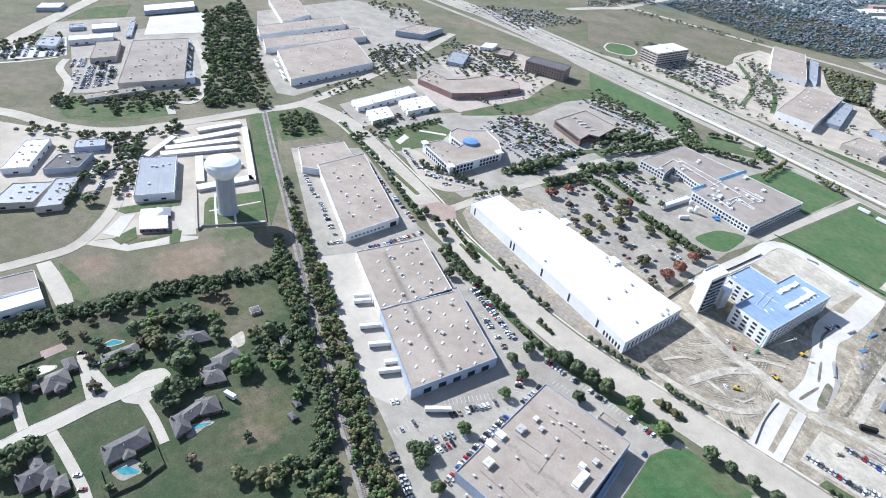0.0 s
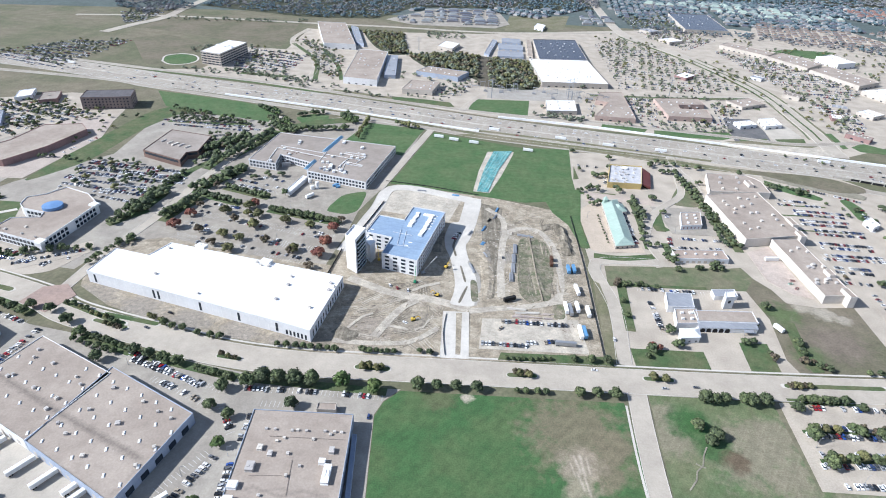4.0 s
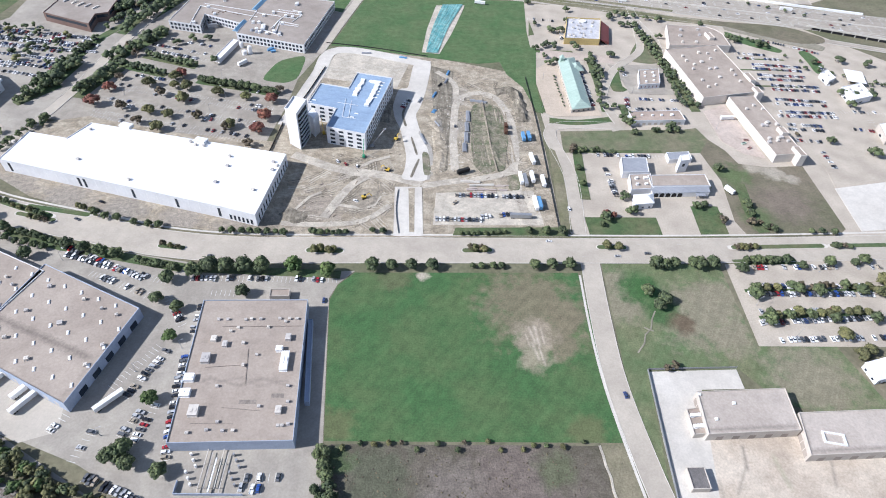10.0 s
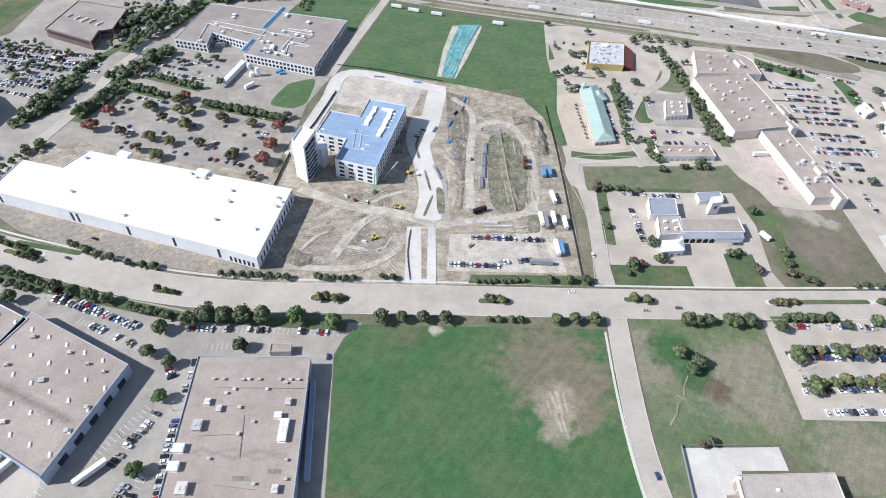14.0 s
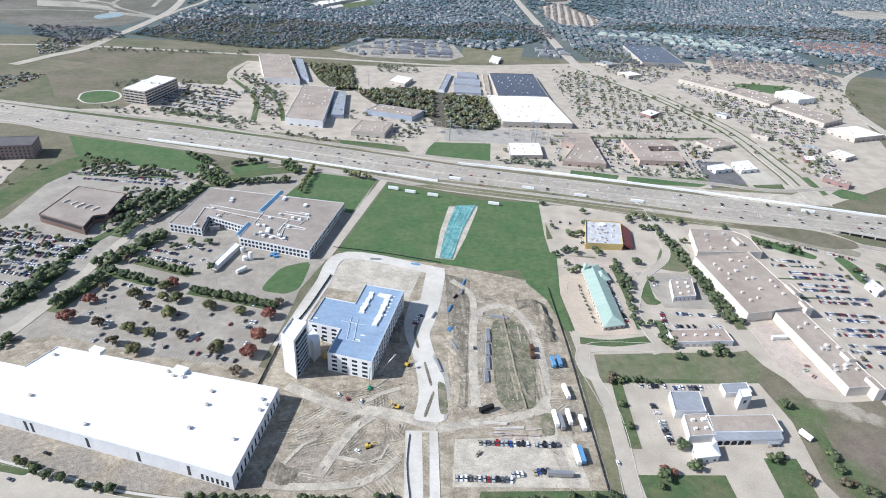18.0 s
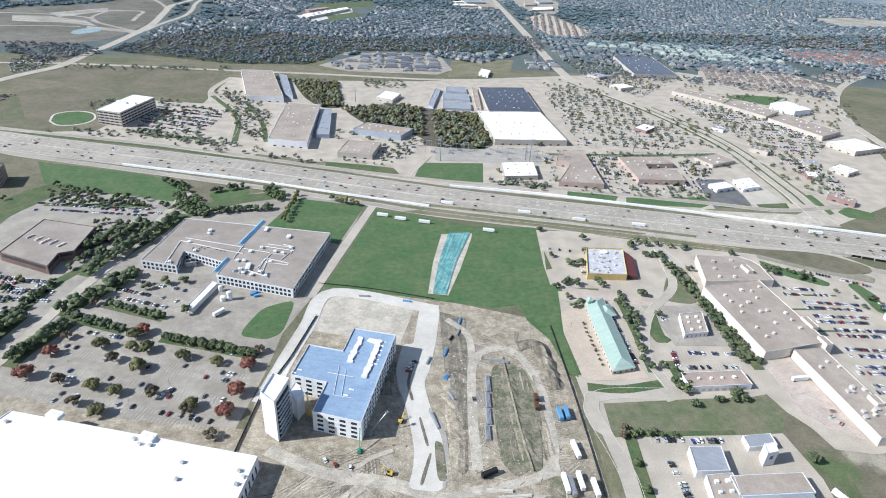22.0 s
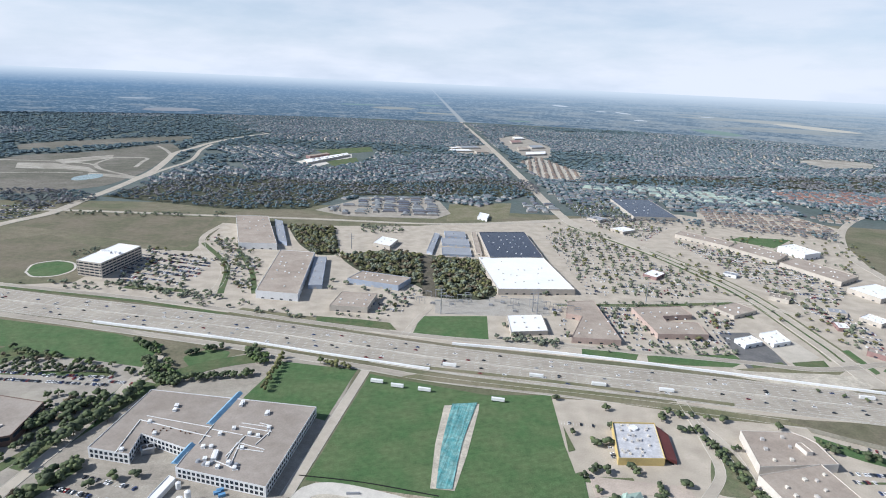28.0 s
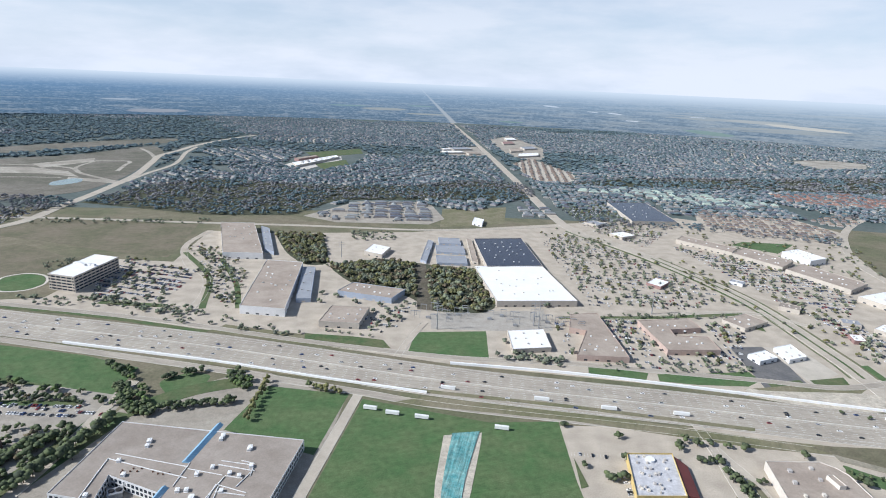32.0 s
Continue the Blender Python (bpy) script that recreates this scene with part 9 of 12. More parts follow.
# Storage rows beside the water tower.
for a, b, w in (((-645.8, 218.8), (-642.7, 269.7), 9), ((-626.3, 185.5), (-623.8, 256.8), 10), ((-617.5, 172.4), (-603.1, 246.5), 10), ((-607.1, 163.2), (-586.0, 238.1), 10), ((-608.7, 149.6), (-641.3, 191.5), 7), ((-628.9, 267.7), (-508.7, 216.0), 7), ((-521.7, 164.9), (-513.7, 219.2), 11), ((-583.6, 194.2), (-531.6, 172.6), 8), ((-550.9, 199.3), (-551.4, 224.1), 16)):
    A, B = Vector(a), Vector(b)
    nr = (B - A).normalized()
    nr = Vector((-nr.y, nr.x)) * w / 2
    sr = Block("storage_row", "long storage row with a white metal roof", [tuple(A + nr), tuple(A - nr), tuple(B - nr), tuple(B + nr)], 3.2, WALL_TAN, ROOF_WHITE, "storage building", parapet=0.1, group="storage rows")
    for i_ in (1, 3):
        sr.windows(i_, max(3, min(12, int((B - A).length / 6))), 2.6, 2.3, 0.1, WALL_GREY, 0.02, 0.98, "roller_door")

station = hipped("filling_station", "small brick station with white pitched roofs", para((-476.7, 96.2), (-466.3, 115.7), (-485.6, 122.9)), 4, 2.4, WALL_BRICK, ROOF_WHITE)
for cs, m_ in ((((-490.0, 100.9), (-484.5, 112.0), (-502.2, 119.9)), ROOF_WHITE), (((-491.1, 115.6), (-485.0, 125.4), (-498.1, 130.6)), ROOF_GREY)):
    pts = [Vector(p) - Vector(station.location[:2]) for p in para(*cs)]
    part("wing_wall", mesh("wing_wall", *prism_vf([tuple(p) for p in pts], 0, 3.6), WALL_BRICK), station)
    part("wing_roof", mesh("wing_roof", *hip_vf(pts, 3.6, 1.8, 0.4), m_), station)

# Water tower.
wt = thing("water_tower", "white water tower on a broad fluted concrete shaft", "water tower", *((-471.2, 172.1)))


def lathe(profile, n, m, name, label=""):
    v = [(r * math.cos(2 * math.pi * i / n), r * math.sin(2 * math.pi * i / n), z) for r, z in profile for i in range(n)]
    f = [(k * n + i, k * n + (i + 1) % n, (k + 1) * n + (i + 1) % n, (k + 1) * n + i) for k in range(len(profile) - 1) for i in range(n)]
    f.append(tuple(range((len(profile) - 1) * n, len(profile) * n)))
    part(name, mesh(name, v, f, m), wt, label)


lathe([(9.5, 0), (8.6, 1.5), (8.2, 6), (8.0, 36)], 40, mat("grey_shaft_concrete", (0.42, 0.43, 0.45), 0.9, 0.15, 0.3, 1.5, stretch=(1, 1, 0.1, 0)), "shaft", "grey concrete shaft")
lathe([(8.0, 36), (9.5, 37.5), (14.2, 42.5), (15.6, 46), (15.4, 49.5), (13.5, 52), (8, 54), (1.5, 54.8)], 40, UNIT_WHITE, "tank", "white steel tank")

# ---- houses ----
def house(label, *blocks, h=3.0):
    """A brick house: each block is a walled rectangle with a hipped roof of its own, joined into one house."""
    c = Vector(blocks[0][0])
    ob = thing("house", label, "house", c.x, c.y, 0)
    pane = pane_mesh(1.7, 1.4, GLASS)
    for k, cs in enumerate(blocks):
        pts = [Vector(p) - c for p in para(*cs)]
        side = min((pts[1] - pts[0]).length, (pts[2] - pts[1]).length)
        m0 = sum(pts, Vector((0, 0))) / 4
        inner = [p + (m0 - p) * 0.08 for p in pts]
        part("wall", mesh("wall", *prism_vf([tuple(p) for p in inner], 0, h), WALL_BRICK), ob)
        part("roof", mesh("roof", *hip_vf(pts, h, side * 0.27, 0.3), SHINGLE), ob)
        part("roof_vent", mesh("roof_vent", *cyl_vf(m0.x + 1.6, m0.y - 1.2, h, h + side * 0.27 + 0.2, 0.16, 0.16, 8), UNIT_WHITE), ob)
        for i in range(4):
            a, b = inner[i], inner[(i + 1) % 4]
            e = b - a
            if a.x * b.y - b.x * a.y < 0 and k == 0:
                continue
            p = a + e * 0.5
            part("window", pane, ob, "", pose(p.x, p.y, 0.9, 0, 0, math.degrees(math.atan2(e.y, e.x))))
    part("chimney", mesh("chimney", *boxes([(1.5, 0.5, 2.5, 2.4, 1.3, h + 3.0), (1.4, 0.4, h + 2.8, 2.5, 1.4, h + 3.1)]), WALL_BRICK), ob)


house("brick house with grey hipped roofs beside a covered pool", ((-345.6, -10.4), (-331.5, -11.0), (-332.5, 4.5)), ((-354.5, 4.3), (-343.0, 4.1), (-342.3, 10.9)), ((-344.5, -17.2), (-337.5, -16.8), (-338.4, -11.5)), ((-343.0, -5.0), (-329.0, -5.5), (-329.3, 1.0)))
house("grey-roofed house between trees beside an oval pool", ((-344.5, 24.4), (-331.0, 22.3), (-331.0, 45.2)), ((-341.0, 31.0), (-328.5, 30.5), (-328.2, 37.0)))
house("house with grey hips half hidden in trees", ((-336.0, 69.7), (-324.5, 69.7), (-318.6, 87.1)), ((-338.0, 76.0), (-329.0, 75.5), (-327.5, 82.0)))
house("angled brick house with several grey hips", ((-296.1, 68.0), (-283.3, 66.5), (-278.7, 78.9)), ((-302.1, 78.6), (-288.3, 78.7), (-290.4, 97.0)), ((-297.5, 71.5), (-288.0, 71.0), (-288.5, 84.0)))
house("bent brick house round a pool terrace", ((-270.4, 39.1), (-254.9, 36.8), (-256.0, 46.5)), ((-270.0, 43.0), (-260.5, 42.0), (-265.0, 61.0)), ((-274.8, 56.6), (-262.3, 54.6), (-258.5, 65.8)))
house("long brick house with a grey hipped roof and a fenced pool", ((-272.5, 2.1), (-259.5, 0.7), (-260.3, 25.0)), ((-270.1, 10.7), (-257.5, 9.3), (-257.1, 15.6)))
house("large brick house with many grey hips", ((-280.3, -37.4), (-267.9, -37.1), (-267.8, -22.7)), ((-266.9, -24.2), (-256.5, -25.0), (-256.5, -17.4)), ((-286.9, -29.6), (-277.5, -29.9), (-278.2, -24.0)), ((-276.0, -28.0), (-263.0, -28.5), (-263.0, -20.5)))
house("brick house with a dark grey roof", ((-341.9, -35.2), (-326.9, -36.8), (-327.4, -27.6)))
hipped("garden_shed", "small grey shed beside the tree belt", para((-294.9, 125.0), (-286.6, 122.4), (-286.6, 129.5)), 2.4, 1, WALL_TAN, SHINGLE, "shed", 0.3)
hipped("garden_shed", "small wooden shed on the lawn", para((-335.3, 122.8), (-328.5, 121.5), (-327.4, 128.6)), 2.4, 1, WALL_TAN, SHINGLE, "shed", 0.3)
for x, y in ((-236.8, 104.5), (-229.8, 97.6)):
    hipped("garden_shed", "dark wooden shed on the lawn", [(x - 3, y - 2), (x + 3, y - 2), (x + 3, y + 2), (x - 3, y + 2)], 2.4, 1, BARK, SHINGLE, "shed", 0.3)
POOLWATER = mat("pool_water", (0.045, 0.23, 0.27), 0.06, 0.3, 0.6, 2.0, tone=(0.10, 0.36, 0.38), spec=0.6)
for (x, y), rx, ry, rz, cover in (((-251.5, 9.0), 5.2, 2.6, 40, False), ((-257.6, 50.2), 6.8, 1.7, 70, False), ((-355.3, 35.7), 4.6, 2.6, 60, False), ((-355.1, -5.8), 5.2, 3.2, 70, True)):
    rr = random.Random(int(rx * 10))
    ring = [(rx * math.cos(a) * (1 + 0.22 * math.sin(2 * a + 0.6)), ry * math.sin(a) * (1 + 0.15 * math.cos(3 * a))) for a in np.linspace(0, 2 * math.pi, 26, endpoint=False)]
    pool = thing("swimming_pool", "kidney-shaped pool with a pale coping" if not cover else "pool under a white cover", "pool", x, y, 0.0, rz)
    part("coping", mesh("coping", *prism_vf([(a * 1.22, b * 1.3) for a, b in ring], 0.0, 0.18), PINKLOT), pool)
    part("water" if not cover else "cover", mesh("water", *prism_vf(ring, 0.1, 0.2), UNIT_WHITE if cover else POOLWATER), pool)
WOODFENCE = mat("weathered_fence_wood", (0.13, 0.11, 0.09), 0.95, 0.3, 0.6, 4.0)
fence(((-260.7, -2.1), (-241.0, -3.6), (-242.7, 25.4), (-260.0, 27.0)), 1.8, WOODFENCE, "weathered wooden garden fence")
fence(((-365.3, -17.7), (-346.0, -20.3)), 1.5, WOODFENCE, "weathered wooden garden fence")
fence(((-365.3, -17.7), (-365.8, -3.0)), 1.5, WOODFENCE, "weathered wooden garden fence")
trailer(*((-266.6, 75.2)), 20, "white camper parked on the lawn", 8)


# The fuel canopy in the mall lot, and trailers at the plant's docks.
fc = thing("fuel_canopy", "flat white fuel canopy on steel posts", "canopy", *((425.3, 602.7)), 0, -14)
part("canopy_roof", mesh("canopy_roof", *boxes([(-9, -13, 4.6, 9, 13, 5.4)]), ROOF_WHITE), fc)
for x_ in (-6, 6):
    for y_ in (-9, 0, 9):
        part("post", mesh("post", *box_vf(x_ - 0.2, y_ - 0.2, 0, x_ + 0.2, y_ + 0.2, 4.6), STEEL), fc)
for (x, y) in ((-950.9, 341.1), (-929.5, 332.8), (-890.3, 314.4), (-871.7, 305.7), (-853.8, 297.3)):
    trailer(x, y, -8, "white trailer backed to the plant's docks", 15)
for (x, y) in ((-824.8, 417.4), (-805.3, 410.3), (-779.5, 401.2), (-759.5, 393.5)):
    trailer(x, y, -12, "white trailer backed to the warehouse docks", 15)
trailer(*((261.8, 507.8)), 10, "orange and white lorry behind the store", 13, True)
for k, (x, y) in enumerate(((269.5, 473.8), (265.6, 467.9), (268.5, 461.0), (276.9, 517.5), (278.9, 513.6))):
    ob = thing("skip", "steel waste skip behind the shops", "skip", x, y, 0.08, 20 * k)
    part("bin_body", mesh("bin_body", *boxes([(-2, -1, 0.1, 2, 1, 0.2), (-2, -1, 0.2, -1.9, 1, 1.5), (1.9, -1, 0.2, 2, 1, 1.5), (-1.9, -1, 0.2, 1.9, -0.9, 1.5), (-1.9, 0.9, 0.2, 1.9, 1, 1.5)]), ROOF_GREEN if k % 2 else WALL_PINK), ob)

for pts in (((-526.7, 166.6), (-454.3, 136.6), (-458.4, 142.0)), ((-458.4, 142.0), (-434.1, 190.8)), ((-495.6, 218.6), (-436.6, 192.1))):
    fence(pts, 1.8, STEEL, "dark mesh fence round the water tower lawn")


# Entrance gables along the store fronts, and the cupola of the green roof.
def gable(x, y, ang, w, d, h, label):
    c, s_ = math.cos(radians(ang)), math.sin(radians(ang))
    Block("entrance_gable", label, [(x + u * c - v * s_, y + u * s_ + v * c) for u, v in ((-w / 2, -d / 2), (w / 2, -d / 2), (w / 2, d / 2), (-w / 2, d / 2))], h, CREAM, ROOF_TAN, "shop entrance")


side = mall.loc[1] - mall.loc[0]
front = math.degrees(math.atan2(side.y, side.x))
for (x, y), w in ((((301.9, 575.2)), 16), (((301.3, 548.7)), 12), (((286.6, 668.3)), 14), (((303.3, 445.7)), 14), (((300.4, 477.7)), 10)):
    gable(x, y, front, w, 6, 11, "cream raised entrance of the shops")
px, py = (112.0, 596.1)
part("cupola", mesh("cupola", *join(box_vf(-2, -2, 5, 2, 2, 9), ([(-2.6, -2.6, 9), (2.6, -2.6, 9), (2.6, 2.6, 9), (-2.6, 2.6, 9), (0, 0, 12.5)], [(0, 1, 4), (1, 2, 4), (2, 3, 4), (3, 0, 4), (3, 2, 1, 0)])), ROOF_GREEN), green, "pale green square cupola", pose(px - green.location.x, py - green.location.y, 0, 0, 0, 12))


# ---- parked cars ----
for a, b, fill in (
    ((-172.7, 176.4), (-160.9, 209.6), 0.9), ((-182.7, 181.8), (-167.0, 211.3), 0.0), ((-165.4, 153.0), (-160.2, 169.2), 0.8), ((-157.5, 150.1), (-153.7, 173.9), 0.8), ((-184.0, 138.0), (-180.9, 156.1), 0.5),
    ((-137.4, 141.7), (-144.8, 176.0), 0.8), ((-144.9, 177.8), (-149.4, 206.2), 0.85), ((-150.3, 222.0), (-152.2, 245.4), 0.7), ((-173.9, 130.3), (-136.5, 118.4), 0.8), ((-203.3, 153.0), (-199.1, 163.2), 0.8),
    ((-257.9, 281.1), (-217.9, 270.0), 0.85), ((-216.8, 270.1), (-181.5, 262.3), 0.5), ((-233.2, 265.7), (-184.5, 248.0), 0.55), ((-166.6, 266.5), (-115.9, 270.3), 0.75), ((-112.9, 270.5), (-70.9, 272.7), 0.45),
    ((-94.6, 135.4), (-75.8, 136.5), 0.7), ((-96.0, 129.9), (-84.4, 130.0), 0.7), ((-149.6, 255.0), (-135.0, 256.1), 0.3), ((-175.8, 249.6), (-159.1, 228.1), 0.4),
    ((-351.6, 241.5), (-345.3, 301.5), 0.85), ((-377.6, 217.7), (-373.3, 230.8), 0.8), ((-455.1, 272.5), (-388.3, 241.5), 0.55), ((-419.7, 243.1), (-382.0, 230.6), 0.5), ((-455.5, 256.3), (-424.0, 245.9), 0.6), ((-508.9, 272.6), (-456.7, 254.5), 0.4),
    ((-472.8, 334.8), (-361.9, 306.5), 0.6), ((-263.0, 289.0), (-197.4, 263.3), 0.8),
):
    cars(a, b, fill, "parked beside a warehouse")
flush_stalls("parking_lines", "worn white parking lines by the warehouses")
for a, b, fill in (((5.9, 369.8), (59.9, 372.4), 0.95), ((-8.5, 340.5), (27.9, 342.2), 0.95), ((26.2, 345.4), (51.3, 351.5), 0.7), ((4.8, 361.2), (10.2, 357.5), 0.9), ((-41.8, 506.5), (-47.4, 492.6), 0.5)):
    cars(a, b, fill, "parked on the dusty site", lines=False, z=0.12)
for a, b, fill in (((124.1, 435.9), (147.4, 438.1), 0.7), ((152.1, 436.9), (182.6, 439.7), 0.6), ((131.9, 418.4), (136.1, 376.8), 0.6), ((207.6, 308.1), (323.8, 318.8), 0.35), ((210.0, 283.5), (300.1, 290.7), 0.92), ((214.3, 290.8), (303.8, 298.6), 0.6), ((209.5, 258.7), (287.8, 268.7), 0.92), ((212.6, 267.8), (291.4, 276.5), 0.3), ((217.9, 245.1), (291.7, 253.0), 0.7)):
    cars(a, b, fill, "parked beside the boulevard", z=0.1)
flush_stalls("parking_lines", "white parking lines of the eastern lots")
for a, b, fill in (((-311.6, 521.5), (-262.0, 513.8), 0.35), ((-245.8, 518.1), (-165.1, 500.5), 0.25), ((-319.1, 503.1), (-164.7, 478.1), 0.12), ((-319.3, 496.0), (-164.4, 470.6), 0.12), ((-319.4, 478.6), (-168.3, 451.5), 0.12), ((-318.8, 470.9), (-168.4, 445.8), 0.14), ((-319.6, 456.2), (-174.9, 431.4), 0.12), ((-318.3, 448.1), (-176.4, 425.1), 0.05),
                   ((-317.8, 585.9), (-253.9, 570.7), 0.7), ((-315.7, 573.9), (-254.1, 559.2), 0.6), ((-302.5, 599.1), (-256.4, 589.0), 0.3), ((-422.2, 582.3), (-384.9, 571.8), 0.8), ((-431.6, 596.1), (-386.5, 590.7), 0.8), ((-471.1, 738.0), (-361.3, 736.5), 0.7), ((-479.9, 752.4), (-361.9, 751.6), 0.5)):
    cars(a, b, fill, "parked in the office lot")
flush_stalls("parking_lines", "faded white parking lines of the office lot")
for a, b, fill in (((131.1, 579.7), (135.6, 514.0), 0.6), ((171.0, 537.1), (169.1, 516.7), 0.7), ((177.5, 535.4), (222.8, 537.0), 0.5), ((175.6, 515.9), (220.8, 520.9), 0.5), ((174.8, 599.0), (181.5, 555.0), 0.4), ((257.5, 561.6), (255.8, 541.9), 0.2),
                   ((120.3, 674.8), (119.0, 652.0), 0.5), ((83.2, 707.7), (113.5, 704.6), 0.2), ((313.4, 649.3), (363.8, 648.4), 0.7), ((311.9, 638.2), (362.1, 640.0), 0.7), ((324.1, 625.0), (377.8, 624.6), 0.95), ((322.3, 615.7), (375.4, 615.3), 0.95), ((322.0, 601.7), (374.2, 602.6), 0.95), ((320.9, 592.9), (371.9, 593.7), 0.9), ((329.9, 580.7), (380.2, 581.4), 0.95), ((328.1, 572.2), (378.0, 573.0), 0.9), ((321.1, 552.1), (375.3, 552.3), 0.95), ((319.0, 543.1), (373.2, 544.4), 0.9), ((317.0, 527.9), (377.7, 531.0), 0.9), ((315.5, 520.4), (375.6, 523.5), 0.8), ((318.9, 505.5), (352.3, 505.9), 0.8), ((317.0, 497.5), (351.7, 498.0), 0.6), ((317.7, 479.4), (341.8, 479.0), 0.7), ((335.2, 462.9), (336.6, 437.2), 0.6), ((356.5, 687.6), (412.6, 661.1), 0.6), ((406.7, 646.6), (392.3, 587.5), 0.6), ((384.3, 535.9), (430.9, 538.6), 0.5), ((381.8, 504.9), (412.6, 501.1), 0.5), ((406.3, 522.5), (411.5, 493.3), 0.7)):
    cars(a, b, fill, "parked at the shops", far=True)
for a, b, fill in (((-488.5, 581.1), (-369.0, 575.6), 0.85), ((-490.1, 567.6), (-364.8, 560.9), 0.85), ((-492.7, 551.1), (-369.9, 539.1), 0.8), ((-493.1, 537.2), (-380.5, 522.8), 0.8), ((-492.6, 522.4), (-397.9, 508.5), 0.7), ((-496.0, 754.4), (-339.0, 741.5), 0.6), ((-491.9, 398.6), (-442.7, 381.4), 0.8), ((-432.0, 378.8), (-382.8, 411.6), 0.85), ((-537.7, 106.9), (-589.5, 133.8), 0.6), ((-558.6, 86.5), (-601.8, 112.5), 0.7), ((-494.0, 735.6), (-454.1, 739.6), 0.5), ((-461.6, 402.5), (-418.3, 390.4), 0.6), ((-407.1, 382.9), (-378.0, 403.5), 0.5), ((-449.4, 387.8), (-401.0, 382.1), 0.6)):
    cars(a, b, fill, "parked at the offices", far=True)
flush_stalls("parking_lines", "white parking lines of the shops and offices")


LOT_ISLANDS = []


def lot_fill(poly, ang, fill, seed, trees_per=0.06, gap=17.0, kind=("oak", "oak", "oak", "olive")):
    """Double rows of parked cars broken by planted islands, over a paved lot."""
    rng = random.Random(seed)
    c, s = math.cos(radians(ang)), math.sin(radians(ang))
    us = [x * c + y * s for x, y in poly]
    vs = [-x * s + y * c for x, y in poly]
    v = min(vs)
    k = 0
    leafy = min(0.62, trees_per * 9)
    while v < max(vs):
        u = min(us)
        n = 0
        dens = fill * rng.uniform(0.4, 1.4)
        while u < max(us):
            x, y = u * c - v * s, u * s + v * c
            if n % 14 == 0:
                dens = fill * rng.choice((0.15, 0.5, 1.0, 1.7))
            if inside(x, y, poly):
                if n % 6 == (k // 2) % 3 and k % 2 == 0 and rng.random() < leafy:
                    p = (x - s * 2.7, y + c * 2.7)
                    LOOSE[rng.choice(kind)].append((*p, rng.uniform(6, 9), rng.uniform(1.0, 1.3)))
                    LOT_ISLANDS.append((*p, 0.06, 2.4, rng.choice((5.0, 10.0)), 0.16, radians(ang)))
                elif rng.random() < dens:
                    FAR_CARS.append((x, y, 0.06, 1, 1, 1, radians(ang + 90 + rng.choice((0, 180)))))
            u += 2.75
            n += 1
        k += 1
        v += 5.4 if k % 2 else gap - 5.4


lot_fill([(173.4, 1415.9), (233.1, 1517.6), (313.3, 1386.4), (418.3, 1105.7), (306.0, 1065.6), (186.6, 1069.5), (185.5, 1127.6)], -8, 0.30, 1, 0.075)
lot_fill([(143.3, 1021.1), (233.4, 1021.3), (239.2, 914.2), (205.7, 874.5), (192.3, 900.5), (191.2, 1016.0)], -8, 0.4, 2)
lot_fill([(332.3, 1033.9), (377.4, 996.3), (325.8, 898.6), (205.7, 874.5), (244.2, 918.2), (317.8, 930.1)], -8, 0.4, 3)
lot_fill([(435.5, 1439.7), (536.0, 1369.2), (592.4, 1282.6), (633.0, 1148.2), (561.4, 1062.9), (485.2, 1170.1)], -8, 0.5, 4)
lot_fill([(480.4, 1141.0), (556.8, 1055.4), (550.8, 949.1), (507.3, 878.6), (512.3, 1023.2)], -5, 0.45, 5)
lot_fill([(277.2, 1761.3), (424.0, 1899.0), (421.7, 1594.1), (472.8, 1547.6), (377.1, 1406.5), (302.4, 1542.1)], -8, 0.5, 6)
lot_fill([(-536.7, 1084.5), (-555.2, 1204.9), (-461.3, 1178.0), (-415.1, 1158.7), (-411.3, 1030.1), (-508.0, 1016.5)], -14, 0.75, 7, 0.05)
lot_fill([(-474.3, 1298.2), (-424.8, 1265.7), (-337.5, 1138.9), (-312.1, 1007.3), (-360.4, 1050.0)], -5, 0.25, 8, 0.25)
lot_fill([(-125.9, 1008.9), (-71.0, 1039.8), (-94.1, 929.8), (-140.4, 943.4)], -10, 0.2, 9, 0.3)
lot_fill([(120.6, 1007.1), (137.3, 987.7), (128.8, 901.9), (116.5, 892.1)], -8, 0.6, 10, 0.05)
lot_fill([(-946.1, 172.2), (-932.0, 226.1), (-827.3, 191.7), (-828.0, 142.8)], -23, 0.95, 11, 0.03, 13.5)
lot_fill([(-1021.3, 98.4), (-1041.0, 150.5), (-1037.6, 192.1), (-965.5, 170.4), (-975.0, 95.7)], -20, 0.85, 21, 0.06, 13.0)
lot_fill([(-846.3, 615.3), (-816.6, 693.0), (-726.4, 666.5), (-692.0, 543.2), (-744.9, 551.1)], -20, 0.7, 12, 0.12)
lot_fill([(-505.0, 528.0), (-512.0, 600.0), (-377.4, 596.3), (-378.0, 530.1), (-435.6, 518.2)], -5, 0.5, 31, 0.06, 14.0)
lot_fill([(-712.6, 675.3), (-666.6, 645.3), (-647.3, 690.9), (-609.5, 742.3), (-590.8, 765.9), (-650.0, 770.0), (-698.7, 770.3)], -20, 0.4, 32, 0.07)
lot_fill([(-813.5, 575.8), (-818.3, 647.4), (-769.3, 626.3), (-720.9, 548.1), (-763.0, 550.0)], -20, 0.6, 33, 0.09)
lot_fill([(-545.0, 560.0), (-540.0, 672.0), (-552.0, 690.0), (-556.0, 600.0)], 80, 0.35, 34, 0.03)
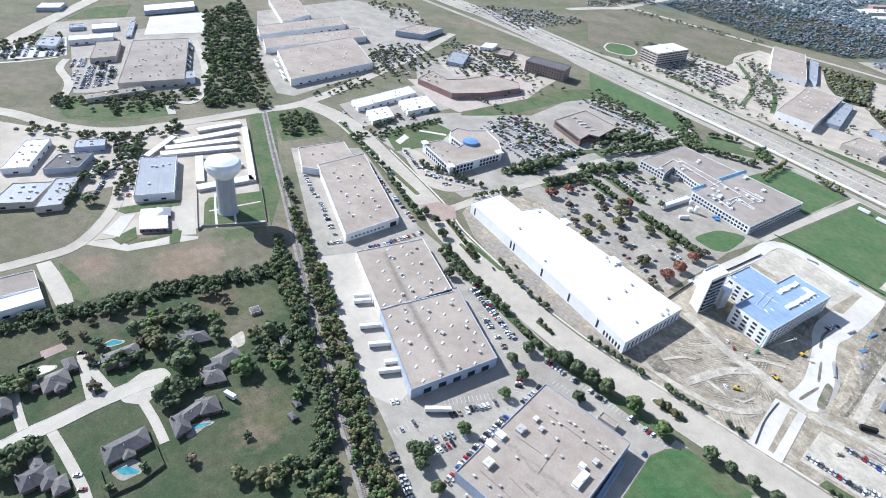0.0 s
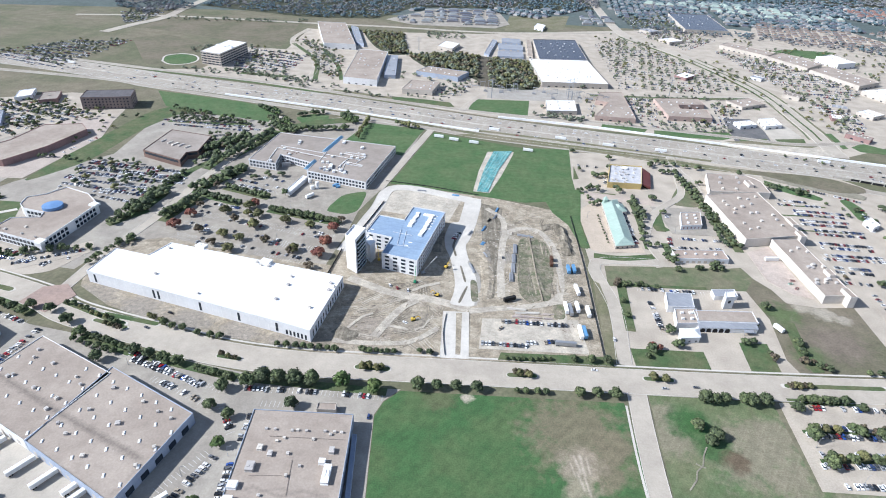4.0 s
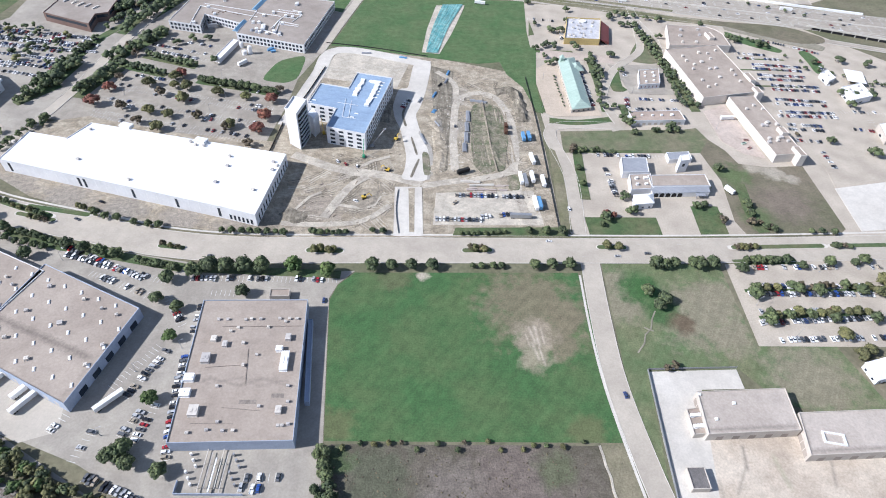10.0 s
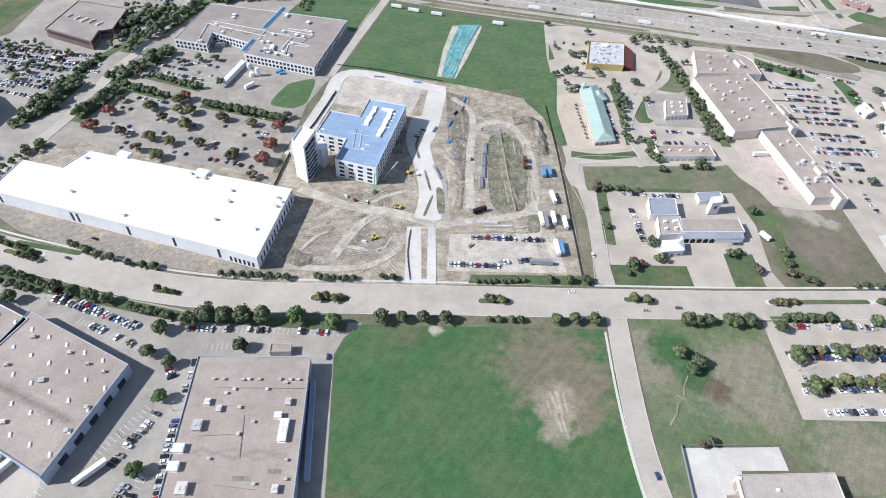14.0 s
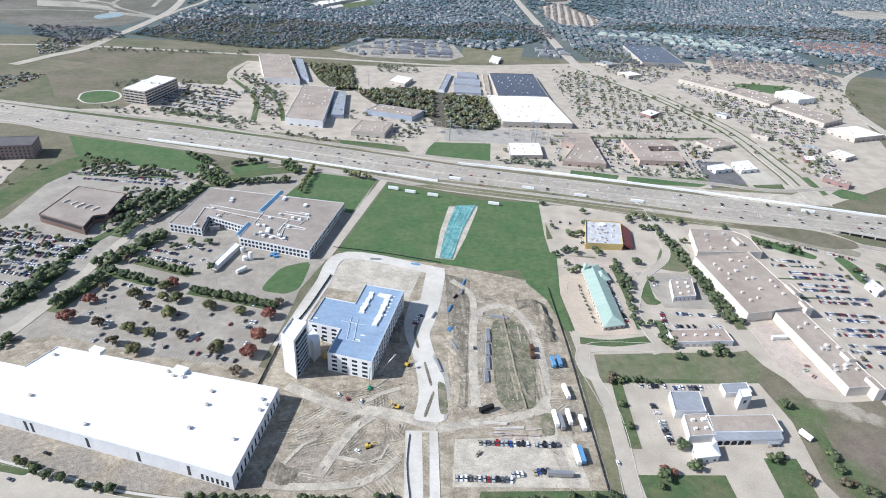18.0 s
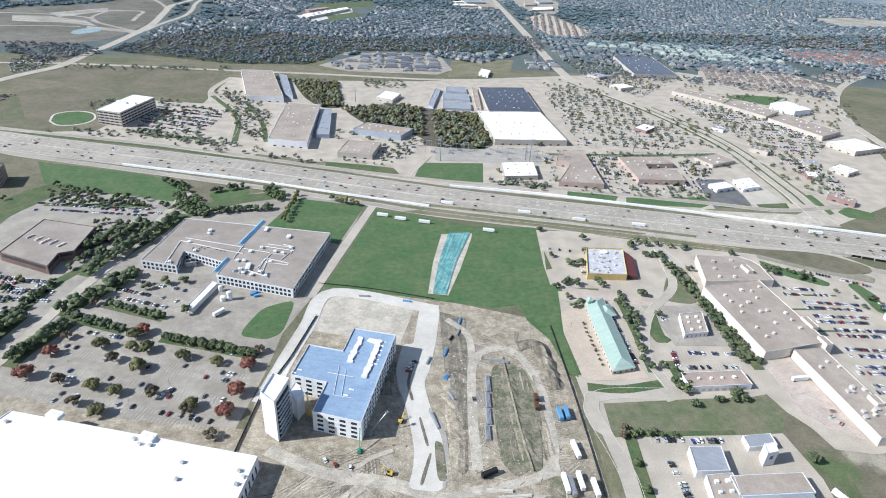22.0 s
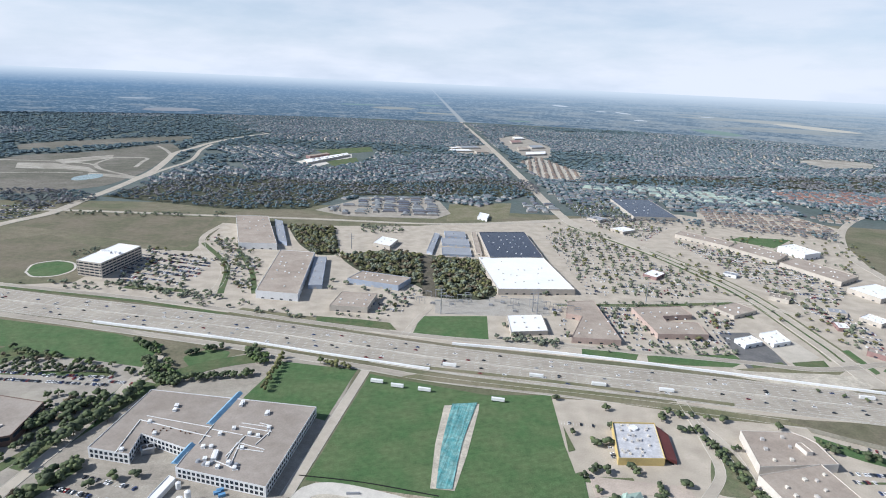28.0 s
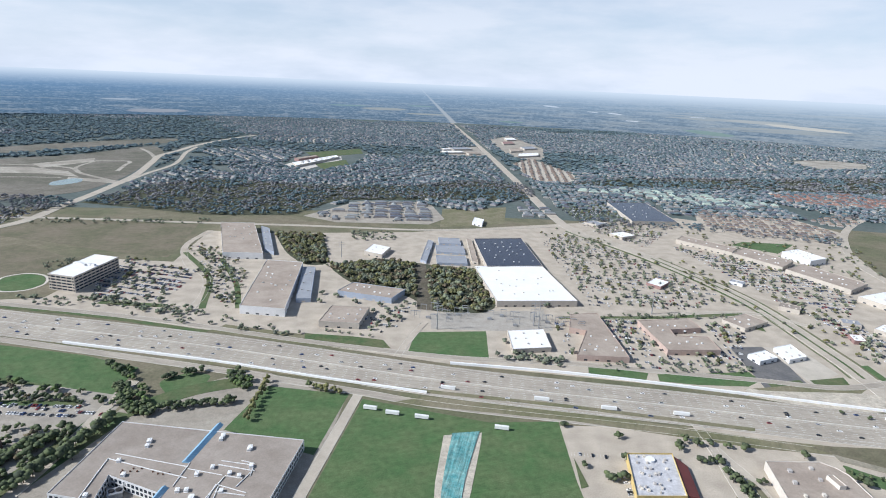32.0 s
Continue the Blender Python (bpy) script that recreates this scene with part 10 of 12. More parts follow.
lot_fill([(-825.0, 769.3), (-689.4, 795.0), (-606.8, 732.4), (-730.2, 696.0)], -15, 0.4, 13, 0.2)
lot_fill([(-1016.7, 1015.1), (-920.4, 1165.3), (-808.6, 1193.4), (-815.4, 966.6)], -15, 0.7, 14, 0.08)
lot_fill([(-1013.0, 1469.9), (-986.8, 1540.3), (-904.6, 1494.4), (-900.5, 1380.8), (-924.3, 1350.3)], -10, 0.6, 15, 0.15)
lot_fill([(-745.8, 59.7), (-703.8, 91.9), (-663.0, 152.2), (-595.4, 123.5), (-579.3, 83.0), (-557.9, 58.4), (-615.7, 88.6)], -20, 0.35, 16, 0.12)
lot_fill([(-628.2, 399.0), (-599.3, 414.3), (-579.7, 473.7), (-573.9, 529.6), (-550.7, 488.6), (-563.4, 405.7)], -20, 0.4, 17, 0.1)

# Traffic on the highway and streets.
hrng = random.Random(21)
for s in (4, 8, 12, 16, 20, 24, -4, -8, -12, -16, -20, -24):
    ln = offset(hwy_line, s)
    i = hrng.randrange(2, 9)
    while i < len(ln) - 2:
        (x, y), (x1, y1) = ln[i], ln[i + 1]
        FAR_CARS.append((x, y, 0.32, 1, 1, 1, math.atan2(y1 - y, x1 - x) + (math.pi if s > 0 else 0)))
        i += hrng.randrange(7, 22)
for k in range(7):
    i = hrng.randrange(20, len(hwy_line) - 20)
    s = hrng.choice((-20, -16, 16, 20))
    (x, y), (x1, y1) = offset(hwy_line, s)[i], offset(hwy_line, s)[i + 1]
    trailer(x, y, math.degrees(math.atan2(y1 - y, x1 - x)), "white lorry trailer on the highway", 15)
for (x, y), rz, k in ((((-266.5, 315.8)), -20, 2), (((-160.6, 287.6)), 5, 3), (((110.8, 197.4)), 100, 2), (((76.6, 323.4)), 5, 0), (((125.3, 312.2)), 5, 5), (((147.8, 316.9)), 5, 3), (((95.5, 361.4)), 95, 4), (((-76.1, 254.4)), 95, 3), (((-257.9, 336.0)), -15, 0)):
    car(x, y, rz, "on the pale concrete road", color=k, z=0.2)
for (x, y), rz in ((((-92.5, 404.1)), 120), (((-85.4, 400.8)), 120), (((-75.7, 399.3)), 100), (((-70.3, 355.5)), 150), (((3.4, 467.1)), 95)):
    pickup_crew(x, y, rz, "parked on the site dirt")
for (x, y), rz in ((((-357.4, 16.7)), 60), (((-264.3, -12.1)), 60), (((-253.8, -12.9)), 60), (((-342.0, 20.5)), 70)):
    car(x, y, rz, "parked on a house driveway", color=0, z=0.15)

# Far cars: one low shape, one colour for each.
def far_car_material():
    m = mat("far_car_paint", (0.5, 0.5, 0.5), 0.35, 0.05, spec=0.5)
    n, l = m.node_tree.nodes, m.node_tree.links
    geo, ramp = n.new("ShaderNodeNewGeometry"), n.new("ShaderNodeValToRGB")
    ramp.color_ramp.interpolation = "CONSTANT"
    stops = ((0.0, (0.75, 0.75, 0.75)), (0.30, (0.38, 0.39, 0.40)), (0.48, (0.015, 0.015, 0.017)), (0.68, (0.10, 0.105, 0.115)), (0.82, (0.22, 0.03, 0.03)), (0.90, (0.035, 0.06, 0.16)))
    for k, (p, c) in enumerate(stops):
        e = ramp.color_ramp.elements[k] if k < 2 else ramp.color_ramp.elements.new(p)
        e.position, e.color = p, (*c, 1)
    l.new(geo.outputs["Random Per Island"], ramp.inputs["Fac"])
    l.new(ramp.outputs["Color"], n["Principled BSDF"].inputs["Base Color"])
    return m


fv = [(-2.3, -0.9, 0.25), (2.3, -0.9, 0.25), (2.3, 0.9, 0.25), (-2.3, 0.9, 0.25), (-2.3, -0.9, 0.85), (2.25, -0.88, 0.75), (2.25, 0.88, 0.75), (-2.3, 0.9, 0.85), (-1.8, -0.85, 0.95), (1.0, -0.85, 0.95), (1.0, 0.85, 0.95), (-1.8, 0.85, 0.95), (-1.2, -0.68, 1.5), (0.3, -0.68, 1.5), (0.3, 0.68, 1.5), (-1.2, 0.68, 1.5)]
ff = [(0, 1, 5, 4), (1, 2, 6, 5), (2, 3, 7, 6), (3, 0, 4, 7), (4, 5, 9, 8), (5, 6, 10, 9), (6, 7, 11, 10), (7, 4, 8, 11), (8, 9, 13, 12), (9, 10, 14, 13), (10, 11, 15, 14), (11, 8, 12, 15), (12, 13, 14, 15)]
mass("lot_islands", "small kerbed islands of grass in the far lots", "islands", *box_vf(-0.5, -0.5, -0.3, 0.5, 0.5, 1), LOT_ISLANDS, [LAWN])
mass("parked_cars", "many cars in far lots and on the highway", "cars", fv, ff, FAR_CARS, [far_car_material(), GLASS], [0] * 8 + [1] * 4 + [0])

# ---- trees, nearest first ----
trees("oak", ((-165.8, 269.7), (-156.6, 274.7), (-145.2, 275.5), (-133.8, 276.4), (-121.6, 277.4)), 10.5, "beside the boulevard")
trees("fresh", ((-101.1, 280.0), (-77.5, 277.5)), 11, "beside the boulevard")
trees("oak", ((-48.4, 285.1), (-35.5, 286.7), (-21.8, 288.3), (-7.5, 289.4)), 9.5, "on the edge of the green field")
trees("oak", ((20.7, 292.6), (26.7, 293.1), (34.8, 293.7), (40.8, 294.2)), 4.5, "on the edge of the green field")
trees("oak", ((63.8, 295.9), (76.1, 298.0), (88.6, 298.4)), 8, "on the edge of the green field")
trees("oak", ((150.5, 304.3), (156.6, 304.2), (164.1, 306.5), (177.0, 307.5), (181.8, 306.7), (191.1, 308.0)), 9, "beside the boulevard")
trees("oak", ((-259.2, 287.7), (-245.9, 284.8), (-234.4, 282.9), (-222.8, 281.6)), 9.5, "between car park and boulevard")
tree_row("oak", (-207.7, 278.4), (-176.8, 273.7), 7, 5.5, "in a hedge row by the boulevard")
trees("oak", ((-180.6, 262.8), (-181.2, 245.3), (-166.0, 239.7), (-129.0, 255.0)), 8.5, "in a warehouse car park")
trees("fresh", ((-157.7, 175.1), (-161.4, 216.8)), 8.5, "in a warehouse car park")
trees("oak", ((-165.9, 140.6), (-159.1, 145.8), (-154.2, 137.5), (-136.9, 134.5), (-162.2, 142.4)), 8.5, "in a warehouse car park")
trees("oak", ((-309.6, 299.2), (-329.7, 311.8), (-351.6, 322.7), (-368.8, 324.5)), 9, "beside the boulevard")
tree_row("oak", (-305.3, 299.4), (-263.6, 288.2), 8, 5.5, "in a hedge row by the boulevard")
tree_row("oak", (-443.4, 339.2), (-362.9, 314.4), 6, 7.5, "beside the boulevard")
tree_row("oak", (-555.8, 366.5), (-451.5, 345.5), 8, 6.5, "beside the boulevard")
tree_row("oak", (-314.2, 293.8), (-269.5, 284.7), 6, 5, "in a hedge row by the boulevard")
trees("oak", ((-281.0, 276.5)), 10, "beside the warehouse")
tree_row("oak", (-162.5, 312.0), (-112.3, 314.9), 8, 5.0, "along the building site")
tree_row("oak", (-100.0, 315.9), (-69.2, 318.4), 7, 4.5, "along the building site")
trees("oak", ((-53.0, 322.2), (-45.3, 321.5)), 5, "along the building site")
tree_row("oak", (9.2, 324.7), (46.1, 329.0), 8, 4.0, "along the building site")
trees("oak", ((62.0, 331.5), (74.8, 331.9), (86.9, 333.6)), 6.5, "along the building site")
trees("oak", ((-255.4, 321.8), (-247.2, 319.3), (-238.3, 318.2), (-224.5, 314.9), (-213.7, 314.0), (-206.0, 313.4)), 6, "along the white hall")
tree_row("olive", (-197.9, 293.7), (-181.7, 293.3), 3, 5, "on a boulevard median", mix=("bare",))
tree_row("olive", (-93.8, 299.1), (-74.6, 300.0), 4, 5.5, "on a boulevard median")
tree_row("bare", (16.6, 308.4), (31.8, 310.2), 4, 5.5, "on a boulevard median", mix=("olive",))
tree_row("olive", (115.7, 319.8), (129.7, 320.9), 2, 6, "on a boulevard median")
tree_row("bare", (213.5, 327.6), (231.4, 330.2), 5, 5, "on a boulevard median", mix=("olive",))
tree_row("bare", (289.8, 335.5), (305.1, 337.9), 4, 4.5, "on a boulevard median", mix=("oak",))
tree_row("olive", (-301.0, 314.2), (-282.7, 310.8), 4, 4.5, "on a boulevard median", mix=("bare",))
tree_row("olive", (-275.0, 329.5), (-256.4, 324.3), 3, 5, "on a boulevard median")
tree_row("oak", (-348.9, 335.7), (-287.7, 316.3), 9, 4.5, "on a boulevard median", mix=("olive",))
tree_row("oak", (216.9, 314.1), (252.6, 318.6), 9, 6, "round the clinic lot")
trees("oak", ((212.0, 305.1), (257.8, 312.6), (279.2, 317.1), (298.6, 318.7), (306.5, 322.2)), 7, "round the clinic lot", 1.1)
tree_row("olive", (212.6, 288.0), (300.6, 296.2), 11, 6.5, "between parked cars", mix=("bare", "oak"), jitter=1.5)
tree_row("olive", (213.2, 263.9), (290.0, 273.3), 11, 6.5, "between parked cars", mix=("bare", "oak"), jitter=1.5)
trees("oak", ((213.3, 281.7), (245.7, 289.4), (259.4, 288.8), (216.1, 259.2), (261.2, 264.8), (290.3, 291.1), (288.8, 266.8)), 8, "between parked cars", 1.1)
trees("olive", ((260.7, 250.4), (265.2, 235.7), (272.5, 239.8), (310.9, 302.4), (311.8, 294.3), (302.1, 290.9)), 8, "round the clinic lot", 1.1)
trees("oak", ((139.3, 278.8), (144.4, 266.4), (149.4, 271.8)), 8.5, "on a dry grass lot", 1.2)
trees("bare", ((138.7, 217.0), (143.7, 219.0)), 6, "beside the gravel yard")
trees("oak", ((118.5, 344.5), (141.2, 361.8), (147.9, 366.5), (108.5, 413.8), (109.3, 392.9)), 5.5, "in front of the fire station")
trees("red", ((124.1, 358.3), (129.0, 355.3)), 5.5, "in front of the fire station")
trees("oak", ((204.4, 375.5), (212.9, 362.4), (240.1, 377.2), (239.1, 367.3), (245.5, 353.0), (251.4, 350.9), (280.1, 351.3), (288.3, 351.9), (297.8, 351.4), (112.6, 439.1), (128.0, 442.3)), 5.5, "beside the fire station")
trees("bare", ((242.8, 358.1), (104.8, 436.7)), 5, "beside the fire station")
trees("oak", ((175.6, 494.1), (185.8, 478.7), (208.3, 484.7)), 5, "beside the service shop")
trees("oak", ((-55.5, 150.3), (-52.5, 137.9), (-49.0, 126.1), (-55.6, 143.9)), 7, "at the edge of the scrub")
tree_row("olive", (-53.3, 155.4), (85.4, 163.6), 16, 3.0, "along the scrub lot", jitter=3, mix=("bare", "oak"))
tree_row("oak", (-57.6, 150.2), (-53.0, 119.6), 8, 5, "at the edge of the scrub", jitter=3)

# Office park.
OFF = "in the office lot"
trees("red", ((-323.7, 465.6), (-321.1, 491.8), (-264.6, 524.1), (-167.0, 459.6), (-167.9, 488.2), (-167.9, 438.8)), 9, OFF, 1.25)
trees("bare", ((-319.7, 511.8), (-271.2, 487.7), (-295.8, 460.4), (-225.6, 454.0), (-195.5, 439.5), (-170.0, 418.1), (-164.8, 506.9), (-274.0, 440.2), (-334.8, 572.0), (-323.1, 559.7)), 8.5, OFF, 1.25)
trees("olive", ((-269.8, 457.7), (-263.8, 503.5), (-220.4, 495.3), (-192.5, 490.8), (-251.3, 453.2), (-288.3, 503.6), (-251.8, 501.7), (-248.0, 479.8), (-193.4, 444.0), (-253.4, 432.5), (-268.4, 517.7)), 8.5, OFF, 1.25)
tree_row("oak", (-245.8, 518.1), (-168.1, 503.1), 18, 7, OFF, 1.1)
tree_row("oak", (-313.8, 560.6), (-257.4, 544.6), 13, 7, OFF, 1.1)
tree_row("oak", (-337.0, 541.4), (-280.8, 524.2), 11, 7.5, OFF, 1.1)
tree_row("oak", (-344.8, 481.7), (-330.3, 529.9), 15, 9.5, OFF, 1.1)
tree_row("oak", (-357.5, 603.6), (-323.0, 736.7), 24, 10.5, OFF, 1.1, jitter=4)
tree_row("oak", (-381.9, 537.3), (-376.7, 591.7), 10, 6, OFF, 1.1)
trees("oak", ((-312.1, 608.2), (-242.2, 554.3), (-326.6, 674.8)), 8, OFF, 1.1)
tree_row("oak", (-317.7, 808.4), (-283.6, 827.9), 8, 8, "behind the offices", 1.1, jitter=4, loose=True)
tree_row("oak", (-305.4, 748.1), (-227.7, 771.4), 22, 8, "behind the offices", 1.1, jitter=3, loose=True)
tree_row("olive", (-207.5, 735.9), (-209.0, 816.3), 10, 9, "in a tall row", 0.7, loose=True)
tree_row("oak", (-487.8, 754.6), (-372.9, 761.3), 10, 7, "by the highway verge", jitter=4, loose=True)
tree_row("oak", (-386.7, 655.8), (-349.8, 711.8), 30, 8.5, "round the brick office", 1.2, jitter=8, loose=True)
tree_row("oak", (-166.4, 804.4), (-129.7, 792.2), 6, 9, "by the highway", 0.8, loose=True, mix=("olive",))
tree_row("oak", (-456.8, 389.9), (-381.1, 414.4), 14, 6, "round the dome office", jitter=4, loose=True)
tree_row("oak", (-533.1, 391.7), (-536.4, 495.9), 12, 5, "round the lawn", jitter=4, loose=True)
tree_row("oak", (-392.9, 472.7), (-378.8, 572.0), 14, 7, "along the park street", jitter=5, loose=True)
tree_row("oak", (-380.1, 489.6), (-375.9, 537.9), 16, 10, "along the park street", jitter=6, loose=True)
tree_row("oak", (-345.9, 543.8), (-316.3, 612.4), 18, 10, "along the park street", jitter=6, loose=True)
tree_row("oak", (-393.9, 462.4), (-370.9, 495.2), 10, 7, "along the park street", jitter=5, loose=True)
tree_row("oak", (-575.1, 594.7), (-435.2, 605.6), 14, 6, "in the office lots", jitter=5, loose=True)
tree_row("oak", (-496.9, 771.8), (-337.2, 758.0), 18, 6.5, "in the office lots", jitter=5, loose=True)
tree_row("oak", (-363.1, 423.5), (-346.1, 442.7), 7, 6, "beside the white hall", jitter=5, loose=True)
# Shops.
SH = "round the shops"
trees("oak", ((85.0, 748.8), (90.0, 689.5), (87.1, 627.6), (96.3, 633.7), (107.5, 634.8), (132.3, 634.1), (108.4, 673.5), (130.9, 733.0), (183.0, 725.3), (212.3, 728.5), (201.4, 701.5)), 7, SH, 1.1)
tree_row("oak", (209.7, 708.7), (231.9, 559.4), 20, 6.5, SH, 1.1, jitter=4)
tree_row("oak", (230.2, 567.4), (237.5, 522.2), 9, 5.5, SH, 1.1, jitter=3)
tree_row("oak", (143.6, 623.0), (146.1, 508.0), 13, 6.5, SH, 1.1, jitter=4)
tree_row("oak", (113.9, 596.1), (113.6, 508.8), 9, 3.0, SH)
trees("oak", ((98.0, 594.6), (104.1, 599.9), (174.2, 588.1), (155.1, 515.6), (160.1, 495.9), (162.5, 489.7), (165.8, 486.8), (167.4, 620.3), (232.0, 674.8)), 7, SH, 1.1)
trees("oak", ((168.8, 474.3), (188.8, 479.4), (199.2, 479.0), (208.4, 480.9)), 4.5, SH)
tree_row("oak", (314.5, 695.1), (359.1, 670.7), 7, 5, SH, loose=True)
tree_row("oak", (363.1, 796.4), (446.5, 761.6), 4, 5, SH, loose=True)
tree_row("oak", (369.9, 642.3), (452.1, 582.2), 16, 4.5, SH, jitter=14, loose=True)
trees("bare", ((106.9, 438.9)), 6, SH)
tree_row("oak", (113.4, 441.4), (144.2, 440.0), 4, 4.5, SH)

trees("oak", ((317.0, 682.7), (321.3, 677.4), (344.5, 671.5), (351.7, 669.5), (427.2, 642.2), (454.3, 636.0), (397.1, 568.1), (427.6, 568.0), (396.7, 544.7), (395.5, 634.6), (409.1, 566.0), (304.8, 487.6), (348.7, 477.8), (380.7, 461.0)), 8, "in the mall lot", 1.15)
trees("oak", ((99.8, 637.7), (106.8, 674.6), (118.2, 676.0), (127.3, 700.2), (95.1, 610.2), (129.4, 641.2), (180.9, 718.3), (191.5, 732.8), (193.0, 700.8), (200.0, 725.7), (226.8, 724.2), (240.4, 722.7), (289.7, 713.0)), 7.5, "round the restaurant", 1.15)
tree_row("oak", (143.3, 615.8), (152.7, 567.0), 7, 7, "beside the green-roofed office", jitter=2)
tree_row("oak", (209.5, 687.4), (217.7, 631.2), 10, 7, "beside the store", jitter=3)
tree_row("oak", (220.0, 618.2), (223.3, 524.4), 13, 6.5, "beside the store", jitter=1.5)
trees("oak", ((163.9, 510.0), (166.8, 502.1), (170.1, 493.5), (166.8, 473.0), (200.1, 483.9), (207.4, 480.8), (204.9, 488.2)), 6, "beside the service shop", 1.1)
trees("bare", ((108.3, 445.7), (299.6, 473.0), (320.3, 486.2)), 4.5, "beside the shops", 1.1)

tree_row("oak", (-542.1, 99.6), (-593.9, 126.2), 8, 6, "beside the lots", jitter=1.5, loose=True)
tree_row("oak", (-561.0, 62.9), (-601.5, 89.5), 8, 6, "beside the lots", jitter=1.5, loose=True)
tree_row("oak", (-540.3, 395.4), (-540.7, 499.8), 12, 4.5, "round the office lawn", jitter=1.5, loose=True)
tree_row("oak", (-366.5, 387.1), (-355.8, 432.4), 7, 6, "beside the office street", loose=True)

tree_row("oak", (101.5, 572.0), (107.5, 510.3), 10, 2.6, "along the green-roofed office", jitter=0.4, loose=True)

# Railway hedges and house gardens: dense growth, gathered by kind.
grng = random.Random(31)


def grove(poly, n, hmin, hmax, kinds, wide=1.0):
    for x, y in scatter(list(poly), n, grng):
        LOOSE[grng.choice(kinds)].append((x, y, grng.uniform(hmin, hmax), wide))


grove([(-410.4, 186.6), (-402.9, 190.1), (-305.0, 154.4), (-231.2, 125.8), (-168.1, 89.9), (-130.3, 78.0), (-144.3, 60.6), (-178.4, 76.8), (-228.7, 113.7), (-312.8, 143.4), (-369.0, 159.5)], 260, 5, 9.5, ("oak", "oak", "oak", "fresh", "olive"), 0.95)
grove([(-519.1, 255.1), (-432.1, 223.3), (-365.8, 200.0), (-345.1, 195.0), (-223.3, 144.6), (-149.0, 114.2), (-108.9, 104.4), (-121.5, 88.9), (-160.5, 99.6), (-228.7, 129.3), (-326.0, 170.8), (-418.0, 209.0)], 330, 4.5, 8.5, ("olive", "olive", "olive", "fresh", "oak"), 0.95)
grove([(-1114.7, 434.5), (-1172.9, 534.0), (-973.0, 461.8), (-693.8, 310.2), (-709.2, 258.0), (-892.3, 337.4)], 420, 7, 12, ("oak", "oak", "oak", "fresh"), 1.0)
grove([(-1003.7, 477.9), (-769.7, 370.9), (-666.4, 322.9), (-685.4, 305.8)], 60, 5, 9, ("olive", "oak"), 1.0)
grove([(-645.9, 323.2), (-636.4, 361.8), (-580.1, 338.6), (-584.9, 296.1)], 60, 5, 9, ("oak", "oak", "olive"), 1.0)
grove([(-419.8, -29.0), (-403.5, 35.5), (-395.1, 88.4), (-373.3, 167.0), (-360.7, 161.0), (-382.2, 83.2), (-391.1, 31.8), (-403.1, -28.9)], 170, 5, 7.5, ("oak",), 1.0)
for kind_, rows in (
    ("oak", ((-289.1, 43.5, 12), (-291.6, 51.3, 11), (-288.5, 58.5, 8), (-288.3, 65.0, 6), (-281.0, 43.0, 10), (-307.6, 61.3, 12), (-315.4, 71.9, 11), (-324.0, 64.4, 11), (-312.0, 64.0, 10), (-334.5, 34.8, 9), (-330.5, 43.0, 9), (-333.6, 28.0, 7), (-355.2, 50.7, 10), (-357.4, 27.0, 8), (-289.2, 108.1, 8), (-304.8, 123.9, 9), (-281.5, 117.0, 8), (-377.8, 12.0, 6), (-384.0, 45.0, 10), (-344.2, 83.3, 12), (-350.5, 88.0, 10), (-321.7, 92.0, 8), (-293.1, -33.9, 11), (-294.6, -24.9, 8), (-287.1, -42.4, 10), (-233.3, 69.5, 5), (-352.7, -14.5, 5), (-356.5, -29.5, 8), (-371.0, 104.0, 10), (-365.5, 112.0, 9), (-246.0, -2.0, 3.5), (-248.0, 16.0, 3.5), (-258.0, 67.5, 3), (-201.5, 78.0, 8), (-184.0, 84.0, 8))),
    ("olive", ((-335.7, 57.1, 12), (-345.0, 58.5, 10), (-355.7, 63.0, 8), (-308.0, 113.0, 9), (-211.1, 53.3, 9), (-204.0, 62.0, 8), (-276.0, 112.0, 8), (-196.0, 66.0, 9))),
    ("fresh", ((-282.9, 91.0, 12), (-278.0, 94.0, 10), (-268.4, 110.0, 9), (-366.0, 66.0, 6), (-394.0, 27.0, 4), (-340.0, 98.0, 7))),
    ("bare", ((-321.1, 13.4, 7), (-346.3, 18.6, 6), (-344.4, 49.6, 7), (-236.3, 38.0, 5), (-383.0, 30.0, 5), (-347.3, 110.7, 7), (-372.0, 22.0, 5), (-361.0, 76.0, 6))),
):
    for x, y, h in rows:
        tree(kind_, x, y, h, "in a house garden", 1.15)
grove([(-225.5, 33.2), (-176.8, 95.8), (-190.0, 100.5), (-205.0, 77.3), (-214.7, 50.0)], 18, 5, 8, ("oak", "fresh", "olive", "olive"), 1.1)
grove([(-308.0, 116.6), (-310.9, 146.0), (-228.7, 117.7), (-222.1, 103.8), (-275.1, 113.9)], 20, 5, 8, ("oak", "oak", "fresh", "olive"), 1.1)

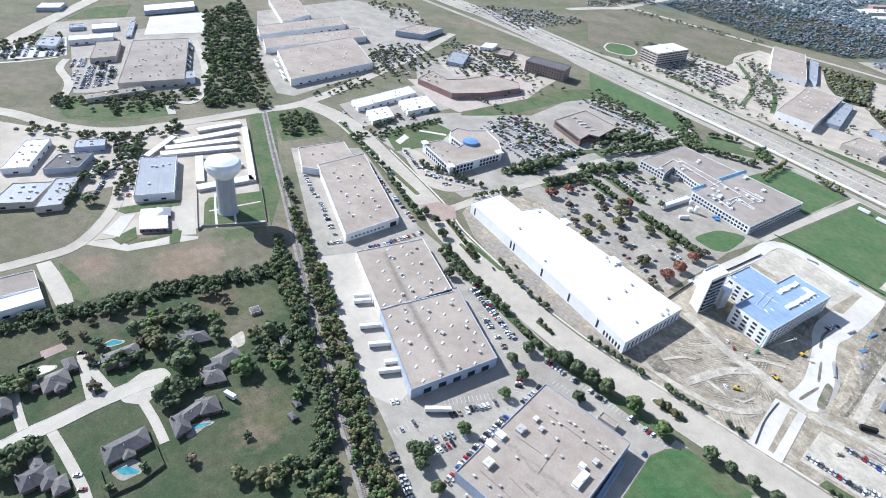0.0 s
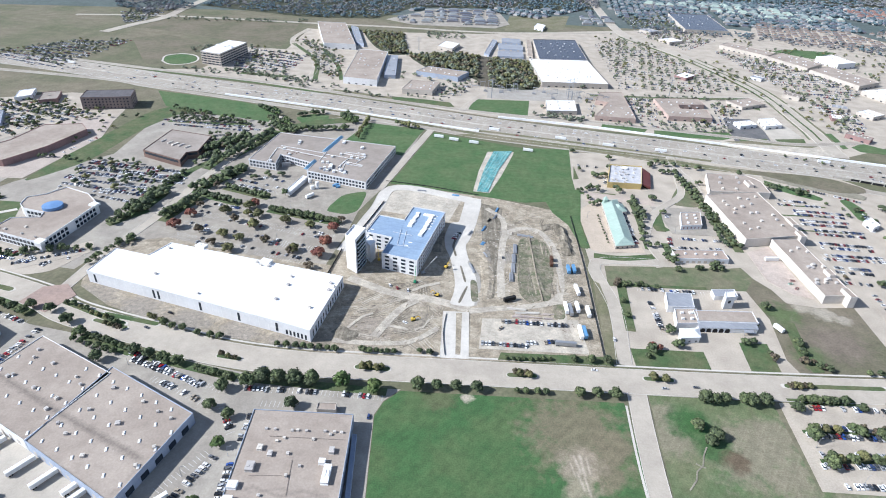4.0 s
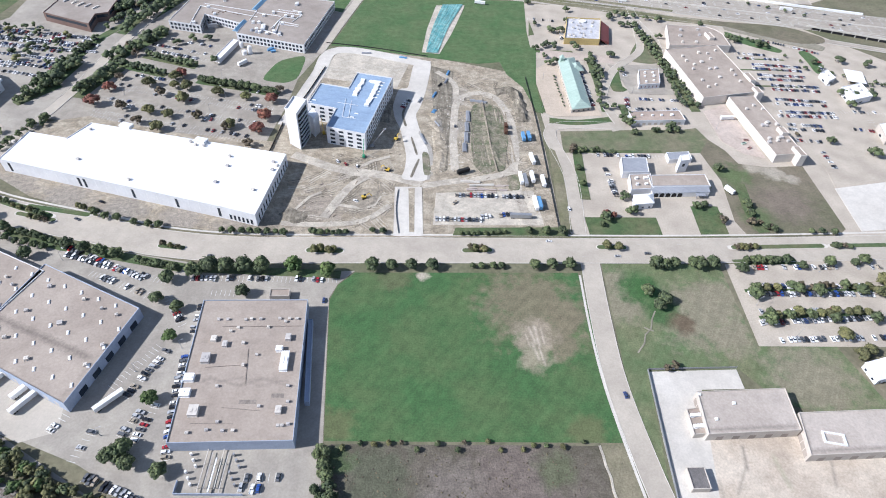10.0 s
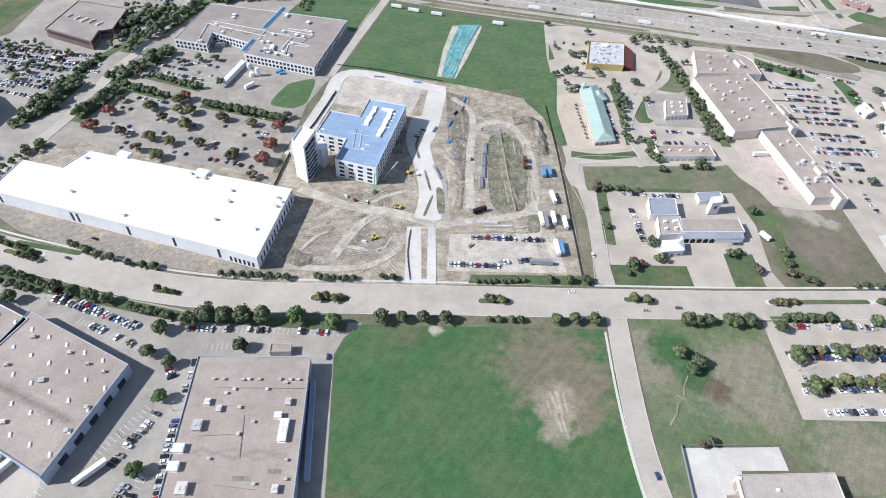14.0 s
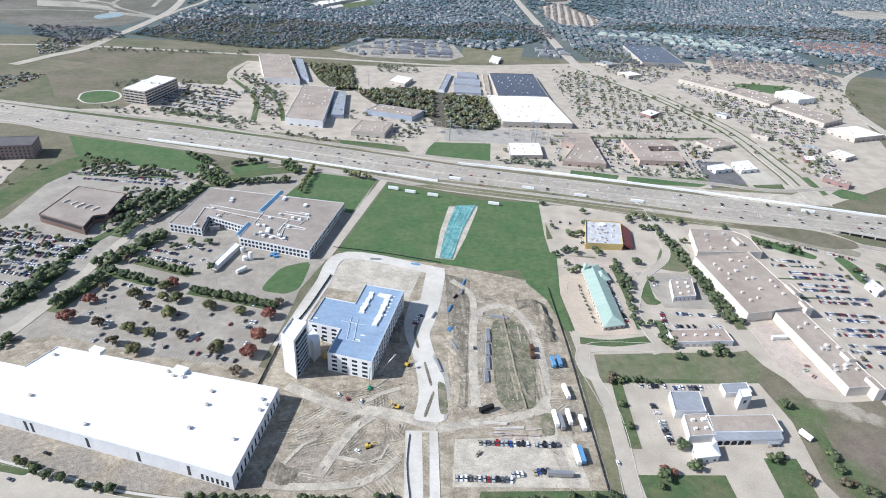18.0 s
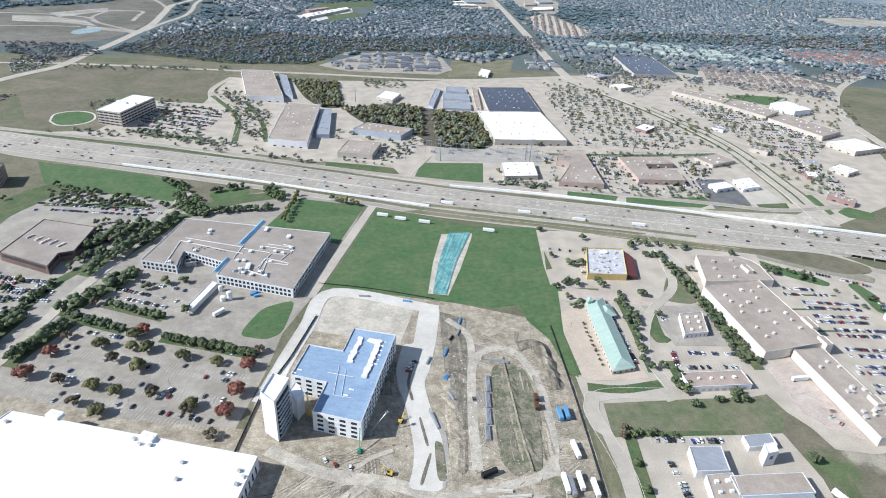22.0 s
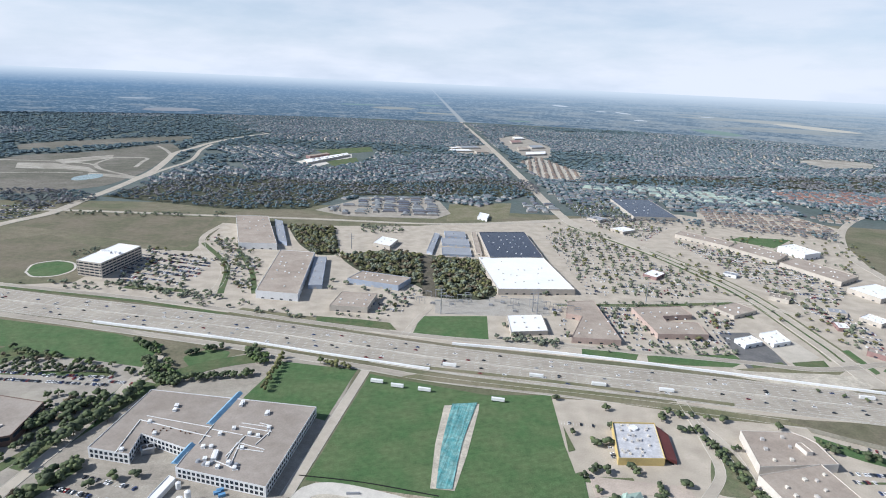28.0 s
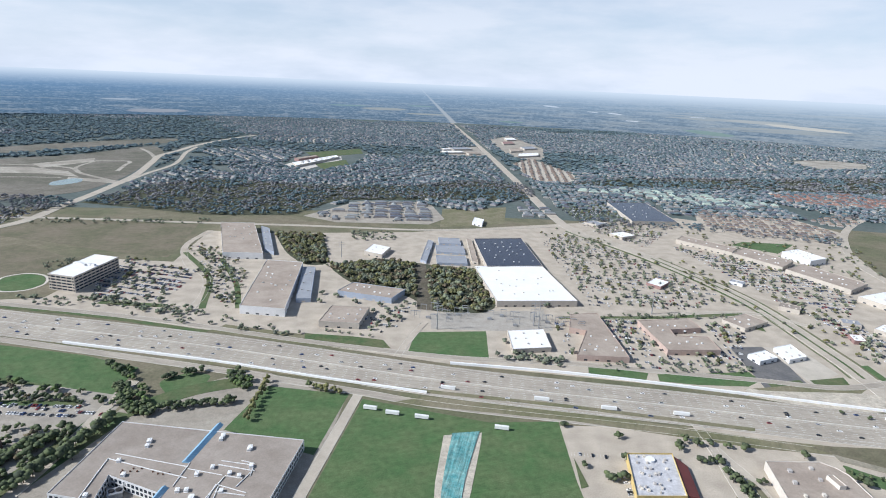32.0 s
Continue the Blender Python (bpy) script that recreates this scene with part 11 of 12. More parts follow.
for poly, n in (([(-349.3, 790.0), (-325.9, 792.4), (-290.2, 746.1), (-298.8, 733.9), (-331.1, 751.5)], 34), ([(-263.1, 830.2), (-248.7, 837.7), (-222.5, 811.4), (-221.0, 789.9), (-240.0, 801.3)], 22), ([(-385.8, 838.0), (-371.3, 836.5), (-343.7, 815.6), (-341.5, 804.5), (-370.0, 818.6)], 14), ([(-359.7, 798.4), (-340.5, 790.9), (-330.2, 766.1), (-347.6, 777.0)], 10), ([(-523.8, 810.7), (-441.8, 791.2), (-371.4, 774.6), (-370.3, 767.1), (-441.0, 780.5), (-515.9, 800.0)], 16)):
    grove(poly, n, 7, 10, ("oak", "oak", "oak", "fresh"), 1.1)
for poly, n in (([(-359.2, 56.6), (-365.3, 88.8), (-340.0, 92.0), (-338.0, 72.0)], 5), ([(-394.4, 42.8), (-388.0, 69.1), (-379.6, 64.5), (-386.3, 43.2)], 3), ([(-352.5, -29.7), (-351.0, -12.3), (-339.4, -12.0), (-336.6, -30.1)], 5)):
    grove(poly, n, 8, 12, ("oak", "oak", "fresh", "olive"), 1.15)

grove([(-412.6, 706.2), (-369.8, 726.1), (-358.0, 699.9), (-373.6, 649.2), (-383.8, 624.5), (-402.8, 647.6)], 30, 7, 9.5, ("oak", "oak", "bare"), 1.1)
grove([(-387.2, 626.5), (-357.8, 674.1), (-349.6, 664.1), (-376.7, 612.5)], 14, 7, 9, ("oak",), 1.1)
grove([(-511.1, 793.5), (-373.7, 768.0), (-370.8, 752.4), (-497.1, 774.7)], 14, 6, 8, ("oak", "bare"), 1.1)
trees("oak", ((-318.6, 614.1), (-263.8, 602.9), (-326.1, 590.9), (-315.8, 591.7), (-292.3, 588.9), (-278.9, 597.7)), 8, "in the office lot", 1.15)

# Streets and lots of the north-west.
for poly, n, lo, hi in (
    ([(-805.5, 124.3), (-766.9, 272.5), (-723.5, 249.9), (-730.8, 157.0), (-768.2, 120.3)], 90, 5, 9), ([(-675.3, 144.7), (-669.0, 172.2), (-558.1, 118.5), (-544.9, 99.0)], 40, 5, 8), ([(-801.7, 111.4), (-814.5, 126.7), (-776.7, 122.6), (-773.4, 110.0)], 12, 5, 8),
    ([(-840.1, 586.9), (-772.9, 631.3), (-690.3, 610.0), (-672.4, 527.8), (-726.9, 526.8)], 60, 5, 8), ([(-702.3, 384.8), (-713.3, 496.0), (-686.6, 497.0), (-674.7, 394.2)], 30, 4, 7), ([(-597.4, 378.3), (-559.7, 394.4), (-579.0, 454.0), (-546.5, 419.3), (-536.3, 369.1)], 24, 4, 6),
    ([(-801.2, 733.6), (-665.2, 813.0), (-536.6, 762.1), (-544.4, 637.4), (-682.7, 627.2)], 90, 5, 8), ([(-1128.7, 793.9), (-1058.5, 864.3), (-897.4, 790.1), (-953.2, 749.6)], 60, 6, 9), ([(-583.7, 65.3), (-581.8, 78.9), (-550.6, 61.0), (-559.4, 52.2)], 12, 5, 8), ([(-1052.8, 111.3), (-1067.9, 194.2), (-1037.1, 193.5), (-1001.5, 101.0)], 40, 5, 8),
    ([(-753.7, 77.3), (-680.8, 140.7), (-664.2, 214.4), (-645.4, 200.2), (-664.0, 135.3), (-721.0, 75.0)], 40, 4, 7),
):
    grove(poly, n, lo, hi, ("oak", "oak", "olive"), 1.05)
# Beyond the highway.
for poly, n, lo, hi, ks in (
    ([(-364.6, 1411.6), (-268.7, 1405.3), (-223.0, 1224.1), (-261.9, 1217.7), (-309.3, 1286.0)], 300, 7, 12, ("olive", "bare", "olive", "fresh")),
    ([(-224.6, 1206.1), (-135.6, 1257.0), (-61.9, 1232.5), (28.6, 1212.1), (47.4, 1055.7), (29.0, 1029.2), (-45.6, 1031.2), (-78.4, 1090.1), (-169.1, 1133.9)], 620, 7, 12, ("olive", "olive", "fresh", "bare", "fresh")),
    ([(-669.0, 1006.2), (-493.4, 982.9), (-287.9, 935.1), (-194.7, 917.7), (-198.9, 936.3), (-301.2, 974.8), (-518.3, 1027.6)], 60, 5, 8, ("oak",)),
    ([(-518.3, 1027.6), (-411.3, 1030.1), (-334.9, 981.4), (-387.0, 974.6), (-488.0, 1002.3)], 50, 5, 9, ("oak",)), ([(-511.1, 1335.5), (-400.0, 1270.0), (-319.7, 1111.3), (-312.3, 984.4), (-399.1, 1129.3)], 80, 5, 8, ("oak", "oak", "olive")),
    ([(-215.2, 1440.9), (-119.9, 1459.5), (-121.2, 1399.4), (-204.5, 1369.8)], 40, 6, 9, ("oak",)), ([(50.7, 901.6), (112.9, 891.7), (105.8, 870.0), (49.2, 884.6)], 26, 5, 8, ("oak",)),
    ([(-870.6, 1442.0), (-527.1, 1498.4), (-515.2, 1466.4), (-842.2, 1398.3)], 60, 5, 9, ("oak",)), ([(-663.2, 1151.7), (-636.0, 1220.9), (-602.3, 1097.9)], 30, 4, 6, ("oak",)),
    ([(165.4, 1488.6), (240.4, 1558.0), (396.1, 1325.9), (465.9, 957.8), (438.8, 936.6), (348.7, 1280.4)], 50, 5, 8, ("oak", "olive")), ([(411.0, 1368.9), (454.6, 1165.8), (394.2, 1157.2)], 25, 5, 8, ("oak", "olive")),
    ([(485.2, 1170.1), (553.7, 1050.4), (507.3, 878.6), (465.9, 957.8)], 50, 5, 8, ("oak", "olive")), ([(493.9, 1608.5), (590.8, 1491.7), (851.2, 1489.7), (804.9, 1315.5), (663.2, 1195.4), (546.2, 1391.9)], 120, 5, 9, ("oak", "olive")),
    ([(145.4, 1032.8), (403.9, 1054.5), (398.3, 1042.2), (142.9, 1018.8)], 40, 4, 7, ("oak",)), ([(149.8, 884.3), (333.2, 899.4), (327.5, 872.0), (141.7, 863.0)], 40, 4, 7, ("oak",)),
):
    grove(poly, n, lo, hi, ks, 1.05)
trees("oak", ((-203.8, 1075.0), (-182.8, 1064.7), (-202.3, 1041.6), (-152.5, 1045.9), (-122.5, 1013.9), (-116.7, 1036.0), (-102.3, 1007.4), (-85.9, 993.9), (-85.4, 1030.6), (-82.7, 1050.5), (-67.8, 1042.6), (-93.0, 1022.5), (-109.4, 990.9), (46.8, 931.5), (35.2, 893.1), (47.7, 882.8), (63.5, 887.9), (78.3, 889.5), (93.0, 884.6), (109.2, 886.3), (121.0, 1058.2)), 7, "in the northern lots", 1.15, loose=True)
trees("oak", ((-173.1, 945.3), (-166.8, 944.1), (-156.6, 941.4), (-144.2, 939.0), (-129.8, 936.9), (-118.1, 932.6)), 4, "in the northern lots", 1.1, loose=True)
trees("oak", ((-621.1, 142.2), (-631.0, 151.9), (-601.5, 108.2), (-595.8, 103.9), (-545.9, 77.9), (-674.6, 205.1), (-658.8, 204.4), (-629.0, 141.6), (-655.9, 135.5), (-592.5, 86.9)), 9, "in the western lots", 1.2, loose=True)
tree_row("oak", (-596.2, 85.0), (-551.0, 58.4), 12, 6.5, "beside the business building", 1.15, loose=True)
trees("oak", ((122.5, 352.2), (143.8, 360.7), (140.5, 378.9), (210.3, 394.7), (197.3, 372.1), (229.7, 424.7), (239.7, 380.4), (238.1, 368.6)), 6.5, "beside the fire station", 1.15, loose=True)
trees("bare", ((213.5, 357.6), (236.2, 357.3), (248.5, 353.0)), 5.5, "beside the fire station", 1.15, loose=True)
trees("oak", ((-58.2, 152.0), (-56.0, 145.0), (-53.7, 138.7), (-51.0, 133.0)), 5.0, "at the scrub lot's edge", 1.2, loose=True)
# Leaf colour greyed by the haze over trees beyond the highway.
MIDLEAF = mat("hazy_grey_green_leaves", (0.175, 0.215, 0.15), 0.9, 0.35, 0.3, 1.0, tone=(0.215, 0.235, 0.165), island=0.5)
corridor = [(-79.0, 1247.8), (-58.0, 1236.7), (-42.2, 1029.2), (-63.9, 1031.1)]
for k_ in LOOSE:
    LOOSE[k_] = [p for p in LOOSE[k_] if not inside(p[0], p[1], corridor)]
for k_, lab_ in (("oak", "dark green trees and hedges in dense growth"), ("olive", "olive autumn trees in dense growth"), ("fresh", "fresh green trees in dense growth"), ("bare", "thin brown trees in dense growth"), ("red", "rust-red trees among the lots")):
    near = [p for p in LOOSE[k_] if p[1] < 500]
    far = [p for p in LOOSE[k_] if p[1] >= 500]
    tree_mass("tree_belt", lab_, k_, near, 8, 64, sub=1, size=0.2)
    mid = [p for p in far if p[1] < 850]
    tree_mass("tree_belt", lab_ + " far off", k_, mid, 4, 6, sub=1, seed=9)
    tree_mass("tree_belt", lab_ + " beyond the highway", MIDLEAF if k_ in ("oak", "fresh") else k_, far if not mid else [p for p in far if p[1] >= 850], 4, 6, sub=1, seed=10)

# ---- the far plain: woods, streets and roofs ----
# Both far tree colours have blue-grey distance haze mixed in.
FARLEAF = mat("hazed_tree_crowns", (0.108, 0.165, 0.188), 0.95, 0.3, 0.05, 0.4, tone=(0.136, 0.19, 0.208), island=0.4)
BROWNWOOD = mat("hazed_autumn_woods", (0.236, 0.229, 0.240), 0.95, 0.35, 0.05, 0.4, tone=(0.138, 0.167, 0.173), island=0.45)
SCRUBLAND = mat("bare_brown_soil", (0.20, 0.185, 0.155), 1.0, 0.4, 0.02, 0.15, tone=(0.145, 0.14, 0.11), patchy=0.3)
PALESOIL = mat("pale_scraped_land", (0.43, 0.40, 0.345), 1.0, 0.3, 0.05, 0.3, tone=(0.31, 0.285, 0.24), patchy=0.3)
frng = random.Random(41)
WOODS = [(-873.9, 1616.8), (-543.9, 1543.6), (-374.0, 1575.0), (-302.0, 1772.2), (-34.7, 1832.5), (153.6, 1858.3), (239.4, 1915.2), (237.3, 2136.2), (93.5, 2178.0), (-137.0, 2030.0), (-420.0, 1960.0), (-724.2, 2010.0), (-826.0, 1869.6)]
EAST_WOODS = [(346.3, 2163.3), (920.2, 2200.8), (1443.1, 2233.7), (1834.1, 2178.9), (2230.3, 2593.0), (1766.4, 2674.9), (1180.0, 2490.0), (602.0, 2353.2)]
BARE = [(-1512.2, 2221.6), (-1343.5, 2381.3), (-1239.5, 2769.1), (-1093.5, 2549.1), (-1031.3, 2279.7), (-955.8, 1979.7), (-937.3, 1744.7), (-1017.1, 1647.0), (-1064.7, 1600.0), (-1450.0, 1760.0)]
GLADE = [(-1714.0, 2501.9), (-1480.5, 2862.3), (-1273.9, 3072.3), (-1204.1, 2909.4), (-1364.9, 2647.5), (-1586.8, 2325.3)]
SCHOOL = [(-598.7, 2738.3), (-402.1, 2950.1), (-340.0, 2783.9), (-360.0, 2419.5), (-470.3, 2240.7), (-600.0, 2360.0)]
SHOPS_W = [(-56.7, 3089.1), (140.0, 3260.4), (165.4, 2882.1), (7.7, 2818.3)]
SHOPS_E = [(235.0, 3650.0), (374.3, 3985.3), (478.1, 3304.3), (420.3, 2862.8), (320.6, 2769.8), (257.3, 3015.2)]
TERRACES = [(250.0, 2640.0), (354.6, 2839.9), (453.9, 2378.2), (391.9, 2196.2), (275.0, 2215.1)]
BARE_EAST = [(1665.0, 3182.5), (1912.7, 3310.8), (2079.3, 3211.1), (1906.8, 2960.3), (1645.8, 2917.5)]
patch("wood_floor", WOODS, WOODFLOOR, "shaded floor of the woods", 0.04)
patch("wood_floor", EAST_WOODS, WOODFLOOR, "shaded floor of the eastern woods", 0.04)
wood = [(x, y, frng.uniform(7, 12), 1.2) for x, y in scatter(WOODS, 2300, frng)]
wood += [(x, y, frng.uniform(7, 12), 1.15) for x, y in scatter([(-1145.5, 1648.3), (-954.1, 1657.8), (-859.3, 1591.4), (-923.4, 1447.9), (-1066.4, 1541.8)], 260, frng)]
wood += [(x, y, frng.uniform(8, 13), 1.5) for x, y in scatter(EAST_WOODS, 1900, frng)]
wood += [(x, y, frng.uniform(7, 12), 1.15) for x, y in scatter([(309.1, 1571.7), (511.7, 1583.0), (823.3, 1484.8), (879.6, 1554.6), (540.0, 1660.6), (345.9, 1671.6)], 200, frng)]
wood += [(x, y, frng.uniform(6, 10), 1.15) for x, y in scatter([(960.0, 1790.0), (1090.0, 1850.0), (1420.0, 1960.0), (1330.0, 1900.0), (1130.0, 1790.0)], 220, frng)]
browns = [p for p in wood if noise.noise(Vector((p[0] * 0.006, p[1] * 0.006, 1.0))) + frng.uniform(-0.3, 0.3) > -0.1]
brown_set = set(browns)
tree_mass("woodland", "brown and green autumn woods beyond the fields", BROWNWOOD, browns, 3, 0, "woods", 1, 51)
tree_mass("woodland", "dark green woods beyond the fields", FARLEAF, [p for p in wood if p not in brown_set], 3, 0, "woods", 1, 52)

BRANCH = [(-913.2, 1251.2), (-895.0, 1345.0), (-874.0, 1432.0), (-889.0, 1570.8), (-900.3, 1705.0), (-920.9, 1865.5), (-951.1, 2038.0), (-1022.9, 2282.5), (-1075.7, 2462.2), (-1077.9, 2615.0), (-1088.6, 2809.7), (-1064.5, 3083.7), (-1000.0, 3380.0)]
BRANCH_EAST = [(-918.0, 1905.7), (-930.9, 2067.8), (-935.3, 2237.6), (-967.3, 2380.5), (-1027.4, 2574.4), (-1065.0, 2778.1)]
road("branch_road", BRANCH, 22, "pale road running to the woods", z=0.15)
road("branch_road", BRANCH_EAST, 14, "second carriageway of the far road", z=0.155)
road("far_street", ((-904.4, 3810.6), (-724.0, 3508.9), (-574.6, 3443.3)), 20, "pale street among the far woods", z=0.15)


def octa_crown(rng, lobes):
    """A far crown of a few uneven eight-sided lobes."""
    pieces = []
    for k in range(lobes):
        a, d = k * 2.4 + rng.uniform(-0.4, 0.4), 0.0 if lobes == 1 else rng.uniform(0.14, 0.3)
        cx, cy, cz, r = d * math.cos(a), d * math.sin(a), rng.uniform(0.42, 0.6), rng.uniform(0.36, 0.5)
        q = [(cx + r * math.cos(b) * rng.uniform(0.75, 1.2), cy + r * math.sin(b) * rng.uniform(0.75, 1.2), cz + rng.uniform(-0.12, 0.12)) for b in (0.3, 1.9, 3.4, 5.0)]
        v = q + [(cx + rng.uniform(-0.1, 0.1), cy + rng.uniform(-0.1, 0.1), cz + r * rng.uniform(0.7, 1.0)), (cx, cy, 0.0)]
        pieces.append((v, [(i, (i + 1) % 4, 4) for i in range(4)] + [((i + 1) % 4, i, 5) for i in range(4)]))
    return join(*pieces)


def suburb():
    """Bending streets of small hipped houses under dense garden trees, over the far plain."""
    rng = random.Random(61)
    roofs, near, far, streets = [], [], [], []
    lines = spline(BRANCH, 30) + spline(BRANCH_EAST, 30)
    clear = (BARE, GLADE, SCHOOL, SHOPS_W, SHOPS_E, TERRACES, BARE_EAST, WOODS, EAST_WOODS)

    def open_land(x, y):
        if abs(x - (214 - (y - 2287) * 0.054)) < 26 or math.hypot(x, y - 300) > 4640:
            return True
        if x < -700 and y < 3400 and min((x - a) ** 2 + (y - b) ** 2 for a, b in lines) < 900:
            return True
        return any(inside(x, y, p) for p in clear)

    def green(x, y, h, w):
        if not open_land(x, y):
            (near if y < 2650 else far).append((x, y, h, w))

    W, D = 390, 330
    for i in range(-11, 12):
        for j in range(0, 9):
            cx, cy = i * W + (W / 2 if j % 2 else 0) + rng.uniform(-25, 25), 1960 + j * D
            if math.hypot(cx, cy - 300) > 4720 or abs(cx) > 320 + 0.86 * cy or (cx < 500 and cy < 1900):
                continue
            dens = noise.noise(Vector((cx * 0.0011, cy * 0.0012, 3.0)))
            wild = (cx < -0.30 * cy and dens < 0.22) or dens < -0.30
            ang = 2.2 * noise.noise(Vector((cx * 0.0007, cy * 0.0007, 7.0))) + (0.35 if cx < 0 else -0.2)
            c, s = math.cos(ang), math.sin(ang)
            if wild:
                for _ in range(310):
                    green(cx + rng.uniform(-W / 2, W / 2), cy + rng.uniform(-D / 2, D / 2), rng.uniform(7, 12), rng.uniform(1.4, 2.0))
                continue
            lead = rng.uniform(0, 6.28)
            amp, tilt = rng.uniform(8, 30), rng.choice((0.0, 0.0, 1.5708))
            ca, sa = math.cos(ang + tilt), math.sin(ang + tilt)
            lu, lv = (W, D) if tilt == 0 else (D, W)
            for row in np.arange(-lv / 2 + 20, lv / 2, 61.0):
                line = []
                for u in np.arange(-lu / 2 - 8, lu / 2 + 9, 20.0):
                    v = row + amp * math.sin(u * 0.012 + lead)
                    x, y = cx + u * ca - v * sa, cy + u * sa + v * ca
                    line.append((x, y))
                    if open_land(x, y):
                        continue
                    for side in (-1, 1):
                        hx, hy = x - sa * side * 18, y + ca * side * 18
                        if rng.random() < 0.86 and not open_land(hx, hy):
                            roofs.append((hx, hy, 0, rng.uniform(14, 19), rng.uniform(10, 14), rng.uniform(5.6, 7.2), ang + tilt + rng.choice((0, 0, 1.57)) + rng.uniform(-0.1, 0.1)))
                        for _ in range(2 if rng.random() < 0.5 else 1):
                            k = side * rng.choice((9, 27, 30, 30))
                            o = rng.uniform(-10, 10)
                            green(x - sa * k + ca * o, y + ca * k + sa * o, rng.uniform(6.5, 10.5), rng.uniform(1.0, 1.5))
                if not any(open_land(*q) for q in line) and cy < 3600:
                    streets.append(ribbon_vf(line, 8.5, -0.2, 0.16 + 0.002 * (len(streets) % 20)))
    setting("suburb_streets", mesh("suburb_streets", *join(*streets), DRIVE), "pale concrete streets between the far houses", "streets")
    v = [(-0.5, -0.5, 0), (0.5, -0.5, 0), (0.5, 0.5, 0), (-0.5, 0.5, 0), (-0.5, -0.5, 0.5), (0.5, -0.5, 0.5), (0.5, 0.5, 0.5), (-0.5, 0.5, 0.5), (-0.2, 0, 1), (0.2, 0, 1)]
    f = [(0, 1, 5, 4), (1, 2, 6, 5), (2, 3, 7, 6), (3, 0, 4, 7), (4, 5, 9, 8), (5, 6, 9), (6, 7, 8, 9), (7, 4, 8)]
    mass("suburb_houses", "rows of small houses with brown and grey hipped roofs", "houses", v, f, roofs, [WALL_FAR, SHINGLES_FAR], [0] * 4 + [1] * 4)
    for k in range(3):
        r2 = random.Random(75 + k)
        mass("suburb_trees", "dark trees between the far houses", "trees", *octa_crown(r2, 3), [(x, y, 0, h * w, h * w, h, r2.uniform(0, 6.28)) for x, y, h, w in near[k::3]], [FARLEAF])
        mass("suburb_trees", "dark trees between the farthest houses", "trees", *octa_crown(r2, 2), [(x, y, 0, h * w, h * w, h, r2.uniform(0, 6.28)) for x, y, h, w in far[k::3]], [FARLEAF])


suburb()


def estate(poly, ang, du, dv, size, m, label, seed, cat="houses", leafy=0.6, jitter=3.0):
    """Close rows of like houses over one plot, with small trees between them."""
    rng = random.Random(seed)
    c, s = math.cos(radians(ang)), math.sin(radians(ang))
    us, vs = [x * c + y * s for x, y in poly], [-x * s + y * c for x, y in poly]
    rows, greens = [], []
    for v0 in np.arange(min(vs), max(vs), dv):
        for u0 in np.arange(min(us), max(us), du):
            x, y = u0 * c - v0 * s + rng.uniform(-jitter, jitter), u0 * s + v0 * c + rng.uniform(-jitter, jitter)
            if inside(x, y, poly) and rng.random() < 0.88:
                rows.append((x, y, 0, size[0] * rng.uniform(0.8, 1.2), size[1] * rng.uniform(0.85, 1.2), size[2] * rng.uniform(0.9, 1.1), radians(ang + rng.choice((0, 0, 0, 90)))))
                for _ in range(3):
                    if rng.random() < leafy:
                        greens.append((x + rng.uniform(-du, du) / 2, y + rng.choice((-1, 1)) * dv / 2 + rng.uniform(-3, 3), rng.uniform(4, 8), 1.1))
    v = [(-0.5, -0.5, 0), (0.5, -0.5, 0), (0.5, 0.5, 0), (-0.5, 0.5, 0), (-0.5, -0.5, 0.6), (0.5, -0.5, 0.6), (0.5, 0.5, 0.6), (-0.5, 0.5, 0.6), (-0.25, 0, 1), (0.25, 0, 1)]
    f = [(0, 1, 5, 4), (1, 2, 6, 5), (2, 3, 7, 6), (3, 0, 4, 7), (4, 5, 9, 8), (5, 6, 9), (6, 7, 8, 9), (7, 4, 8)]
    mass("housing_estate", label, cat, v, f, rows, [WALL_FAR, m], [0] * 4 + [1] * 4)
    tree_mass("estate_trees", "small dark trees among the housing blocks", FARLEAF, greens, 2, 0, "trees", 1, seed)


SAGE = mat("sage_shingles", (0.36, 0.44, 0.40), 0.9, 0.2, island=0.35)
BROWN_ROOFS = mat("brown_shingles", (0.25, 0.20, 0.165), 0.95, 0.2, island=0.35)
RED_ROOFS = mat("red_tiles", (0.27, 0.165, 0.14), 0.9, 0.2, island=0.3)
patch("estate_ground", ((-345.0, 1575.0), (-247.3, 1763.9), (-65.0, 1790.0), (-25.0, 1600.0), (-60.0, 1540.0), (-262.6, 1525.7)), LOT, "lots and drives of the apartment blocks", 0.03)
patch("estate_ground", ((651.6, 1838.1), (876.5, 1763.1), (918.3, 1616.0), (774.2, 1485.7), (661.7, 1535.3), (584.2, 1644.7)), PINKLOT, "streets of the housing estate", 0.03)
patch("estate_ground", TERRACES, DRIVE, "pale streets between terraced houses", 0.045)
estate([(-340.0, 1579.4), (-247.3, 1753.9), (-69.0, 1775.0), (-32.4, 1593.6), (-70.1, 1549.1), (-262.6, 1533.7)], 6, 34, 27, (27, 12, 7), SHINGLES_FAR, "grey-roofed apartment blocks by the woods", 81, leafy=0.45)
estate([(-25.0, 1790.0), (90.0, 1850.0), (110.0, 1795.0), (0.0, 1775.0)], 6, 34, 27, (27, 12, 7), SHINGLES_FAR, "grey-roofed blocks behind the green field", 86)
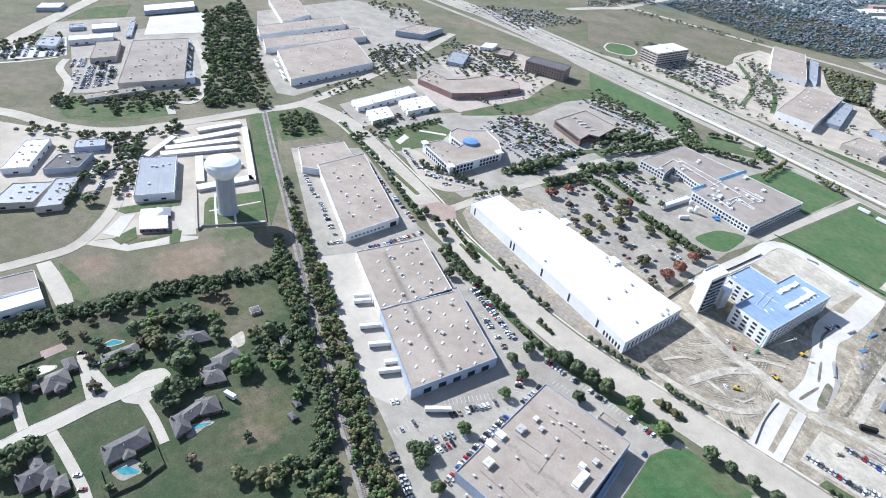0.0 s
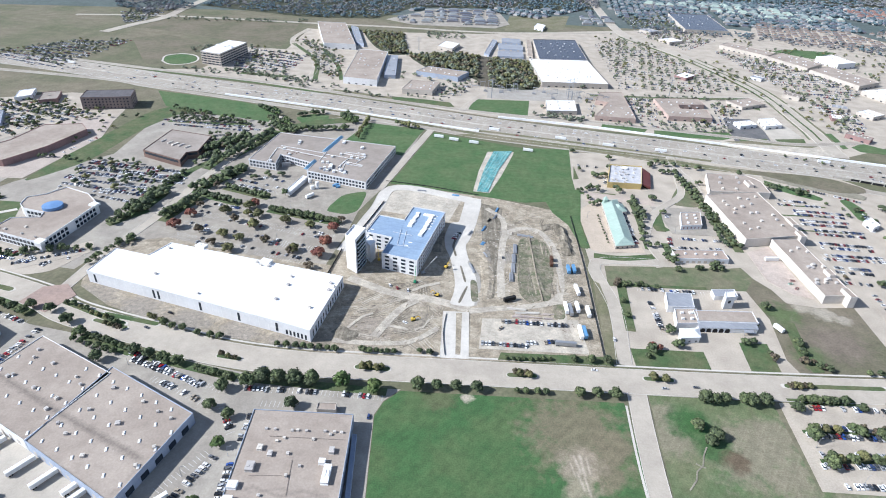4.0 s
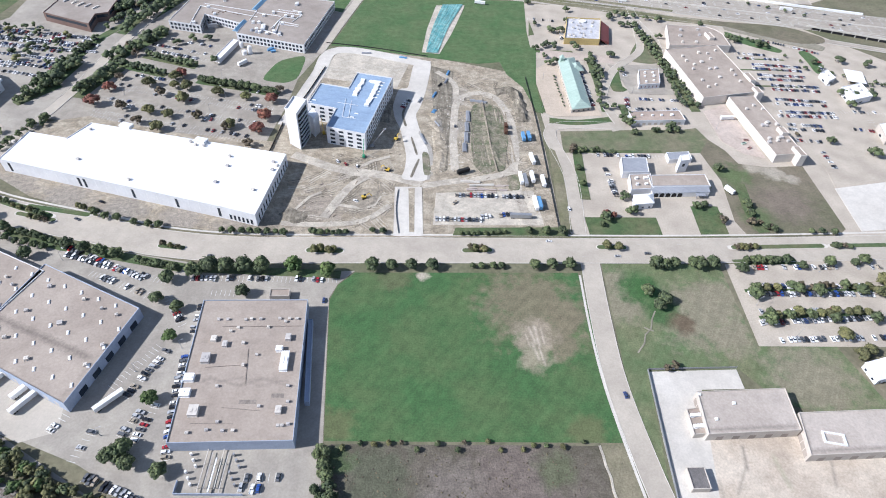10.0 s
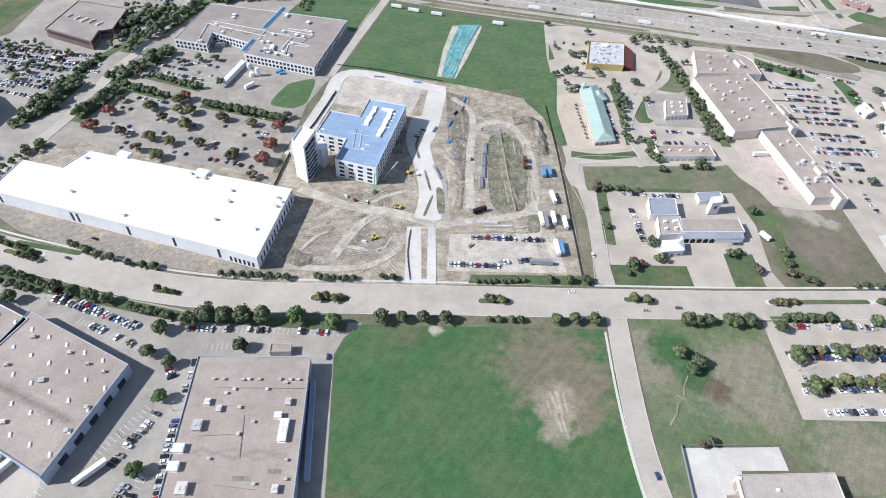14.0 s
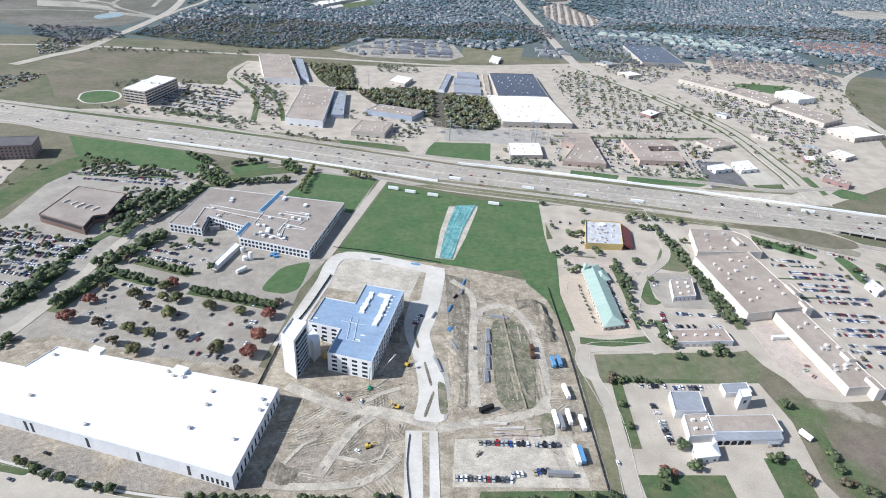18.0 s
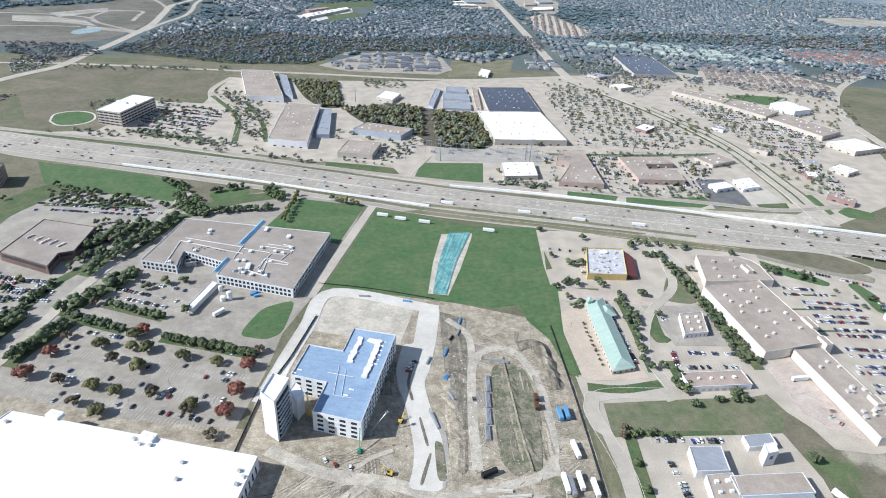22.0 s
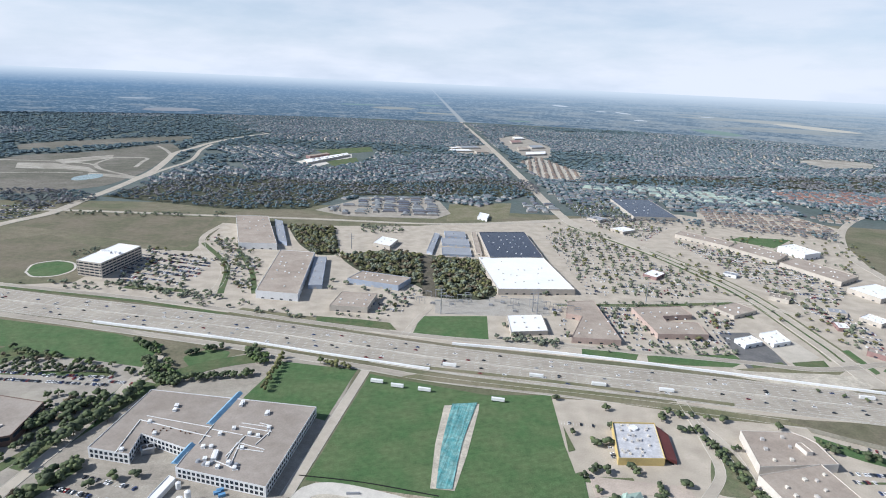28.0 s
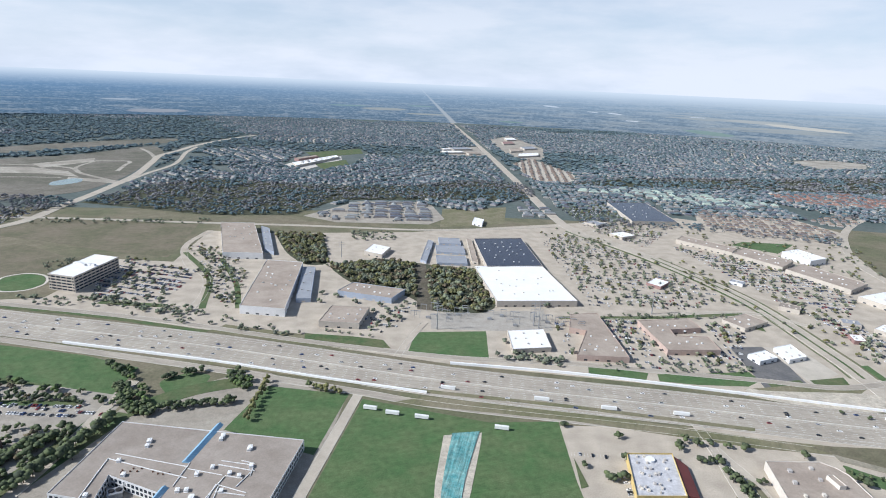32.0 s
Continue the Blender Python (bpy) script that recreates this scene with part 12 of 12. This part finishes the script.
estate([(150.0, 1640.0), (160.0, 1770.0), (245.0, 1790.0), (250.0, 1640.0)], 4, 30, 30, (24, 14, 7), SHINGLES_FAR, "grey-roofed blocks beside the arterial road", 87)
estate([(326.2, 2052.0), (582.7, 2130.5), (823.7, 2033.0), (938.8, 1930.7), (748.3, 1864.3), (522.1, 1985.3)], -8, 34, 30, (26, 14, 10), SAGE, "green-roofed apartment blocks", 82, leafy=0.75, jitter=6)
estate([(645.0, 1821.3), (868.1, 1747.8), (902.9, 1613.1), (783.7, 1501.9), (667.3, 1546.8), (595.6, 1659.4)], -15, 17, 30, (13, 11, 6), BROWN_ROOFS, "brown-roofed houses in close rows", 83, leafy=0.35, jitter=1.5)
estate([(880.0, 1700.0), (960.0, 1800.0), (1180.0, 1890.0), (1120.0, 1800.0), (960.0, 1690.0)], -25, 19, 30, (13, 11, 6), BROWN_ROOFS, "brown-roofed houses along the loop road", 88, leafy=0.5)
estate([(989.4, 2121.2), (1289.3, 2185.5), (1359.9, 2105.0), (1517.9, 2009.1), (1238.3, 1951.4), (1013.4, 1972.4)], -15, 26, 34, (20, 14, 9), RED_ROOFS, "red-roofed apartment blocks", 84, leafy=0.8, jitter=6)
estate(TERRACES, 84, 16, 27, (14, 11, 6.5), BROWN_ROOFS, "brown-roofed terraces in long rows", 89, leafy=0.3, jitter=1.0)
patch("bare_fields", BARE, SCRUBLAND, "bare brown land cut by tracks", 0.05, ease=True)
patch("glade", GLADE, SCRUBLAND, "open grassland between the woods", 0.05, ease=True)
patch("bare_fields", BARE_EAST, PALESOIL, "pale graded land of a new estate", 0.05, ease=True)
patch("graded_land", ((-1397.4, 2062.1), (-1311.5, 2089.5), (-1156.4, 2036.7), (-1070.1, 1947.4), (-1195.0, 1979.7), (-1332.5, 1962.0)), PALESOIL, "pale graded soil among the fields", 0.06)
patch("graded_land", ((-1098.0, 1940.5), (-913.9, 1912.5), (-906.4, 1866.6), (-1076.3, 1898.4)), PALESOIL, "pale graded soil beside the road", 0.06)
patch("graded_land", ((-1340.0, 2150.0), (-1240.0, 2330.0), (-1200.0, 2250.0), (-1262.0, 2080.0)), PALESOIL, "pale graded soil among the fields", 0.06)
patch("pond", ((-1092.8, 1859.7), (-1077.2, 1925.2), (-1043.0, 1922.0), (-1019.4, 1867.5), (-1046.8, 1804.5), (-1076.0, 1815.0)), mat("murky_pond_water", (0.22, 0.30, 0.28), 0.15, 0.2, 0.05, 0.3, spec=0.5), "pale green pond on bare land", 0.07, "water", ease=True)
for pts, w in ((((-1512.0, 2100.0), (-1330.0, 2125.0), (-1190.0, 2100.0), (-1100.0, 2010.0), (-940.0, 1900.0)), 14), (((-1202.8, 2267.4), (-1102.5, 2286.2), (-1069.1, 2194.3), (-1030.5, 2074.7)), 13), (((-1239.5, 2650.0), (-1140.0, 2520.0), (-1060.0, 2390.0)), 14), (((-1400.0, 1830.0), (-1250.0, 1900.0), (-1110.0, 1930.0)), 9), (((-1202.8, 2267.4), (-1180.0, 2120.0), (-1120.0, 2030.0)), 11)):
    road("far_track", pts, w, "pale dirt track over bare land", PALESOIL, 0.1, False)
patch("school_ground", ((-598.7, 2738.3), (-402.1, 2950.1), (-367.5, 2783.9), (-531.3, 2586.1)), LAWN, "pale green school field among houses", 0.06)
patch("school_ground", ((-494.7, 2410.9), (-404.2, 2558.4), (-371.8, 2419.5), (-438.3, 2280.7)), LAWN, "green school lawn among houses", 0.06)
patch("school_yard", ((-600.0, 2360.0), (-540.0, 2520.0), (-440.0, 2660.0), (-420.0, 2560.0), (-500.0, 2240.7)), PALE, "pale paved yard of the school", 0.055)
Block("school", "wide pale school among the houses", [(-567.8, 2371.5), (-454.6, 2632.2), (-435.4, 2577.6), (-534.1, 2301.3)], 8, WALL_TAN, ROOF_WHITE, "school").grid(6, 2, UNIT_ME, "rooftop_unit", 8, 8, 2.5, jitter=0.05, skip=0.3, seed=92)
Block("school_hall", "tan-roofed hall of the school", [(-585.0, 2480.0), (-530.0, 2590.0), (-510.0, 2560.0), (-562.0, 2450.0)], 10, WALL_PINK, ROOF_TAN, "school")
patch("far_lot", SHOPS_W, LOT, "paved lot of far shops", 0.05)
patch("far_lot", SHOPS_E, LOT, "paved lot of far shops", 0.05)
for cs, m_ in ((((-20.0, 2890.0), (70.0, 2925.0), (45.0, 2985.0)), ROOF_WHITE), (((20.0, 3030.0), (110.0, 3080.0), (85.0, 3160.0)), ROOF_GREY), (((85.0, 2880.0), (140.0, 2905.0), (125.0, 2965.0)), ROOF_TAN), (((-25.0, 3010.0), (10.0, 3030.0), (-5.0, 3070.0)), ROOF_WHITE),
               (((300.0, 2860.0), (400.0, 2930.0), (415.0, 3040.0)), ROOF_WHITE), (((290.0, 3050.0), (345.0, 3090.0), (350.0, 3210.0)), ROOF_TAN), (((370.0, 3180.0), (440.0, 3230.0), (430.0, 3330.0)), ROOF_GREY), (((290.0, 3400.0), (350.0, 3440.0), (350.0, 3560.0)), WALL_PINK), (((330.0, 3640.0), (390.0, 3680.0), (385.0, 3800.0)), ROOF_WHITE)):
    Block("shop_block", "low far shops beside the arterial road", para(*cs), 7, WALL_TAN, m_)

# ---- loose debris on the building site ----
drng = random.Random(97)
SITE_POLY = [(-130.1, 406.3), (-121.5, 327.9), (-40.3, 321.9), (-40.6, 368.6), (3.9, 394.9), (87.4, 338.7), (75.3, 479.1), (63.1, 557.1), (-19.4, 584.0), (-33.6, 529.5), (-50.6, 422.0), (-93.9, 417.9)]
clod = ico(drng, 0, 0, 0.3, 0.5, 1, 0.4, 0.7)
keep_off = [p for ln in (spline(SITE), spline([(-26.9, 579.4), (-123.5, 598.8), (-136.7, 540.7), (-147.8, 452.1)])) for p in ln]
spots = [p for p in scatter(SITE_POLY, 1100, drng) if min((p[0] - q[0]) ** 2 + (p[1] - q[1]) ** 2 for q in keep_off) > 130]
mass("soil_clods", "scattered clods and rubble on the site", "rubble", *clod, [(x, y, 0.05, drng.uniform(0.4, 1.7), drng.uniform(0.4, 1.5), drng.uniform(0.2, 0.6), drng.uniform(0, 6)) for x, y in spots[:520]], [PALEDIRT, DIRT])
plank = box_vf(-0.5, -0.5, 0, 0.5, 0.5, 1)
mass("lumber_scraps", "loose planks and pallets on the site", "building material", *plank, [(x, y, 0.05, drng.uniform(1.2, 4), drng.uniform(0.3, 1.0), drng.uniform(0.15, 0.5), drng.uniform(0, 6)) for x, y in spots[650:750]], [mat("raw_lumber", (0.40, 0.34, 0.26), 0.9, 0.3, island=0.6)])


def ruts(poly, n, m, label, seed, lo=8, hi=34, width=0.7):
    """Bending wheel ruts pressed into soft soil, one sheet for all."""
    rng = random.Random(seed)
    pieces = []
    while len(pieces) < n:
        x, y = rng.uniform(min(p[0] for p in poly), max(p[0] for p in poly)), rng.uniform(min(p[1] for p in poly), max(p[1] for p in poly))
        a, bend, line = 3.0 * noise.noise(Vector((x * 0.012, y * 0.012, seed))) + rng.uniform(-0.4, 0.4), rng.uniform(-0.05, 0.05), []
        for _ in range(int(rng.uniform(lo, hi) / 2)):
            if not inside(x, y, poly) or min((x - q[0]) ** 2 + (y - q[1]) ** 2 for q in keep_off) < 90:
                break
            line.append((x, y))
            x, y, a = x + 2 * math.cos(a), y + 2 * math.sin(a), a + bend
        if len(line) > 3:
            z = 0.135 + 0.0004 * (len(pieces) % 60)
            pieces += [ribbon_vf(line, width * rng.uniform(0.5, 1.3), z - 0.08, z, side) for side in (-1.1, 1.1)]
    return tagged(new("wheel_ruts", mesh("wheel_ruts", *join(*pieces), m)), label, "ruts", kind="stuff")


PAD_POLY = [(-120.0, 592.0), (-48.0, 577.7), (-50.0, 542.0), (-112.0, 540.0)]
WEST_POLY = [(-130.1, 406.3), (-121.5, 327.9), (-42.0, 321.9), (-42.6, 410.0), (-66.0, 419.0)]
EAST_POLY = [(-10.0, 560.0), (40.0, 560.0), (72.0, 480.0), (78.0, 400.0), (50.0, 395.0), (-8.0, 392.0)]
ruts(WEST_POLY, 90, DARKDIRT, "dark wheel ruts in the graded dirt", 11)
ruts(WEST_POLY, 70, TRACK, "pale wheel ruts in the graded dirt", 12)
ruts(EAST_POLY, 110, DARKDIRT, "dark wheel ruts in the dug soil", 13, 6, 22)
ruts(EAST_POLY, 70, TRACK, "pale wheel ruts in the dug soil", 14, 6, 22)
ruts(PAD_POLY, 40, DARKDIRT, "dark wheel ruts on the graded pad", 15)
ruts([(-8.0, 369.0), (66.0, 379.0), (72.0, 344.0), (-8.0, 336.0)], 24, DIRT, "wheel ruts in the dusty car park", 16)
BEAM_ME = mesh("beam", *box_vf(-0.5, -0.5, 0, 0.5, 0.5, 1), mat("pinkish_precast_concrete", (0.52, 0.45, 0.40), 0.9, 0.2, rand=0.2))
beams = thing("beam_stock", "pinkish concrete beams laid out on the dirt", "building material", 30.0, 380.0, 0.1, 4)
for k in range(26):
    part("beam", BEAM_ME, beams, "", pose(drng.uniform(-16, 18), drng.uniform(-6.5, 5.5), 0, 0, 0, drng.uniform(-6, 6)) @ Matrix.Diagonal((drng.uniform(4, 9), drng.uniform(0.7, 1.3), drng.uniform(0.4, 0.9), 1)))
scrub = scatter([(-50.4, 152.2), (91.2, 160.6), (95.1, 128.3), (-50.8, 120.3)], 130, drng)
mass("scrub_tufts", "dry brown tufts of the scrub lot", "scrub", *ico(drng, 0, 0, 0.3, 0.6, 1, 0.4, 0.8), [(x, y, 0, drng.uniform(0.4, 1.3), drng.uniform(0.4, 1.3), drng.uniform(0.3, 0.9), drng.uniform(0, 6)) for x, y in scrub], [LEAF_BARE])

# Long shallow furrows of weedy soil inside the haul track, and pale rubble beside it.
frng = random.Random(121)
for m_, x0, lab_ in ((DARKDIRT, 15.0, "dark furrows in the dug soil"), (DIRT, 21.5, "pale furrow crests in the dug soil")):
    rows = []
    for k in range(7):
        bend, x1 = frng.uniform(-1.5, 1.5), x0 + 4.6 * k
        crest = [(x1 + (500 - y) * 0.085 + bend * math.sin(y * 0.05) + frng.uniform(-0.3, 0.3), y) for y in np.arange(412 + frng.uniform(0, 12), 500 + frng.uniform(-12, 6), 3)]
        w_ = frng.uniform(0.5, 1.3)
        rows.append(ribbon_vf(crest, w_, 0.05, 0.30 + 0.006 * k))
    tagged(new("soil_furrows", mesh("soil_furrows", *join(*rows), m_)), lab_, "earth", kind="stuff")
road("haul_track", ((27.0, 518.0), (31.0, 480.0), (35.0, 440.0), (40.0, 404.0)), 1.3, "pale foot track between the furrows", DIRT, 1.05, False)
mass("rubble", "white and grey rubble beside the haul track", "rubble", *clod, [(frng.uniform(-18, 12), frng.uniform(398, 520), 0.05, frng.uniform(0.6, 2.2), frng.uniform(0.5, 1.6), frng.uniform(0.4, 1.0), frng.uniform(0, 6)) for _ in range(90)], [PALE])

# ---- power masts ----
def mast(x, y, h, arms=3):
    ob = thing("power_mast", "tall grey steel power mast with cross arms", "power mast", x, y, 0.0, -8)
    part("pole", mesh("pole", *cyl_vf(0, 0, 0, h, 0.9, 0.3, 10), STEEL), ob)
    for k in range(arms):
        part("cross_arm", mesh("cross_arm", *boxes([(-5, -0.2, h - 3 - 4 * k, 5, 0.2, h - 2.6 - 4 * k), (-4.8, -0.1, h - 4.4 - 4 * k, -4.6, 0.1, h - 3 - 4 * k), (4.6, -0.1, h - 4.4 - 4 * k, 4.8, 0.1, h - 3 - 4 * k)]), STEEL), ob)


for (x, y), h in ((((-35.9, 964.2)), 38), (((96.9, 980.6)), 38), (((91.6, 988.3)), 34), (((269.0, 1048.8)), 34), (((-207.4, 1263.9)), 30)):
    mast(x, y, h)
sub = thing("substation", "grey steel gantries of an electrical substation", "substation", *((27.6, 1001.8)), 0.06, -6)
srng = random.Random(91)
for k in range(34):
    x, y, h = srng.uniform(-110, 130), srng.uniform(-18, 22), srng.uniform(5, 13)
    part("gantry", mesh("gantry", *boxes([(x - 4, y - 0.25, 0, x - 3.6, y + 0.25, h), (x + 3.6, y - 0.25, 0, x + 4, y + 0.25, h), (x - 4.5, y - 0.3, h - 0.8, x + 4.5, y + 0.3, h)]), STEEL), sub)
for k in range(8):
    x, y = srng.uniform(-90, 110), srng.uniform(-15, 18)
    part("transformer", mesh("transformer", *join(boxes([(x - 2.5, y - 1.5, 0, x + 2.5, y + 1.5, 3.0), (x - 3.1, y - 1.2, 0.4, x - 2.6, y + 1.2, 2.6), (x + 2.6, y - 1.2, 0.4, x + 3.1, y + 1.2, 2.6)]), cyl_vf(x, y, 3.0, 4.6, 0.3, 0.2, 8)), STEEL), sub)


# lamps over the parking lots
for (x, y) in [(269.8, 309.5), (264.2, 267.5), (290.8, 266.9), (212.7, 273.9), (230.1, 248.3), (-173.6, 193.2), (-175.8, 153.0), (-153.1, 210.9), (-257.2, 275.6),
               (-226.6, 527.4), (-300.6, 544.8), (-304.1, 485.1), (-218.8, 466.4), (-182.9, 481.8), (-235.7, 442.0), (-298.1, 513.6), (-212.7, 492.5),
               (86.0, 510.0), (90.3, 563.3), (155.7, 586.4), (178.8, 546.9), (246.9, 489.9), (287.9, 526.3)]:
    street_lamp(x, y, 30, 8)
